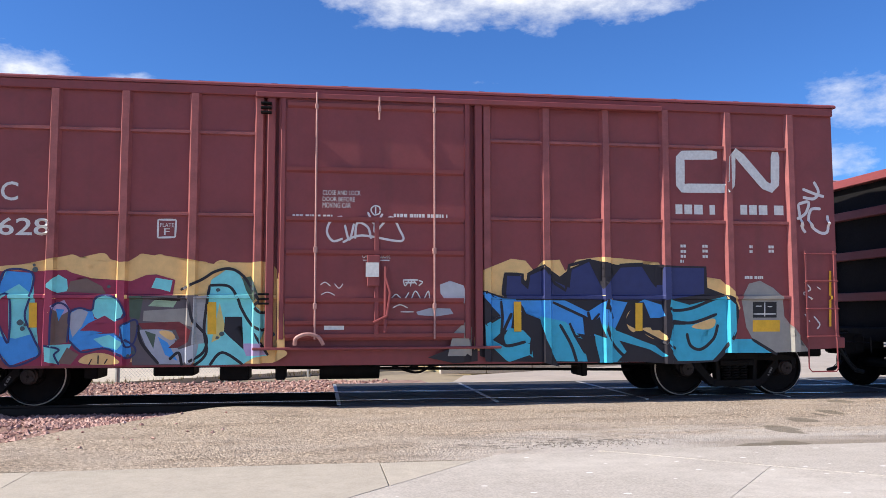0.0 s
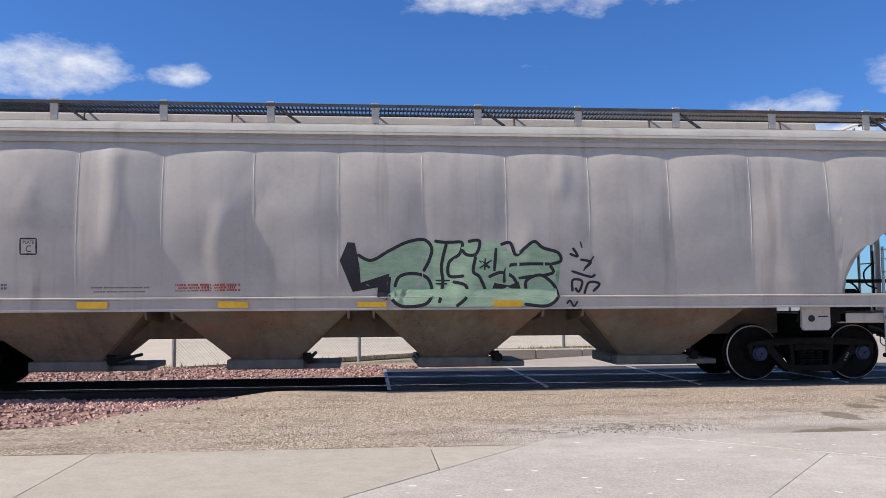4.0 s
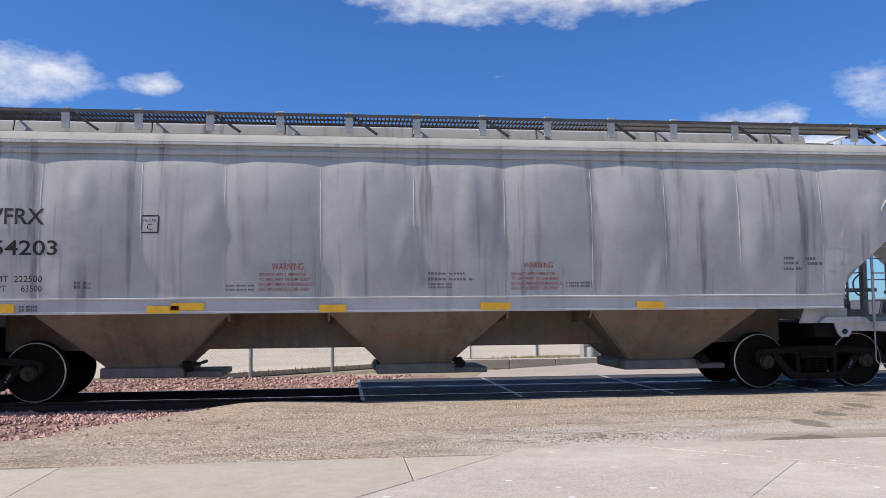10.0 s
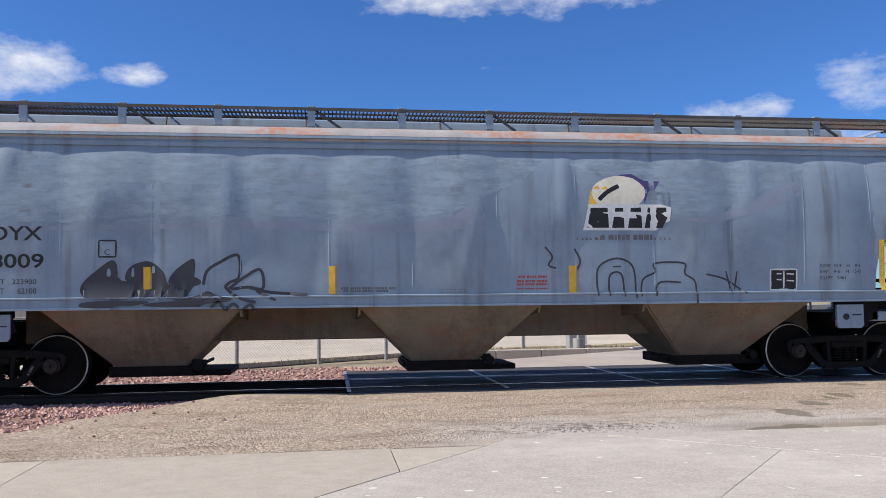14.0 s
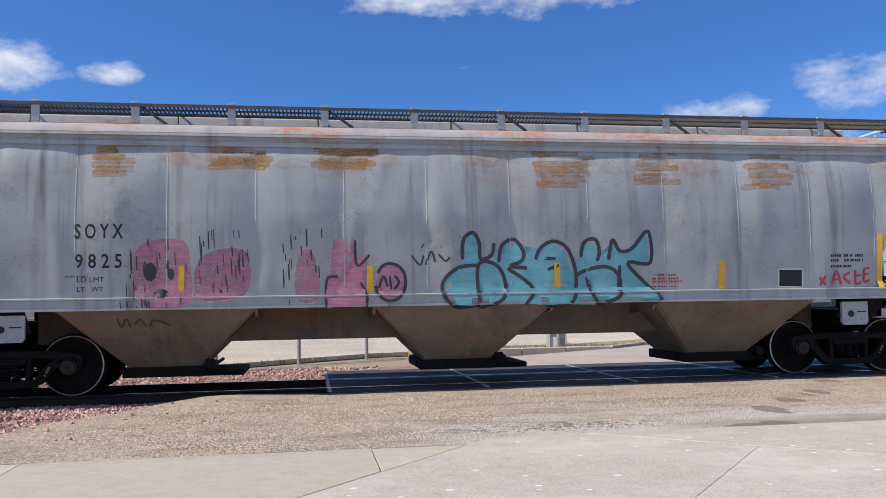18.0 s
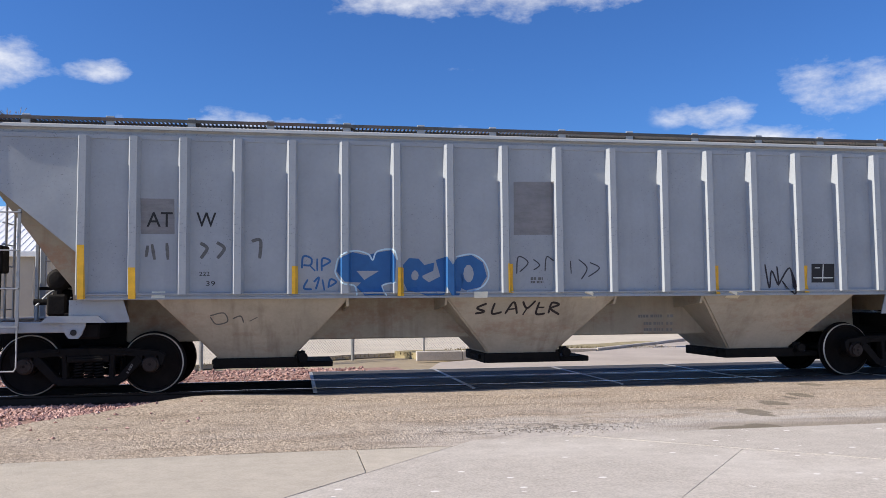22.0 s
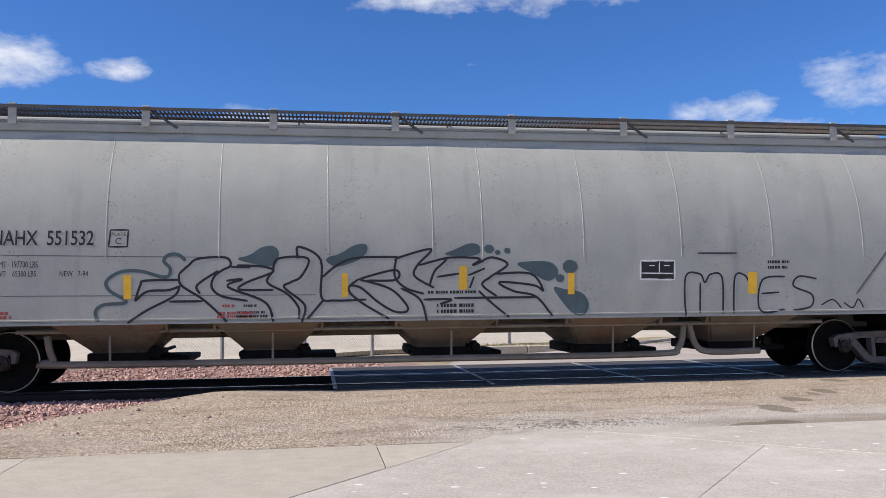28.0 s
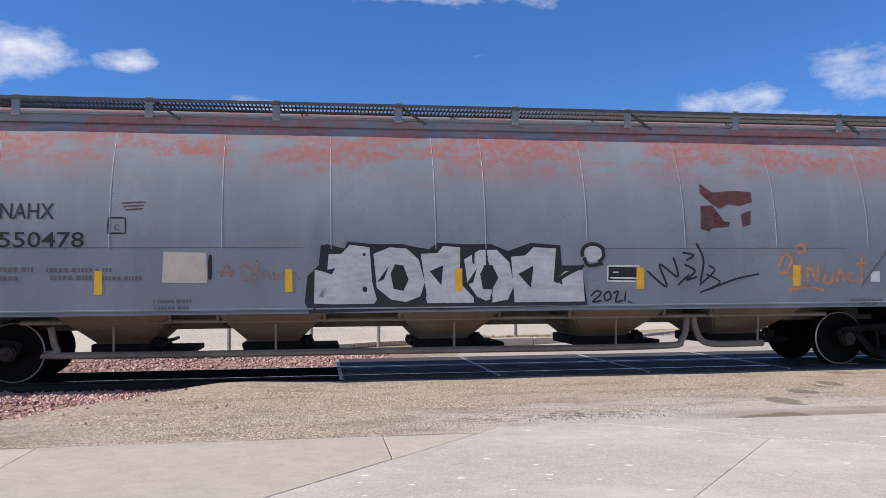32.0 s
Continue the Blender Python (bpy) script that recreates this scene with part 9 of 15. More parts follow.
strokes(*K["w275"], [[(1.69, 1.36), (1.74, 1.50), (1.83, 1.35), (1.90, 1.49)], [(1.95, 1.49), (2.01, 1.35), (2.10, 1.47)], [(2.15, 1.35), (2.24, 1.49), (2.35, 1.36), (2.42, 1.51)], [(2.48, 1.36), (2.53, 1.49), (2.67, 1.37)], [(2.73, 1.49), (2.80, 1.36), (2.94, 1.50)]], M_G["redtag"], 0.03, 0.024, "sprayed_tag", True)
strokes(*K["w275"], [[(3.00, 1.38), (3.07, 1.52), (3.18, 1.37), (3.25, 1.51)], [(3.31, 1.50), (3.40, 1.35)], [(4.03, 1.49), (4.01, 1.36)], [(4.00, 1.43), (4.15, 1.44)], [(4.19, 1.36), (4.26, 1.50), (4.34, 1.36)]], M_G["redtag"], 0.03, 0.024, "sprayed_tag", True)
strokes(*K["w275"], [[(4.40, 1.49), (4.43, 1.36), (4.56, 1.48), (4.59, 1.36)], [(4.68, 1.38), (4.78, 1.52), (4.82, 1.39)], [(4.96, 1.50), (4.92, 1.37), (5.05, 1.39)], [(5.10, 1.50), (5.15, 1.39), (5.29, 1.51)], [(5.41, 1.37), (5.57, 1.42), (5.76, 1.38)]], M_G["redtag"], 0.03, 0.024, "sprayed_tag", True)
strokes(*K["w275"], [[(6.12, 1.52), (6.11, 1.36), (6.24, 1.49), (6.19, 1.36)], [(6.32, 1.50), (6.32, 1.36), (6.43, 1.37)], [(6.51, 1.35), (6.54, 1.52), (6.64, 1.35), (6.68, 1.52)], [(6.72, 1.35), (6.78, 1.51), (6.84, 1.35)], [(6.87, 1.52), (6.97, 1.35)]], M_G["orange"], 0.04, 0.024, "sprayed_tag", True)
text(*K["w203"], 'WARNING', -2.25, -1.78, 1.99, 2.09, M_REDTXT, 0.0)
text(*K["w203"], 'WARNING', 1.62, 2.09, 2.01, 2.10, M_REDTXT, 0.0)
small_print(*K["w203"], [(-2.93, -2.51, 1.74, 0.034), (-2.93, -2.51, 1.68, 0.034), (2.31, 2.73, 1.76, 0.035), (2.31, 2.73, 1.71, 0.035)], M_FADED)
small_print(*K["w203"], [(0.12, 0.69, 1.91, 0.061), (0.12, 0.83, 1.82, 0.061), (0.12, 0.49, 1.75, 0.026), (0.12, 0.49, 1.70, 0.026)], M_FADED)
small_print(*K["w203"], [(5.94, 6.15, 2.14, 0.045), (6.32, 6.51, 2.13, 0.046), (5.94, 6.20, 2.06, 0.045), (6.36, 6.65, 2.05, 0.046), (5.94, 6.26, 1.97, 0.045)], M_FADED)
patch(*K["w203"], [(-4.07, 1.35), (-3.60, 1.35), (-3.60, 1.46), (-4.06, 1.46)], M_YELLOW, 0.01, "reflector")
patch(*K["w203"], [(-1.54, 1.35), (-1.14, 1.34), (-1.14, 1.46), (-1.54, 1.46)], M_YELLOW, 0.01, "reflector")
patch(*K["w203"], [(0.93, 1.36), (1.40, 1.36), (1.40, 1.47), (0.93, 1.48)], M_YELLOW, 0.01, "reflector")
patch(*K["w203"], [(3.44, 1.36), (3.90, 1.36), (3.89, 1.47), (3.44, 1.48)], M_YELLOW, 0.01, "reflector")
small_print(*K["w203"], [(-0.37, 0.23, 1.11, 0.035), (-0.20, 0.11, 1.00, 0.034), (-4.75, -4.39, 1.10, 0.034), (4.06, 4.63, 1.11, 0.036)], M_FADED)
# plain grey car: lettering
text(*K["a296"], 'AOKX', -6.81, -5.95, 2.73, 2.96, M_BLACK, 0.012)
text(*K["a296"], '604296', -6.83, -5.64, 2.37, 2.59, M_BLACK, 0.012)
text(*K["a296"], 'LD  LMT   223100', -6.83, -5.90, 1.99, 2.08, M_BLACK, 0.004)
text(*K["a296"], 'LT    WT     62900', -6.83, -5.90, 1.85, 1.93, M_BLACK, 0.004)
text(*K["a296"], 'CU   FT            5612', -6.83, -5.90, 1.71, 1.79, M_BLACK, 0.004)
small_print(*K["a296"], [(-5.87, -5.61, 1.77, 0.054), (-5.87, -5.61, 1.72, 0.045)], M_FADED)
patch(*K["a296"], [(-7.20, 1.42), (-6.32, 1.41), (-6.32, 1.51), (-7.20, 1.52)], M_YELLOW, 0.01, "reflector")
patch(*K["a296"], [(-4.07, 1.39), (-3.63, 1.38), (-3.63, 1.49), (-4.07, 1.50)], M_YELLOW, 0.01, "reflector")
text(*K["a296"], 'DO NOT HAMMER ON CAR', -3.06, -1.73, 1.38, 1.48, M_BLACK, 0.004)
text(*K["a296"], 'WARNING', -3.26, -2.79, 2.01, 2.10, M_BLACK, 0.0)
small_print(*K["a296"], [(-2.58, -1.97, 1.78, 0.043), (-2.57, -2.08, 1.72, 0.043), (-2.57, -1.97, 1.64, 0.043), (1.94, 2.54, 1.80, 0.045), (1.94, 2.45, 1.73, 0.045), (1.94, 2.54, 1.65, 0.045), (2.66, 2.70, 1.64, 0.01)], M_FADED)
text(*K["a296"], 'WARNING', 2.79, 3.29, 1.98, 2.07, M_BLACK, 0.0)
text(*K["a296"], 'VENT CAR WHEN UNLOADING', -0.50, 0.49, 1.35, 1.42, M_BLACK, 0.0)
text(*K["a296"], 'DO NOT HAMMER ON CAR', 2.08, 3.41, 1.34, 1.44, M_BLACK, 0.004)
small_print(*K["a296"], [(6.08, 6.52, 1.94, 0.046), (6.08, 6.86, 1.86, 0.047), (6.08, 6.30, 1.79, 0.037), (6.08, 6.30, 1.74, 0.037)], M_FADED)
patch(*K["a296"], [(6.35, 1.75), (6.60, 1.75), (6.60, 1.82), (6.35, 1.82)], M_WHITE, 0.008, "painted_shape")
patch(*K["a296"], [(-1.54, 1.37), (-1.11, 1.37), (-1.11, 1.46), (-1.54, 1.46)], M_YELLOW, 0.01, "reflector")
patch(*K["a296"], [(1.09, 1.37), (1.53, 1.36), (1.53, 1.46), (1.09, 1.46)], M_YELLOW, 0.01, "reflector")
patch(*K["a296"], [(3.96, 1.36), (4.42, 1.36), (4.42, 1.46), (3.96, 1.47)], M_YELLOW, 0.01, "reflector")
patch(*K["a296"], [(6.45, 1.36), (7.29, 1.36), (7.28, 1.47), (6.45, 1.47)], M_YELLOW, 0.01, "reflector")
small_print(*K["a296"], [(-5.26, -4.43, 1.11, 0.033), (-5.20, -4.56, 1.07, 0.033), (-0.46, 0.38, 1.13, 0.035), (-0.46, 0.18, 1.07, 0.035), (4.37, 5.23, 1.11, 0.036), (4.37, 5.02, 1.06, 0.036)], M_FADED)
strokes(*K["a296"], [[(0.11, 0.78), (0.09, 0.74), (0.01, 0.71), (-0.08, 0.70), (-0.18, 0.71), (-0.25, 0.74), (-0.28, 0.78), (-0.25, 0.82), (-0.18, 0.85), (-0.09, 0.86), (0.01, 0.85), (0.08, 0.82), (0.11, 0.78)], [(-0.19, 0.78), (0.02, 0.78)], [(-4.60, 0.75), (-4.62, 0.71), (-4.70, 0.68), (-4.78, 0.69), (-4.86, 0.71), (-4.89, 0.75), (-4.86, 0.79), (-4.79, 0.81), (-4.70, 0.81), (-4.63, 0.79), (-4.60, 0.75)], [(4.77, 0.75), (4.74, 0.70), (4.64, 0.67), (4.52, 0.68), (4.42, 0.70), (4.39, 0.75), (4.42, 0.80), (4.52, 0.83), (4.64, 0.83), (4.73, 0.80), (4.77, 0.75)]], M_FADED, 0.03, 0.01, "logo_plate", True)
# plain grey car: lettering
text(*K["a263"], 'AOKX', -6.81, -5.95, 2.73, 2.96, M_BLACK, 0.012)
text(*K["a263"], '604263', -6.83, -5.64, 2.37, 2.59, M_BLACK, 0.012)
text(*K["a263"], 'LD  LMT   222800', -6.83, -5.90, 1.99, 2.08, M_BLACK, 0.004)
text(*K["a263"], 'LT    WT     63200', -6.83, -5.90, 1.85, 1.93, M_BLACK, 0.004)
text(*K["a263"], 'CU   FT            5612', -6.83, -5.90, 1.71, 1.79, M_BLACK, 0.004)
small_print(*K["a263"], [(-5.87, -5.61, 1.77, 0.054), (-5.87, -5.61, 1.72, 0.045)], M_FADED)
patch(*K["a263"], [(-7.20, 1.42), (-6.32, 1.41), (-6.32, 1.51), (-7.20, 1.52)], M_YELLOW, 0.01, "reflector")
patch(*K["a263"], [(-4.07, 1.39), (-3.63, 1.38), (-3.63, 1.49), (-4.07, 1.50)], M_YELLOW, 0.01, "reflector")
text(*K["a263"], 'DO NOT HAMMER ON CAR', -3.06, -1.73, 1.38, 1.48, M_BLACK, 0.004)
text(*K["a263"], 'WARNING', -3.26, -2.79, 2.01, 2.10, M_BLACK, 0.0)
small_print(*K["a263"], [(-2.58, -1.97, 1.78, 0.043), (-2.57, -2.08, 1.72, 0.043), (-2.57, -1.97, 1.64, 0.043), (1.94, 2.54, 1.80, 0.045), (1.94, 2.45, 1.73, 0.045), (1.94, 2.54, 1.65, 0.045), (2.66, 2.70, 1.64, 0.01)], M_FADED)
text(*K["a263"], 'WARNING', 2.79, 3.29, 1.98, 2.07, M_BLACK, 0.0)
text(*K["a263"], 'VENT CAR WHEN UNLOADING', -0.50, 0.49, 1.35, 1.42, M_BLACK, 0.0)
text(*K["a263"], 'DO NOT HAMMER ON CAR', 2.08, 3.41, 1.34, 1.44, M_BLACK, 0.004)
small_print(*K["a263"], [(6.08, 6.52, 1.94, 0.046), (6.08, 6.86, 1.86, 0.047), (6.08, 6.30, 1.79, 0.037), (6.08, 6.30, 1.74, 0.037)], M_FADED)
patch(*K["a263"], [(6.35, 1.75), (6.60, 1.75), (6.60, 1.82), (6.35, 1.82)], M_WHITE, 0.008, "painted_shape")
patch(*K["a263"], [(-1.54, 1.37), (-1.11, 1.37), (-1.11, 1.46), (-1.54, 1.46)], M_YELLOW, 0.01, "reflector")
patch(*K["a263"], [(1.09, 1.37), (1.53, 1.36), (1.53, 1.46), (1.09, 1.46)], M_YELLOW, 0.01, "reflector")
patch(*K["a263"], [(3.96, 1.36), (4.42, 1.36), (4.42, 1.46), (3.96, 1.47)], M_YELLOW, 0.01, "reflector")
patch(*K["a263"], [(6.45, 1.36), (7.29, 1.36), (7.28, 1.47), (6.45, 1.47)], M_YELLOW, 0.01, "reflector")
small_print(*K["a263"], [(-5.26, -4.43, 1.11, 0.033), (-5.20, -4.56, 1.07, 0.033), (-0.46, 0.38, 1.13, 0.035), (-0.46, 0.18, 1.07, 0.035), (4.37, 5.23, 1.11, 0.036), (4.37, 5.02, 1.06, 0.036)], M_FADED)
strokes(*K["a263"], [[(0.11, 0.78), (0.09, 0.74), (0.01, 0.71), (-0.08, 0.70), (-0.18, 0.71), (-0.25, 0.74), (-0.28, 0.78), (-0.25, 0.82), (-0.18, 0.85), (-0.09, 0.86), (0.01, 0.85), (0.08, 0.82), (0.11, 0.78)], [(-0.19, 0.78), (0.02, 0.78)], [(-4.60, 0.75), (-4.62, 0.71), (-4.70, 0.68), (-4.78, 0.69), (-4.86, 0.71), (-4.89, 0.75), (-4.86, 0.79), (-4.79, 0.81), (-4.70, 0.81), (-4.63, 0.79), (-4.60, 0.75)], [(4.77, 0.75), (4.74, 0.70), (4.64, 0.67), (4.52, 0.68), (4.42, 0.70), (4.39, 0.75), (4.42, 0.80), (4.52, 0.83), (4.64, 0.83), (4.73, 0.80), (4.77, 0.75)]], M_FADED, 0.03, 0.01, "logo_plate", True)
for key, x, m in (("w275", -2.44, M_REDTXT), ("w275", 1.43, M_REDTXT), ("w203", -2.44, M_REDTXT), ("w203", 1.43, M_REDTXT), ("a296", -3.52, M_FADED), ("a296", 2.66, M_FADED), ("a263", -3.52, M_FADED), ("a263", 2.66, M_FADED)):
    for i, (words, w) in enumerate((("DO NOT APPLY VIBRATOR", 0.70), ("TO ANY PART OF CAR BODY", 0.76), ("EXCEPT VIBRATOR BRACKETS", 0.83), ("USE ON LOADED CAR ONLY", 0.76))):
        text(*K[key], words, x, x + w, 1.895 - 0.074 * i, 1.943 - 0.074 * i, m, 0.0)
for words, x0, x1, z in (("EXW  10-9    H    9-6", 6.16, 6.87, 1.86), ("EW    9-6    H  15-0", 6.16, 6.87, 1.765), ("CU FT   5461", 6.16, 6.60, 1.66)):
    text(*K["s009"], words, x0, x1, z, z + 0.055, M_BLACK, 0.0)
text(*K["w275"], "EXTERIOR PAINT", 0.12, 0.75, 1.91, 1.97, M_FADED, 0.006)
# blue-grey car: lettering and emblem
text(*K["s009"], 'SOYX', -6.92, -6.02, 2.31, 2.52, M_BLACK, 0.014)
text(*K["s009"], '98009', -6.92, -6.00, 1.91, 2.12, M_BLACK, 0.014)
text(*K["s009"], 'LD LMT   223900', -6.91, -6.10, 1.68, 1.75, M_BLACK, 0.0)
text(*K["s009"], 'LT   WT      62100', -6.91, -6.10, 1.54, 1.62, M_BLACK, 0.0)
patch(*K["s009"], [(-7.16, 1.52), (-7.07, 1.52), (-7.07, 2.36), (-7.16, 2.36)], M_YELLOW, 0.02, "reflector")
patch(*K["s009"], [(-4.61, 1.49), (-4.51, 1.49), (-4.51, 1.92), (-4.61, 1.92)], M_YELLOW, 0.02, "reflector")
patch(*K["s009"], [(-1.90, 1.50), (-1.80, 1.49), (-1.80, 1.92), (-1.90, 1.92)], M_YELLOW, 0.02, "reflector")
patch(*K["s009"], [(1.87, 1.48), (1.99, 1.48), (1.99, 1.91), (1.87, 1.91)], M_YELLOW, 0.02, "reflector")
small_print(*K["s009"], [(-7.79, -7.17, 1.30, 0.034), (-1.71, -0.88, 1.56, 0.036), (-1.68, -0.97, 1.52, 0.037), (-0.23, 0.21, 1.54, 0.037), (-0.23, 0.21, 1.50, 0.037)], M_FADED)
strokes(*K["s009"], [[(-5.24, 2.31), (-5.00, 2.31)], [(-5.00, 2.31), (-5.00, 2.07)], [(-5.00, 2.07), (-5.24, 2.07)], [(-5.24, 2.07), (-5.24, 2.31)]], M_BLACK, 0.025, 0.009, "stencil_frame", False)
text(*K["s009"], 'C', -5.16, -5.08, 2.10, 2.18, M_BLACK, 0.0)
patch(*K["s009"], [(2.19, 2.86), (2.24, 3.09), (2.35, 3.23), (2.54, 3.32), (2.58, 3.09), (2.47, 2.86)], M_G["ochre2"], 0.01, "emblem_oval")
patch(*K["s009"], [(3.17, 3.08), (3.14, 2.98), (3.06, 2.90), (2.93, 2.84), (2.78, 2.80), (2.62, 2.80), (2.48, 2.83), (2.36, 2.89), (2.29, 2.98), (2.26, 3.07), (2.29, 3.17), (2.38, 3.25), (2.50, 3.31), (2.65, 3.35), (2.81, 3.35), (2.96, 3.32), (3.07, 3.25), (3.15, 3.17)], M_G["cream"], 0.013, "emblem_oval")
patch(*K["s009"], [(2.73, 3.37), (2.95, 3.39), (3.15, 3.28), (3.42, 3.27), (3.34, 3.14), (3.22, 3.10), (3.15, 2.91), (3.05, 3.19)], M_G["violet"], 0.009, "emblem_tip")
strokes(*K["s009"], [[(2.38, 2.96), (2.53, 3.09), (2.72, 3.19)]], M_BLACK, 0.07, 0.016, "emblem_line", True)
patch(*K["s009"], [(2.11, 2.47), (2.21, 2.89), (3.42, 2.89), (3.59, 2.84), (3.56, 2.62), (3.39, 2.56), (3.35, 2.47)], M_WHITE, 0.016, "emblem_band")
patch(*K["s009"], [(2.18, 2.51), (2.24, 2.83), (2.52, 2.83), (2.54, 2.51), (2.46, 2.51)], M_BLACK, 0.019, "emblem_block")
patch(*K["s009"], [(2.59, 2.51), (2.65, 2.83), (2.78, 2.83), (2.80, 2.51), (2.72, 2.51)], M_BLACK, 0.019, "emblem_block")
patch(*K["s009"], [(2.86, 2.51), (2.91, 2.83), (3.08, 2.84), (3.10, 2.51), (3.03, 2.51)], M_BLACK, 0.019, "emblem_block")
patch(*K["s009"], [(3.14, 2.51), (3.20, 2.84), (3.50, 2.84), (3.52, 2.67), (3.44, 2.51)], M_BLACK, 0.019, "emblem_block")
small_print(*K["s009"], [(1.99, 3.59, 2.32, 0.082)], M_FADED)
patch(*K["s009"], [(5.30, 1.51), (5.74, 1.50), (5.74, 1.82), (5.30, 1.82)], M_BLACK, 0.008, "painted_shape")
strokes(*K["s009"], [[(5.29, 1.83), (5.75, 1.83)], [(5.75, 1.83), (5.75, 1.50)], [(5.75, 1.50), (5.29, 1.50)], [(5.29, 1.50), (5.29, 1.83)]], M_WHITE, 0.03, 0.009, "stencil_frame", False)
strokes(*K["s009"], [[(5.52, 1.80), (5.52, 1.52)], [(5.34, 1.76), (5.48, 1.76)], [(5.57, 1.76), (5.70, 1.75)], [(5.34, 1.67), (5.48, 1.66)], [(5.57, 1.65), (5.70, 1.64)]], M_WHITE, 0.03, 0.012, "stencil_frame", False)
small_print(*K["s009"], [(1.05, 1.51, 1.72, 0.036), (1.03, 1.54, 1.65, 0.036), (1.03, 1.54, 1.60, 0.035), (1.03, 1.54, 1.54, 0.035)], M_REDTXT)
patch(*K["s009"], [(7.22, 1.47), (7.32, 1.47), (7.33, 2.32), (7.23, 2.32)], M_YELLOW, 0.02, "reflector")
small_print(*K["s009"], [(-5.45, -4.57, 1.06, 0.033), (-0.41, 0.25, 0.98, 0.035), (-0.28, 0.12, 0.78, 0.052), (3.96, 4.74, 0.95, 0.036), (4.20, 4.64, 0.76, 0.055)], M_FADED)
patch(*K["s009"], [(-6.62, 2.51), (-4.25, 2.56), (-2.60, 2.60), (-0.97, 2.54), (-0.00, 2.68), (0.54, 2.99), (0.53, 2.50), (-0.97, 2.43), (-3.43, 2.50), (-6.62, 2.44)], M_G["bluegrey2"], 0.004, "faded_swoosh")
patch(*K["s009"], [(3.70, 2.65), (4.28, 2.69), (4.88, 2.90), (5.70, 3.27), (5.91, 3.33), (5.89, 3.07), (5.17, 2.78), (4.28, 2.58)], M_G["bluegrey2"], 0.004, "faded_swoosh")
# blue-grey car: lettering and emblem
text(*K["s047"], 'SOYX', -6.92, -6.02, 2.31, 2.52, M_BLACK, 0.014)
text(*K["s047"], '98047', -6.92, -6.00, 1.91, 2.12, M_BLACK, 0.014)
text(*K["s047"], 'LD LMT   224500', -6.91, -6.10, 1.68, 1.75, M_BLACK, 0.0)
text(*K["s047"], 'LT   WT      61500', -6.91, -6.10, 1.54, 1.62, M_BLACK, 0.0)
patch(*K["s047"], [(-7.16, 1.52), (-7.07, 1.52), (-7.07, 2.36), (-7.16, 2.36)], M_YELLOW, 0.02, "reflector")
patch(*K["s047"], [(-4.61, 1.49), (-4.51, 1.49), (-4.51, 1.92), (-4.61, 1.92)], M_YELLOW, 0.02, "reflector")
patch(*K["s047"], [(-1.90, 1.50), (-1.80, 1.49), (-1.80, 1.92), (-1.90, 1.92)], M_YELLOW, 0.02, "reflector")
patch(*K["s047"], [(1.87, 1.48), (1.99, 1.48), (1.99, 1.91), (1.87, 1.91)], M_YELLOW, 0.02, "reflector")
small_print(*K["s047"], [(-7.79, -7.17, 1.30, 0.034), (-1.71, -0.88, 1.56, 0.036), (-1.68, -0.97, 1.52, 0.037), (-0.23, 0.21, 1.54, 0.037), (-0.23, 0.21, 1.50, 0.037)], M_FADED)
strokes(*K["s047"], [[(-5.24, 2.31), (-5.00, 2.31)], [(-5.00, 2.31), (-5.00, 2.07)], [(-5.00, 2.07), (-5.24, 2.07)], [(-5.24, 2.07), (-5.24, 2.31)]], M_BLACK, 0.025, 0.009, "stencil_frame", False)
text(*K["s047"], 'C', -5.16, -5.08, 2.10, 2.18, M_BLACK, 0.0)
patch(*K["s047"], [(2.19, 2.86), (2.24, 3.09), (2.35, 3.23), (2.54, 3.32), (2.58, 3.09), (2.47, 2.86)], M_G["ochre2"], 0.01, "emblem_oval")
patch(*K["s047"], [(3.17, 3.08), (3.14, 2.98), (3.06, 2.90), (2.93, 2.84), (2.78, 2.80), (2.62, 2.80), (2.48, 2.83), (2.36, 2.89), (2.29, 2.98), (2.26, 3.07), (2.29, 3.17), (2.38, 3.25), (2.50, 3.31), (2.65, 3.35), (2.81, 3.35), (2.96, 3.32), (3.07, 3.25), (3.15, 3.17)], M_G["cream"], 0.013, "emblem_oval")
patch(*K["s047"], [(2.73, 3.37), (2.95, 3.39), (3.15, 3.28), (3.42, 3.27), (3.34, 3.14), (3.22, 3.10), (3.15, 2.91), (3.05, 3.19)], M_G["violet"], 0.009, "emblem_tip")
strokes(*K["s047"], [[(2.38, 2.96), (2.53, 3.09), (2.72, 3.19)]], M_BLACK, 0.07, 0.016, "emblem_line", True)
patch(*K["s047"], [(2.11, 2.47), (2.21, 2.89), (3.42, 2.89), (3.59, 2.84), (3.56, 2.62), (3.39, 2.56), (3.35, 2.47)], M_WHITE, 0.016, "emblem_band")
patch(*K["s047"], [(2.18, 2.51), (2.24, 2.83), (2.52, 2.83), (2.54, 2.51), (2.46, 2.51)], M_BLACK, 0.019, "emblem_block")
patch(*K["s047"], [(2.59, 2.51), (2.65, 2.83), (2.78, 2.83), (2.80, 2.51), (2.72, 2.51)], M_BLACK, 0.019, "emblem_block")
patch(*K["s047"], [(2.86, 2.51), (2.91, 2.83), (3.08, 2.84), (3.10, 2.51), (3.03, 2.51)], M_BLACK, 0.019, "emblem_block")
patch(*K["s047"], [(3.14, 2.51), (3.20, 2.84), (3.50, 2.84), (3.52, 2.67), (3.44, 2.51)], M_BLACK, 0.019, "emblem_block")
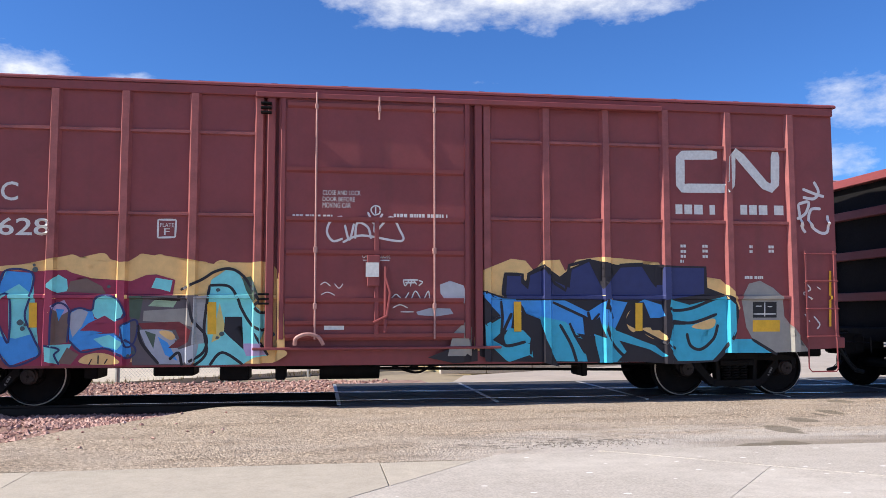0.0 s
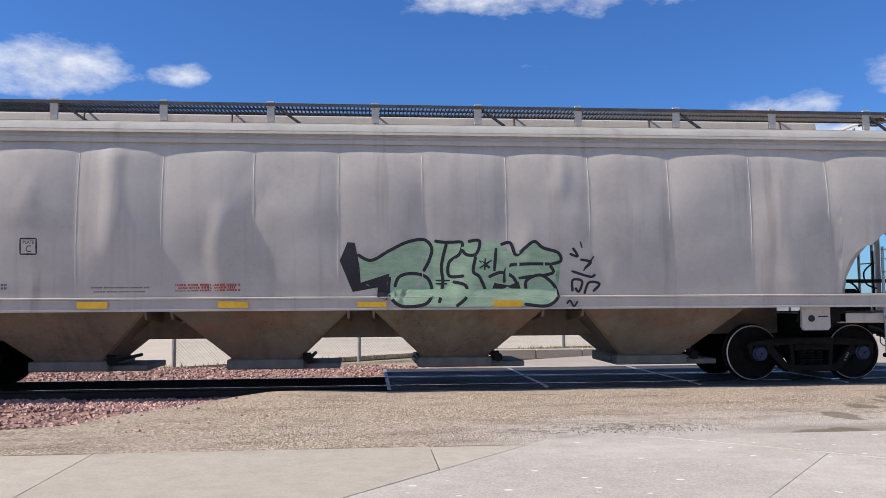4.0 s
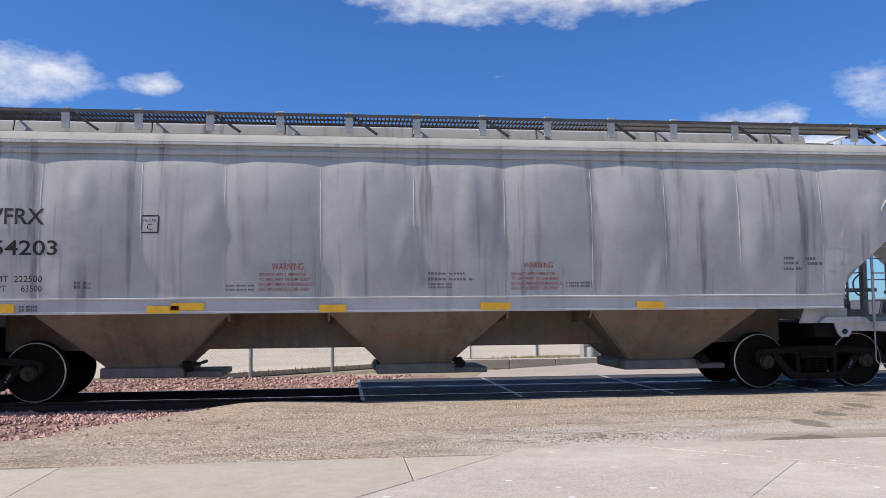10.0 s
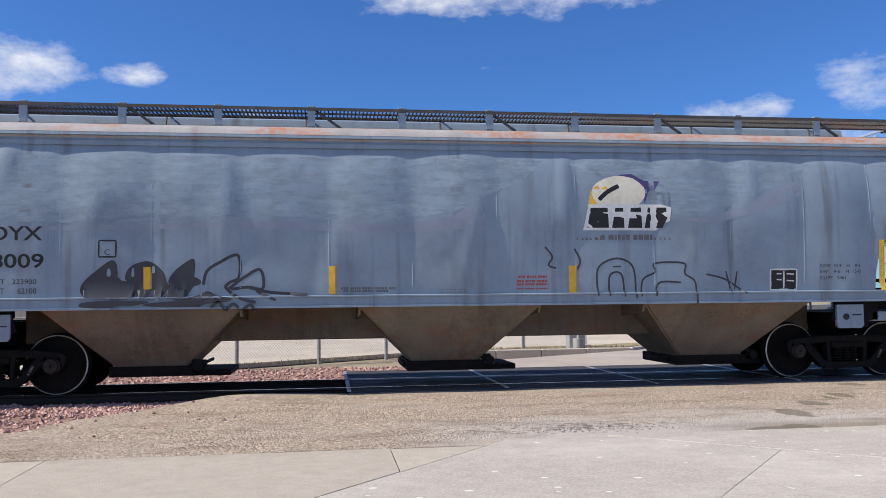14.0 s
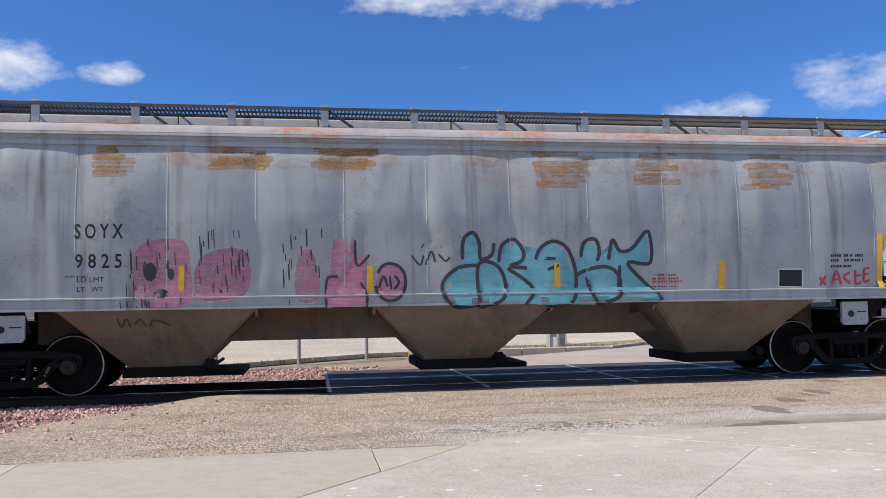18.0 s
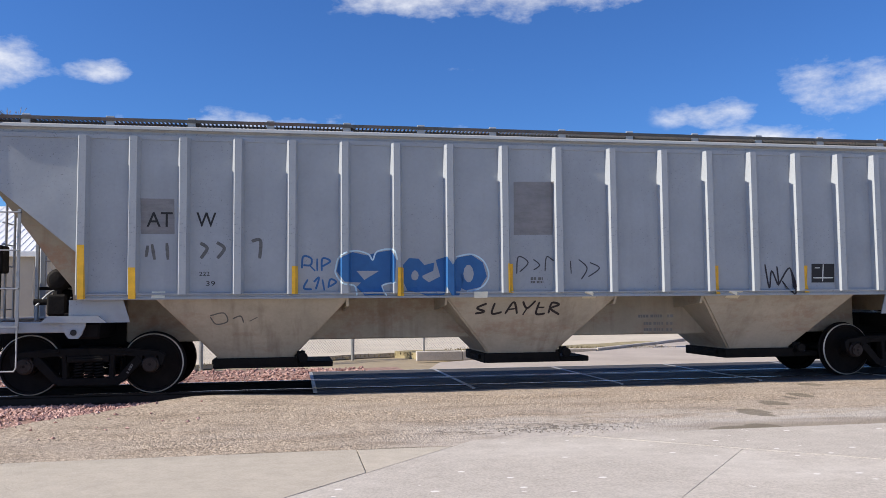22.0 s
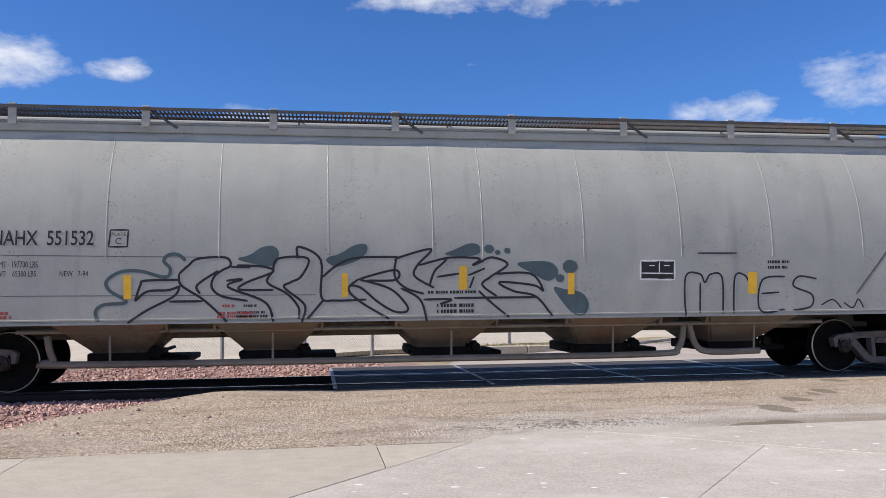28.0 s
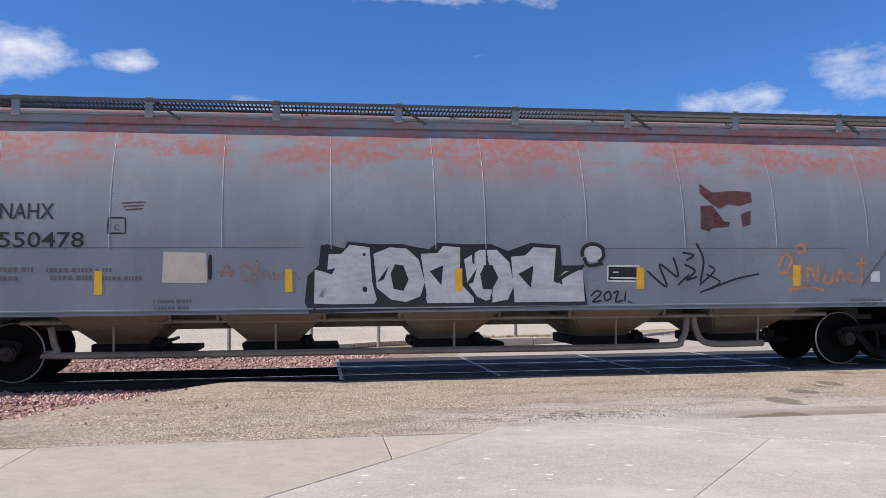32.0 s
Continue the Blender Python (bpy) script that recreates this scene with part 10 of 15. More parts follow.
small_print(*K["s047"], [(1.99, 3.59, 2.32, 0.082)], M_FADED)
patch(*K["s047"], [(5.30, 1.51), (5.74, 1.50), (5.74, 1.82), (5.30, 1.82)], M_BLACK, 0.008, "painted_shape")
strokes(*K["s047"], [[(5.29, 1.83), (5.75, 1.83)], [(5.75, 1.83), (5.75, 1.50)], [(5.75, 1.50), (5.29, 1.50)], [(5.29, 1.50), (5.29, 1.83)]], M_WHITE, 0.03, 0.009, "stencil_frame", False)
strokes(*K["s047"], [[(5.52, 1.80), (5.52, 1.52)], [(5.34, 1.76), (5.48, 1.76)], [(5.57, 1.76), (5.70, 1.75)], [(5.34, 1.67), (5.48, 1.66)], [(5.57, 1.65), (5.70, 1.64)]], M_WHITE, 0.03, 0.012, "stencil_frame", False)
small_print(*K["s047"], [(6.16, 6.50, 1.86, 0.047), (6.61, 6.87, 1.86, 0.047), (6.16, 6.48, 1.77, 0.046), (6.58, 6.87, 1.76, 0.047), (6.16, 6.58, 1.65, 0.047)], M_BLACK)
small_print(*K["s047"], [(1.05, 1.51, 1.72, 0.036), (1.03, 1.54, 1.65, 0.036), (1.03, 1.54, 1.60, 0.035), (1.03, 1.54, 1.54, 0.035)], M_REDTXT)
patch(*K["s047"], [(7.22, 1.47), (7.32, 1.47), (7.33, 2.32), (7.23, 2.32)], M_YELLOW, 0.02, "reflector")
small_print(*K["s047"], [(-5.45, -4.57, 1.06, 0.033), (-0.41, 0.25, 0.98, 0.035), (-0.28, 0.12, 0.78, 0.052), (3.96, 4.74, 0.95, 0.036), (4.20, 4.64, 0.76, 0.055)], M_FADED)
patch(*K["s047"], [(-6.62, 2.51), (-4.25, 2.56), (-2.60, 2.60), (-0.97, 2.54), (-0.00, 2.68), (0.54, 2.99), (0.53, 2.50), (-0.97, 2.43), (-3.43, 2.50), (-6.62, 2.44)], M_G["bluegrey2"], 0.004, "faded_swoosh")
patch(*K["s047"], [(3.70, 2.65), (4.28, 2.69), (4.88, 2.90), (5.70, 3.27), (5.91, 3.33), (5.89, 3.07), (5.17, 2.78), (4.28, 2.58)], M_G["bluegrey2"], 0.004, "faded_swoosh")
for outline in ([(-5.51, 1.55), (-5.49, 1.66), (-5.40, 1.77), (-5.26, 1.88), (-5.13, 1.99), (-5.04, 2.03), (-4.99, 1.99), (-4.97, 1.85), (-4.98, 1.73), (-4.82, 1.71), (-4.72, 1.65), (-4.71, 1.46), (-5.03, 1.44), (-5.29, 1.47), (-5.43, 1.46)],
                [(-4.73, 1.66), (-4.88, 1.72), (-4.86, 1.84), (-4.79, 1.94), (-4.64, 2.00), (-4.52, 2.01), (-4.40, 1.93), (-4.30, 1.81), (-4.29, 1.72), (-4.23, 1.63), (-4.29, 1.54), (-4.39, 1.43), (-4.72, 1.45)],
                [(-4.27, 1.71), (-4.18, 1.85), (-4.05, 1.96), (-3.91, 2.05), (-3.87, 2.02), (-3.87, 1.82), (-3.95, 1.78), (-3.87, 1.77), (-3.77, 1.71), (-3.80, 1.65), (-3.91, 1.62), (-3.99, 1.54), (-3.96, 1.47), (-4.33, 1.43), (-4.28, 1.54), (-4.21, 1.63)],
                [(-3.95, 1.46), (-3.85, 1.46), (-3.69, 1.58), (-3.56, 1.48), (-3.28, 1.44), (-3.42, 1.41), (-4.32, 1.42)],
                [(-5.55, 1.33), (-5.43, 1.43), (-4.39, 1.42), (-4.76, 1.34), (-4.95, 1.36), (-5.11, 1.31)], [(-4.73, 1.34), (-4.37, 1.41), (-3.14, 1.42), (-3.80, 1.36), (-3.88, 1.31)]):
    patch(*K["s009"], outline, M_G["charcoal"], 0.016, "painted_letter", soft=True)
for x, z, w, h in ((-5.10, 1.84, 0.07, 0.12), (-4.42, 1.50, 0.08, 0.15), (-4.14, 1.55, 0.05, 0.07), (-4.47, 1.88, 0.06, 0.11), (-4.76, 1.84, 0.05, 0.14)):
    patch(*K["s009"], [(x - w / 2, z - h / 2), (x + w / 2, z - h / 2), (x + w / 3, z + h / 2), (x - w / 4, z + h / 2)], M_SOYX, 0.030, "painted_letter", soft=True)
for outline in ([(-8.2, 3.60), (-8.2, 2.66), (-6.6, 2.58), (-5.5, 2.56), (-4.2, 2.62), (-2.6, 2.66), (-0.97, 2.60), (0.0, 2.74), (0.54, 3.02), (1.2, 3.30), (1.5, 3.60)], [(1.9, 3.60), (2.0, 3.42), (3.55, 3.30), (3.7, 2.72), (4.28, 2.76), (4.88, 2.97), (5.70, 3.34), (6.1, 3.60)]):
    patch(*K["s009"], outline, M_G["swoosh"], 0.003, "faded_swoosh", 0.12)
strokes(*K["s009"], [[(-3.75, 1.65), (-3.70, 1.85), (-3.52, 1.98), (-3.25, 2.09), (-3.23, 1.77), (-3.37, 1.68), (-3.42, 1.60), (-3.23, 1.45), (-2.98, 1.38)], [(-3.39, 1.58), (-3.14, 1.77), (-2.92, 1.87), (-2.88, 1.59), (-3.10, 1.61), (-3.35, 1.58)], [(-3.10, 1.61), (-2.77, 1.53), (-2.22, 1.49)], [(-2.98, 1.55), (-2.69, 1.41)], [(-3.64, 1.31), (-3.52, 1.39), (-3.43, 1.28), (-3.31, 1.36), (-3.19, 1.28), (-3.06, 1.34), (-2.97, 1.22)]], M_G["charcoal"], 0.045, 0.016, "painted_line", True)
strokes(*K["s009"], [[(1.48, 2.21), (1.60, 2.05), (1.54, 1.92), (1.66, 1.87)], [(1.97, 2.18), (2.06, 1.98), (2.00, 1.84)], [(2.34, 1.42), (2.34, 1.84), (2.55, 2.00), (2.78, 2.00), (2.94, 1.84), (2.97, 1.38)], [(2.53, 1.42), (2.54, 1.75), (2.73, 1.77), (2.78, 1.41)], [(2.59, 1.89), (2.73, 1.89)]], M_G["charcoal"], 0.03, 0.016, "painted_line", True)
strokes(*K["s009"], [[(3.06, 1.41), (3.09, 1.68), (3.30, 1.80), (3.30, 1.94), (3.78, 1.94), (3.80, 1.77), (3.97, 1.63), (3.99, 1.25)], [(3.30, 1.41), (3.37, 1.63), (3.73, 1.63)], [(4.16, 1.76), (4.50, 1.67), (4.85, 1.44)], [(4.70, 1.81), (4.65, 1.51)], [(4.50, 1.81), (4.60, 1.44)]], M_G["charcoal"], 0.03, 0.016, "painted_line", True)
patch(*K["s047"], [(-6.04, 1.74), (-5.98, 1.95), (-5.83, 2.08), (-5.61, 2.04), (-5.48, 1.86), (-5.48, 2.04), (-5.22, 2.21), (-5.00, 2.25), (-4.77, 2.25), (-4.60, 2.17), (-4.37, 2.24), (-4.08, 2.15), (-3.99, 1.90), (-3.95, 1.55), (-4.01, 1.37), (-4.33, 1.30), (-4.69, 1.33), (-5.04, 1.34), (-5.44, 1.47), (-5.74, 1.49), (-5.91, 1.52)], M_G["silvergrey"], 0.01, "painted_shape")
strokes(*K["s047"], [[(-5.59, 1.78), (-5.62, 1.64), (-5.68, 1.54), (-5.77, 1.48), (-5.87, 1.47), (-5.96, 1.52), (-6.03, 1.62), (-6.06, 1.75), (-6.05, 1.89), (-5.99, 2.00), (-5.91, 2.07), (-5.81, 2.09), (-5.71, 2.05), (-5.63, 1.96), (-5.60, 1.83)], [(-5.71, 1.66), (-5.73, 1.62), (-5.79, 1.58), (-5.85, 1.58), (-5.91, 1.60), (-5.94, 1.65), (-5.93, 1.70), (-5.89, 1.74), (-5.82, 1.75), (-5.76, 1.74), (-5.72, 1.69)], [(-5.71, 1.73), (-5.64, 1.89), (-5.48, 1.87)], [(-5.71, 1.73), (-5.67, 1.60), (-5.64, 1.56)], [(-5.46, 2.06), (-5.29, 2.20), (-5.08, 2.22), (-5.00, 2.08), (-5.00, 1.34)]], M_G["charcoal"], 0.035, 0.016, "painted_line", True)
strokes(*K["s047"], [[(-5.44, 1.95), (-5.30, 1.91), (-5.29, 1.99), (-5.46, 2.06)], [(-5.43, 1.95), (-5.43, 1.72), (-5.24, 1.73), (-5.46, 1.54), (-5.44, 1.47)], [(-5.00, 2.08), (-4.91, 2.24), (-4.64, 2.24), (-4.51, 2.08), (-4.51, 1.38)], [(-4.85, 1.83), (-4.86, 1.99), (-4.73, 2.13), (-4.64, 1.99), (-4.63, 1.81)], [(-4.82, 1.73), (-4.60, 1.78)]], M_G["charcoal"], 0.035, 0.016, "painted_line", True)
strokes(*K["s047"], [[(-4.79, 1.64), (-4.64, 1.64), (-4.73, 1.53), (-4.62, 1.51), (-4.69, 1.39)], [(-4.51, 2.08), (-4.33, 2.22), (-4.10, 2.17), (-3.99, 1.95), (-3.99, 1.68)], [(-4.29, 1.86), (-4.15, 1.95), (-3.99, 1.92)], [(-4.28, 1.64), (-4.06, 1.72), (-3.93, 1.59), (-3.95, 1.37), (-4.19, 1.28), (-4.51, 1.38)], [(-5.00, 1.34), (-4.86, 1.27), (-4.55, 1.38)]], M_G["charcoal"], 0.035, 0.016, "painted_line", True)
strokes(*K["s047"], [[(-3.90, 1.81), (-3.70, 1.88)], [(-3.56, 1.99), (-3.46, 1.88)], [(-3.46, 1.97), (-3.53, 1.86)], [(-3.15, 1.97), (-3.04, 1.84), (-3.07, 2.00)], [(-2.59, 1.90), (-2.42, 2.00), (-2.33, 1.86)]], M_G["charcoal"], 0.02, 0.016, "sprayed_tag", True)
strokes(*K["s047"], [[(-1.60, 1.89), (-1.48, 1.73)], [(-0.73, 1.71), (-0.63, 1.89), (-0.56, 1.69)]], M_G["charcoal"], 0.02, 0.016, "sprayed_tag", True)
# rust-stained car: lettering, pink and turquoise letters
text(*K["s982"], 'S O Y X', -5.79, -5.11, 2.34, 2.56, M_BLACK, 0.014)
text(*K["s982"], '9 8 2 5', -5.78, -5.13, 1.91, 2.12, M_BLACK, 0.014)
text(*K["s982"], 'LD LMT', -5.75, -5.38, 1.71, 1.78, M_BLACK, 0.0)
text(*K["s982"], 'LT   WT', -5.75, -5.39, 1.57, 1.64, M_BLACK, 0.0)
patch(*K["s982"], [(-4.34, 1.49), (-4.25, 1.48), (-4.25, 1.93), (-4.33, 1.93)], M_YELLOW, 0.02, "reflector")
patch(*K["s982"], [(-1.55, 1.49), (-1.46, 1.49), (-1.46, 1.91), (-1.55, 1.91)], M_YELLOW, 0.02, "reflector")
patch(*K["s982"], [(1.42, 1.50), (1.52, 1.50), (1.52, 1.94), (1.42, 1.94)], M_YELLOW, 0.02, "reflector")
patch(*K["s982"], [(4.21, 1.49), (4.33, 1.49), (4.34, 1.94), (4.22, 1.94)], M_YELLOW, 0.02, "reflector")
patch(*K["s982"], [(7.12, 1.46), (7.22, 1.46), (7.24, 2.39), (7.14, 2.39)], M_YELLOW, 0.02, "reflector")
for outline in ([(-4.96, 1.31), (-4.98, 2.08), (-4.86, 2.28), (-4.53, 2.35), (-4.20, 2.33), (-4.16, 1.90), (-4.10, 1.38), (-4.33, 1.31)], [(-4.08, 1.39), (-4.13, 1.83), (-4.00, 2.10), (-3.66, 2.21), (-3.32, 2.17), (-3.28, 1.82), (-3.32, 1.50), (-3.66, 1.39)], [(-2.66, 1.34), (-2.62, 2.10), (-2.36, 2.24), (-2.22, 1.34)]):
    patch(*K["s982"], outline, M_G["pinkworn"], 0.008, "painted_letter", soft=True)
rg = random.Random(9)
for x0, x1, z0, z1, n in ((-5.02, -4.12, 1.95, 2.42, 16), (-4.05, -3.22, 2.0, 2.48, 20), (-5.15, -4.9, 1.32, 1.85, 9), (-2.85, -2.2, 1.9, 2.5, 16), (-2.85, -2.72, 1.35, 2.0, 4), (-4.2, -3.3, 1.55, 2.0, 14), (-4.95, -4.2, 1.38, 1.75, 10)):
    for i in range(n):
        x, z, l = x0 + (x1 - x0) * rg.random(), z0 + (z1 - z0) * rg.random(), 0.06 + 0.22 * rg.random()
        strokes(*K["s982"], [[(x, z), (x + 0.01, max(1.32, z - l))]], M_G["charcoal"], 0.012 + 0.016 * rg.random(), 0.014, "paint_drip", False)
patch(*K["s982"], [(-2.17, 1.28), (-2.18, 1.76), (-2.08, 1.84), (-2.06, 2.31), (-1.76, 2.34), (-1.73, 2.01), (-1.56, 2.10), (-1.65, 1.75), (-1.58, 1.32)], M_G["pink"], 0.01, "painted_shape")
patch(*K["s982"], [(-0.96, 1.66), (-0.98, 1.53), (-1.05, 1.44), (-1.14, 1.39), (-1.24, 1.39), (-1.33, 1.44), (-1.39, 1.54), (-1.42, 1.66), (-1.39, 1.78), (-1.33, 1.88), (-1.24, 1.93), (-1.14, 1.93), (-1.04, 1.88), (-0.98, 1.78)], M_G["pink"], 0.01, "painted_shape")
strokes(*K["s982"], [[(-1.39, 1.80), (-1.33, 1.89), (-1.25, 1.94), (-1.15, 1.94), (-1.06, 1.90), (-0.99, 1.82), (-0.96, 1.72), (-0.96, 1.61), (-0.99, 1.50), (-1.06, 1.42), (-1.14, 1.38), (-1.24, 1.38), (-1.32, 1.42), (-1.39, 1.50), (-1.42, 1.61)]], M_G["charcoal"], 0.05, 0.016, "painted_line", True)
patch(*K["s982"], [(-4.64, 1.85), (-4.66, 1.76), (-4.72, 1.71), (-4.79, 1.73), (-4.83, 1.80), (-4.83, 1.90), (-4.78, 1.97), (-4.72, 1.99), (-4.66, 1.94)], M_G["charcoal"], 0.016, "paint_dot")
patch(*K["s982"], [(-4.39, 1.81), (-4.40, 1.76), (-4.43, 1.73), (-4.46, 1.74), (-4.49, 1.78), (-4.49, 1.84), (-4.46, 1.89), (-4.43, 1.90), (-4.40, 1.87)], M_G["charcoal"], 0.016, "paint_dot")
patch(*K["s982"], [(-4.47, 1.53), (-4.49, 1.49), (-4.56, 1.47), (-4.63, 1.47), (-4.68, 1.51), (-4.68, 1.55), (-4.63, 1.59), (-4.56, 1.60), (-4.49, 1.57)], M_G["charcoal"], 0.016, "paint_dot")
strokes(*K["s982"], [[(-2.17, 1.28), (-2.16, 1.71), (-1.99, 1.75)], [(-1.73, 2.31), (-1.70, 1.92), (-1.51, 2.08)], [(-1.65, 1.66), (-1.56, 1.49), (-1.56, 1.27)], [(-1.37, 1.57), (-1.30, 1.75), (-1.23, 1.59)], [(-1.20, 1.75), (-1.18, 1.55)]], M_G["charcoal"], 0.04, 0.018, "painted_line", True)
strokes(*K["s982"], [[(-1.13, 1.76), (-1.06, 1.66), (-1.13, 1.55)]], M_G["charcoal"], 0.04, 0.018, "painted_line", True)
patch(*K["s982"], [(-0.35, 1.60), (-0.24, 1.84), (-0.06, 1.95), (-0.04, 2.31), (0.08, 2.40), (0.21, 2.31), (0.21, 1.95), (0.44, 2.00), (0.48, 2.17), (0.71, 2.26), (0.90, 2.12), (0.94, 1.97), (1.13, 2.17), (1.36, 2.26), (1.59, 2.12), (1.70, 1.80), (1.87, 1.89), (1.95, 2.21), (2.07, 2.27), (2.16, 2.07), (2.35, 1.89), (2.40, 2.25), (2.54, 2.07), (2.98, 2.39), (3.02, 1.93), (2.73, 1.84), (3.21, 1.33), (2.53, 1.39), (2.15, 1.26), (1.59, 1.28), (1.22, 1.27), (0.66, 1.33), (0.21, 1.27), (-0.15, 1.29)], M_G["teal"], 0.01, "painted_shape")
strokes(*K["s982"], [[(0.21, 1.24), (0.19, 1.91), (0.48, 1.91), (0.62, 1.64), (0.57, 1.37), (0.25, 1.24)], [(0.19, 1.91), (-0.13, 1.87), (-0.37, 1.65), (-0.33, 1.39), (-0.11, 1.25), (0.19, 1.29)], [(-0.06, 2.00), (-0.04, 2.31), (0.11, 2.42), (0.21, 2.26), (0.23, 2.01), (0.41, 2.07), (0.45, 2.26)], [(0.52, 1.95), (0.58, 2.22), (0.78, 2.31), (0.92, 2.12), (0.89, 1.97), (0.71, 1.89), (0.98, 1.86)], [(0.66, 1.86), (1.07, 1.54), (0.94, 1.28)]], M_G["charcoal"], 0.06, 0.018, "painted_line", True)
strokes(*K["s982"], [[(1.12, 1.99), (1.20, 2.17), (1.41, 2.28), (1.64, 2.17), (1.78, 1.80), (1.76, 1.44), (1.64, 1.27), (1.31, 1.27)], [(1.26, 2.01), (1.45, 2.00)], [(1.50, 1.90), (1.31, 1.83)], [(1.87, 2.03), (1.93, 2.26), (2.11, 2.31), (2.18, 2.12), (2.14, 1.96)], [(1.76, 1.72), (1.97, 1.82), (2.25, 1.87), (2.44, 1.80), (2.53, 1.62), (2.49, 1.39), (2.15, 1.26)]], M_G["charcoal"], 0.06, 0.018, "painted_line", True)
strokes(*K["s982"], [[(1.96, 1.71), (2.04, 1.44), (2.15, 1.26)], [(2.33, 1.98), (2.40, 2.30), (2.52, 2.12), (2.73, 2.16), (3.01, 2.44), (3.04, 1.93), (2.65, 1.91), (3.21, 1.33), (2.87, 1.29)], [(2.52, 1.89), (2.49, 1.43)]], M_G["charcoal"], 0.06, 0.018, "painted_line", True)
strokes(*K["s982"], [[(-0.86, 2.07), (-0.73, 1.92), (-0.67, 2.07)], [(-0.64, 1.92), (-0.55, 2.13), (-0.49, 1.96)], [(-0.44, 2.09), (-0.33, 1.98), (-0.26, 2.04)], [(-0.70, 2.18), (-0.67, 2.25)]], M_G["charcoal"], 0.03, 0.016, "sprayed_tag", True)
small_print(*K["s982"], [(3.11, 3.48, 1.71, 0.037), (3.07, 3.55, 1.65, 0.036), (3.07, 3.58, 1.60, 0.037), (3.07, 3.50, 1.53, 0.037)], M_REDTXT)
patch(*K["s982"], [(5.31, 1.51), (5.72, 1.50), (5.72, 1.79), (5.31, 1.79)], M_BLACK, 0.008, "painted_shape")
strokes(*K["s982"], [[(5.30, 1.80), (5.74, 1.80)], [(5.74, 1.80), (5.73, 1.50)], [(5.73, 1.50), (5.30, 1.51)], [(5.30, 1.51), (5.30, 1.80)]], M_WHITE, 0.02, 0.009, "stencil_frame", False)
strokes(*K["s982"], [[(6.04, 1.66), (6.15, 1.53)], [(6.15, 1.68), (6.05, 1.52)], [(6.27, 1.53), (6.35, 1.76), (6.44, 1.53)], [(6.30, 1.62), (6.40, 1.62)], [(6.60, 1.74), (6.49, 1.66), (6.60, 1.55)]], M_G["redtag"], 0.05, 0.02, "sprayed_tag", True)
strokes(*K["s982"], [[(6.70, 1.77), (6.71, 1.55), (6.82, 1.57)], [(6.70, 1.67), (6.81, 1.69)]], M_G["redtag"], 0.05, 0.02, "sprayed_tag", True)
strokes(*K["s982"], [[(6.87, 1.79), (6.98, 1.81)], [(6.87, 1.79), (6.87, 1.59), (6.99, 1.60)], [(6.87, 1.69), (6.96, 1.71)]], M_G["redtag"], 0.05, 0.02, "sprayed_tag", True)
small_print(*K["s982"], [(6.25, 6.44, 2.00, 0.042), (6.49, 6.66, 2.00, 0.043), (6.71, 6.86, 2.00, 0.043), (6.25, 6.40, 1.92, 0.042), (6.50, 6.86, 1.92, 0.043), (6.25, 6.64, 1.82, 0.043)], M_BLACK)
small_print(*K["s982"], [(-5.92, -5.59, 1.78, 0.025)], M_FADED)
strokes(*K["s982"], [[(-5.54, 3.68), (-5.30, 3.69), (-5.25, 3.69)], [(-5.51, 3.62), (-5.29, 3.65), (-5.25, 3.62)], [(-5.58, 3.56), (-5.29, 3.57), (-5.11, 3.56)], [(-5.53, 3.50), (-5.29, 3.51), (-4.96, 3.50)], [(-5.58, 3.44), (-5.29, 3.44), (-5.18, 3.44)]], M_G["rust"], 0.105, 0.006, "rust_scrape", True)
strokes(*K["s982"], [[(-5.53, 3.38), (-5.28, 3.38), (-4.98, 3.38)], [(-5.57, 3.31), (-5.28, 3.31), (-5.08, 3.32)]], M_G["rust"], 0.105, 0.006, "rust_scrape", True)
strokes(*K["s982"], [[(-3.91, 3.68), (-3.43, 3.70), (-3.23, 3.69)], [(-3.82, 3.64), (-3.43, 3.65), (-3.06, 3.65)], [(-3.87, 3.59), (-3.43, 3.62), (-3.08, 3.60)], [(-3.79, 3.55), (-3.42, 3.56), (-2.96, 3.56)], [(-3.89, 3.50), (-3.42, 3.52), (-3.11, 3.51)]], M_G["rust"], 0.105, 0.006, "rust_scrape", True)
strokes(*K["s982"], [[(-3.86, 3.46), (-3.42, 3.50), (-3.01, 3.47)], [(-3.91, 3.42), (-3.42, 3.45), (-3.08, 3.42)]], M_G["rust"], 0.105, 0.006, "rust_scrape", True)
strokes(*K["s982"], [[(-2.36, 3.73), (-1.80, 3.75), (-1.37, 3.75)], [(-2.26, 3.68), (-1.80, 3.68), (-1.34, 3.70)], [(-2.27, 3.63), (-1.80, 3.67), (-1.36, 3.65)], [(-2.24, 3.58), (-1.80, 3.62), (-1.40, 3.60)], [(-2.29, 3.54), (-1.80, 3.55), (-1.51, 3.54)]], M_G["rust"], 0.105, 0.006, "rust_scrape", True)
strokes(*K["s982"], [[(-2.39, 3.48), (-1.80, 3.50), (-1.39, 3.50)], [(-2.29, 3.44), (-1.80, 3.46), (-1.54, 3.45)]], M_G["rust"], 0.105, 0.006, "rust_scrape", True)
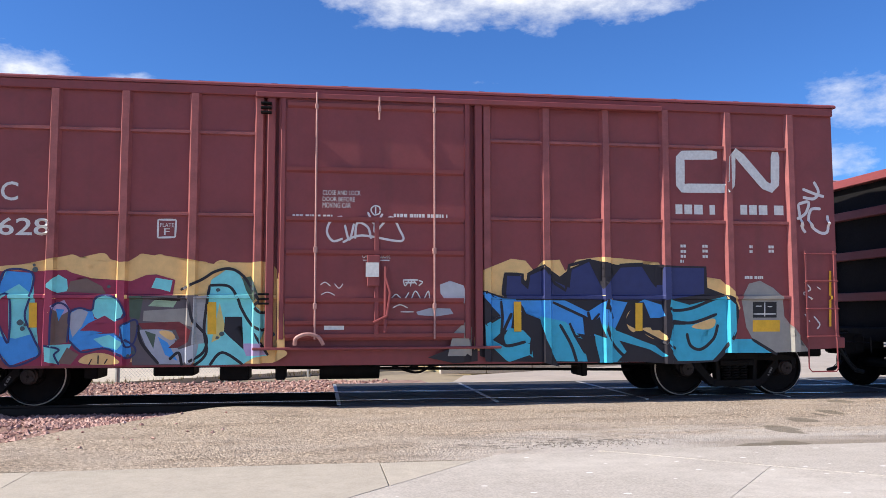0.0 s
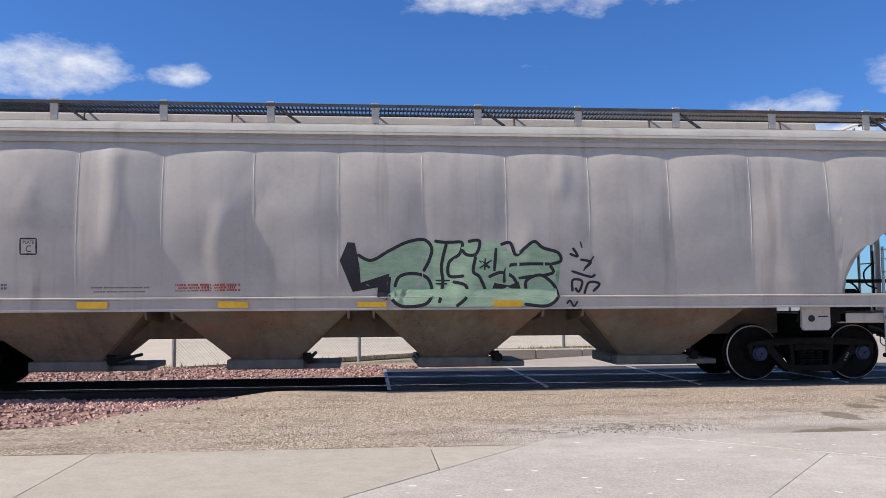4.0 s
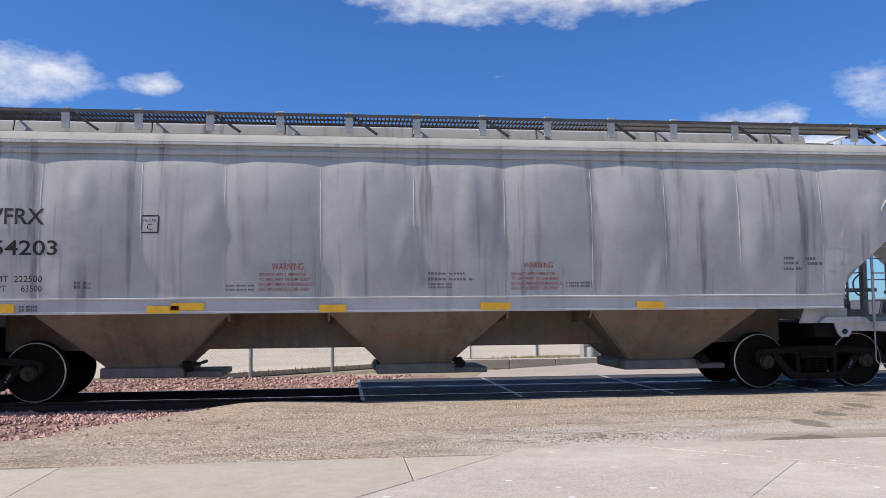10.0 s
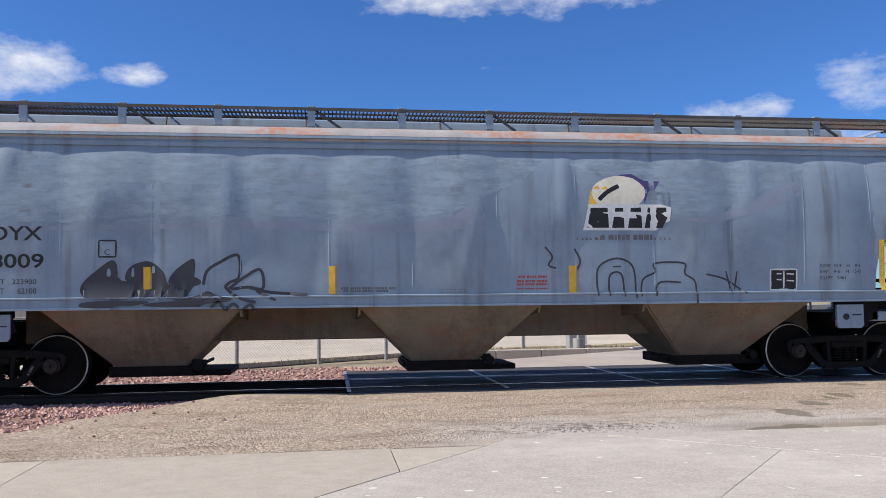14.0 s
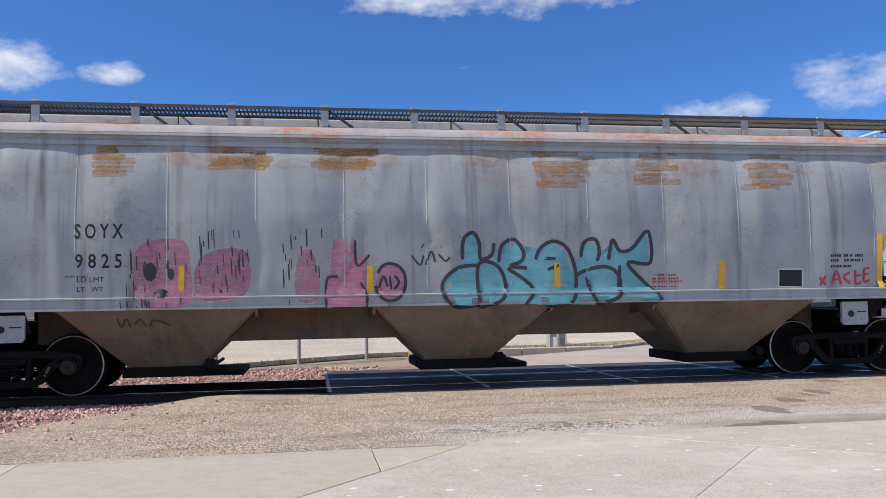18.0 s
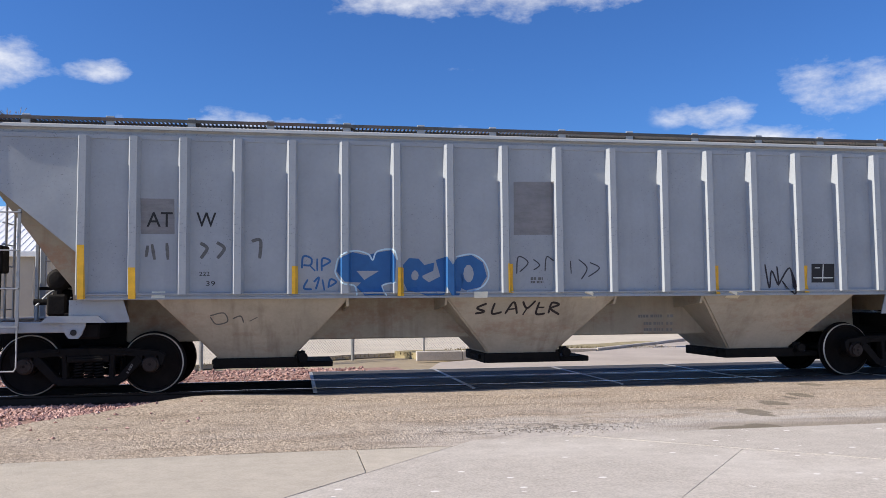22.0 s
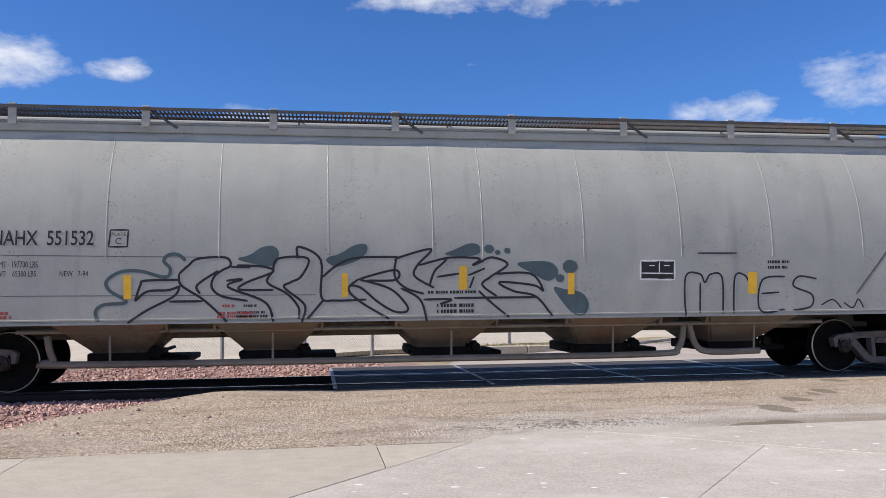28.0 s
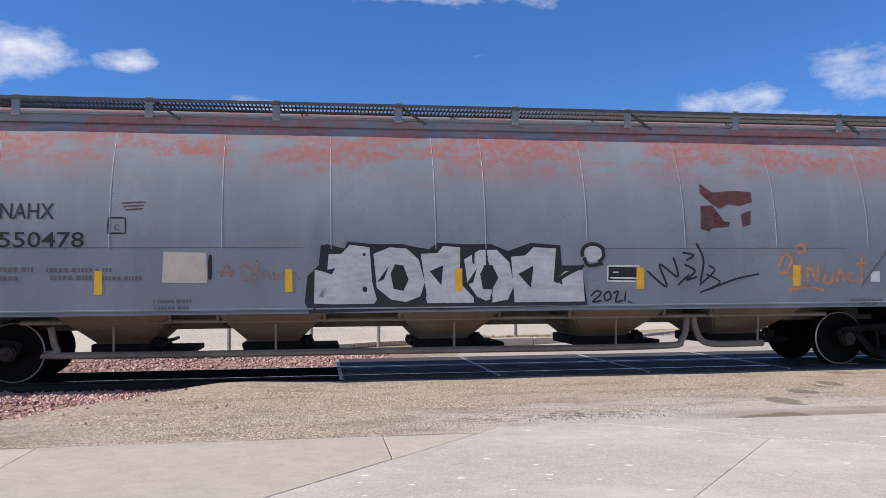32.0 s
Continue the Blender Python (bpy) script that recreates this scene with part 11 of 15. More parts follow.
strokes(*K["s982"], [[(1.12, 3.71), (1.66, 3.72), (1.91, 3.72)], [(1.24, 3.62), (1.65, 3.64), (2.16, 3.63)], [(1.11, 3.53), (1.65, 3.53), (2.08, 3.54)], [(1.13, 3.44), (1.64, 3.45), (2.04, 3.45)], [(1.15, 3.36), (1.64, 3.36), (2.08, 3.37)]], M_G["rust"], 0.105, 0.006, "rust_scrape", True)
strokes(*K["s982"], [[(1.24, 3.27), (1.63, 3.30), (2.01, 3.28)], [(1.16, 3.19), (1.62, 3.19), (1.85, 3.19)]], M_G["rust"], 0.105, 0.006, "rust_scrape", True)
strokes(*K["s982"], [[(2.95, 3.73), (3.27, 3.77), (3.63, 3.74)], [(2.93, 3.65), (3.26, 3.69), (3.40, 3.65)], [(2.85, 3.56), (3.25, 3.60), (3.44, 3.57)], [(2.83, 3.48), (3.23, 3.49), (3.60, 3.49)], [(2.95, 3.40), (3.23, 3.40), (3.30, 3.41)]], M_G["rust"], 0.105, 0.006, "rust_scrape", True)
strokes(*K["s982"], [[(2.80, 3.32), (3.22, 3.35), (3.40, 3.33)], [(2.80, 3.24), (3.21, 3.26), (3.62, 3.25)]], M_G["rust"], 0.105, 0.006, "rust_scrape", True)
strokes(*K["s982"], [[(4.90, 3.71), (5.24, 3.75), (5.49, 3.72)], [(4.80, 3.62), (5.21, 3.64), (5.72, 3.63)], [(4.76, 3.52), (5.20, 3.55), (5.58, 3.53)], [(4.82, 3.44), (5.19, 3.47), (5.36, 3.44)], [(4.83, 3.35), (5.18, 3.38), (5.66, 3.35)]], M_G["rust"], 0.105, 0.006, "rust_scrape", True)
strokes(*K["s982"], [[(4.86, 3.25), (5.17, 3.25), (5.60, 3.26)], [(4.66, 3.16), (5.16, 3.20), (5.38, 3.17)]], M_G["rust"], 0.105, 0.006, "rust_scrape", True)
strokes(*K["s982"], [[(-5.24, 1.17), (-5.20, 1.04), (-5.11, 1.16), (-5.07, 1.04)], [(-5.00, 1.08), (-4.92, 1.15), (-4.84, 1.05)], [(-4.79, 1.04), (-4.74, 1.13), (-4.60, 1.11), (-4.50, 1.05)]], M_G["charcoal"], 0.03, 0.02, "sprayed_tag", True)
# smooth car: lettering
text(*K["atw"], 'A T W', -6.72, -6.17, 2.29, 2.51, M_BLACK, 0.01)
text(*K["atw"], '4 9 6 3 8 2', -6.69, -5.62, 1.88, 2.10, M_BLACK, 0.01)
text(*K["atw"], 'LD LMT 219400', -6.70, -6.22, 1.52, 1.60, M_BLACK, 0.0)
text(*K["atw"], 'LT  WT     66600', -6.71, -6.22, 1.38, 1.46, M_BLACK, 0.0)
strokes(*K["atw"], [[(-5.21, 2.42), (-4.97, 2.42)], [(-4.97, 2.42), (-4.97, 2.17)], [(-4.97, 2.17), (-5.20, 2.17)], [(-5.20, 2.17), (-5.21, 2.42)]], M_BLACK, 0.025, 0.009, "stencil_frame", False)
text(*K["atw"], 'PLATE', -5.17, -5.00, 2.33, 2.38, M_BLACK, 0.0)
text(*K["atw"], 'C', -5.12, -5.04, 2.22, 2.30, M_BLACK, 0.0)
patch(*K["atw"], [(-6.93, 1.32), (-6.84, 1.32), (-6.84, 2.20), (-6.93, 2.20)], M_YELLOW, 0.02, "reflector")
patch(*K["atw"], [(-4.11, 1.33), (-4.01, 1.33), (-4.01, 1.77), (-4.11, 1.77)], M_YELLOW, 0.02, "reflector")
patch(*K["atw"], [(-0.98, 1.33), (-0.88, 1.33), (-0.88, 1.76), (-0.98, 1.77)], M_YELLOW, 0.02, "reflector")
patch(*K["atw"], [(1.51, 1.33), (1.61, 1.33), (1.61, 1.76), (1.51, 1.76)], M_YELLOW, 0.02, "reflector")
patch(*K["atw"], [(3.97, 1.32), (4.07, 1.32), (4.07, 1.76), (3.97, 1.76)], M_YELLOW, 0.02, "reflector")
small_print(*K["atw"], [(-6.44, -5.65, 1.00, 0.098)], M_BLACK)
small_print(*K["atw"], [(-4.87, -4.73, 1.07, 0.051), (-4.83, -4.75, 1.00, 0.041), (-4.82, -4.79, 0.93, 0.041), (-0.04, 0.11, 1.08, 0.044), (-0.01, 0.08, 1.01, 0.044), (4.75, 4.91, 1.08, 0.048), (4.78, 4.88, 1.00, 0.047), (-7.41, -6.88, 0.91, 0.032)], M_FADED)
small_print(*K["atw"], [(-1.94, -1.70, 1.46, 0.044), (-1.94, -1.63, 1.40, 0.035), (-0.47, 0.38, 1.45, 0.045), (-0.34, 0.54, 1.39, 0.045), (4.12, 4.41, 1.39, 0.038)], M_FADED)
small_print(*K["atw"], [(5.34, 5.59, 1.01, 0.067)], M_BLACK)
small_print(*K["atw"], [(6.35, 6.73, 1.53, 0.048), (6.35, 6.73, 1.46, 0.048), (6.35, 6.65, 1.39, 0.048)], M_BLACK)
strokes(*K["atw"], [[(-4.71, 1.10), (-4.47, 1.10)], [(-4.47, 1.10), (-4.47, 0.97)], [(-4.47, 0.97), (-4.71, 0.98)], [(-4.71, 0.98), (-4.71, 1.10)]], M_FADED, 0.015, 0.009, "stencil_frame", False)
# ribbed car: lettering and blue letters
text(*K["rib"], 'AT', -5.98, -5.61, 2.51, 2.73, M_BLACK, 0.006)
text(*K["rib"], 'W', -5.27, -4.98, 2.51, 2.73, M_BLACK, 0.006)
text(*K["rib"], '222', -5.22, -5.07, 1.78, 1.84, M_BLACK, 0.0)
text(*K["rib"], '39', -5.12, -4.99, 1.63, 1.70, M_BLACK, 0.0)
strokes(*K["rib"], [[(-5.96, 2.23), (-5.98, 2.06)], [(-5.90, 2.25), (-5.86, 2.02)], [(-5.69, 2.27), (-5.67, 2.02)], [(-5.21, 2.27), (-5.11, 2.19), (-5.20, 2.04)], [(-4.97, 2.28), (-4.86, 2.19), (-4.96, 2.04)]], M_FADED, 0.05, 0.012, "worn_numerals", True)
strokes(*K["rib"], [[(-4.46, 2.30), (-4.33, 2.31), (-4.34, 2.04)]], M_FADED, 0.05, 0.012, "worn_numerals", True)
patch(*K["rib"], [(-0.37, 2.42), (0.27, 2.43), (0.29, 3.29), (-0.36, 3.28)], M_G["greypatch"], 0.006, "paint_patch")
patch(*K["rib"], [(-6.06, 2.40), (-5.58, 2.40), (-5.59, 2.93), (-6.07, 2.93)], M_G["greypatch"], 0.004, "paint_patch")
patch(*K["rib"], [(-6.90, 1.44), (-6.80, 1.44), (-6.82, 2.23), (-6.92, 2.23)], M_YELLOW, 0.02, "reflector")
patch(*K["rib"], [(-6.20, 1.44), (-6.10, 1.44), (-6.11, 1.90), (-6.21, 1.90)], M_YELLOW, 0.02, "reflector")
patch(*K["rib"], [(-3.86, 1.50), (-3.77, 1.50), (-3.77, 1.92), (-3.86, 1.92)], M_YELLOW, 0.02, "reflector")
patch(*K["rib"], [(-2.26, 1.46), (-2.15, 1.46), (-2.15, 1.90), (-2.25, 1.90)], M_YELLOW, 0.02, "reflector")
patch(*K["rib"], [(-0.50, 1.50), (-0.40, 1.50), (-0.39, 1.96), (-0.50, 1.96)], M_YELLOW, 0.02, "reflector")
patch(*K["rib"], [(3.03, 1.45), (3.14, 1.45), (3.15, 1.93), (3.05, 1.93)], M_YELLOW, 0.02, "reflector")
patch(*K["rib"], [(4.66, 1.47), (4.77, 1.47), (4.79, 1.93), (4.68, 1.93)], M_YELLOW, 0.02, "reflector")
patch(*K["rib"], [(-3.19, 1.85), (-3.14, 2.04), (-2.94, 2.14), (-2.72, 2.09), (-2.63, 2.01), (-2.54, 2.14), (-2.35, 2.17), (-2.28, 2.02), (-2.30, 1.67), (-2.50, 1.63), (-2.46, 1.48), (-2.76, 1.47), (-2.88, 1.60), (-2.81, 1.67), (-3.07, 1.68)], M_G["royal"], 0.012, "painted_shape")
patch(*K["rib"], [(-2.16, 1.94), (-2.06, 2.05), (-1.91, 2.04), (-1.82, 1.94), (-1.66, 1.98), (-1.68, 1.85), (-1.88, 1.76), (-1.75, 1.67), (-1.57, 1.76), (-1.48, 1.62), (-1.52, 1.47), (-1.79, 1.46), (-1.93, 1.51), (-2.09, 1.54), (-2.15, 1.67)], M_G["royal"], 0.012, "painted_shape")
patch(*K["rib"], [(-1.64, 2.02), (-1.48, 2.07), (-1.39, 1.94), (-1.29, 2.06), (-1.06, 2.10), (-0.88, 1.98), (-0.82, 1.76), (-0.93, 1.59), (-1.16, 1.54), (-1.34, 1.62), (-1.28, 1.46), (-1.41, 1.46), (-1.57, 1.76)], M_G["royal"], 0.012, "painted_shape")
patch(*K["rib"], [(-1.03, 1.80), (-1.05, 1.72), (-1.09, 1.67), (-1.14, 1.67), (-1.18, 1.72), (-1.20, 1.80), (-1.18, 1.89), (-1.14, 1.94), (-1.09, 1.94), (-1.05, 1.89)], M_RIB, 0.018, "painted_shape")
patch(*K["rib"], [(-2.88, 1.85), (-2.53, 1.85), (-2.76, 1.71)], M_RIB, 0.018, "painted_shape")
patch(*K["rib"], [(-1.91, 1.78), (-1.93, 1.72), (-1.97, 1.70), (-2.02, 1.72), (-2.03, 1.78), (-2.01, 1.83), (-1.97, 1.86), (-1.93, 1.83)], M_RIB, 0.018, "painted_shape")
strokes(*K["rib"], [[(-3.21, 1.83), (-3.14, 2.07), (-2.91, 2.16), (-2.70, 2.11), (-2.63, 2.02), (-2.56, 2.15), (-2.33, 2.18), (-2.26, 2.01)], [(-2.28, 1.67), (-2.48, 1.62), (-2.42, 1.46)], [(-1.31, 2.07), (-1.06, 2.11), (-0.86, 1.99), (-0.79, 1.76), (-0.92, 1.58), (-1.16, 1.52)], [(-2.88, 1.47), (-2.91, 1.62), (-3.10, 1.66), (-3.21, 1.83)]], M_G["paleblue"], 0.025, 0.016, "painted_line", True)
strokes(*K["rib"], [[(-3.71, 1.89), (-3.69, 2.07), (-3.57, 2.04), (-3.58, 1.94), (-3.69, 1.94)], [(-3.60, 1.94), (-3.51, 1.85)], [(-3.48, 2.04), (-3.48, 1.85)], [(-3.41, 1.85), (-3.40, 2.04), (-3.28, 2.00), (-3.40, 1.92)], [(-3.62, 1.72), (-3.68, 1.59), (-3.56, 1.57)]], M_G["royal"], 0.03, 0.014, "sprayed_tag", True)
strokes(*K["rib"], [[(-3.53, 1.68), (-3.45, 1.75), (-3.50, 1.57)], [(-3.40, 1.72), (-3.37, 1.55)], [(-3.31, 1.59), (-3.28, 1.72), (-3.19, 1.68), (-3.29, 1.61)]], M_G["royal"], 0.03, 0.014, "sprayed_tag", True)
strokes(*K["rib"], [[(-0.33, 1.80), (-0.30, 2.07), (-0.14, 1.98), (-0.28, 1.83)], [(-0.05, 2.03), (0.05, 1.94), (-0.05, 1.86)], [(0.14, 1.84), (0.17, 2.07), (0.28, 2.01)], [(0.57, 2.01), (0.58, 1.80)], [(0.71, 2.03), (0.85, 1.89), (0.75, 1.71)]], M_G["charcoal"], 0.02, 0.014, "sprayed_tag", True)
strokes(*K["rib"], [[(0.90, 1.98), (1.06, 1.89), (0.87, 1.75)]], M_G["charcoal"], 0.02, 0.014, "sprayed_tag", True)
strokes(*K["rib"], [[(-0.79, 1.33), (-0.94, 1.26), (-0.81, 1.20), (-0.96, 1.17)], [(-0.66, 1.34), (-0.68, 1.17), (-0.52, 1.19)], [(-0.46, 1.16), (-0.35, 1.35), (-0.26, 1.16)], [(-0.42, 1.23), (-0.27, 1.25)], [(-0.20, 1.36), (-0.11, 1.25), (0.01, 1.37)]], M_G["black"], 0.035, 0.02, "sprayed_tag", True)
strokes(*K["rib"], [[(-0.11, 1.25), (-0.16, 1.14)]], M_G["black"], 0.035, 0.02, "sprayed_tag", True)
strokes(*K["rib"], [[(0.08, 1.35), (0.06, 1.16), (0.21, 1.16)], [(0.08, 1.26), (0.18, 1.26)], [(0.27, 1.16), (0.29, 1.33), (0.42, 1.30), (0.29, 1.24), (0.46, 1.14)]], M_G["black"], 0.035, 0.02, "sprayed_tag", True)
strokes(*K["rib"], [[(4.00, 1.95), (4.07, 1.55), (4.12, 1.84), (4.24, 1.60), (4.22, 1.92)], [(4.24, 1.60), (4.46, 1.89), (4.51, 1.45), (4.31, 1.67)]], M_G["black"], 0.03, 0.014, "sprayed_tag", True)
patch(*K["rib"], [(4.86, 1.64), (5.29, 1.64), (5.30, 1.96), (4.87, 1.96)], M_BLACK, 0.008, "painted_shape")
strokes(*K["rib"], [[(5.09, 1.95), (5.07, 1.66)], [(4.89, 1.72), (5.27, 1.72)], [(4.93, 1.89), (5.03, 1.89)]], M_WHITE, 0.02, 0.012, "stencil_frame", False)
small_print(*K["rib"], [(-0.10, 0.11, 1.70, 0.045), (-0.10, 0.11, 1.65, 0.036), (1.71, 2.30, 1.08, 0.046), (1.80, 2.25, 0.96, 0.046), (1.80, 2.24, 0.86, 0.046)], M_FADED)
strokes(*K["rib"], [[(-5.08, 1.18), (-4.88, 1.22), (-4.83, 1.09), (-5.00, 1.05), (-5.08, 1.16)], [(-4.75, 1.13), (-4.63, 1.17), (-4.59, 1.07)], [(-4.50, 1.09), (-4.38, 1.15)]], M_FADED, 0.02, 0.012, "sprayed_tag", True)
patch(*K["rib"], [(-5.89, 1.45), (-5.70, 1.45), (-5.70, 1.55), (-5.89, 1.55)], M_G["cream"], 0.01, "paper_label")
patch(*K["rib"], [(-1.04, 1.42), (-0.83, 1.42), (-0.82, 1.52), (-1.04, 1.52)], M_G["cream"], 0.01, "paper_label")
patch(*K["rib"], [(0.78, 1.40), (1.01, 1.40), (1.01, 1.51), (0.78, 1.51)], M_G["cream"], 0.01, "paper_label")
patch(*K["rib"], [(3.30, 1.39), (3.54, 1.38), (3.55, 1.50), (3.30, 1.50)], M_G["cream"], 0.01, "paper_label")
# black tank: lettering, the painted sun
text(*K["tank"], 'SH', -6.02, -5.65, 1.69, 1.89, M_WHITE, 0.014)
text(*K["tank"], 'X', -5.30, -5.12, 1.68, 1.87, M_WHITE, 0.014)
text(*K["tank"], '9748', -4.88, -4.10, 1.70, 1.90, M_WHITE, 0.014)
text(*K["tank"], 'LD LMT   207500 LB   94100 KG', -6.01, -4.38, 1.56, 1.64, M_WHITE, 0.0)
text(*K["tank"], 'LT WT          78500 LB   35600 KG', -6.02, -4.38, 1.44, 1.52, M_WHITE, 0.0)
patch(*K["tank"], [(-5.65, 1.91), (-5.41, 1.88), (-5.11, 1.91), (-5.14, 1.85), (-5.33, 1.81), (-5.37, 1.66), (-5.59, 1.68), (-5.60, 1.83)], M_G["khaki"], 0.012, "painted_shape")
strokes(*K["tank"], [[(-4.09, 1.95), (-3.96, 2.00), (-3.79, 1.93), (-3.63, 2.00), (-3.66, 1.84), (-3.61, 1.67), (-3.67, 1.53), (-3.91, 1.56), (-4.06, 1.51), (-4.03, 1.71), (-4.10, 1.84)], [(-3.96, 1.77), (-3.91, 1.74)], [(-3.77, 1.79), (-3.71, 1.75)], [(-3.92, 1.62), (-3.80, 1.58), (-3.69, 1.64)], [(-3.87, 1.75), (-3.61, 1.74), (-3.33, 1.75)]], M_G["khaki"], 0.05, 0.012, "painted_line", True)
strokes(*K["tank"], [[(-3.54, 1.90), (-3.31, 1.90)], [(-3.31, 1.90), (-3.31, 1.68)], [(-3.31, 1.68), (-3.53, 1.68)], [(-3.53, 1.68), (-3.54, 1.90)]], M_WHITE, 0.02, 0.009, "stencil_frame", False)
text(*K["tank"], 'PLATE', -3.51, -3.34, 1.82, 1.86, M_WHITE, 0.0)
text(*K["tank"], 'C', -3.46, -3.38, 1.71, 1.79, M_WHITE, 0.0)
patch(*K["tank"], [(-7.63, 1.78), (-7.52, 1.78), (-7.50, 2.67), (-7.61, 2.67)], M_YELLOW, 0.01, "reflector")
patch(*K["tank"], [(-4.50, 2.07), (-4.40, 2.07), (-4.40, 2.51), (-4.50, 2.51)], M_YELLOW, 0.01, "reflector")
patch(*K["tank"], [(-1.07, 2.07), (-0.98, 2.07), (-0.98, 2.51), (-1.08, 2.51)], M_YELLOW, 0.01, "reflector")
patch(*K["tank"], [(1.40, 2.07), (1.51, 2.07), (1.50, 2.52), (1.39, 2.52)], M_YELLOW, 0.01, "reflector")
patch(*K["tank"], [(4.53, 2.06), (4.64, 2.06), (4.63, 2.53), (4.52, 2.53)], M_YELLOW, 0.01, "reflector")
patch(*K["tank"], [(7.44, 1.79), (7.53, 1.79), (7.51, 2.64), (7.42, 2.64)], M_YELLOW, 0.01, "reflector")
patch(*K["tank"], [(-2.93, 2.10), (-2.95, 2.32), (-2.87, 2.50), (-2.69, 2.63), (-2.46, 2.69), (-2.23, 2.65), (-2.03, 2.53), (-1.92, 2.32), (-1.86, 2.05), (-2.19, 2.01)], M_G["sun"], 0.012, "painted_sun")
patch(*K["tank"], [(-3.27, 1.77), (-3.22, 1.93), (-3.00, 1.99), (-2.78, 2.10), (-2.46, 2.08), (-2.19, 2.10), (-1.92, 2.05), (-1.49, 1.92), (-1.45, 1.79), (-2.18, 1.82), (-2.45, 1.78), (-2.90, 1.80)], M_G["lightpink"], 0.016, "painted_shape")
patch(*K["tank"], [(-3.28, 1.62), (-3.26, 1.79), (-2.85, 1.75), (-2.45, 1.78), (-1.90, 1.83), (-1.48, 1.85), (-1.42, 1.65), (-1.70, 1.64), (-1.98, 1.66), (-2.34, 1.60), (-2.71, 1.64), (-3.07, 1.59)], M_G["iceblue"], 0.018, "painted_shape")
patch(*K["tank"], [(-3.50, 1.33), (-3.42, 1.51), (-3.16, 1.57), (-3.06, 1.49), (-3.23, 1.35)], M_G["iceblue"], 0.014, "painted_shape")
patch(*K["tank"], [(-3.07, 1.62), (-2.85, 1.64), (-2.64, 1.39), (-2.67, 1.28), (-2.91, 1.35)], M_G["iceblue"], 0.014, "painted_shape")
patch(*K["tank"], [(-2.43, 1.59), (-2.29, 1.60), (-2.26, 1.43), (-2.40, 1.46)], M_G["iceblue"], 0.014, "painted_shape")
patch(*K["tank"], [(-2.02, 1.61), (-1.79, 1.64), (-1.68, 1.38), (-1.71, 1.27), (-1.94, 1.38)], M_G["iceblue"], 0.014, "painted_shape")
patch(*K["tank"], [(-1.58, 1.47), (-1.48, 1.54), (-1.38, 1.43), (-1.48, 1.36)], M_G["iceblue"], 0.014, "painted_shape")
patch(*K["tank"], [(-1.32, 1.61), (-1.17, 1.56), (-1.07, 1.33), (-1.20, 1.28), (-1.20, 1.47)], M_G["iceblue"], 0.014, "painted_shape")
patch(*K["tank"], [(-2.51, 1.34), (-2.38, 1.33), (-2.40, 1.25)], M_G["iceblue"], 0.014, "painted_shape")
strokes(*K["tank"], [[(-3.17, 1.79), (-3.08, 1.85), (-2.89, 1.87), (-2.82, 2.01), (-2.66, 2.08), (-2.46, 2.06), (-2.40, 1.92), (-2.18, 1.85), (-1.72, 1.90), (-1.50, 1.88)], [(-2.77, 1.84), (-2.69, 2.01)], [(-2.47, 1.78), (-2.41, 2.01)]], M_G["crimson"], 0.035, 0.022, "painted_line", True)
strokes(*K["tank"], [[(-3.21, 1.66), (-2.89, 1.70), (-2.53, 1.66), (-2.17, 1.71), (-1.52, 1.74)], [(-2.71, 1.70), (-2.54, 1.75), (-2.26, 1.73)], [(-3.11, 1.53), (-3.14, 1.40)], [(-1.95, 1.56), (-1.81, 1.43)], [(-3.37, 1.49), (-3.45, 1.35)]], M_G["navy"], 0.03, 0.022, "painted_line", True)
patch(*K["tank"], [(-3.21, 2.12), (-3.22, 2.09), (-3.25, 2.08), (-3.28, 2.09), (-3.29, 2.12), (-3.28, 2.14), (-3.25, 2.15), (-3.22, 2.14)], M_G["iceblue"], 0.014, "paint_dot")
patch(*K["tank"], [(-3.12, 2.05), (-3.13, 2.02), (-3.16, 2.01), (-3.19, 2.02), (-3.20, 2.05), (-3.19, 2.07), (-3.16, 2.08), (-3.13, 2.07)], M_G["iceblue"], 0.014, "paint_dot")
patch(*K["tank"], [(-1.50, 2.10), (-1.52, 2.07), (-1.55, 2.06), (-1.58, 2.07), (-1.60, 2.10), (-1.58, 2.12), (-1.55, 2.13), (-1.52, 2.12)], M_G["iceblue"], 0.014, "paint_dot")
patch(*K["tank"], [(-1.26, 2.17), (-1.28, 2.14), (-1.31, 2.13), (-1.34, 2.14), (-1.36, 2.17), (-1.34, 2.19), (-1.31, 2.21), (-1.28, 2.19)], M_G["iceblue"], 0.014, "paint_dot")
patch(*K["tank"], [(-1.57, 2.01), (-1.59, 1.98), (-1.62, 1.97), (-1.65, 1.98), (-1.67, 2.01), (-1.65, 2.03), (-1.62, 2.04), (-1.59, 2.03)], M_G["iceblue"], 0.014, "paint_dot")
patch(*K["tank"], [(-2.87, 2.26), (-2.88, 2.23), (-2.91, 2.22), (-2.94, 2.23), (-2.96, 2.26), (-2.95, 2.28), (-2.91, 2.29), (-2.88, 2.28)], M_G["iceblue"], 0.014, "paint_dot")
text(*K["tank"], "DON'T", -3.68, -2.99, 1.08, 1.20, M_G["khaki"], 0.002)
strokes(*K["tank"], [[(-3.81, 1.05), (-3.03, 1.02)], [(-3.72, 0.95), (-3.53, 0.97), (-3.05, 0.92)]], M_G["khaki"], 0.02, 0.012, "sprayed_tag", True)
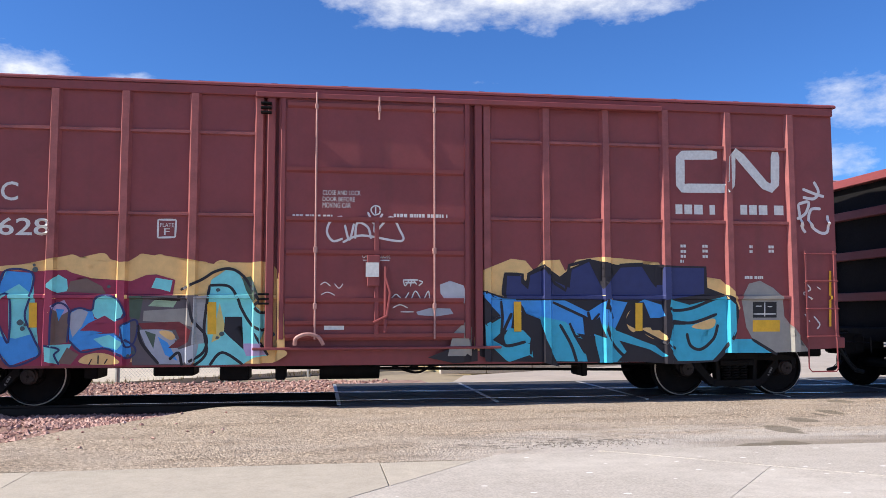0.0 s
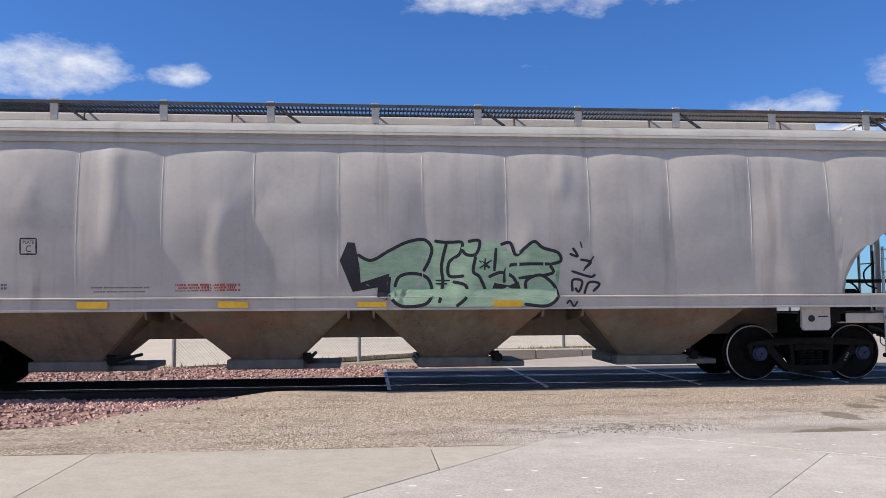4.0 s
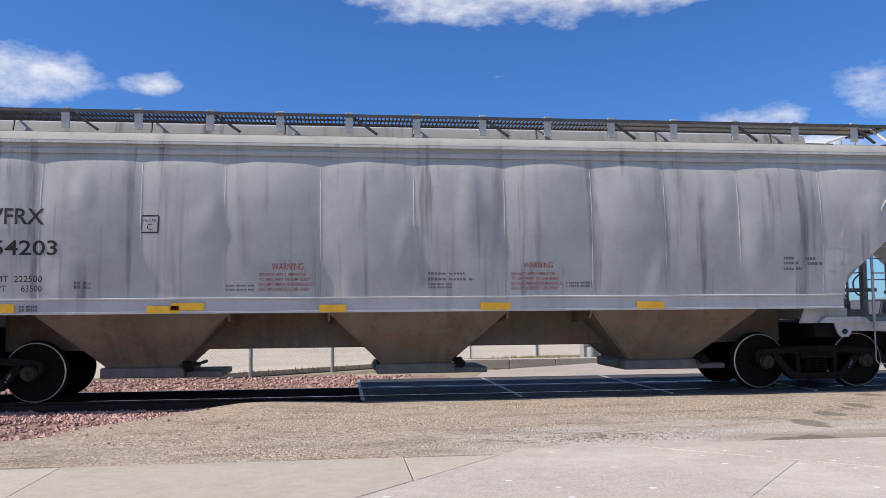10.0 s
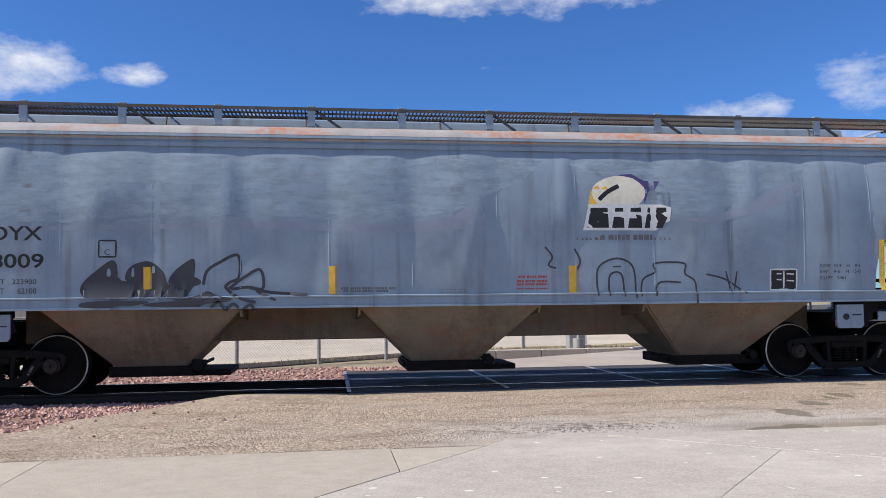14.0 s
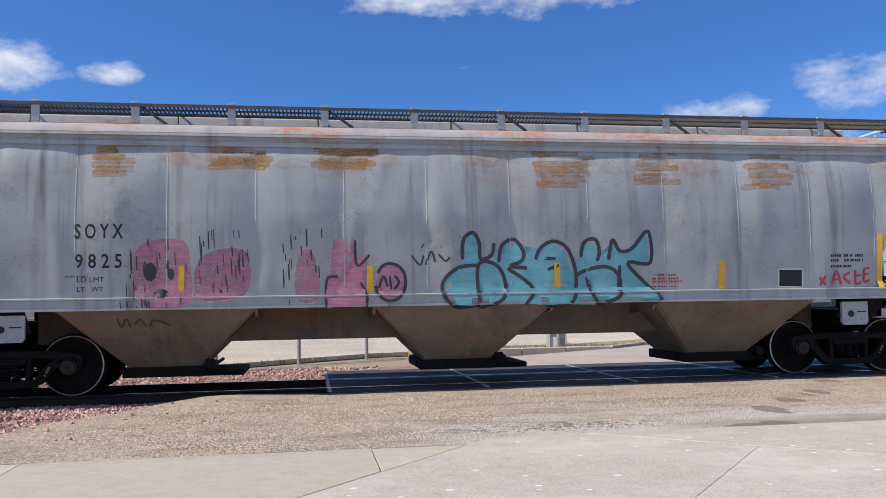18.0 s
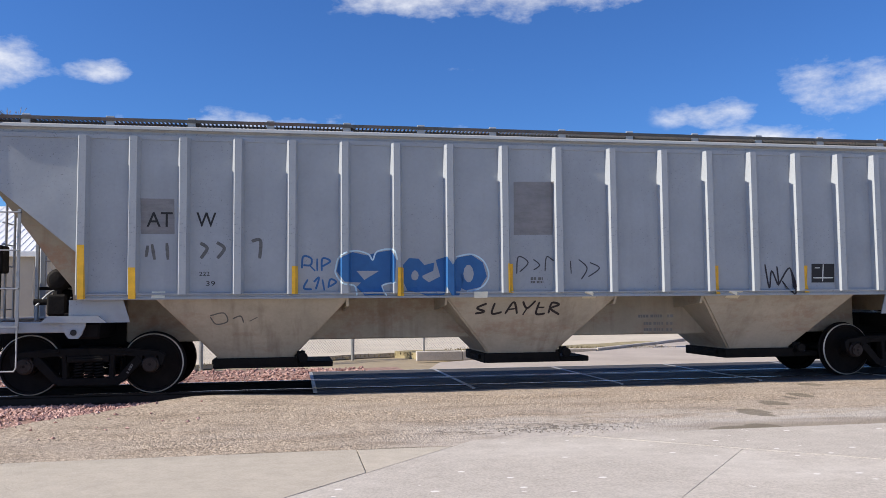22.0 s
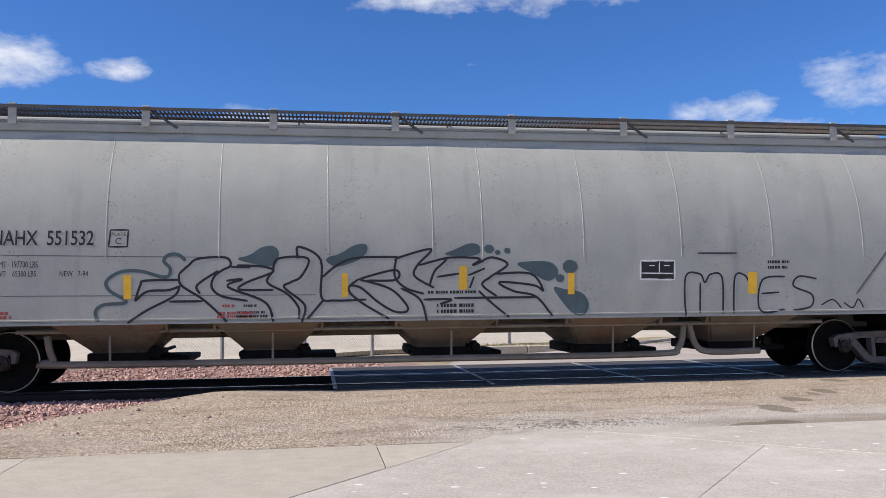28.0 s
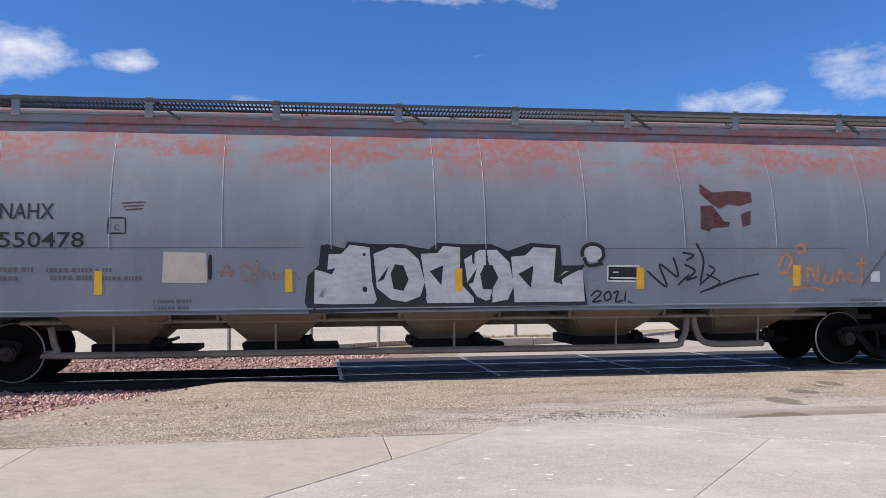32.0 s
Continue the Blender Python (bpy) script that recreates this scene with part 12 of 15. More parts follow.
strokes(*K["tank"], [[(-7.29, 1.81), (-7.28, 1.71)], [(-7.12, 1.84), (-7.21, 1.79), (-7.15, 1.75), (-7.12, 1.84), (-7.13, 1.69)], [(-4.17, 1.56), (-4.15, 1.50), (-4.04, 1.60)], [(-4.26, 1.41), (-4.17, 1.46), (-4.08, 1.39), (-3.95, 1.45), (-3.77, 1.40)]], M_G["silver"], 0.025, 0.012, "sprayed_tag", True)
small_print(*K["tank"], [(-6.72, -6.27, 1.46, 0.034), (-6.72, -6.36, 1.40, 0.035), (-6.73, -6.49, 1.34, 0.034), (-6.93, -6.77, 1.77, 0.041), (-6.93, -6.77, 1.72, 0.041)], M_FADED)
small_print(*K["tank"], [(-8.12, -7.43, 0.94, 0.049), (3.48, 4.47, 1.62, 0.029), (3.49, 4.14, 1.57, 0.029), (-0.26, 0.07, 3.38, 0.054), (1.09, 1.51, 1.24, 0.029), (1.13, 1.39, 1.18, 0.029)], M_WHITE)
strokes(*K["tank"], [[(6.25, 2.52), (7.26, 2.52)], [(7.26, 2.52), (7.27, 2.04)], [(7.27, 2.04), (6.25, 2.03)], [(6.25, 2.03), (6.25, 2.52)]], M_WHITE, 0.015, 0.009, "stencil_frame", False)
small_print(*K["tank"], [(6.28, 6.67, 2.45, 0.026), (6.28, 6.67, 2.40, 0.026), (6.28, 6.67, 2.35, 0.026), (6.28, 6.67, 2.29, 0.026), (6.28, 6.67, 2.24, 0.026), (6.28, 6.67, 2.19, 0.026), (6.28, 6.68, 2.13, 0.026), (6.29, 6.68, 2.08, 0.026), (6.76, 7.21, 2.45, 0.027), (6.76, 7.21, 2.40, 0.027), (6.76, 7.21, 2.35, 0.026), (6.76, 7.21, 2.29, 0.027), (6.76, 7.21, 2.24, 0.027), (6.76, 7.22, 2.19, 0.027), (6.76, 7.22, 2.13, 0.027), (6.77, 7.22, 2.08, 0.026), (6.78, 7.27, 2.56, 0.046)], M_WHITE)
strokes(*K["tank"], [[(5.22, 1.68), (5.73, 1.68)], [(5.73, 1.68), (5.75, 1.41)], [(5.75, 1.41), (5.22, 1.42)], [(5.22, 1.42), (5.22, 1.68)]], M_WHITE, 0.025, 0.009, "stencil_frame", False)
strokes(*K["tank"], [[(5.48, 1.66), (5.48, 1.50)], [(5.24, 1.50), (5.72, 1.50)], [(5.28, 1.63), (5.37, 1.63)], [(5.54, 1.63), (5.65, 1.62)]], M_WHITE, 0.02, 0.01, "stencil_frame", False)
strokes(*K["tank"], [[(4.68, 1.59), (4.79, 1.69), (4.90, 1.59), (4.79, 1.50), (4.68, 1.59)], [(4.74, 1.58), (4.79, 1.63), (4.84, 1.58)]], M_WHITE, 0.015, 0.01, "stencil_frame", False)
small_print(*K["tank"], [(3.39, 4.38, 1.65, 0.034), (3.39, 3.95, 1.59, 0.034), (0.94, 1.38, 1.29, 0.026), (0.92, 1.37, 1.24, 0.025), (7.44, 8.11, 0.99, 0.051), (6.78, 6.96, 1.80, 0.044), (6.79, 6.97, 1.74, 0.044), (6.93, 7.00, 1.17, 0.056), (6.94, 7.02, 1.12, 0.038)], M_WHITE)
# long brown car: lettering
text(*K["tan"], 'DO NOT HAMMER ON CAR', -0.62, 0.65, 2.00, 2.10, M_BLACK, 0.0)
patch(*K["tan"], [(-2.60, 1.51), (-2.50, 1.51), (-2.50, 1.92), (-2.60, 1.92)], M_YELLOW, 0.02, "reflector")
patch(*K["tan"], [(-0.02, 1.50), (0.09, 1.50), (0.09, 1.93), (-0.02, 1.93)], M_YELLOW, 0.02, "reflector")
patch(*K["tan"], [(2.54, 1.52), (2.63, 1.52), (2.63, 1.93), (2.54, 1.93)], M_YELLOW, 0.02, "reflector")
patch(*K["tan"], [(5.86, 1.53), (5.96, 1.53), (5.97, 1.94), (5.86, 1.94)], M_YELLOW, 0.02, "reflector")
patch(*K["tan"], [(8.44, 1.52), (8.56, 1.52), (8.57, 2.38), (8.46, 2.38)], M_YELLOW, 0.02, "reflector")
patch(*K["tan"], [(6.58, 1.55), (6.99, 1.55), (6.99, 1.79), (6.58, 1.79)], M_BLACK, 0.008, "painted_shape")
strokes(*K["tan"], [[(6.57, 1.80), (7.00, 1.80)], [(7.00, 1.80), (7.00, 1.54)], [(7.00, 1.54), (6.57, 1.54)], [(6.57, 1.54), (6.57, 1.80)]], M_WHITE, 0.02, 0.009, "stencil_frame", False)
strokes(*K["tan"], [[(6.78, 1.78), (6.78, 1.61)], [(6.60, 1.62), (6.97, 1.61)]], M_WHITE, 0.015, 0.012, "stencil_frame", False)
strokes(*K["tan"], [[(5.50, 1.62), (5.72, 1.62)], [(5.72, 1.62), (5.72, 1.52)], [(5.72, 1.52), (5.50, 1.52)], [(5.50, 1.52), (5.50, 1.62)]], M_WHITE, 0.015, 0.009, "stencil_frame", False)
small_print(*K["tan"], [(7.41, 7.62, 1.84, 0.047), (7.70, 7.88, 1.84, 0.047), (7.99, 8.19, 1.84, 0.047), (7.41, 8.17, 1.74, 0.047), (7.41, 7.78, 1.65, 0.047), (-3.10, -2.48, 1.06, 0.024), (-1.70, -1.15, 1.16, 0.033), (2.12, 2.82, 0.92, 0.035), (1.00, 1.60, 1.07, 0.034), (4.55, 5.02, 0.81, 0.036)], M_FADED)
small_print(*K["tan"], [(3.55, 4.05, 1.68, 0.036), (3.55, 4.05, 1.63, 0.035), (3.55, 4.05, 1.58, 0.036)], M_REDTXT)
patch(*K["tan"], [(-2.01, 0.73), (-1.63, 0.72), (-1.62, 0.89), (-1.82, 0.95), (-2.02, 0.90)], M_BLACK, 0.006, "hatch_plate")
strokes(*K["tan"], [[(-1.88, 0.88), (-1.76, 0.88)], [(-1.82, 0.88), (-1.82, 0.78)]], M_FADED, 0.05, 0.012, "logo_plate", True)
patch(*K["tan"], [(1.70, 0.74), (2.12, 0.74), (2.13, 0.91), (1.91, 0.97), (1.68, 0.92)], M_BLACK, 0.006, "hatch_plate")
strokes(*K["tan"], [[(1.84, 0.90), (1.98, 0.90)], [(1.91, 0.90), (1.91, 0.79)]], M_FADED, 0.05, 0.012, "logo_plate", True)
patch(*K["tan"], [(5.39, 0.73), (5.84, 0.72), (5.87, 0.90), (5.62, 0.97), (5.37, 0.91)], M_BLACK, 0.006, "hatch_plate")
strokes(*K["tan"], [[(5.54, 0.89), (5.70, 0.89)], [(5.62, 0.89), (5.62, 0.78)]], M_FADED, 0.05, 0.012, "logo_plate", True)
strokes(*K["tan"], [[(1.86, 2.42), (1.87, 2.34)], [(-1.85, 1.71), (-1.82, 1.68)], [(-3.25, 2.24), (-3.25, 2.17)], [(7.49, 2.90), (7.50, 2.83)], [(2.96, 2.04), (2.93, 2.00)]], M_BLACK, 0.012, 0.004, "paint_chip", False)
strokes(*K["tan"], [[(-2.89, 2.42), (-2.89, 2.38)], [(4.86, 2.29), (4.82, 2.23)], [(5.15, 2.76), (5.14, 2.69)], [(-0.75, 2.81), (-0.78, 2.73)], [(2.37, 1.58), (2.36, 1.49)]], M_BLACK, 0.012, 0.004, "paint_chip", False)
strokes(*K["tan"], [[(3.41, 1.80), (3.38, 1.70)], [(0.91, 1.86), (0.92, 1.76)], [(-2.25, 2.54), (-2.22, 2.46)], [(4.47, 1.86), (4.44, 1.80)], [(1.37, 2.86), (1.35, 2.77)]], M_BLACK, 0.012, 0.004, "paint_chip", False)
strokes(*K["tan"], [[(-0.43, 2.67), (-0.45, 2.62)], [(-0.27, 1.78), (-0.29, 1.74)], [(-1.18, 1.68), (-1.15, 1.58)], [(7.23, 2.94), (7.21, 2.85)], [(0.86, 2.25), (0.86, 2.17)]], M_BLACK, 0.012, 0.004, "paint_chip", False)
strokes(*K["tan"], [[(-3.08, 2.35), (-3.08, 2.28)], [(7.60, 2.85), (7.57, 2.79)], [(3.50, 2.81), (3.50, 2.76)], [(3.26, 1.61), (3.26, 1.51)], [(-1.14, 2.96), (-1.17, 2.92)]], M_BLACK, 0.012, 0.004, "paint_chip", False)
strokes(*K["tan"], [[(-2.44, 2.19), (-2.42, 2.15)], [(-3.15, 2.84), (-3.16, 2.75)], [(2.26, 1.58), (2.27, 1.53)], [(1.34, 2.38), (1.31, 2.33)], [(4.04, 2.86), (4.02, 2.77)]], M_BLACK, 0.012, 0.004, "paint_chip", False)
strokes(*K["tan"], [[(3.29, 2.73), (3.32, 2.64)], [(3.64, 1.51), (3.67, 1.41)], [(-2.75, 2.17), (-2.73, 2.07)], [(3.62, 2.77), (3.66, 2.73)], [(-0.41, 1.51), (-0.43, 1.46)]], M_BLACK, 0.012, 0.004, "paint_chip", False)
strokes(*K["tan"], [[(8.89, 2.84), (8.90, 2.76)], [(4.87, 1.51), (4.86, 1.41)], [(-0.77, 2.08), (-0.77, 2.03)], [(-2.87, 2.44), (-2.88, 2.38)], [(4.47, 2.08), (4.48, 2.00)]], M_BLACK, 0.012, 0.004, "paint_chip", False)
strokes(*K["tan"], [[(5.81, 2.88), (5.80, 2.83)], [(0.49, 1.69), (0.48, 1.64)], [(3.34, 2.30), (3.31, 2.23)], [(1.13, 1.50), (1.11, 1.42)], [(3.23, 2.98), (3.24, 2.93)]], M_BLACK, 0.012, 0.004, "paint_chip", False)
strokes(*K["tan"], [[(6.12, 2.49), (6.13, 2.43)], [(1.51, 2.67), (1.50, 2.59)], [(1.63, 2.50), (1.65, 2.40)], [(-2.38, 2.06), (-2.37, 2.01)], [(-2.23, 1.84), (-2.23, 1.78)]], M_BLACK, 0.012, 0.004, "paint_chip", False)
strokes(*K["tan"], [[(-3.05, 1.85), (-3.08, 1.78)], [(6.23, 2.22), (6.22, 2.12)], [(4.94, 2.62), (4.92, 2.52)], [(5.30, 2.34), (5.30, 2.29)], [(-0.83, 1.56), (-0.82, 1.51)]], M_BLACK, 0.012, 0.004, "paint_chip", False)
strokes(*K["tan"], [[(1.12, 2.42), (1.12, 2.38)], [(6.94, 2.42), (6.90, 2.32)], [(4.40, 2.74), (4.36, 2.69)], [(6.72, 2.60), (6.69, 2.56)], [(-2.79, 1.57), (-2.77, 1.47)]], M_BLACK, 0.012, 0.004, "paint_chip", False)
strokes(*K["tan"], [[(-1.48, 1.59), (-1.47, 1.53)], [(8.69, 2.03), (8.72, 1.95)], [(-3.21, 2.88), (-3.23, 2.80)], [(-1.08, 2.40), (-1.09, 2.35)], [(3.67, 1.50), (3.66, 1.43)]], M_BLACK, 0.012, 0.004, "paint_chip", False)
strokes(*K["tan"], [[(0.58, 2.77), (0.56, 2.70)], [(3.07, 2.79), (3.09, 2.71)], [(-2.41, 2.16), (-2.44, 2.09)], [(4.77, 2.91), (4.74, 2.84)], [(1.71, 1.92), (1.74, 1.84)]], M_BLACK, 0.012, 0.004, "paint_chip", False)
strokes(*K["tan"], [[(5.65, 2.40), (5.68, 2.31)], [(7.33, 2.75), (7.30, 2.70)], [(5.00, 1.79), (5.00, 1.70)], [(7.21, 2.22), (7.19, 2.16)], [(-2.28, 2.90), (-2.26, 2.84)]], M_BLACK, 0.012, 0.004, "paint_chip", False)
strokes(*K["tan"], [[(2.66, 2.73), (2.67, 2.66)], [(3.92, 2.88), (3.95, 2.84)], [(5.87, 2.66), (5.84, 2.57)], [(-3.19, 2.71), (-3.18, 2.67)], [(1.78, 2.14), (1.75, 2.09)]], M_BLACK, 0.012, 0.004, "paint_chip", False)
strokes(*K["tan"], [[(0.97, 2.73), (0.97, 2.63)], [(2.08, 1.55), (2.06, 1.50)], [(2.73, 1.55), (2.74, 1.48)], [(-3.02, 1.55), (-3.00, 1.45)], [(7.33, 2.14), (7.37, 2.05)]], M_BLACK, 0.012, 0.004, "paint_chip", False)
strokes(*K["tan"], [[(2.59, 2.17), (2.59, 2.13)], [(7.65, 2.92), (7.67, 2.85)], [(4.07, 2.15), (4.07, 2.07)], [(-0.05, 1.90), (-0.02, 1.83)], [(5.09, 2.85), (5.12, 2.74)]], M_BLACK, 0.012, 0.004, "paint_chip", False)
strokes(*K["tan"], [[(4.80, 2.29), (4.77, 2.23)], [(2.18, 2.02), (2.21, 1.93)], [(-2.76, 2.10), (-2.73, 2.05)], [(0.79, 1.67), (0.79, 1.57)], [(-0.83, 1.76), (-0.83, 1.69)]], M_BLACK, 0.012, 0.004, "paint_chip", False)
strokes(*K["tan"], [[(3.73, 2.02), (3.71, 1.80)], [(-0.32, 2.13), (-0.28, 2.26)], [(2.29, 2.78), (2.36, 2.51)]], M_WHITE, 0.03, 0.006, "scratch", True)
# cream car: lettering and black outline letters
text(*K["n532"], 'NAHX  551532', -6.84, -5.45, 2.18, 2.40, M_BLACK, 0.01)
text(*K["n532"], 'LD LMT   197700 LBS', -6.88, -6.21, 1.86, 1.95, M_BLACK, 0.0)
text(*K["n532"], 'LT  WT    65300 LBS', -6.88, -6.23, 1.73, 1.81, M_BLACK, 0.0)
text(*K["n532"], 'NEW   7-94', -5.91, -5.52, 1.73, 1.81, M_BLACK, 0.0)
strokes(*K["n532"], [[(-5.22, 2.41), (-4.97, 2.41)], [(-4.97, 2.41), (-4.98, 2.16)], [(-4.98, 2.16), (-5.24, 2.16)], [(-5.24, 2.16), (-5.22, 2.41)]], M_BLACK, 0.025, 0.009, "stencil_frame", False)
text(*K["n532"], 'PLATE', -5.20, -5.00, 2.32, 2.37, M_BLACK, 0.0)
text(*K["n532"], 'C', -5.15, -5.06, 2.20, 2.29, M_BLACK, 0.0)
small_print(*K["n532"], [(-7.45, -6.60, 1.18, 0.046), (-7.45, -6.55, 1.12, 0.045), (-3.62, -3.44, 1.26, 0.037), (-3.69, -3.15, 1.15, 0.038), (-3.69, -3.12, 1.10, 0.037)], M_REDTXT)
patch(*K["n532"], [(-8.28, 1.43), (-8.17, 1.43), (-8.16, 2.18), (-8.27, 2.18)], M_YELLOW, 0.02, "reflector")
patch(*K["n532"], [(-5.02, 1.39), (-4.91, 1.39), (-4.92, 1.74), (-5.03, 1.74)], M_YELLOW, 0.02, "reflector")
patch(*K["n532"], [(-1.85, 1.39), (-1.76, 1.39), (-1.76, 1.75), (-1.85, 1.75)], M_YELLOW, 0.02, "reflector")
patch(*K["n532"], [(-0.04, 1.49), (0.09, 1.49), (0.09, 1.86), (-0.03, 1.86)], M_YELLOW, 0.02, "reflector")
patch(*K["n532"], [(1.71, 1.40), (1.82, 1.40), (1.83, 1.74), (1.72, 1.74)], M_YELLOW, 0.02, "reflector")
patch(*K["n532"], [(4.78, 1.38), (4.94, 1.38), (4.96, 1.74), (4.80, 1.74)], M_YELLOW, 0.02, "reflector")
patch(*K["n532"], [(-3.46, 1.98), (-3.21, 2.03), (-3.07, 2.15), (-2.88, 2.19), (-2.78, 2.09), (-2.82, 1.88), (-2.96, 1.86), (-3.17, 1.90)], M_G["slate"], 0.012, "painted_shape", soft=True)
patch(*K["n532"], [(-2.14, 1.98), (-1.86, 2.05), (-1.69, 2.18), (-1.47, 2.22), (-1.45, 2.09), (-1.56, 1.96), (-1.82, 1.87), (-1.97, 1.84)], M_G["slate"], 0.012, "painted_shape", soft=True)
patch(*K["n532"], [(-0.33, 2.03), (-0.06, 2.13), (0.12, 2.22), (0.30, 2.20), (0.31, 2.04), (0.07, 2.00)], M_G["slate"], 0.012, "painted_shape", soft=True)
patch(*K["n532"], [(0.82, 1.90), (1.11, 1.93), (1.44, 1.93), (1.57, 1.81), (1.55, 1.68), (1.38, 1.59), (1.15, 1.73)], M_G["slate"], 0.012, "painted_shape", soft=True)
patch(*K["n532"], [(1.43, 1.55), (1.66, 1.48), (1.94, 1.45), (2.07, 1.27), (2.02, 1.08), (1.83, 1.05), (1.65, 1.23)], M_G["slate"], 0.012, "painted_shape", soft=True)
patch(*K["n532"], [(0.53, 2.12), (0.51, 2.08), (0.46, 2.05), (0.41, 2.06), (0.37, 2.10), (0.37, 2.15), (0.41, 2.19), (0.46, 2.19), (0.51, 2.17)], M_G["slate"], 0.012, "paint_dot")
patch(*K["n532"], [(0.63, 2.07), (0.62, 2.04), (0.59, 2.03), (0.56, 2.03), (0.54, 2.06), (0.54, 2.08), (0.56, 2.10), (0.59, 2.11), (0.62, 2.09)], M_G["slate"], 0.012, "paint_dot")
patch(*K["n532"], [(0.79, 2.10), (0.78, 2.06), (0.75, 2.05), (0.71, 2.05), (0.69, 2.08), (0.69, 2.11), (0.71, 2.14), (0.75, 2.14), (0.78, 2.13)], M_G["slate"], 0.012, "paint_dot")
patch(*K["n532"], [(1.89, 1.84), (1.86, 1.77), (1.78, 1.73), (1.69, 1.74), (1.64, 1.80), (1.64, 1.88), (1.70, 1.94), (1.78, 1.95), (1.86, 1.91)], M_G["slate"], 0.012, "paint_dot")
patch(*K["n532"], [(1.66, 1.65), (1.64, 1.61), (1.60, 1.59), (1.55, 1.60), (1.52, 1.63), (1.52, 1.68), (1.55, 1.71), (1.60, 1.72), (1.65, 1.70)], M_G["slate"], 0.012, "paint_dot")
strokes(*K["n532"], [[(-4.15, 1.95), (-4.25, 2.04), (-4.39, 2.04), (-4.46, 1.95), (-4.37, 1.84), (-4.39, 1.73), (-4.51, 1.72), (-4.79, 1.80), (-5.07, 1.79), (-5.26, 1.66), (-5.22, 1.52), (-4.98, 1.35), (-5.30, 1.31), (-5.41, 1.21), (-5.37, 1.07)]], M_G["slate"], 0.05, 0.012, "painted_line", True)
strokes(*K["n532"], [[(-4.86, 1.36), (-4.79, 1.59), (-4.72, 1.66), (-4.23, 1.67)], [(-4.86, 1.36), (-4.69, 1.50), (-4.39, 1.52), (-4.24, 1.57)], [(-4.24, 1.76), (-4.11, 1.88), (-3.97, 1.98), (-3.58, 2.00), (-3.50, 1.88), (-3.62, 1.81), (-3.74, 1.71), (-3.77, 1.55), (-3.62, 1.42), (-3.25, 1.35)], [(-4.24, 1.76), (-4.21, 1.59), (-3.90, 1.38), (-3.62, 1.12), (-3.55, 1.04)], [(-4.23, 1.59), (-4.31, 1.43), (-4.70, 1.22), (-4.96, 1.04)]], M_G["black"], 0.036, 0.018, "painted_line", True)
strokes(*K["n532"], [[(-4.38, 1.35), (-3.90, 1.35)], [(-3.68, 1.80), (-3.98, 1.59), (-3.94, 1.46)], [(-3.51, 1.86), (-3.21, 1.85)], [(-3.41, 1.88), (-3.02, 1.86), (-2.88, 1.78), (-3.25, 1.63), (-3.37, 1.52), (-2.87, 1.51)], [(-3.56, 1.65), (-3.33, 1.67), (-3.54, 1.56), (-3.00, 1.33), (-2.87, 1.03)]], M_G["black"], 0.036, 0.018, "painted_line", True)
strokes(*K["n532"], [[(-2.88, 1.79), (-2.80, 1.98), (-2.36, 1.98), (-2.46, 1.71), (-2.62, 1.62), (-2.71, 1.54), (-2.41, 1.28), (-2.45, 1.02)], [(-2.88, 1.79), (-2.96, 1.62), (-2.67, 1.45), (-2.50, 1.24), (-2.50, 1.07)], [(-2.51, 1.98), (-2.50, 2.16), (-2.17, 1.96), (-2.16, 1.40), (-1.95, 1.34), (-1.48, 1.35)], [(-2.12, 1.36), (-2.33, 1.11), (-2.37, 1.09)], [(-2.14, 1.70), (-1.90, 1.89), (-1.60, 1.99), (-0.99, 2.00)]], M_G["black"], 0.036, 0.018, "painted_line", True)
strokes(*K["n532"], [[(-1.60, 1.66), (-1.75, 1.51), (-1.56, 1.31), (-1.13, 1.05)], [(-1.73, 1.57), (-1.56, 1.53), (-1.30, 1.31), (-1.04, 1.16), (-0.85, 1.17), (-0.89, 1.30), (-1.13, 1.52), (-1.60, 1.66)], [(-1.60, 1.66), (-1.04, 1.80), (-1.02, 1.65), (-1.47, 1.64)], [(-1.02, 1.96), (-1.04, 1.70), (-0.87, 1.52), (-0.59, 1.43)], [(-1.04, 1.94), (-0.95, 2.00), (-0.47, 2.12), (-0.69, 1.87), (-0.73, 1.70), (-0.43, 1.52)]], M_G["black"], 0.036, 0.018, "painted_line", True)
strokes(*K["n532"], [[(-0.67, 1.87), (-0.24, 1.97), (-0.42, 1.78), (-0.50, 1.56)], [(-0.38, 1.69), (-0.02, 1.74)], [(-0.95, 1.52), (-0.65, 1.34), (-0.55, 1.00)], [(-0.60, 1.34), (-0.16, 1.34), (-0.34, 1.27)], [(-0.12, 1.36), (1.19, 1.36)]], M_G["black"], 0.036, 0.018, "painted_line", True)
strokes(*K["n532"], [[(-0.42, 1.94), (-0.15, 1.99), (0.29, 1.97), (0.18, 1.87), (0.29, 1.91), (0.49, 1.99), (0.74, 1.88), (0.47, 1.69), (0.33, 1.56), (0.56, 1.38)], [(0.11, 1.71), (0.38, 1.82)], [(0.20, 1.69), (0.13, 1.51)], [(0.52, 1.73), (1.11, 1.73), (1.31, 1.46), (1.15, 1.55), (0.60, 1.60), (0.83, 1.46), (1.19, 1.37), (1.45, 1.06)], [(0.27, 1.47), (0.46, 1.29), (0.75, 1.05)]], M_G["black"], 0.036, 0.018, "painted_line", True)
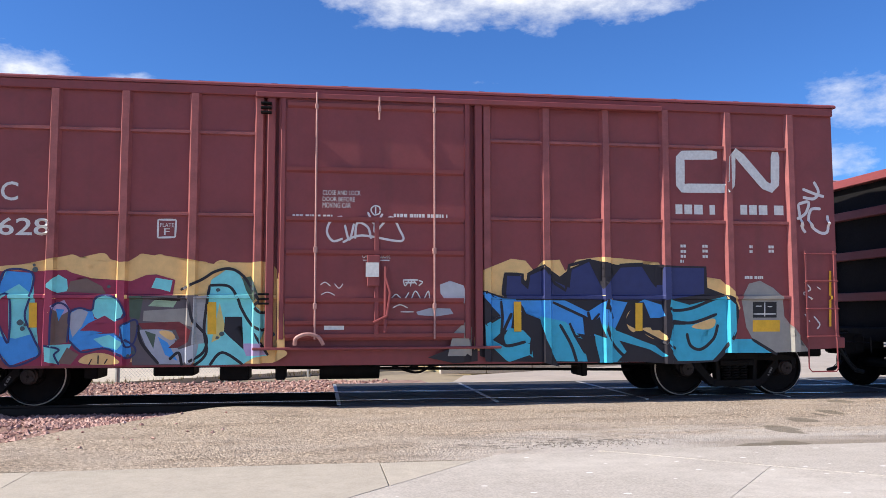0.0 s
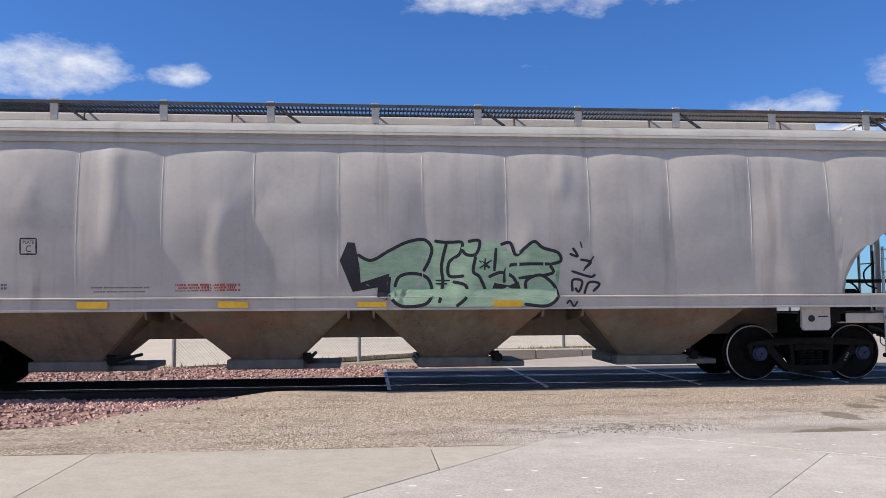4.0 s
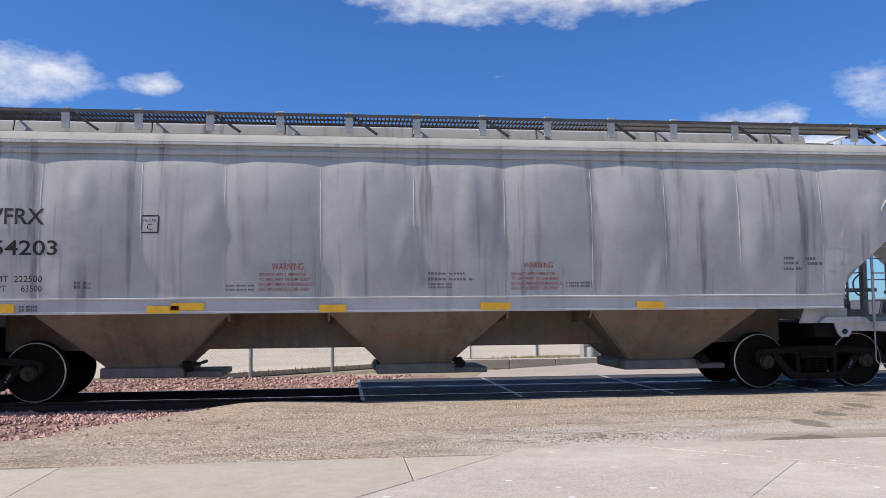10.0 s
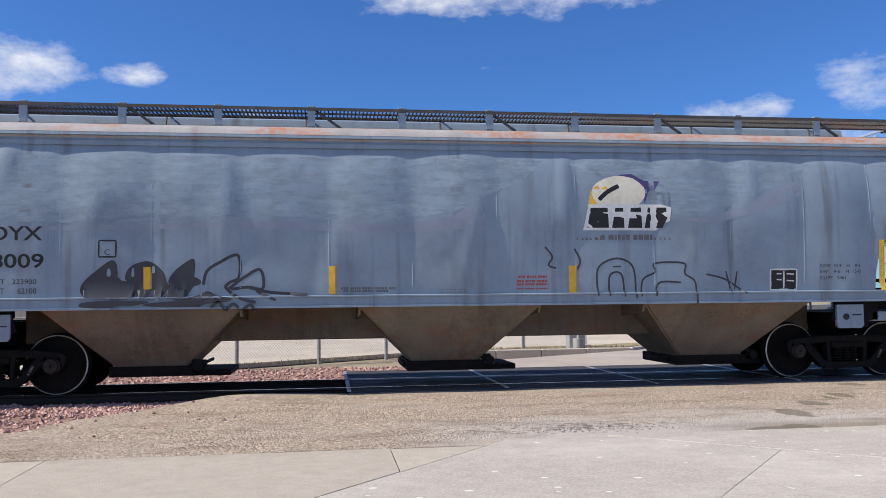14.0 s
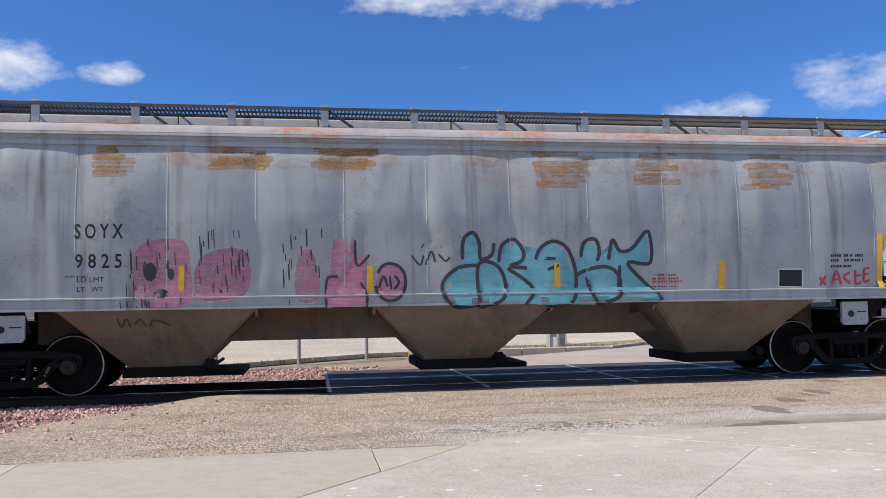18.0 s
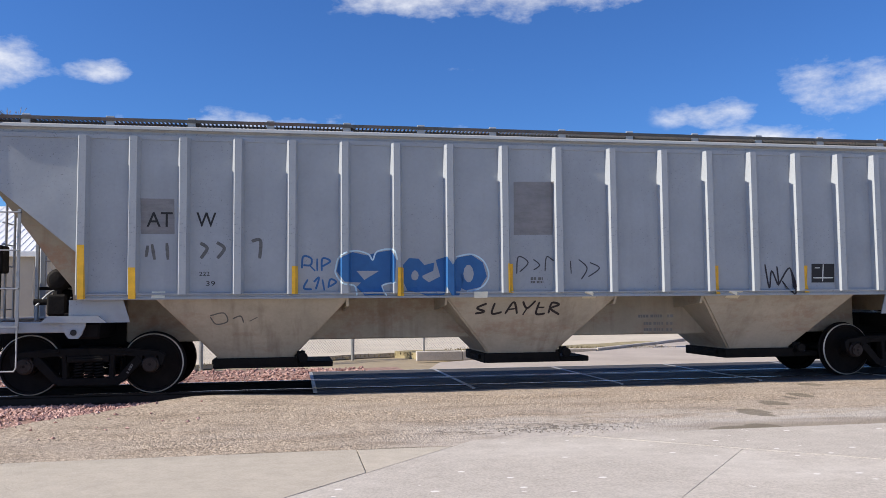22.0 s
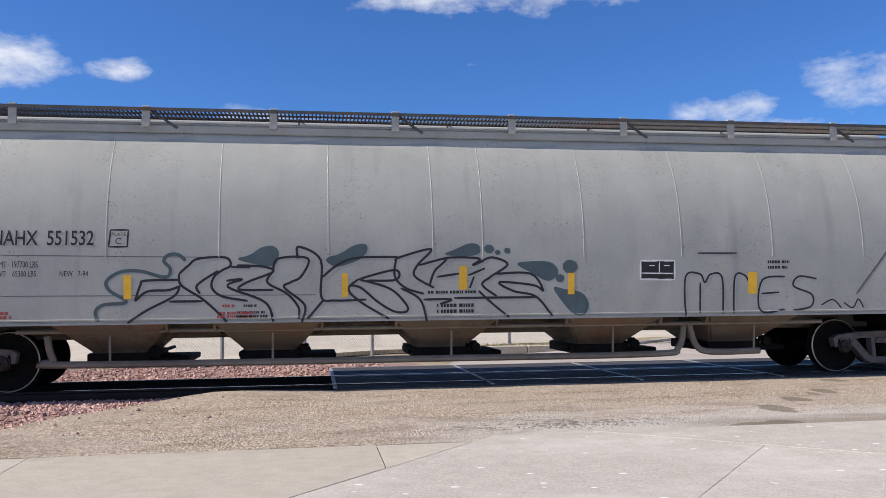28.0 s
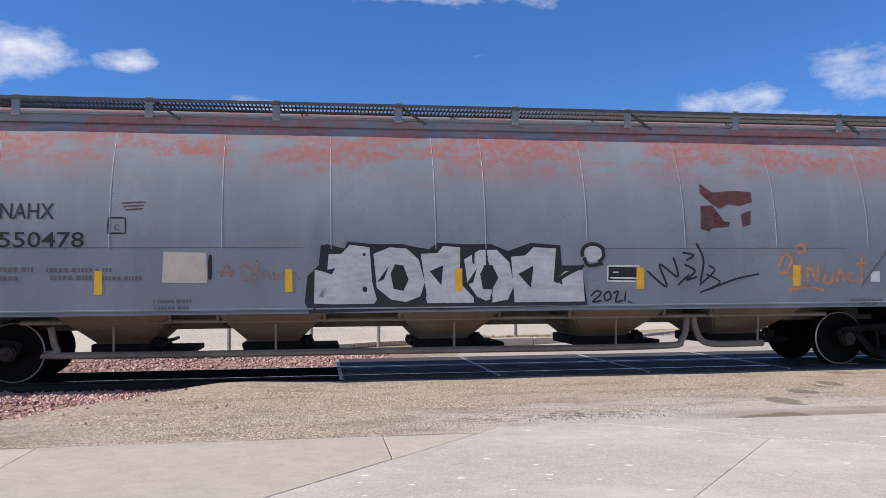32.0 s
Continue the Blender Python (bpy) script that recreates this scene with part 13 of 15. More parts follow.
strokes(*K["n532"], [[(3.68, 1.03), (3.70, 1.67), (3.95, 1.71), (4.03, 1.57), (4.13, 1.70), (4.33, 1.66), (4.33, 1.06)], [(3.93, 1.07), (3.95, 1.57)], [(4.52, 1.06), (4.56, 1.66), (4.74, 1.68), (4.84, 1.47)], [(5.45, 1.66), (5.04, 1.60), (4.99, 1.10), (5.42, 1.12)], [(5.02, 1.38), (5.34, 1.40)], [(6.02, 1.62), (5.70, 1.66), (5.60, 1.50), (5.92, 1.36), (5.90, 1.16), (5.56, 1.10)]], M_G["black"], 0.03, 0.018, "painted_line", True)
strokes(*K["n532"], [[(3.92, 2.05), (4.61, 2.05)], [(6.09, 1.18), (6.30, 1.27), (6.45, 1.13)], [(6.50, 1.22), (6.66, 1.13), (6.77, 1.27), (6.86, 1.13)]], M_G["black"], 0.025, 0.018, "sprayed_tag", True)
patch(*K["n532"], [(2.94, 1.64), (3.50, 1.63), (3.51, 1.92), (2.95, 1.92)], M_BLACK, 0.008, "painted_shape")
strokes(*K["n532"], [[(2.94, 1.93), (3.52, 1.93)], [(3.52, 1.93), (3.51, 1.62)], [(3.51, 1.62), (2.93, 1.63)], [(2.93, 1.63), (2.94, 1.93)]], M_WHITE, 0.03, 0.009, "stencil_frame", False)
strokes(*K["n532"], [[(3.26, 1.91), (3.25, 1.73)], [(2.96, 1.73), (3.49, 1.72)], [(3.08, 1.85), (3.18, 1.85)], [(3.33, 1.85), (3.43, 1.85)]], M_WHITE, 0.02, 0.012, "stencil_frame", False)
small_print(*K["n532"], [(-3.31, -3.12, 1.26, 0.034), (-3.41, -3.00, 1.16, 0.034), (-3.41, -2.95, 1.10, 0.033), (-0.53, 0.24, 1.43, 0.044), (-0.39, 0.21, 1.22, 0.053), (-0.39, 0.22, 1.13, 0.053)], M_BLACK)
strokes(*K["n532"], [[(-7.62, 1.74), (-7.52, 1.88), (-7.44, 1.70), (-7.56, 1.66), (-7.40, 1.60)], [(-7.36, 1.84), (-7.30, 1.62), (-7.18, 1.80), (-7.12, 1.60)]], mat("faded_orange_ink", (0.46, 0.20, 0.09), 0.6, 0, 0.1, 5, worn=0.4), 0.022, 0.012, "sprayed_tag", True)
small_print(*K["n532"], [(5.15, 5.54, 1.88, 0.047), (5.15, 5.50, 1.79, 0.047)], M_BLACK)
strokes(*K["n532"], [[(-6.74, 2.04), (-3.58, 2.00)], [(-6.72, 1.45), (-2.24, 1.43)]], M_FADED, 0.012, 0.006, "weld_line", False)
# slate tank: lettering and yellow tags
text(*K["ctk"], 'CHSX 250245', -6.61, -4.82, 1.98, 2.22, M_WHITE, 0.012)
text(*K["ctk"], 'LD LMT', -6.60, -6.23, 1.66, 1.75, M_WHITE, 0.0)
small_print(*K["ctk"], [(-6.19, -5.27, 1.67, 0.075)], M_WHITE)
text(*K["ctk"], 'LT  WT', -6.62, -6.25, 1.54, 1.62, M_WHITE, 0.0)
small_print(*K["ctk"], [(-6.21, -5.30, 1.54, 0.076)], M_WHITE)
strokes(*K["ctk"], [[(-4.10, 2.21), (-3.84, 2.21)], [(-3.84, 2.21), (-3.85, 1.96)], [(-3.85, 1.96), (-4.10, 1.96)], [(-4.10, 1.96), (-4.10, 2.21)]], M_WHITE, 0.02, 0.009, "stencil_frame", False)
text(*K["ctk"], 'C', -4.02, -3.94, 2.00, 2.11, M_WHITE, 0.0)
patch(*K["ctk"], [(-4.42, 2.07), (-4.33, 2.07), (-4.33, 2.51), (-4.42, 2.51)], M_YELLOW, 0.01, "reflector")
patch(*K["ctk"], [(-1.02, 2.06), (-0.93, 2.06), (-0.93, 2.52), (-1.02, 2.52)], M_YELLOW, 0.01, "reflector")
patch(*K["ctk"], [(2.00, 2.07), (2.10, 2.07), (2.10, 2.52), (2.00, 2.51)], M_YELLOW, 0.01, "reflector")
patch(*K["ctk"], [(4.87, 2.08), (4.97, 2.08), (4.97, 2.53), (4.87, 2.53)], M_YELLOW, 0.01, "reflector")
patch(*K["ctk"], [(-7.61, 1.97), (-7.52, 1.98), (-7.49, 2.88), (-7.59, 2.88)], M_YELLOW, 0.01, "reflector")
patch(*K["ctk"], [(7.46, 1.94), (7.55, 1.94), (7.55, 2.81), (7.46, 2.81)], M_YELLOW, 0.01, "reflector")
strokes(*K["ctk"], [[(-5.16, 1.82), (-5.02, 1.90), (-5.08, 1.61)], [(-4.98, 1.65), (-4.92, 1.86), (-4.83, 1.73), (-4.78, 1.89)], [(-4.75, 1.56), (-4.68, 1.82), (-4.62, 1.61)], [(-4.51, 1.90), (-4.45, 1.65), (-4.40, 1.44)], [(-5.14, 1.69), (-4.87, 1.56), (-4.40, 1.65), (-4.18, 1.86)]], M_G["acid"], 0.03, 0.012, "sprayed_tag", True)
strokes(*K["ctk"], [[(-2.32, 1.65), (-2.30, 2.00), (-2.19, 1.82), (-2.16, 1.65)], [(-2.10, 1.67), (-2.06, 1.98), (-1.97, 1.67)], [(-1.91, 1.65), (-1.90, 1.95), (-1.79, 1.81), (-1.71, 2.00), (-1.68, 1.65)], [(-1.62, 1.89), (-1.60, 1.67), (-1.48, 1.68)], [(-1.44, 1.65), (-1.40, 1.93), (-1.28, 1.82), (-1.35, 1.67), (-1.52, 1.63)]], M_G["acid"], 0.04, 0.012, "sprayed_tag", True)
strokes(*K["ctk"], [[(2.83, 2.24), (3.09, 2.02), (3.42, 2.18), (3.61, 2.25)], [(3.17, 2.20), (3.48, 1.97), (3.67, 2.11)], [(3.71, 2.20), (4.07, 2.02), (4.26, 1.65), (4.19, 1.37)], [(2.99, 2.06), (3.12, 1.56), (3.45, 1.32)], [(3.29, 1.65), (3.71, 1.79), (3.97, 1.74)]], M_G["acid"], 0.03, 0.012, "sprayed_tag", True)
strokes(*K["ctk"], [[(3.48, 1.37), (3.57, 1.56), (3.73, 1.37), (3.81, 1.57), (4.00, 1.35)], [(4.02, 1.56), (4.19, 1.37), (4.23, 1.51)], [(4.39, 1.36), (4.47, 1.55), (4.63, 1.41)], [(4.51, 1.60), (4.64, 1.65), (4.65, 1.36)]], M_G["acid"], 0.03, 0.012, "sprayed_tag", True)
patch(*K["ctk"], [(-0.13, 1.00), (-0.18, 1.74), (-0.22, 2.45), (-0.14, 3.31), (-0.07, 3.42), (0.35, 3.43), (1.07, 3.44), (1.13, 3.03), (1.29, 2.46), (1.32, 2.19), (1.32, 1.38), (1.36, 0.98)], M_G["stain"], 0.006, "dark_stain")
small_print(*K["ctk"], [(2.35, 3.01, 1.86, 0.028), (2.36, 2.87, 1.82, 0.028), (2.38, 2.95, 1.66, 0.027), (2.39, 2.86, 1.62, 0.028), (-2.79, -2.42, 1.68, 0.026), (-2.79, -2.58, 1.62, 0.026), (-2.80, -2.45, 1.55, 0.026), (5.74, 6.01, 1.51, 0.028), (5.78, 5.96, 1.44, 0.029)], M_WHITE)
strokes(*K["ctk"], [[(6.26, 2.41), (7.32, 2.42)], [(7.32, 2.42), (7.33, 1.95)], [(7.33, 1.95), (6.26, 1.95)], [(6.26, 1.95), (6.26, 2.41)]], M_WHITE, 0.015, 0.009, "stencil_frame", False)
small_print(*K["ctk"], [(6.29, 6.75, 2.36, 0.026), (6.29, 6.75, 2.31, 0.025), (6.29, 6.75, 2.25, 0.026), (6.29, 6.75, 2.20, 0.026), (6.29, 6.75, 2.15, 0.026), (6.29, 6.75, 2.10, 0.026), (6.29, 6.75, 2.05, 0.026), (6.29, 6.75, 2.00, 0.026), (6.80, 7.30, 2.36, 0.027), (6.80, 7.30, 2.31, 0.026), (6.80, 7.30, 2.26, 0.026), (6.80, 7.30, 2.21, 0.026), (6.80, 7.30, 2.15, 0.026), (6.80, 7.30, 2.10, 0.026), (6.80, 7.30, 2.05, 0.026), (6.80, 7.30, 2.00, 0.026)], M_WHITE)
patch(*K["ctk"], [(6.68, 1.31), (6.89, 1.54), (7.10, 1.30), (6.89, 1.06)], M_WHITE, 0.02, "placard_holder")
patch(*K["ctk"], [(6.74, 1.31), (6.89, 1.47), (7.04, 1.30), (6.89, 1.13)], M_TANKGREY, 0.024, "placard_holder")
# slate car: silver block letters and tags
text(*K["n478"], 'NAHX', -6.80, -6.06, 2.44, 2.67, M_BLACK, 0.006)
text(*K["n478"], '550478', -6.80, -5.63, 2.02, 2.25, M_BLACK, 0.006)
strokes(*K["n478"], [[(-5.30, 2.46), (-5.06, 2.46)], [(-5.06, 2.46), (-5.05, 2.23)], [(-5.05, 2.23), (-5.30, 2.23)], [(-5.30, 2.23), (-5.30, 2.46)]], M_BLACK, 0.025, 0.009, "stencil_frame", False)
text(*K["n478"], 'C', -5.21, -5.14, 2.27, 2.36, M_BLACK, 0.0)
small_print(*K["n478"], [(-6.78, -6.32, 1.67, 0.065), (-6.15, -5.42, 1.66, 0.066), (-5.37, -5.24, 1.66, 0.058), (-6.78, -6.47, 1.54, 0.066), (-6.09, -5.50, 1.55, 0.066), (-5.38, -4.79, 1.54, 0.058), (-4.65, -4.10, 1.20, 0.050), (-4.63, -4.14, 1.10, 0.050)], M_FADED)
patch(*K["n478"], [(-5.48, 1.33), (-5.37, 1.33), (-5.37, 1.68), (-5.48, 1.68)], M_YELLOW, 0.02, "reflector")
patch(*K["n478"], [(-2.74, 1.35), (-2.63, 1.35), (-2.64, 1.69), (-2.74, 1.69)], M_YELLOW, 0.02, "reflector")
patch(*K["n478"], [(-0.14, 1.34), (-0.03, 1.34), (-0.03, 1.69), (-0.14, 1.69)], M_YELLOW, 0.02, "reflector")
patch(*K["n478"], [(2.80, 1.35), (2.93, 1.35), (2.94, 1.69), (2.81, 1.69)], M_YELLOW, 0.02, "reflector")
patch(*K["n478"], [(5.51, 1.37), (5.64, 1.37), (5.65, 1.72), (5.52, 1.72)], M_YELLOW, 0.02, "reflector")
patch(*K["n478"], [(-4.53, 1.50), (-3.88, 1.49), (-3.90, 1.94), (-4.51, 1.96)], M_G["paletan"], 0.008, "paint_patch")
strokes(*K["n478"], [[(-3.84, 1.91), (-3.84, 1.54)]], M_BLACK, 0.06, 0.01, "paint_edge", False)
patch(*K["n478"], [(-2.45, 1.19), (-2.41, 1.58), (-2.24, 1.75), (-2.21, 2.05), (-2.11, 2.07), (-2.01, 1.94), (-1.85, 2.00), (-1.81, 2.11), (-1.42, 2.07), (-1.25, 2.00), (-0.97, 2.07), (-0.73, 2.02), (-0.55, 1.99), (-0.42, 2.09), (-0.02, 2.07), (0.25, 2.04), (0.43, 2.07), (0.70, 1.96), (0.98, 2.00), (1.07, 2.09), (1.55, 2.05), (1.57, 1.73), (1.90, 1.73), (1.98, 1.10), (0.69, 1.07), (-0.73, 1.06), (-2.38, 1.02)], M_G["black"], 0.011, "painted_shape", label="black outline of the block letters")
patch(*K["n478"], [(-2.31, 1.17), (-2.30, 1.68), (-2.20, 1.66), (-1.94, 1.57), (-1.77, 1.40), (-1.75, 1.75), (-2.11, 1.68), (-2.09, 1.92), (-1.90, 1.92), (-1.77, 2.06), (-1.47, 2.02), (-1.43, 1.48), (-1.36, 1.22), (-1.43, 1.12)], M_G["silver2"], 0.015, "painted_shape")
patch(*K["n478"], [(-1.41, 1.92), (-1.16, 2.02), (-0.90, 2.00), (-0.71, 1.83), (-0.62, 1.48), (-0.69, 1.26), (-0.91, 1.18), (-1.15, 1.22), (-1.36, 1.40)], M_G["silver2"], 0.015, "painted_shape")
patch(*K["n478"], [(-0.60, 1.22), (-0.55, 1.65), (-0.68, 1.92), (-0.42, 1.93), (-0.33, 2.04), (-0.06, 2.02), (-0.07, 1.47), (0.15, 1.23), (0.14, 1.12), (-0.57, 1.13)], M_G["silver2"], 0.015, "painted_shape")
patch(*K["n478"], [(-0.00, 1.83), (0.25, 1.98), (0.52, 1.98), (0.72, 1.78), (0.79, 1.42), (0.69, 1.20), (0.42, 1.15), (0.20, 1.25), (0.05, 1.47)], M_G["silver2"], 0.015, "painted_shape")
patch(*K["n478"], [(0.80, 1.11), (0.83, 1.56), (0.75, 1.87), (0.98, 1.89), (1.11, 2.02), (1.48, 2.00), (1.43, 1.46), (1.62, 1.64), (1.91, 1.66), (1.94, 1.14)], M_G["silver2"], 0.015, "painted_shape")
patch(*K["n478"], [(-1.10, 1.38), (-1.15, 1.61), (-1.08, 1.76), (-0.95, 1.74), (-0.87, 1.52), (-0.95, 1.35)], M_G["black"], 0.019, "painted_shape")
patch(*K["n478"], [(0.29, 1.37), (0.25, 1.60), (0.32, 1.74), (0.45, 1.74), (0.54, 1.54), (0.44, 1.36)], M_G["black"], 0.019, "painted_shape")
patch(*K["n478"], [(-0.54, 1.65), (-0.33, 1.74), (-0.36, 1.43), (-0.47, 1.56)], M_G["black"], 0.019, "painted_shape")
patch(*K["n478"], [(0.86, 1.60), (1.11, 1.73), (1.06, 1.38)], M_G["black"], 0.019, "painted_shape")
patch(*K["n478"], [(-1.36, 1.48), (-1.17, 1.74), (-1.25, 1.53)], M_G["black"], 0.019, "painted_shape")
patch(*K["n478"], [(0.02, 1.43), (0.20, 1.69), (0.14, 1.47)], M_G["black"], 0.019, "painted_shape")
patch(*K["n478"], [(2.25, 1.92), (2.23, 1.85), (2.17, 1.80), (2.08, 1.78), (2.00, 1.80), (1.94, 1.85), (1.92, 1.92), (1.94, 1.99), (2.00, 2.04), (2.09, 2.05), (2.17, 2.04), (2.23, 1.99)], M_G["silver2"], 0.012, "painted_shape")
strokes(*K["n478"], [[(1.92, 1.87), (1.91, 1.92), (1.92, 1.98), (1.96, 2.03), (2.02, 2.06), (2.08, 2.07), (2.15, 2.06), (2.21, 2.03), (2.25, 1.99), (2.26, 1.93), (2.26, 1.87), (2.22, 1.82), (2.17, 1.78)], [(1.94, 1.86), (2.01, 1.73), (2.25, 1.76)], [(1.47, 1.46), (1.61, 1.57), (1.94, 1.73)]], M_G["black"], 0.06, 0.018, "painted_line", True)
strokes(*K["n478"], [[(2.04, 1.24), (2.13, 1.32), (2.21, 1.28), (2.07, 1.15), (2.22, 1.17)], [(2.26, 1.26), (2.34, 1.31), (2.37, 1.21), (2.28, 1.17), (2.26, 1.26)], [(2.41, 1.28), (2.49, 1.31), (2.45, 1.15), (2.58, 1.17)], [(2.62, 1.31), (2.60, 1.15)], [(2.65, 1.15), (2.73, 1.13)]], M_G["black"], 0.03, 0.014, "sprayed_tag", True)
patch(*K["n478"], [(2.34, 1.49), (2.83, 1.48), (2.84, 1.69), (2.35, 1.71)], M_BLACK, 0.008, "painted_shape")
strokes(*K["n478"], [[(2.33, 1.72), (2.85, 1.72)], [(2.85, 1.72), (2.84, 1.47)], [(2.84, 1.47), (2.32, 1.48)], [(2.32, 1.48), (2.33, 1.72)]], M_WHITE, 0.025, 0.009, "stencil_frame", False)
strokes(*K["n478"], [[(2.42, 1.62), (2.51, 1.62)], [(2.36, 1.53), (2.81, 1.52)]], M_WHITE, 0.025, 0.012, "stencil_frame", False)
strokes(*K["n478"], [[(-3.68, 1.58), (-3.60, 1.77), (-3.52, 1.58)], [(-3.75, 1.64), (-3.48, 1.65)], [(-3.38, 1.54), (-3.37, 1.77), (-3.24, 1.68), (-3.27, 1.54), (-3.38, 1.54)], [(-3.16, 1.83), (-3.19, 1.41)], [(-3.08, 1.54), (-3.02, 1.65), (-2.95, 1.54)]], M_G["oxfaded"], 0.04, 0.014, "sprayed_tag", True)
strokes(*K["n478"], [[(-2.91, 1.65), (-2.89, 1.54), (-2.82, 1.65)], [(-2.77, 1.54), (-2.75, 1.65), (-2.67, 1.61)], [(-2.62, 1.65), (-2.52, 1.53)]], M_G["oxfaded"], 0.04, 0.014, "sprayed_tag", True)
strokes(*K["n478"], [[(2.98, 1.64), (3.31, 1.38), (3.20, 1.74), (3.50, 1.54), (3.43, 1.86)], [(3.50, 1.40), (3.70, 1.58)], [(3.62, 1.74), (3.80, 1.63), (3.65, 1.49), (3.84, 1.54)], [(3.83, 2.09), (3.95, 1.81), (3.89, 1.45)], [(3.59, 1.93), (3.78, 1.89), (3.65, 1.80)]], M_G["black"], 0.035, 0.014, "sprayed_tag", True)
strokes(*K["n478"], [[(3.87, 1.40), (4.14, 1.63), (4.04, 1.72)], [(3.99, 1.58), (4.23, 1.44), (3.88, 1.28)], [(3.98, 1.31), (4.48, 1.49), (4.92, 1.58)]], M_G["black"], 0.03, 0.014, "sprayed_tag", True)
strokes(*K["n478"], [[(5.26, 1.67), (5.38, 1.90), (5.50, 1.81), (5.40, 1.62), (5.27, 1.58)], [(5.40, 1.62), (5.57, 1.44)], [(5.57, 2.00), (5.69, 2.07), (5.74, 1.95), (5.59, 1.92)], [(5.66, 1.76), (5.63, 1.43)], [(5.77, 1.43), (5.80, 1.73), (5.94, 1.45), (5.97, 1.76)]], M_G["orange2"], 0.05, 0.014, "sprayed_tag", True)
strokes(*K["n478"], [[(6.13, 1.62), (6.06, 1.45), (6.20, 1.43), (6.25, 1.60)], [(6.30, 1.43), (6.35, 1.64), (6.45, 1.45)], [(6.60, 1.60), (6.49, 1.50), (6.64, 1.43)], [(6.76, 1.90), (6.75, 1.43)], [(6.66, 1.73), (6.89, 1.75)]], M_G["orange2"], 0.05, 0.014, "sprayed_tag", True)
strokes(*K["n478"], [[(5.42, 1.30), (5.77, 1.36), (6.07, 1.29)]], M_G["orange2"], 0.05, 0.014, "sprayed_tag", True)
patch(*K["n478"], [(3.98, 3.08), (4.18, 2.93), (4.56, 2.96), (4.86, 2.94), (4.86, 2.77), (4.63, 2.70), (4.43, 2.73), (4.28, 2.65), (4.16, 2.72), (4.17, 2.88), (3.96, 2.91)], M_G["rustdark"], 0.008, "rust_patch")
patch(*K["n478"], [(3.95, 2.70), (4.15, 2.71), (4.17, 2.44), (4.45, 2.44), (4.41, 2.35), (4.13, 2.33), (4.07, 2.27), (3.92, 2.32)], M_G["rustdark"], 0.008, "rust_patch")
patch(*K["n478"], [(4.64, 2.56), (4.82, 2.63), (4.80, 2.39), (4.66, 2.35)], M_G["rustdark"], 0.008, "rust_patch")
strokes(*K["n478"], [[(-5.13, 2.68), (-4.78, 2.70)], [(-5.10, 2.63), (-4.80, 2.65)], [(-5.07, 2.58), (-4.81, 2.60)]], M_G["rustdark"], 0.025, 0.01, "scratch", True)
small_print(*K["n478"], [(6.53, 7.10, 1.11, 0.038), (6.70, 7.02, 1.04, 0.047)], M_FADED)
patch(*K["n478"], [(6.92, 1.44), (7.09, 1.43), (7.09, 1.61), (6.93, 1.61)], M_WHITE, 0.01, "paper_label")
strokes(*K["n478"], [[(-6.79, 2.02), (-2.45, 2.02)], [(1.99, 2.00), (6.51, 2.00)]], M_FADED, 0.014, 0.006, "weld_line", False)

# tall reflectors beside the cut-out ends
for key, x, z0, z1 in (("atw", 6.865, 1.40, 2.26), ("s982", -7.12, 1.54, 2.42), ("n478", 8.33, 1.40, 2.24)):
    reflector(*K[key], x - 0.05, x + 0.05, z0, z1)
# painted shadow line at slanted end bulkhead edges of the two long round-sided cars
for key in ("n532", "n478"):
    for e in (1,):
        strokes(*K[key], [[(e * 8.39, 3.33), (e * 6.74, 1.36)]], M_FADED, 0.035, 0.012, "bulkhead_edge", False)
# ---- ground, track, road ----
def sheet(name, outline, z, m, label, thick=0.12, cut=0, wave=0.0, kind="structure", fall=None):
    """A slab of ground with the given outline; wave: its unevenness."""
    bm = bmesh.new()
    f = bm.faces.new([bm.verts.new((x, y, 0)) for x, y in outline])
    bmesh.ops.triangulate(bm, faces=[f])
    if cut:
        x0, x1 = min(p[0] for p in outline), max(p[0] for p in outline)
        y0, y1 = min(p[1] for p in outline), max(p[1] for p in outline)
        for axis, a, b in ((0, x0, x1), (1, y0, y1)):
            v = a + cut
            while v < b:
                co, no = [0, 0, 0], [0, 0, 0]
                co[axis], no[axis] = v, 1
                bmesh.ops.bisect_plane(bm, geom=bm.verts[:] + bm.edges[:] + bm.faces[:], plane_co=co, plane_no=no)
                v += cut
    edge = [e for e in bm.edges if e.is_boundary]
    r = bmesh.ops.extrude_edge_only(bm, edges=edge)
    low = [g for g in r["geom"] if isinstance(g, bmesh.types.BMVert)]
    for v in bm.verts:
        v.co.z = (fall(v.co.x, v.co.y) if fall else z) + wave * noise.noise((v.co.x * 0.7, v.co.y * 0.7, 0.3))
    for v in low:
        v.co.z -= thick
    bmesh.ops.recalc_face_normals(bm, faces=bm.faces[:])
    for f in bm.faces:
        if f.normal.z < -0.5:
            f.normal_flip()
    ob = new(name, finish(bm, name, m))
    return tagged(ob, label, "ground", kind=kind)


sheet("ground", [(-2500, -2500), (2500, -2500), (2500, 2500), (-2500, 2500)], -0.30, M_EARTH, "dry pale earth and gravel out to the horizon", 0.5)
ROAD = [(-4.6, -4.75), (-3.42, -4.28), (-3.08, -3.53), (-2.56, -2.9), (-1.95, -2.17), (-1.48, -1.62), (-0.86, -1.32), (0.3, -1.28), (40, -1.28), (40, -6.6), (-14, -6.6), (-14, -5.4)]


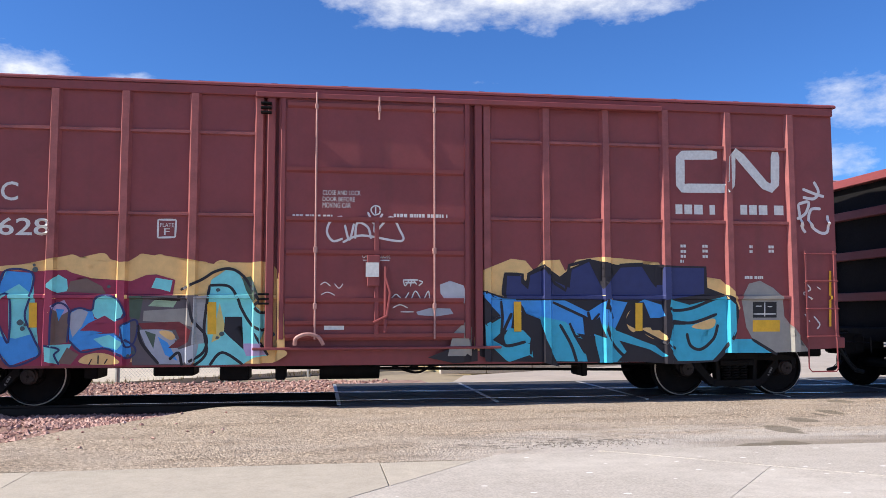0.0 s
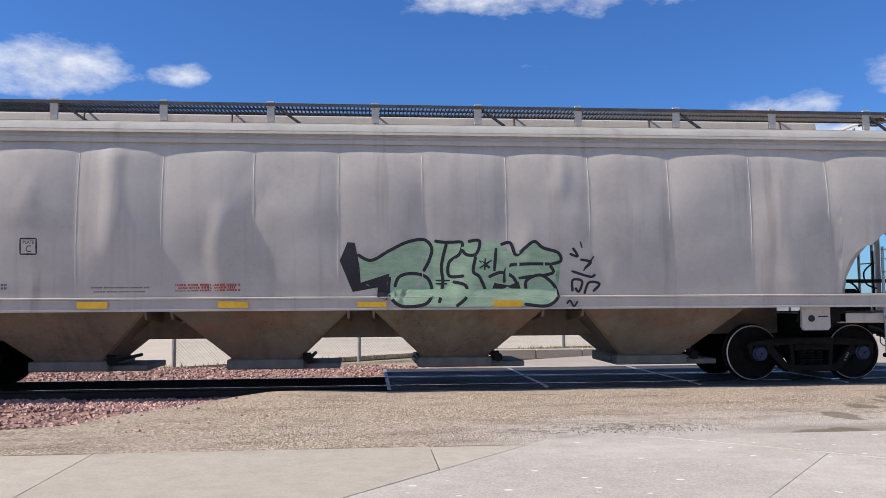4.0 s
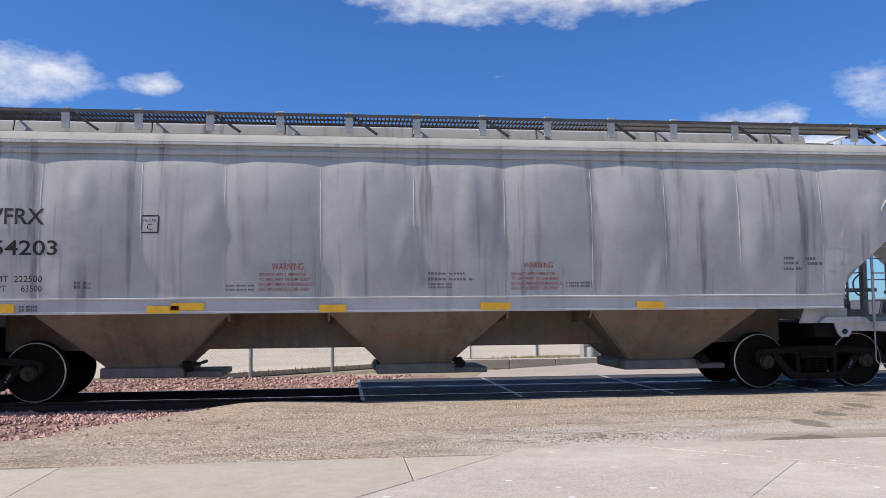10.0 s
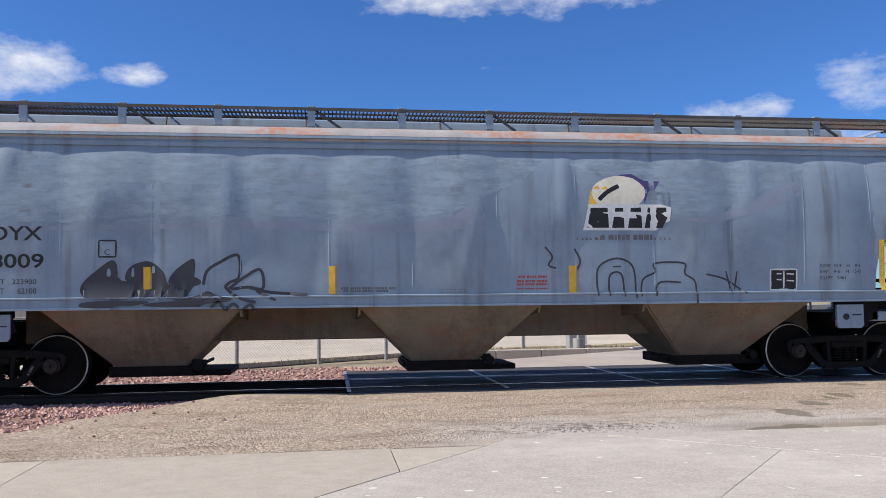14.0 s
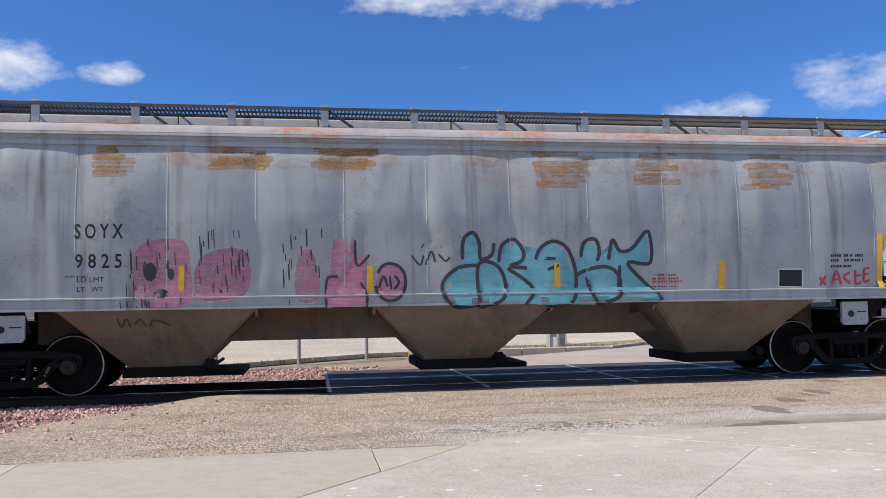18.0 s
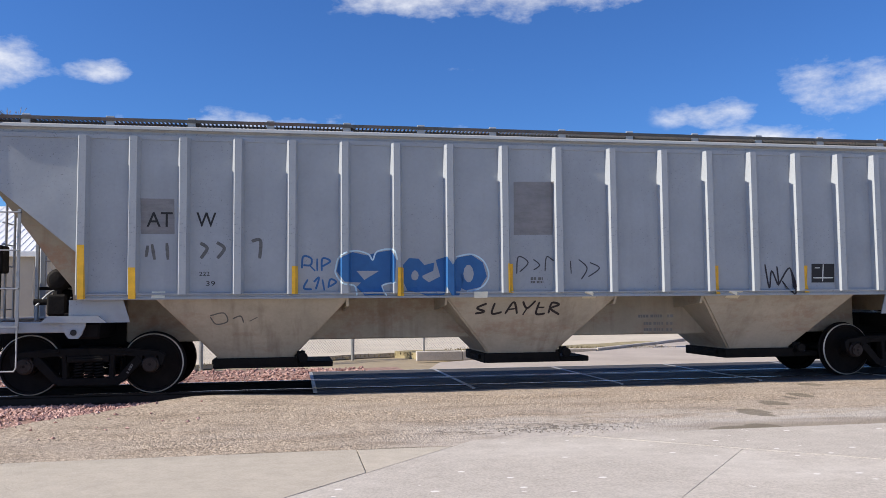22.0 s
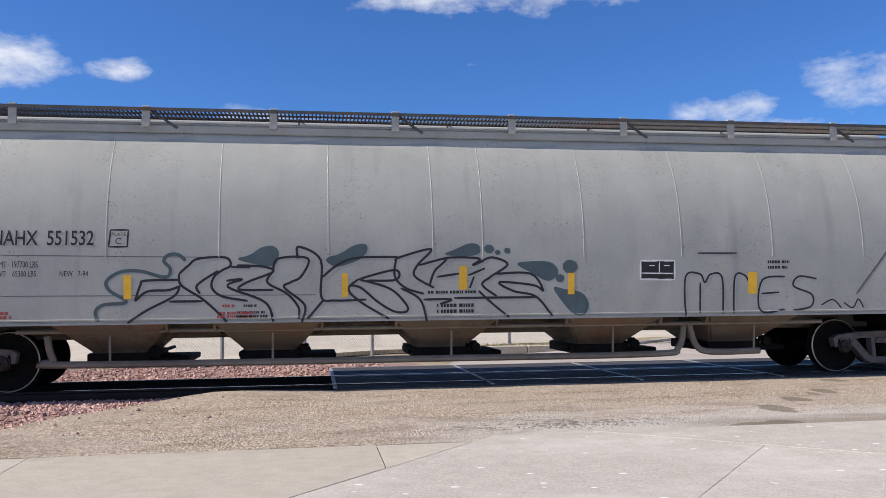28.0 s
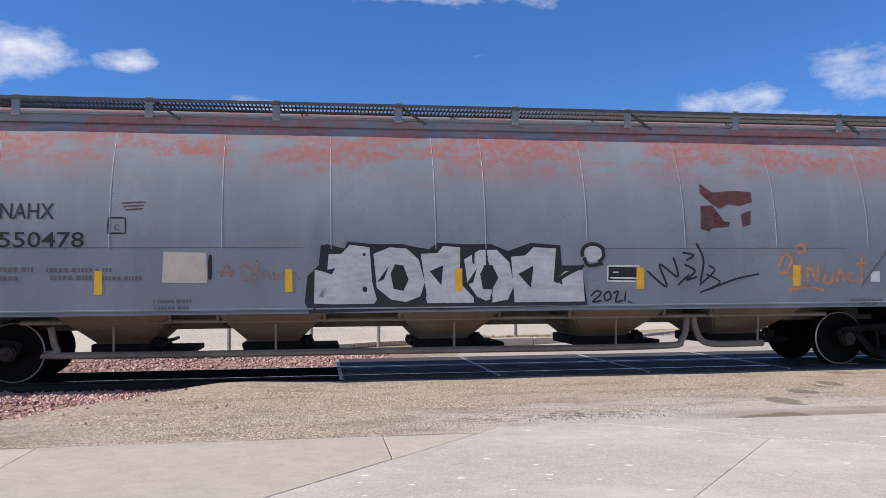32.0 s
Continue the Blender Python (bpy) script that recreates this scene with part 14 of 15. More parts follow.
def road_level(x, y):
    """The asphalt rises a little to the rails and sags at its rough edge on the gravel."""
    z = -0.035 - 0.012 * max(0.0, -2.5 - y)
    if x < 0.2:
        z += 0.05 * math.exp(-((y + 1.9) / 0.9) ** 2) * max(0.0, 1 - abs(x + 1.2) / 2.2)
    return z + 0.014 * noise.noise((x * 0.7, y * 0.7, 0.3))


sheet("road", ROAD, -0.04, M_ASPHALT, "worn brown-grey asphalt road up to the level crossing", 0.16, 0.35, 0.0, fall=road_level)
sheet("road_beyond", [(2.6, 2.55), (60, 2.55), (60, 60), (34, 60), (15, 14), (11.5, 11.2), (8.2, 8.2), (3.4, 5.2)], -0.06, mat("asphalt_pinkish", (0.40, 0.345, 0.30), 0.9, 0, 0.15, 0.5, grime=0.2, grime_col=(0.3, 0.26, 0.22), bump=0.6, bscale=20), "sunlit pinkish asphalt street beyond the track", 0.2)
sheet("lot", [(-90, 7.2), (-5.5, 6.2), (-4.5, 5.9), (-2.2, 7.6), (1.8, 10.6), (8.0, 12.4), (15, 15), (34, 61), (34, 75), (-90, 75)], -0.16, M_LOT, "pale gravel yard behind the fence", 0.12)


def clip(poly, a, b, c):
    """Keeps the part of a polygon where a x + b y <= c."""
    res = []
    for (x0, y0), (x1, y1) in zip(poly, poly[1:] + poly[:1]):
        d0, d1 = a * x0 + b * y0 - c, a * x1 + b * y1 - c
        if d0 <= 0:
            res.append((x0, y0))
        if d0 * d1 < 0:
            t = d0 / (d0 - d1)
            res.append((x0 + (x1 - x0) * t, y0 + (y1 - y0) * t))
    return res


def slab(parent, poly, m, z=-0.055, thick=0.14):
    if len(poly) < 3:
        return
    cx, cy = sum(p[0] for p in poly) / len(poly), sum(p[1] for p in poly) / len(poly)
    bm = bmesh.new()
    fs = prism(bm, [(x - cx, y - cy) for x, y in poly], -thick, 0.0, axis="z")
    bmesh.ops.bevel(bm, geom=[e for e in bm.edges if all(v.co.z > -0.01 for v in e.verts)], offset=0.0025, segments=1, affect="EDGES")
    part("concrete_slab", bm, m, parent, m=pose(cx, cy, z + 0.006 * noise.noise((cx, cy, 1.7))))


# two pours of concrete: square slabs, and paler ones laid on the diagonal
apron = thing("concrete_apron", "pale cracked concrete slabs where the camera stands", "pavement", kind="structure")
CU, CV, C0 = Vector((-0.65, -0.76)), Vector((0.76, -0.65)), Vector((0.60, -7.32))
GAP = 0.005
for i in range(-9, 4):
    for j in range(0, 6):
        x0, y1 = -2.56 + 3.15 * i, -6.22 - 3.4 * j
        poly = [(x0 + GAP, y1 - 3.4 + GAP), (x0 + 3.15 - GAP, y1 - 3.4 + GAP), (x0 + 3.15 - GAP, y1 - GAP), (x0 + GAP, y1 - GAP)]
        poly = clip(poly, 0.76, -0.65, CV.dot(C0) - GAP) if poly else poly
        if len(poly) > 2:
            slab(apron, poly, M_CONC)
for i in range(-7, 8):
    for j in range(0, 9):
        wide = 5.0 if i <= -2 else 2.5
        if i <= -2 and j % 2:
            continue
        corners = [(i * 2.6, j * 2.5), (i * 2.6 + 2.6, j * 2.5), (i * 2.6 + 2.6, j * 2.5 + wide), (i * 2.6, j * 2.5 + wide)]
        mid = Vector((sum(c[0] for c in corners) / 4, sum(c[1] for c in corners) / 4))
        poly = []
        for u, v in corners:
            u, v = mid.x + (u - mid.x) * 0.9992, mid.y + (v - mid.y) * 0.9992
            p = C0 + CU * u + CV * v
            poly.append((p.x, p.y))
        poly = clip(poly, 0.0, 1.0, -5.90 + 0.05 * math.sin(i * 2.1 + j))
        poly = clip(poly, 0.0, -1.0, 30.0) if poly else poly
        poly = clip(poly, 1.0, 0.0, 26.0) if poly else poly
        if len(poly) > 2:
            slab(apron, poly, M_CONC2)
sheet("sub_base", [(-40, -30), (40, -30), (40, -6.6), (-40, -6.6)], -0.074, mat("joint_dirt", (0.25, 0.21, 0.17), 0.95, 0, 0.2, 4), "dark dirt in the joints between slabs", 0.1)
sheet("verge", [(-60, -6.3), (-4.6, -6.3), (-4.6, -4.7), (-3.4, -4.2), (-2.2, -2.3), (-60, -2.3)], -0.20, M_EARTH, "bare dusty verge beside the gravel", 0.1, 0, 0)




def pebbles(name, label, count, where, size, m, seed, z_of):
    """Loose broken stones, one joined heap that nobody could count."""
    rg = np.random.RandomState(seed)
    base = np.array([(1, 0, 0.1), (-0.9, 0.2, 0), (0.1, 1, -0.1), (-0.1, -1, 0.1), (0, 0.1, 0.9), (0.1, 0, -0.8)])
    tri = np.array([(0, 2, 4), (2, 1, 4), (1, 3, 4), (3, 0, 4), (2, 0, 5), (1, 2, 5), (3, 1, 5), (0, 3, 5)])
    vs, fs, made = [], [], 0
    while made < count:
        x, y = where(rg)
        if x is None:
            continue
        s = size * (0.5 + rg.rand() * 0.9)
        p = base * (s * (0.7 + 0.6 * rg.rand(6, 1))) * np.array([1, 0.8, 0.65])
        a = rg.rand() * 6.28
        rot = np.array([(math.cos(a), -math.sin(a), 0), (math.sin(a), math.cos(a), 0), (0, 0, 1)])
        p = p @ rot.T + np.array([x, y, z_of(x, y) + s * 0.25])
        fs.append(tri + 6 * made)
        vs.append(p)
        made += 1
    me = bpy.data.meshes.new(name)
    me.from_pydata(np.concatenate(vs).tolist(), [], np.concatenate(fs).tolist())
    me.materials.append(m)
    return tagged(new(name, me), label, "stones", kind="stuff")


def island_tint(m, dark, light):
    """Gives each stone of a joined heap its own tone."""
    N, L = m.node_tree.nodes, m.node_tree.links
    geo = N.new("ShaderNodeNewGeometry")
    mixn = N.new("ShaderNodeMixRGB")
    mixn.inputs[1].default_value, mixn.inputs[2].default_value = (*dark, 1), (*light, 1)
    L.new(geo.outputs["Random Per Island"], mixn.inputs[0])
    L.new(mixn.outputs[0], N["Principled BSDF"].inputs["Base Color"])


island_tint(M_STONE, (0.24, 0.125, 0.11), (0.56, 0.37, 0.325))


def road_edge(y):
    pts = [(-4.75, -4.6), (-4.28, -3.42), (-3.53, -3.08), (-2.9, -2.56), (-2.17, -1.95), (-1.62, -1.48), (-1.32, -0.86), (-1.0, 0.2)]
    for (a, xa), (b, xb) in zip(pts, pts[1:]):
        if a <= y <= b:
            return xa + (xb - xa) * (y - a) / (b - a)
    return -4.6


def near_bed(rg):
    y = -4.1 + 3.3 * rg.rand() ** 0.8
    x = road_edge(y) - 0.05 - (rg.rand() ** 1.4) * 9.0
    if y < -2.4 - 0.25 * (x + 3.0) and rg.rand() < 0.75:
        return None, None
    return x, y


def far_bed(rg):
    x = 1.6 - 15 * rg.rand()
    y = 1.3 + 4.2 * rg.rand() ** 1.3
    if x > 0.2 and y < 2.7:
        return None, None
    return x, y


sheet("ballast", [(-420, -2.6), (-3.2, -3.6), (-2.0, -2.2), (-0.9, -1.3), (0.25, -1.25), (0.25, 2.6), (2.6, 2.6), (2.4, 5.4), (-420, 6.2)], -0.165, M_BALLAST, "pink crushed-stone ballast round the ties", 0.1, 0, 0)
# near-black sheet: the shade under the train is put into its colour
sheet("ballast_greasy", [(-420, -1.22), (0.25, -1.22), (0.25, 1.22), (-420, 1.22)], -0.161, mat("ballast_shaded", (0.045, 0.034, 0.029), 0.9, 0, 0.35, 5, bump=1.0, bscale=22, spec=0.15), "ballast between the rails, coloured near black for the shade under the train", 0.05)
pebbles("ballast_stones", "loose pink ballast stones along the rails", 5200, near_bed, 0.040, M_STONE, 3, lambda x, y: -0.17 + 0.03 * max(0, 1 - abs(y + 1.5)))
pebbles("ballast_stones", "loose pink ballast stones behind the track", 4200, far_bed, 0.045, M_STONE, 4, lambda x, y: -0.165)
pebbles("crumbled_asphalt", "crumbs of broken asphalt at a worn patch", 300, lambda rg: (2.85 + rg.randn() * 0.45, -5.35 + rg.randn() * 0.14), 0.010, mat("asphalt_crumb", (0.22, 0.19, 0.16), 0.9, 0, 0.3, 9), 6, lambda x, y: road_level(x, y) + 0.004)
pebbles("ballast_stones", "single ballast stones scattered over the asphalt edge", 26, lambda rg: (-2.6 + rg.randn() * 1.0, -3.6 + rg.randn() * 0.5), 0.028, M_STONE, 8, lambda x, y: road_level(x, y))

# ---- track and crossing ----
RAIL_PROF = [(-0.07, -0.17), (0.07, -0.17), (0.07, -0.155), (0.012, -0.135), (0.010, -0.045), (0.036, -0.03), (0.036, -0.006), (0.028, 0.0), (-0.028, 0.0), (-0.036, -0.006), (-0.036, -0.03), (-0.010, -0.045), (-0.012, -0.135), (-0.07, -0.155)]
track = thing("railway_track", "straight railway track on dark timber ties in pink ballast", "railway track", kind="structure")
for s in (-1, 1):
    bm = bmesh.new()
    prism(bm, [(s * 0.753 + y, z - 0.001) for y, z in RAIL_PROF], -420, 420, axis="x")
    bm.normal_update()
    for f in bm.faces:
        if f.normal.z > 0.9 and f.calc_center_median().z > -0.01:
            f.material_index = 1
    part("rail", bm, [M_RAIL, M_RAILTOP], track, "steel rail with a bright worn head", smooth=False)
for i in range(70):
    shared("tie", "tie", lambda b: box(b, -0.115, 0.115, -1.29, 1.29, -0.17, 0.0, 0.012), M_TIE, track, pose(-0.1 - 0.52 * i, 0.02 * math.sin(i * 3.3), -0.168 + 0.006 * math.sin(i * 1.9), 0, 0, 0.8 * math.sin(i * 5.1)))
    if i < 30:
        for s in (-1, 1):
            shared("tie_plate", "tie_plate", lambda b: box(b, -0.09, 0.09, -0.15, 0.15, 0.0, 0.012, 0.003), M_RAIL, track, pose(-0.1 - 0.52 * i, s * 0.753, -0.172))
crossing = thing("level_crossing", "dark concrete crossing panels between and beside the rails", "level crossing", kind="structure")
for i in range(16):
    x0 = 0.32 + 2.50 * i
    for y0, y1 in ((-1.26, -0.80), (-0.66, 0.0), (0.0, 0.66), (0.80, 1.55), (1.55, 2.50)):
        shared("panel", f"panel{y1 - y0:.2f}", lambda b: box(b, 0.012, 2.488, 0.006, (y1 - y0) - 0.006, -0.16, 0.0, 0.012), M_PANEL, crossing, pose(x0, y0, -0.012 + 0.004 * math.sin(i * 2.3 + y0)))
    shared("panel_edge", "panel_edge", lambda b: (box(b, -0.03, 0.03, -0.64, 0.64, -0.02, 0.0), box(b, -0.03, 0.03, 0.82, 2.48, -0.02, 0.0), box(b, -0.03, 0.03, -1.25, -0.82, -0.02, 0.0)), mat("panel_frame_steel", (0.42, 0.42, 0.42), 0.5, 0.5, 0.15, 5, grime=0.3), crossing, pose(x0, 0, -0.004))
for y in (0.69, -0.69, 2.50):
    bm = bmesh.new()
    box(bm, 0.32, 40, y - 0.025, y + 0.025, -0.03, -0.002 if abs(y) > 1 else -0.03 + 0.022)
    part("edge_strip", bm, mat("panel_frame_steel", (0.42, 0.42, 0.42)), crossing)

# ---- dry grass, kerb, fence ----
def tufts(name, label, count, where, seed, h=0.16):
    rg = random.Random(seed)
    bm = bmesh.new()
    for _ in range(count):
        x, y, z = where(rg)
        for _ in range(5):
            a, l = rg.random() * 6.28, h * (0.5 + rg.random())
            dx, dy = math.cos(a), math.sin(a)
            w = 0.006
            p = [(x - dy * w, y + dx * w, z), (x + dy * w, y - dx * w, z), (x + dx * l * 0.5, y + dy * l * 0.5, z + l)]
            bm.faces.new([bm.verts.new(q) for q in p])
    return tagged(new(name, finish(bm, name, M_GRASS, False)), label, "grass", kind="stuff")


sheet("grass_island", [(4.2, 8.6), (8.4, 8.6), (11.4, 11.4), (14.6, 14.6), (8.1, 12.2), (3.0, 10.9)], -0.10, mat("dead_turf", (0.30, 0.25, 0.14), 0.95, 0, 0.3, 3, grime=0.3, bump=0.8, bscale=25), "patch of dry dead grass beside the street", 0.2, 0.6, 0.05)
kerb = thing("kerb", "pale concrete kerb round the dry grass", "kerb", kind="structure")
KERB = [(3.3, 8.45), (8.5, 8.45), (11.6, 11.3), (14.9, 14.7)]
for (x0, y0), (x1, y1) in zip(KERB, KERB[1:]):
    n = max(1, int(math.hypot(x1 - x0, y1 - y0) / 1.2))
    l = math.hypot(x1 - x0, y1 - y0) / n
    for i in range(n):
        shared("kerb_stone", f"kerb{l:.2f}", lambda b: box(b, 0.006, l - 0.006, -0.09, 0.09, -0.25, 0.02, 0.02), M_CONC2, kerb, pose(x0 + (x1 - x0) * i / n, y0 + (y1 - y0) * i / n, 0.0, 0, 0, math.degrees(math.atan2(y1 - y0, x1 - x0))))
tufts("dry_grass", "dry straw-coloured grass along the fence", 420, lambda rg: ((lambda t, o: (-14 + 18 * t, 5.2 + 0.9 * o + max(0, (t * 18 - 9.5)) * 0.55, -0.17))(rg.random(), rg.random())), 2, 0.09)
tufts("dry_grass", "dry straw-coloured grass on the traffic island", 700, lambda rg: ((lambda t, o: (4.4 + 7 * t, 8.7 + 0.6 * t + (2.3 - 1.2 * t) * o, -0.09))(rg.random(), rg.random())), 3, 0.07)
tufts("dry_grass", "sparse dry grass at the edge of the gravel", 160, lambda rg: (-3.9 - 2.5 * rg.random(), -4.1 - 0.5 * rg.random(), -0.18), 4, 0.10)

FENCE = [(-40.0, 5.5), (-4.5, 5.5), (-2.3, 7.3), (-0.26, 8.7), (1.67, 10.05), (6.05, 11.2), (8.0, 12.0)]
fence = thing("chain_link_fence", "galvanised chain-link fence along the gravel yard", "fence")
for (x0, y0), (x1, y1) in zip(FENCE, FENCE[1:]):
    length = math.hypot(x1 - x0, y1 - y0)
    n = max(1, round(length / 3.0))
    ang = math.degrees(math.atan2(y1 - y0, x1 - x0))
    for i in range(n):
        px, py = x0 + (x1 - x0) * i / n, y0 + (y1 - y0) * i / n
        end_post = i == 0
        shared("fence_post", f"fence_post{end_post}", lambda b: (rod(b, (0, 0, -0.3), (0, 0, 1.18), 0.05 if end_post else 0.026, 8), rod(b, (0, 0, 1.18), (0, 0, 1.22), 0.055 if end_post else 0.032, 8)), M_GALV, fence, pose(px, py, -0.05))
    bm = bmesh.new()
    rod(bm, (0, 0, 1.10), (length, 0, 1.10), 0.018, 6)
    part("top_rail", bm, M_GALV, fence, m=pose(x0, y0, 0, 0, 0, ang))
    if length < 6:
        bm = bmesh.new()
        step, hgt = 0.085, 1.12
        k = -hgt
        while k < length:
            for sgn in (1, -1):
                a, b = (k, k + hgt)
                u0, u1 = max(a, 0.0), min(b, length)
                if u1 > u0:
                    z0, z1 = ((u0 - a), (u1 - a)) if sgn > 0 else (hgt - (u0 - a), hgt - (u1 - a))
                    rod(bm, (u0, 0.004 * sgn, z0 - 0.05), (u1, 0.004 * sgn, z1 - 0.05), 0.003, 3)
            k += step
        part("wire_mesh", bm, M_GALV, fence, m=pose(x0, y0, 0, 0, 0, ang))
# ---- buildings, signal, trees beyond the track ----
M_SIDING = mat("beige_siding", (0.40, 0.355, 0.30), 0.6, 0, 0.06, 1.0, grime=0.12)
M_SIDING2 = mat("cream_siding", (0.56, 0.51, 0.41), 0.6, 0, 0.06, 1.0, grime=0.12)
M_ROOFW = mat("white_metal_roof", (0.80, 0.80, 0.80), 0.45, 0.1, 0.05, 1.0, grime=0.1)
M_ROOFB = mat("blue_metal_roof", (0.11, 0.19, 0.36), 0.45, 0.1, 0.08, 1.0)
M_BRICK = mat("red_brick", (0.42, 0.155, 0.105), 0.85, 0, 0.22, 3.0, grime=0.3, grime_col=(0.28, 0.12, 0.09), bump=0.4)
M_SHINGLE = mat("brown_shingle", (0.155, 0.125, 0.105), 0.9, 0, 0.25, 2.0, bump=0.5)
M_TRIM = mat("white_trim", (0.78, 0.78, 0.77), 0.55, 0, 0.05, 3)
M_GLASS = mat("window_glass", (0.03, 0.04, 0.05), 0.08, 0, 0.1, 2, spec=0.8)
M_BARK = mat("grey_bark", (0.17, 0.14, 0.12), 0.9, 0, 0.3, 4, bump=0.6, bscale=15)


def window(house, x, y, z, w, h, panes=2):
    bm = bmesh.new()
    for a, b, c, d in ((-w / 2 - 0.08, w / 2 + 0.08, h / 2, h / 2 + 0.08), (-w / 2 - 0.08, w / 2 + 0.08, -h / 2 - 0.08, -h / 2), (-w / 2 - 0.08, -w / 2, -h / 2, h / 2), (w / 2, w / 2 + 0.08, -h / 2, h / 2), *[(-w / 2 + w * i / panes - 0.03, -w / 2 + w * i / panes + 0.03, -h / 2, h / 2) for i in range(1, panes)]):
        box(bm, a, b, -0.08, 0.02, c, d, 0.008)
    win = part("window", bm, M_TRIM, house, "white-framed window", m=pose(x, y, z))
    for i in range(panes):
        shared("pane", f"pane{w:.2f}{h:.2f}{panes}", lambda b: box(b, 0, w / panes - 0.07, -0.02, 0.0, -h / 2, h / 2), M_GLASS, win, pose(-w / 2 + w * i / panes + 0.035, -0.02, 0))
    return win


def gable_hall(name, label, x0, x1, y0, y1, z0, eave, ridge, wall_m, roof_m, rib=0.6, over=0.35):
    """A long metal building whose eaves run along the track."""
    house = thing(name, label, "building")
    ym = (y0 + y1) / 2
    bm = bmesh.new()
    prism(bm, [(y0, z0), (y1, z0), (y1, eave), (ym, ridge), (y0, eave)], x0, x1, axis="x")
    part("wall", bm, wall_m, house)
    n = int((x1 - x0) / 0.9)
    for i in range(n + 1):
        shared("wall_rib", f"wall_rib{name}", lambda b: prism(b, [(-0.05, 0), (-0.02, -0.03), (0.02, -0.03), (0.05, 0)], z0, eave - 0.25, axis="z"), wall_m, house, pose(x0 + (x1 - x0) * i / n, y0, 0))
    sl = math.atan2(ridge - eave, ym - y0)
    for s in (-1, 1):
        yy = y0 - over if s < 0 else y1 + over
        ze = eave - over * math.tan(sl)
        bm = bmesh.new()
        prism(bm, [(yy, ze), (ym, ridge), (ym, ridge + 0.14), (yy, ze + 0.14)], x0 - over, x1 + over, axis="x")
        rf = part("roof", bm, roof_m, house, "standing-seam metal roof")
        if s < 0:
            L = math.hypot(ym - yy, ridge - ze)
            m = int((x1 - x0 + 2 * over) / rib)
            for i in range(m + 1):
                shared("roof_seam", f"roof_seam{name}", lambda b: box(b, -0.012, 0.012, 0, L, 0.0, 0.03), roof_m, rf, Matrix.Translation((x0 - over + i * (x1 - x0 + 2 * over) / m, yy, ze + 0.14)) @ Matrix.Rotation(sl, 4, "X"))
    bm = bmesh.new()
    box(bm, x0 - over, x1 + over, y0 - over - 0.10, y0 - over, eave - over * math.tan(sl) - 0.12, eave - over * math.tan(sl) + 0.17, 0.01)
    part("gutter", bm, M_TRIM, house)
    bm = bmesh.new()
    box(bm, x1 - 0.02, x1 + 0.12, y0 - 0.06, y0 + 0.06, z0, eave, 0.01)
    part("corner_trim", bm, M_TRIM, house)
    return house


hall = gable_hall("metal_hall", "beige metal hall with a white standing-seam roof", -52, 5.0, 34.0, 50.0, -0.2, 4.3, 7.55, M_SIDING, M_ROOFW, 0.36)
board = thing("wall_sign", "pale blue sign board on the beige hall wall", "sign")
bm = bmesh.new()
box(bm, -2.20, 0.42, 33.86, 33.96, 2.22, 3.52, 0.01)
part("board", bm, mat("sign_pale_blue", (0.55, 0.68, 0.72), 0.5, 0, 0.05, 3), board)
bm = bmesh.new()
for a, b, c, d in ((-2.24, 0.46, 2.17, 2.23), (-2.24, 0.46, 3.51, 3.57), (-2.24, -2.18, 2.23, 3.51), (0.40, 0.46, 2.23, 3.51)):
    box(bm, a, b, 33.82, 33.97, c, d)
part("frame", bm, mat("sign_frame", (0.05, 0.07, 0.09), 0.5), board)
bm = bmesh.new()
prism(bm, [(-2.05, 2.75), (-2.05, 3.40), (-1.45, 3.40), (-1.55, 3.24), (-1.85, 3.24), (-1.85, 2.92), (-1.70, 2.92), (-1.78, 2.75)], 33.845, 33.862)
box(bm, -1.72, -1.42, 33.845, 33.862, 2.74, 2.88)
box(bm, -1.68, -1.42, 33.845, 33.862, 3.0, 3.12)
part("emblem", bm, mat("sign_blue", (0.03, 0.16, 0.36), 0.5), board)
bars(board, [(-0.45, 3.28, 1.6, 0.24, 0), (-0.45, 2.92, 1.6, 0.24, 0)], mat("sign_ink", (0.06, 0.12, 0.16), 0.6), 33.85, "sign_letters")
cu = bpy.data.curves.new("words", "FONT")
cu.body = "SOUTH"
word = bpy.data.objects.new("words", cu)
me = bpy.data.meshes.new_from_object(word)
bpy.data.objects.remove(word)
ob = new("sign_word", me)
me.materials.append(mat("sign_ink", (0.06, 0.12, 0.16)))
ob.parent, ob.matrix_basis = board, pose(-0.62, 33.85, 2.34, 90, 0, 0) @ Matrix.Scale(0.30, 4)

cabin = thing("white_cabinet", "white equipment cabinet with a small dark window", "cabinet")
bm = bmesh.new()
box(bm, -2.3, 0.75, 31.6, 33.3, -0.2, 1.55, 0.05)
part("body", bm, M_TRIM, cabin)
bm = bmesh.new()
box(bm, -1.05, -0.45, 31.57, 31.6, 0.55, 0.95, 0.01)
part("window", bm, M_GLASS, cabin)
for x in (-1.5, 0.0):
    bm = bmesh.new()
    box(bm, x - 0.01, x + 0.01, 31.585, 31.602, -0.1, 1.5)
    part("seam", bm, M_GALV, cabin)

# low building joined on: blue roof, then white roof, cream wall
low = thing("low_building", "low cream building with a blue and white metal roof", "building")
bm = bmesh.new()
box(bm, 5.3, 21.0, 31.2, 40.0, -0.2, 2.15)
part("wall", bm, M_SIDING2, low)
sl = math.atan2(1.42, 5.8)
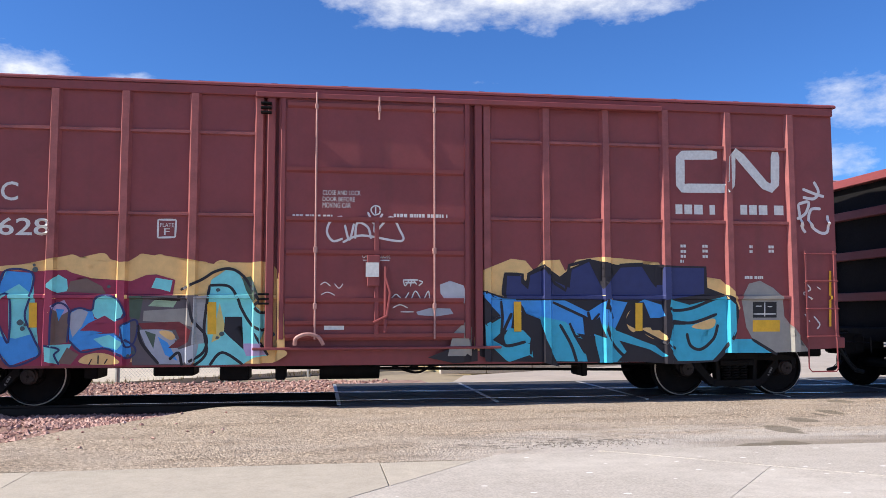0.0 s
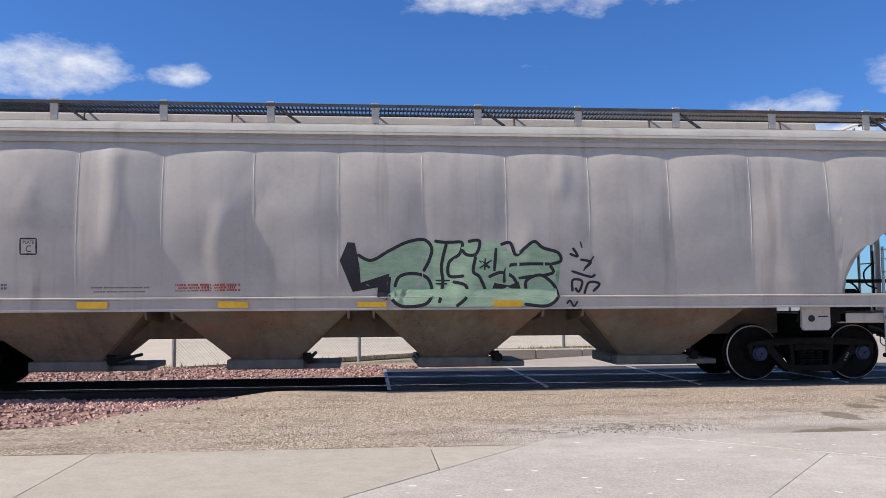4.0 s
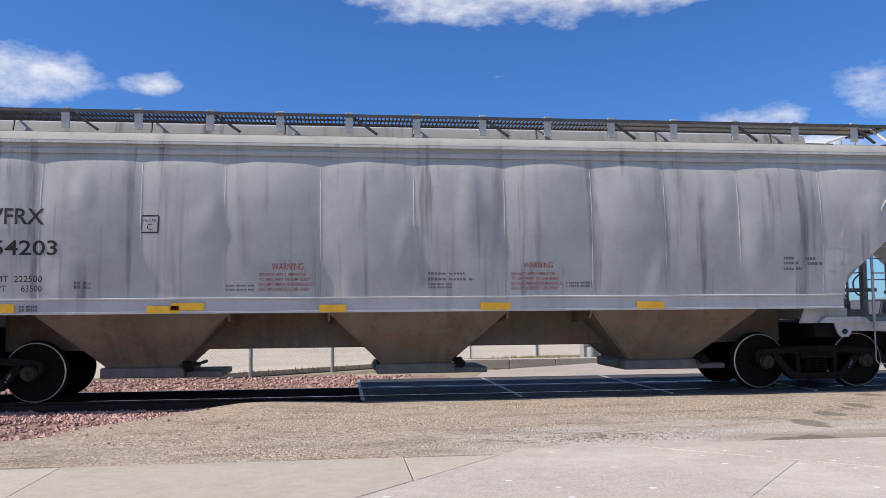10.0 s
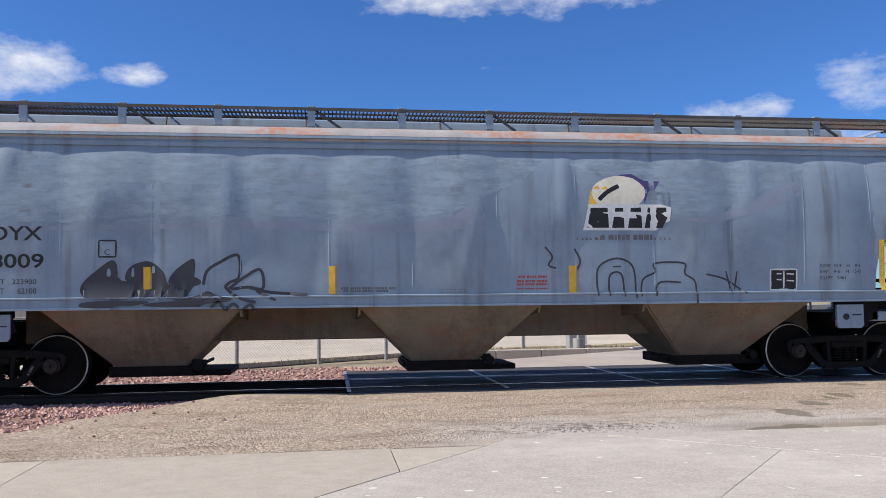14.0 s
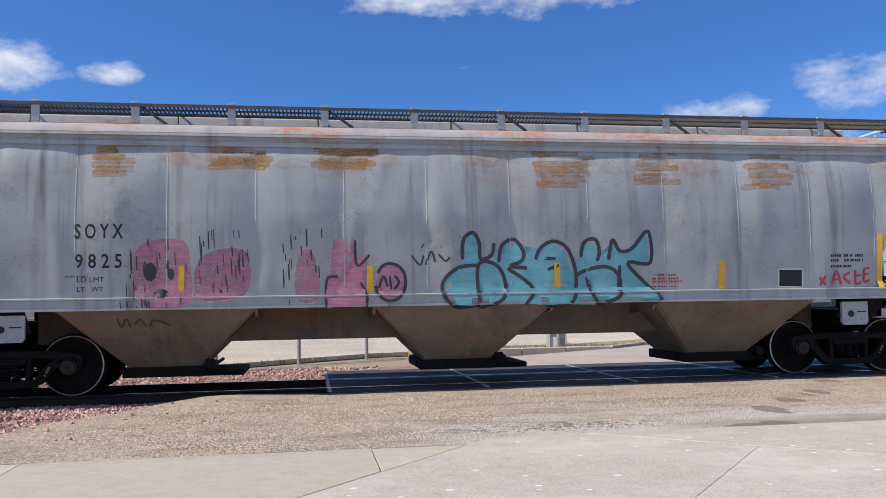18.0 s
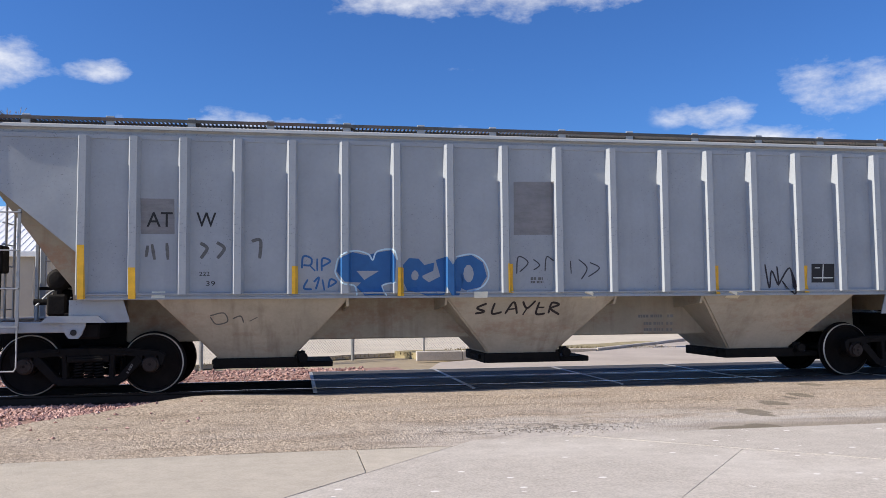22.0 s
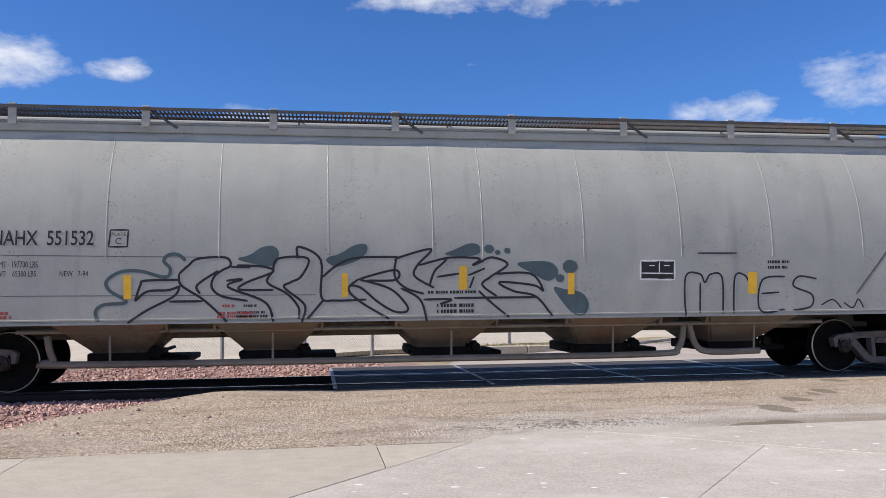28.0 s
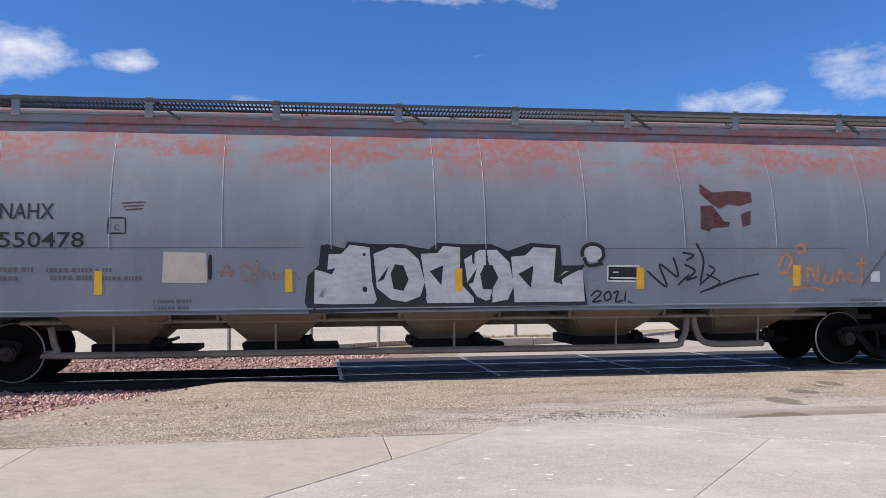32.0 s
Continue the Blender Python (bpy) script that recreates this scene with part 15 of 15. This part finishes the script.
for x0, x1, rm, nm in ((5.0, 8.0, M_ROOFB, "blue"), (8.0, 21.4, M_ROOFW, "white")):
    bm = bmesh.new()
    prism(bm, [(30.8, 2.12), (36.6, 3.54), (36.6, 3.66), (30.8, 2.26)], x0, x1, axis="x")
    rf = part("roof", bm, rm, low, f"{nm} metal roof")
    for i in range(int((x1 - x0) / 0.45) + 1):
        shared("roof_seam", "low_seam", lambda b: box(b, -0.018, 0.018, 0, 5.95, 0.0, 0.04), rm, rf, Matrix.Translation((x0 + 0.45 * i, 30.8, 2.26)) @ Matrix.Rotation(sl, 4, "X"))
bm = bmesh.new()
box(bm, 5.0, 21.4, 30.7, 30.82, 2.02, 2.30, 0.01)
part("gutter", bm, M_TRIM, low)
for x, w in ((6.55, 1.25), (11.0, 1.7), (15.2, 1.3), (18.5, 1.3)):
    window(low, x, 31.2, 0.82, w, 1.15)
bm = bmesh.new()
tube(bm, [(3.2, 29.8, 0.95), (3.2, 29.8, -0.2)], 0.03, 6)
tube(bm, [(3.0, 29.8, 0.75), (3.9, 29.8, 1.15)], 0.03, 6)
tube(bm, [(0.5, 29.9, 1.10), (3.2, 29.8, 0.95), (8.0, 29.7, 0.62)], 0.018, 6)
part("handrail", bm, M_GALV, low)

# brick school with a hipped roof and a tall chimney
school = thing("brick_school", "red brick school with a brown hipped roof", "building")
bm = bmesh.new()
box(bm, 10.9, 33.0, 70.0, 86.0, -0.2, 7.25)
part("wall", bm, M_BRICK, school)
bm = bmesh.new()
e, r = 7.35, 10.6
vs = [bm.verts.new(p) for p in ((9.9, 69.0, e), (34.0, 69.0, e), (34.0, 87.0, e), (9.9, 87.0, e), (18.0, 78.0, r), (26.5, 78.0, r), (9.9, 69.0, e - 0.1), (34.0, 69.0, e - 0.1), (34.0, 87.0, e - 0.1), (9.9, 87.0, e - 0.1))]
for f in ((0, 1, 5, 4), (1, 2, 5), (2, 3, 4, 5), (3, 0, 4), (6, 9, 8, 7), (0, 6, 7, 1), (1, 7, 8, 2), (2, 8, 9, 3), (3, 9, 6, 0)):
    bm.faces.new([vs[i] for i in f])
part("roof", bm, M_SHINGLE, school)
bm = bmesh.new()
box(bm, 9.8, 34.1, 68.85, 69.0, 6.95, 7.42, 0.02)
part("fascia", bm, M_TRIM, school)
bm = bmesh.new()
box(bm, 10.85, 33.0, 69.93, 70.0, 6.0, 6.3)
part("brick_band", bm, mat("brick_pale", (0.50, 0.24, 0.18), 0.85, 0, 0.15, 3), school)
for x in (13.0, 16.5, 20.0, 26.5, 29.8):
    window(school, x, 70.0, 5.1, 1.5, 1.3)
chim = thing("chimney", "tall square red brick chimney beside the school", "chimney")
bm = bmesh.new()
box(bm, 10.92, 11.74, 57.0, 57.85, -0.2, 10.55, 0.02)
# darker copy of the brick carries the shade on the chimney's front
part("shaft", bm, mat("brick_shaded", (0.22, 0.095, 0.065), 0.85, 0, 0.25, 3, grime=0.5, bump=0.4), chim)
bm = bmesh.new()
box(bm, 10.86, 11.80, 56.94, 57.91, 10.4, 10.75, 0.03)
part("cap", bm, mat("brick_pale", (0.50, 0.24, 0.18)), chim)
bm = bmesh.new()
rod(bm, (11.4, 57.5, 10.7), (11.4, 57.5, 11.9), 0.03, 6)
part("rod", bm, M_IRON, chim)
vent = thing("roof_vent", "small dark vent on the school roof", "vent")
bm = bmesh.new()
rod(bm, (23.0, 77.0, 10.0), (23.0, 77.0, 11.4), 0.25, 10)
rod(bm, (23.0, 77.0, 11.4), (23.0, 77.0, 11.7), 0.4, 10)
part("pipe", bm, M_IRON, vent)

# flashing-light signal beyond the track
sig = thing("crossing_signal", "level-crossing signal with two lit red lamps and a white crossbuck", "signal", at=(7.35, 9.6, 0))
M_LAMP = glow("red_lamp", (1.0, 0.02, 0.03), 3.0)
bm = bmesh.new()
rod(bm, (0, 0, -0.1), (0, 0, 4.6), 0.055, 12)
rod(bm, (0, 0, -0.1), (0, 0, 0.25), 0.17, 12)
part("mast", bm, M_GALV, sig)
bm = bmesh.new()
rod(bm, (-0.55, -0.05, 2.95), (0.55, -0.05, 2.95), 0.03, 8)
part("cross_arm", bm, M_IRON, sig)
for s in (-1, 1):
    lamp = shared("lamp_housing", "lamp_housing", lambda b: (rod(b, (0, -0.06, 0), (0, -0.03, 0), 0.30, 28), rod(b, (0, -0.03, 0), (0, 0.16, 0), 0.15, 16), *[box(b, 0.155 * math.cos(radians(a)) - 0.02, 0.155 * math.cos(radians(a)) + 0.02, -0.32, -0.06, 0.155 * math.sin(radians(a)) - 0.012, 0.155 * math.sin(radians(a)) + 0.012) for a in range(0, 181, 9)]) and None, M_IRON, sig, pose(s * 0.40, -0.08, 2.95))
    shared("lens", "signal_lens", lambda b: rod(b, (0, -0.085, 0), (0, -0.06, 0), 0.145, 24), M_LAMP, lamp, pose(0, 0, 0))
for s in (-1, 1):
    shared("crossbuck_board", "crossbuck", lambda b: box(b, -0.60, 0.60, -0.015, 0.015, -0.11, 0.11, 0.006), M_TRIM, sig, pose(0, -0.08 - 0.02 * s, 4.35, 0, s * 45, 0))
    bars(sig, [(0, 4.35, 0.9, 0.10, s * 45)], M_BLACK, -0.125 if s > 0 else -0.098, "board_letters")
bm = bmesh.new()
box(bm, -0.25, 0.25, 0.15, 0.5, -0.1, 1.5, 0.02)
part("relay_box", bm, M_GALV, sig)

ped = thing("utility_pedestal", "small white utility pedestal in the dry grass", "pedestal", at=(8.0, 11.4, -0.12))
bm = bmesh.new()
box(bm, -0.14, 0.14, -0.12, 0.12, 0.0, 0.62, 0.03)
part("body", bm, M_TRIM, ped)
bm = bmesh.new()
box(bm, -0.26, 0.26, -0.22, 0.22, -0.02, 0.10, 0.02)
part("base", bm, M_CONC2, ped)
bm = bmesh.new()
rod(bm, (0.05, 0, 0.6), (0.05, 0, 0.86), 0.035, 8)
part("cap", bm, M_TRIM, ped)


def pickup(x, y, turn):
    t = thing("pickup_truck", "parked dark pickup truck in the street", "vehicle", at=(x, y, -0.06))
    t.rotation_euler = (0, 0, radians(turn))
    m = mat("truck_paint", (0.06, 0.065, 0.075), 0.3, 0, 0.1, 3)
    bm = bmesh.new()
    prism(bm, [(-2.7, 0.5), (2.7, 0.5), (2.72, 1.0), (1.4, 1.12), (0.8, 1.75), (-0.7, 1.78), (-0.9, 1.12), (-2.7, 1.1)], -0.95, 0.95)
    bmesh.ops.bevel(bm, geom=bm.edges[:], offset=0.05, segments=2, affect="EDGES")
    part("body", bm, m, t)
    for s in (-1, 1):
        bm = bmesh.new()
        prism(bm, [(1.25, 1.15), (0.75, 1.66), (-0.6, 1.68), (-0.7, 1.15)], s * 0.955, s * 0.96)
        part("side_window", bm, M_GLASS, t)
        for wx in (-1.75, 1.75):
            wh = shared("wheel", "pk_wheel", lambda b: lathe(b, [(0.05, -0.11), (0.22, -0.11), (0.25, -0.13), (0.36, -0.12), (0.39, -0.08), (0.39, 0.08), (0.36, 0.12), (0.05, 0.11)], 24), M_HOSE, t, pose(wx, s * 0.85, 0.39))
            shared("rim", "pk_rim", lambda b: rod(b, (0, -0.02, 0), (0, 0.0, 0), 0.2, 16), M_GALV, wh, pose(0, s * 0.13, 0))
    return t


pickup(25.0, 22.0, 12)


def tree(name, label, x, y, h, seed, spread=0.5, limbs=4):
    """A bare tree: trunk and forking limbs down to fine twigs."""
    rg = random.Random(seed)
    t = thing(name, label, "tree", at=(x, y, -0.3))
    wood, twigs = bmesh.new(), bmesh.new()

    def grow(p, d, l, r, depth):
        n = 2 if depth > 2 else 1
        for _ in range(n):
            q = p + d * (l / n)
            rod(wood if depth > 2 else twigs, p, q, max(r, 0.020), 6 if depth > 3 else 3, max(r * 0.82, 0.016))
            p, r = q, r * 0.82
            d = (d + Vector((rg.uniform(-1, 1), rg.uniform(-1, 1), rg.uniform(-0.3, 0.6))) * 0.16).normalized()
        if depth == 0:
            return
        for k in range(limbs if depth > 4 else 3):
            a = rg.uniform(0, 6.28)
            side = Vector((math.cos(a), math.sin(a), rg.uniform(-0.1, 0.5)))
            nd = (d + side * spread * rg.uniform(0.6, 1.4)).normalized()
            grow(p, nd, l * rg.uniform(0.62, 0.82), r * rg.uniform(0.5, 0.68), depth - 1)

    grow(Vector((0, 0, 0)), Vector((0, 0, 1)), h * 0.27, h * 0.022, 6)
    part("trunk", wood, M_BARK, t)
    part("crown", twigs, M_BARK, t, "bare fine twigs", smooth=False)
    return t


tree("bare_tree", "tall bare leafless tree behind the metal hall", -20.0, 55.0, 17.0, 11, 0.55, 3)
tree("bare_tree", "broad bare leafless tree behind the metal hall", -14.6, 58.0, 16.3, 12, 0.6, 3)
tree("bare_tree", "bare leafless tree beside the brick school", 9.5, 88.0, 9.0, 14, 0.55, 3)
tree("bare_tree", "bare leafless tree behind the brick school", 31.5, 95.0, 13.0, 15, 0.5, 3)
tree("bare_tree", "bare leafless tree far along the street", 52.0, 78.0, 8.5, 16, 0.6, 3)
hedge = thing("far_house", "distant low white house along the street", "building")
bm = bmesh.new()
prism(bm, [(-6, 0), (6, 0), (6, 3), (0, 5.2), (-6, 3)], -4, 4)
part("wall", bm, M_TRIM, hedge, m=pose(60, 105, -0.3))
bm = bmesh.new()
prism(bm, [(-6.5, 2.8), (0, 5.25), (6.5, 2.8), (6.5, 3.0), (0, 5.5), (-6.5, 3.0)], -4.3, 4.3)
part("roof", bm, M_SHINGLE, hedge, m=pose(60, 105, -0.3))
# ---- the train rolls past; its wheels turn ----
def motions():
    for car, place in CARS:
        walk(car, [(t, pose(train_x(t) + place, 0, 0)) for t in range(0, 33)])
    for ws, x in WHEELS:
        rows = []
        for i in range(0, 481):
            t = i / 15
            rows.append((t, pose(x, 0, R_WHEEL, 0, math.degrees((train_x(t) - train_x(0)) / R_WHEEL) % 360, 0)))
        walk(ws, rows)


motions()
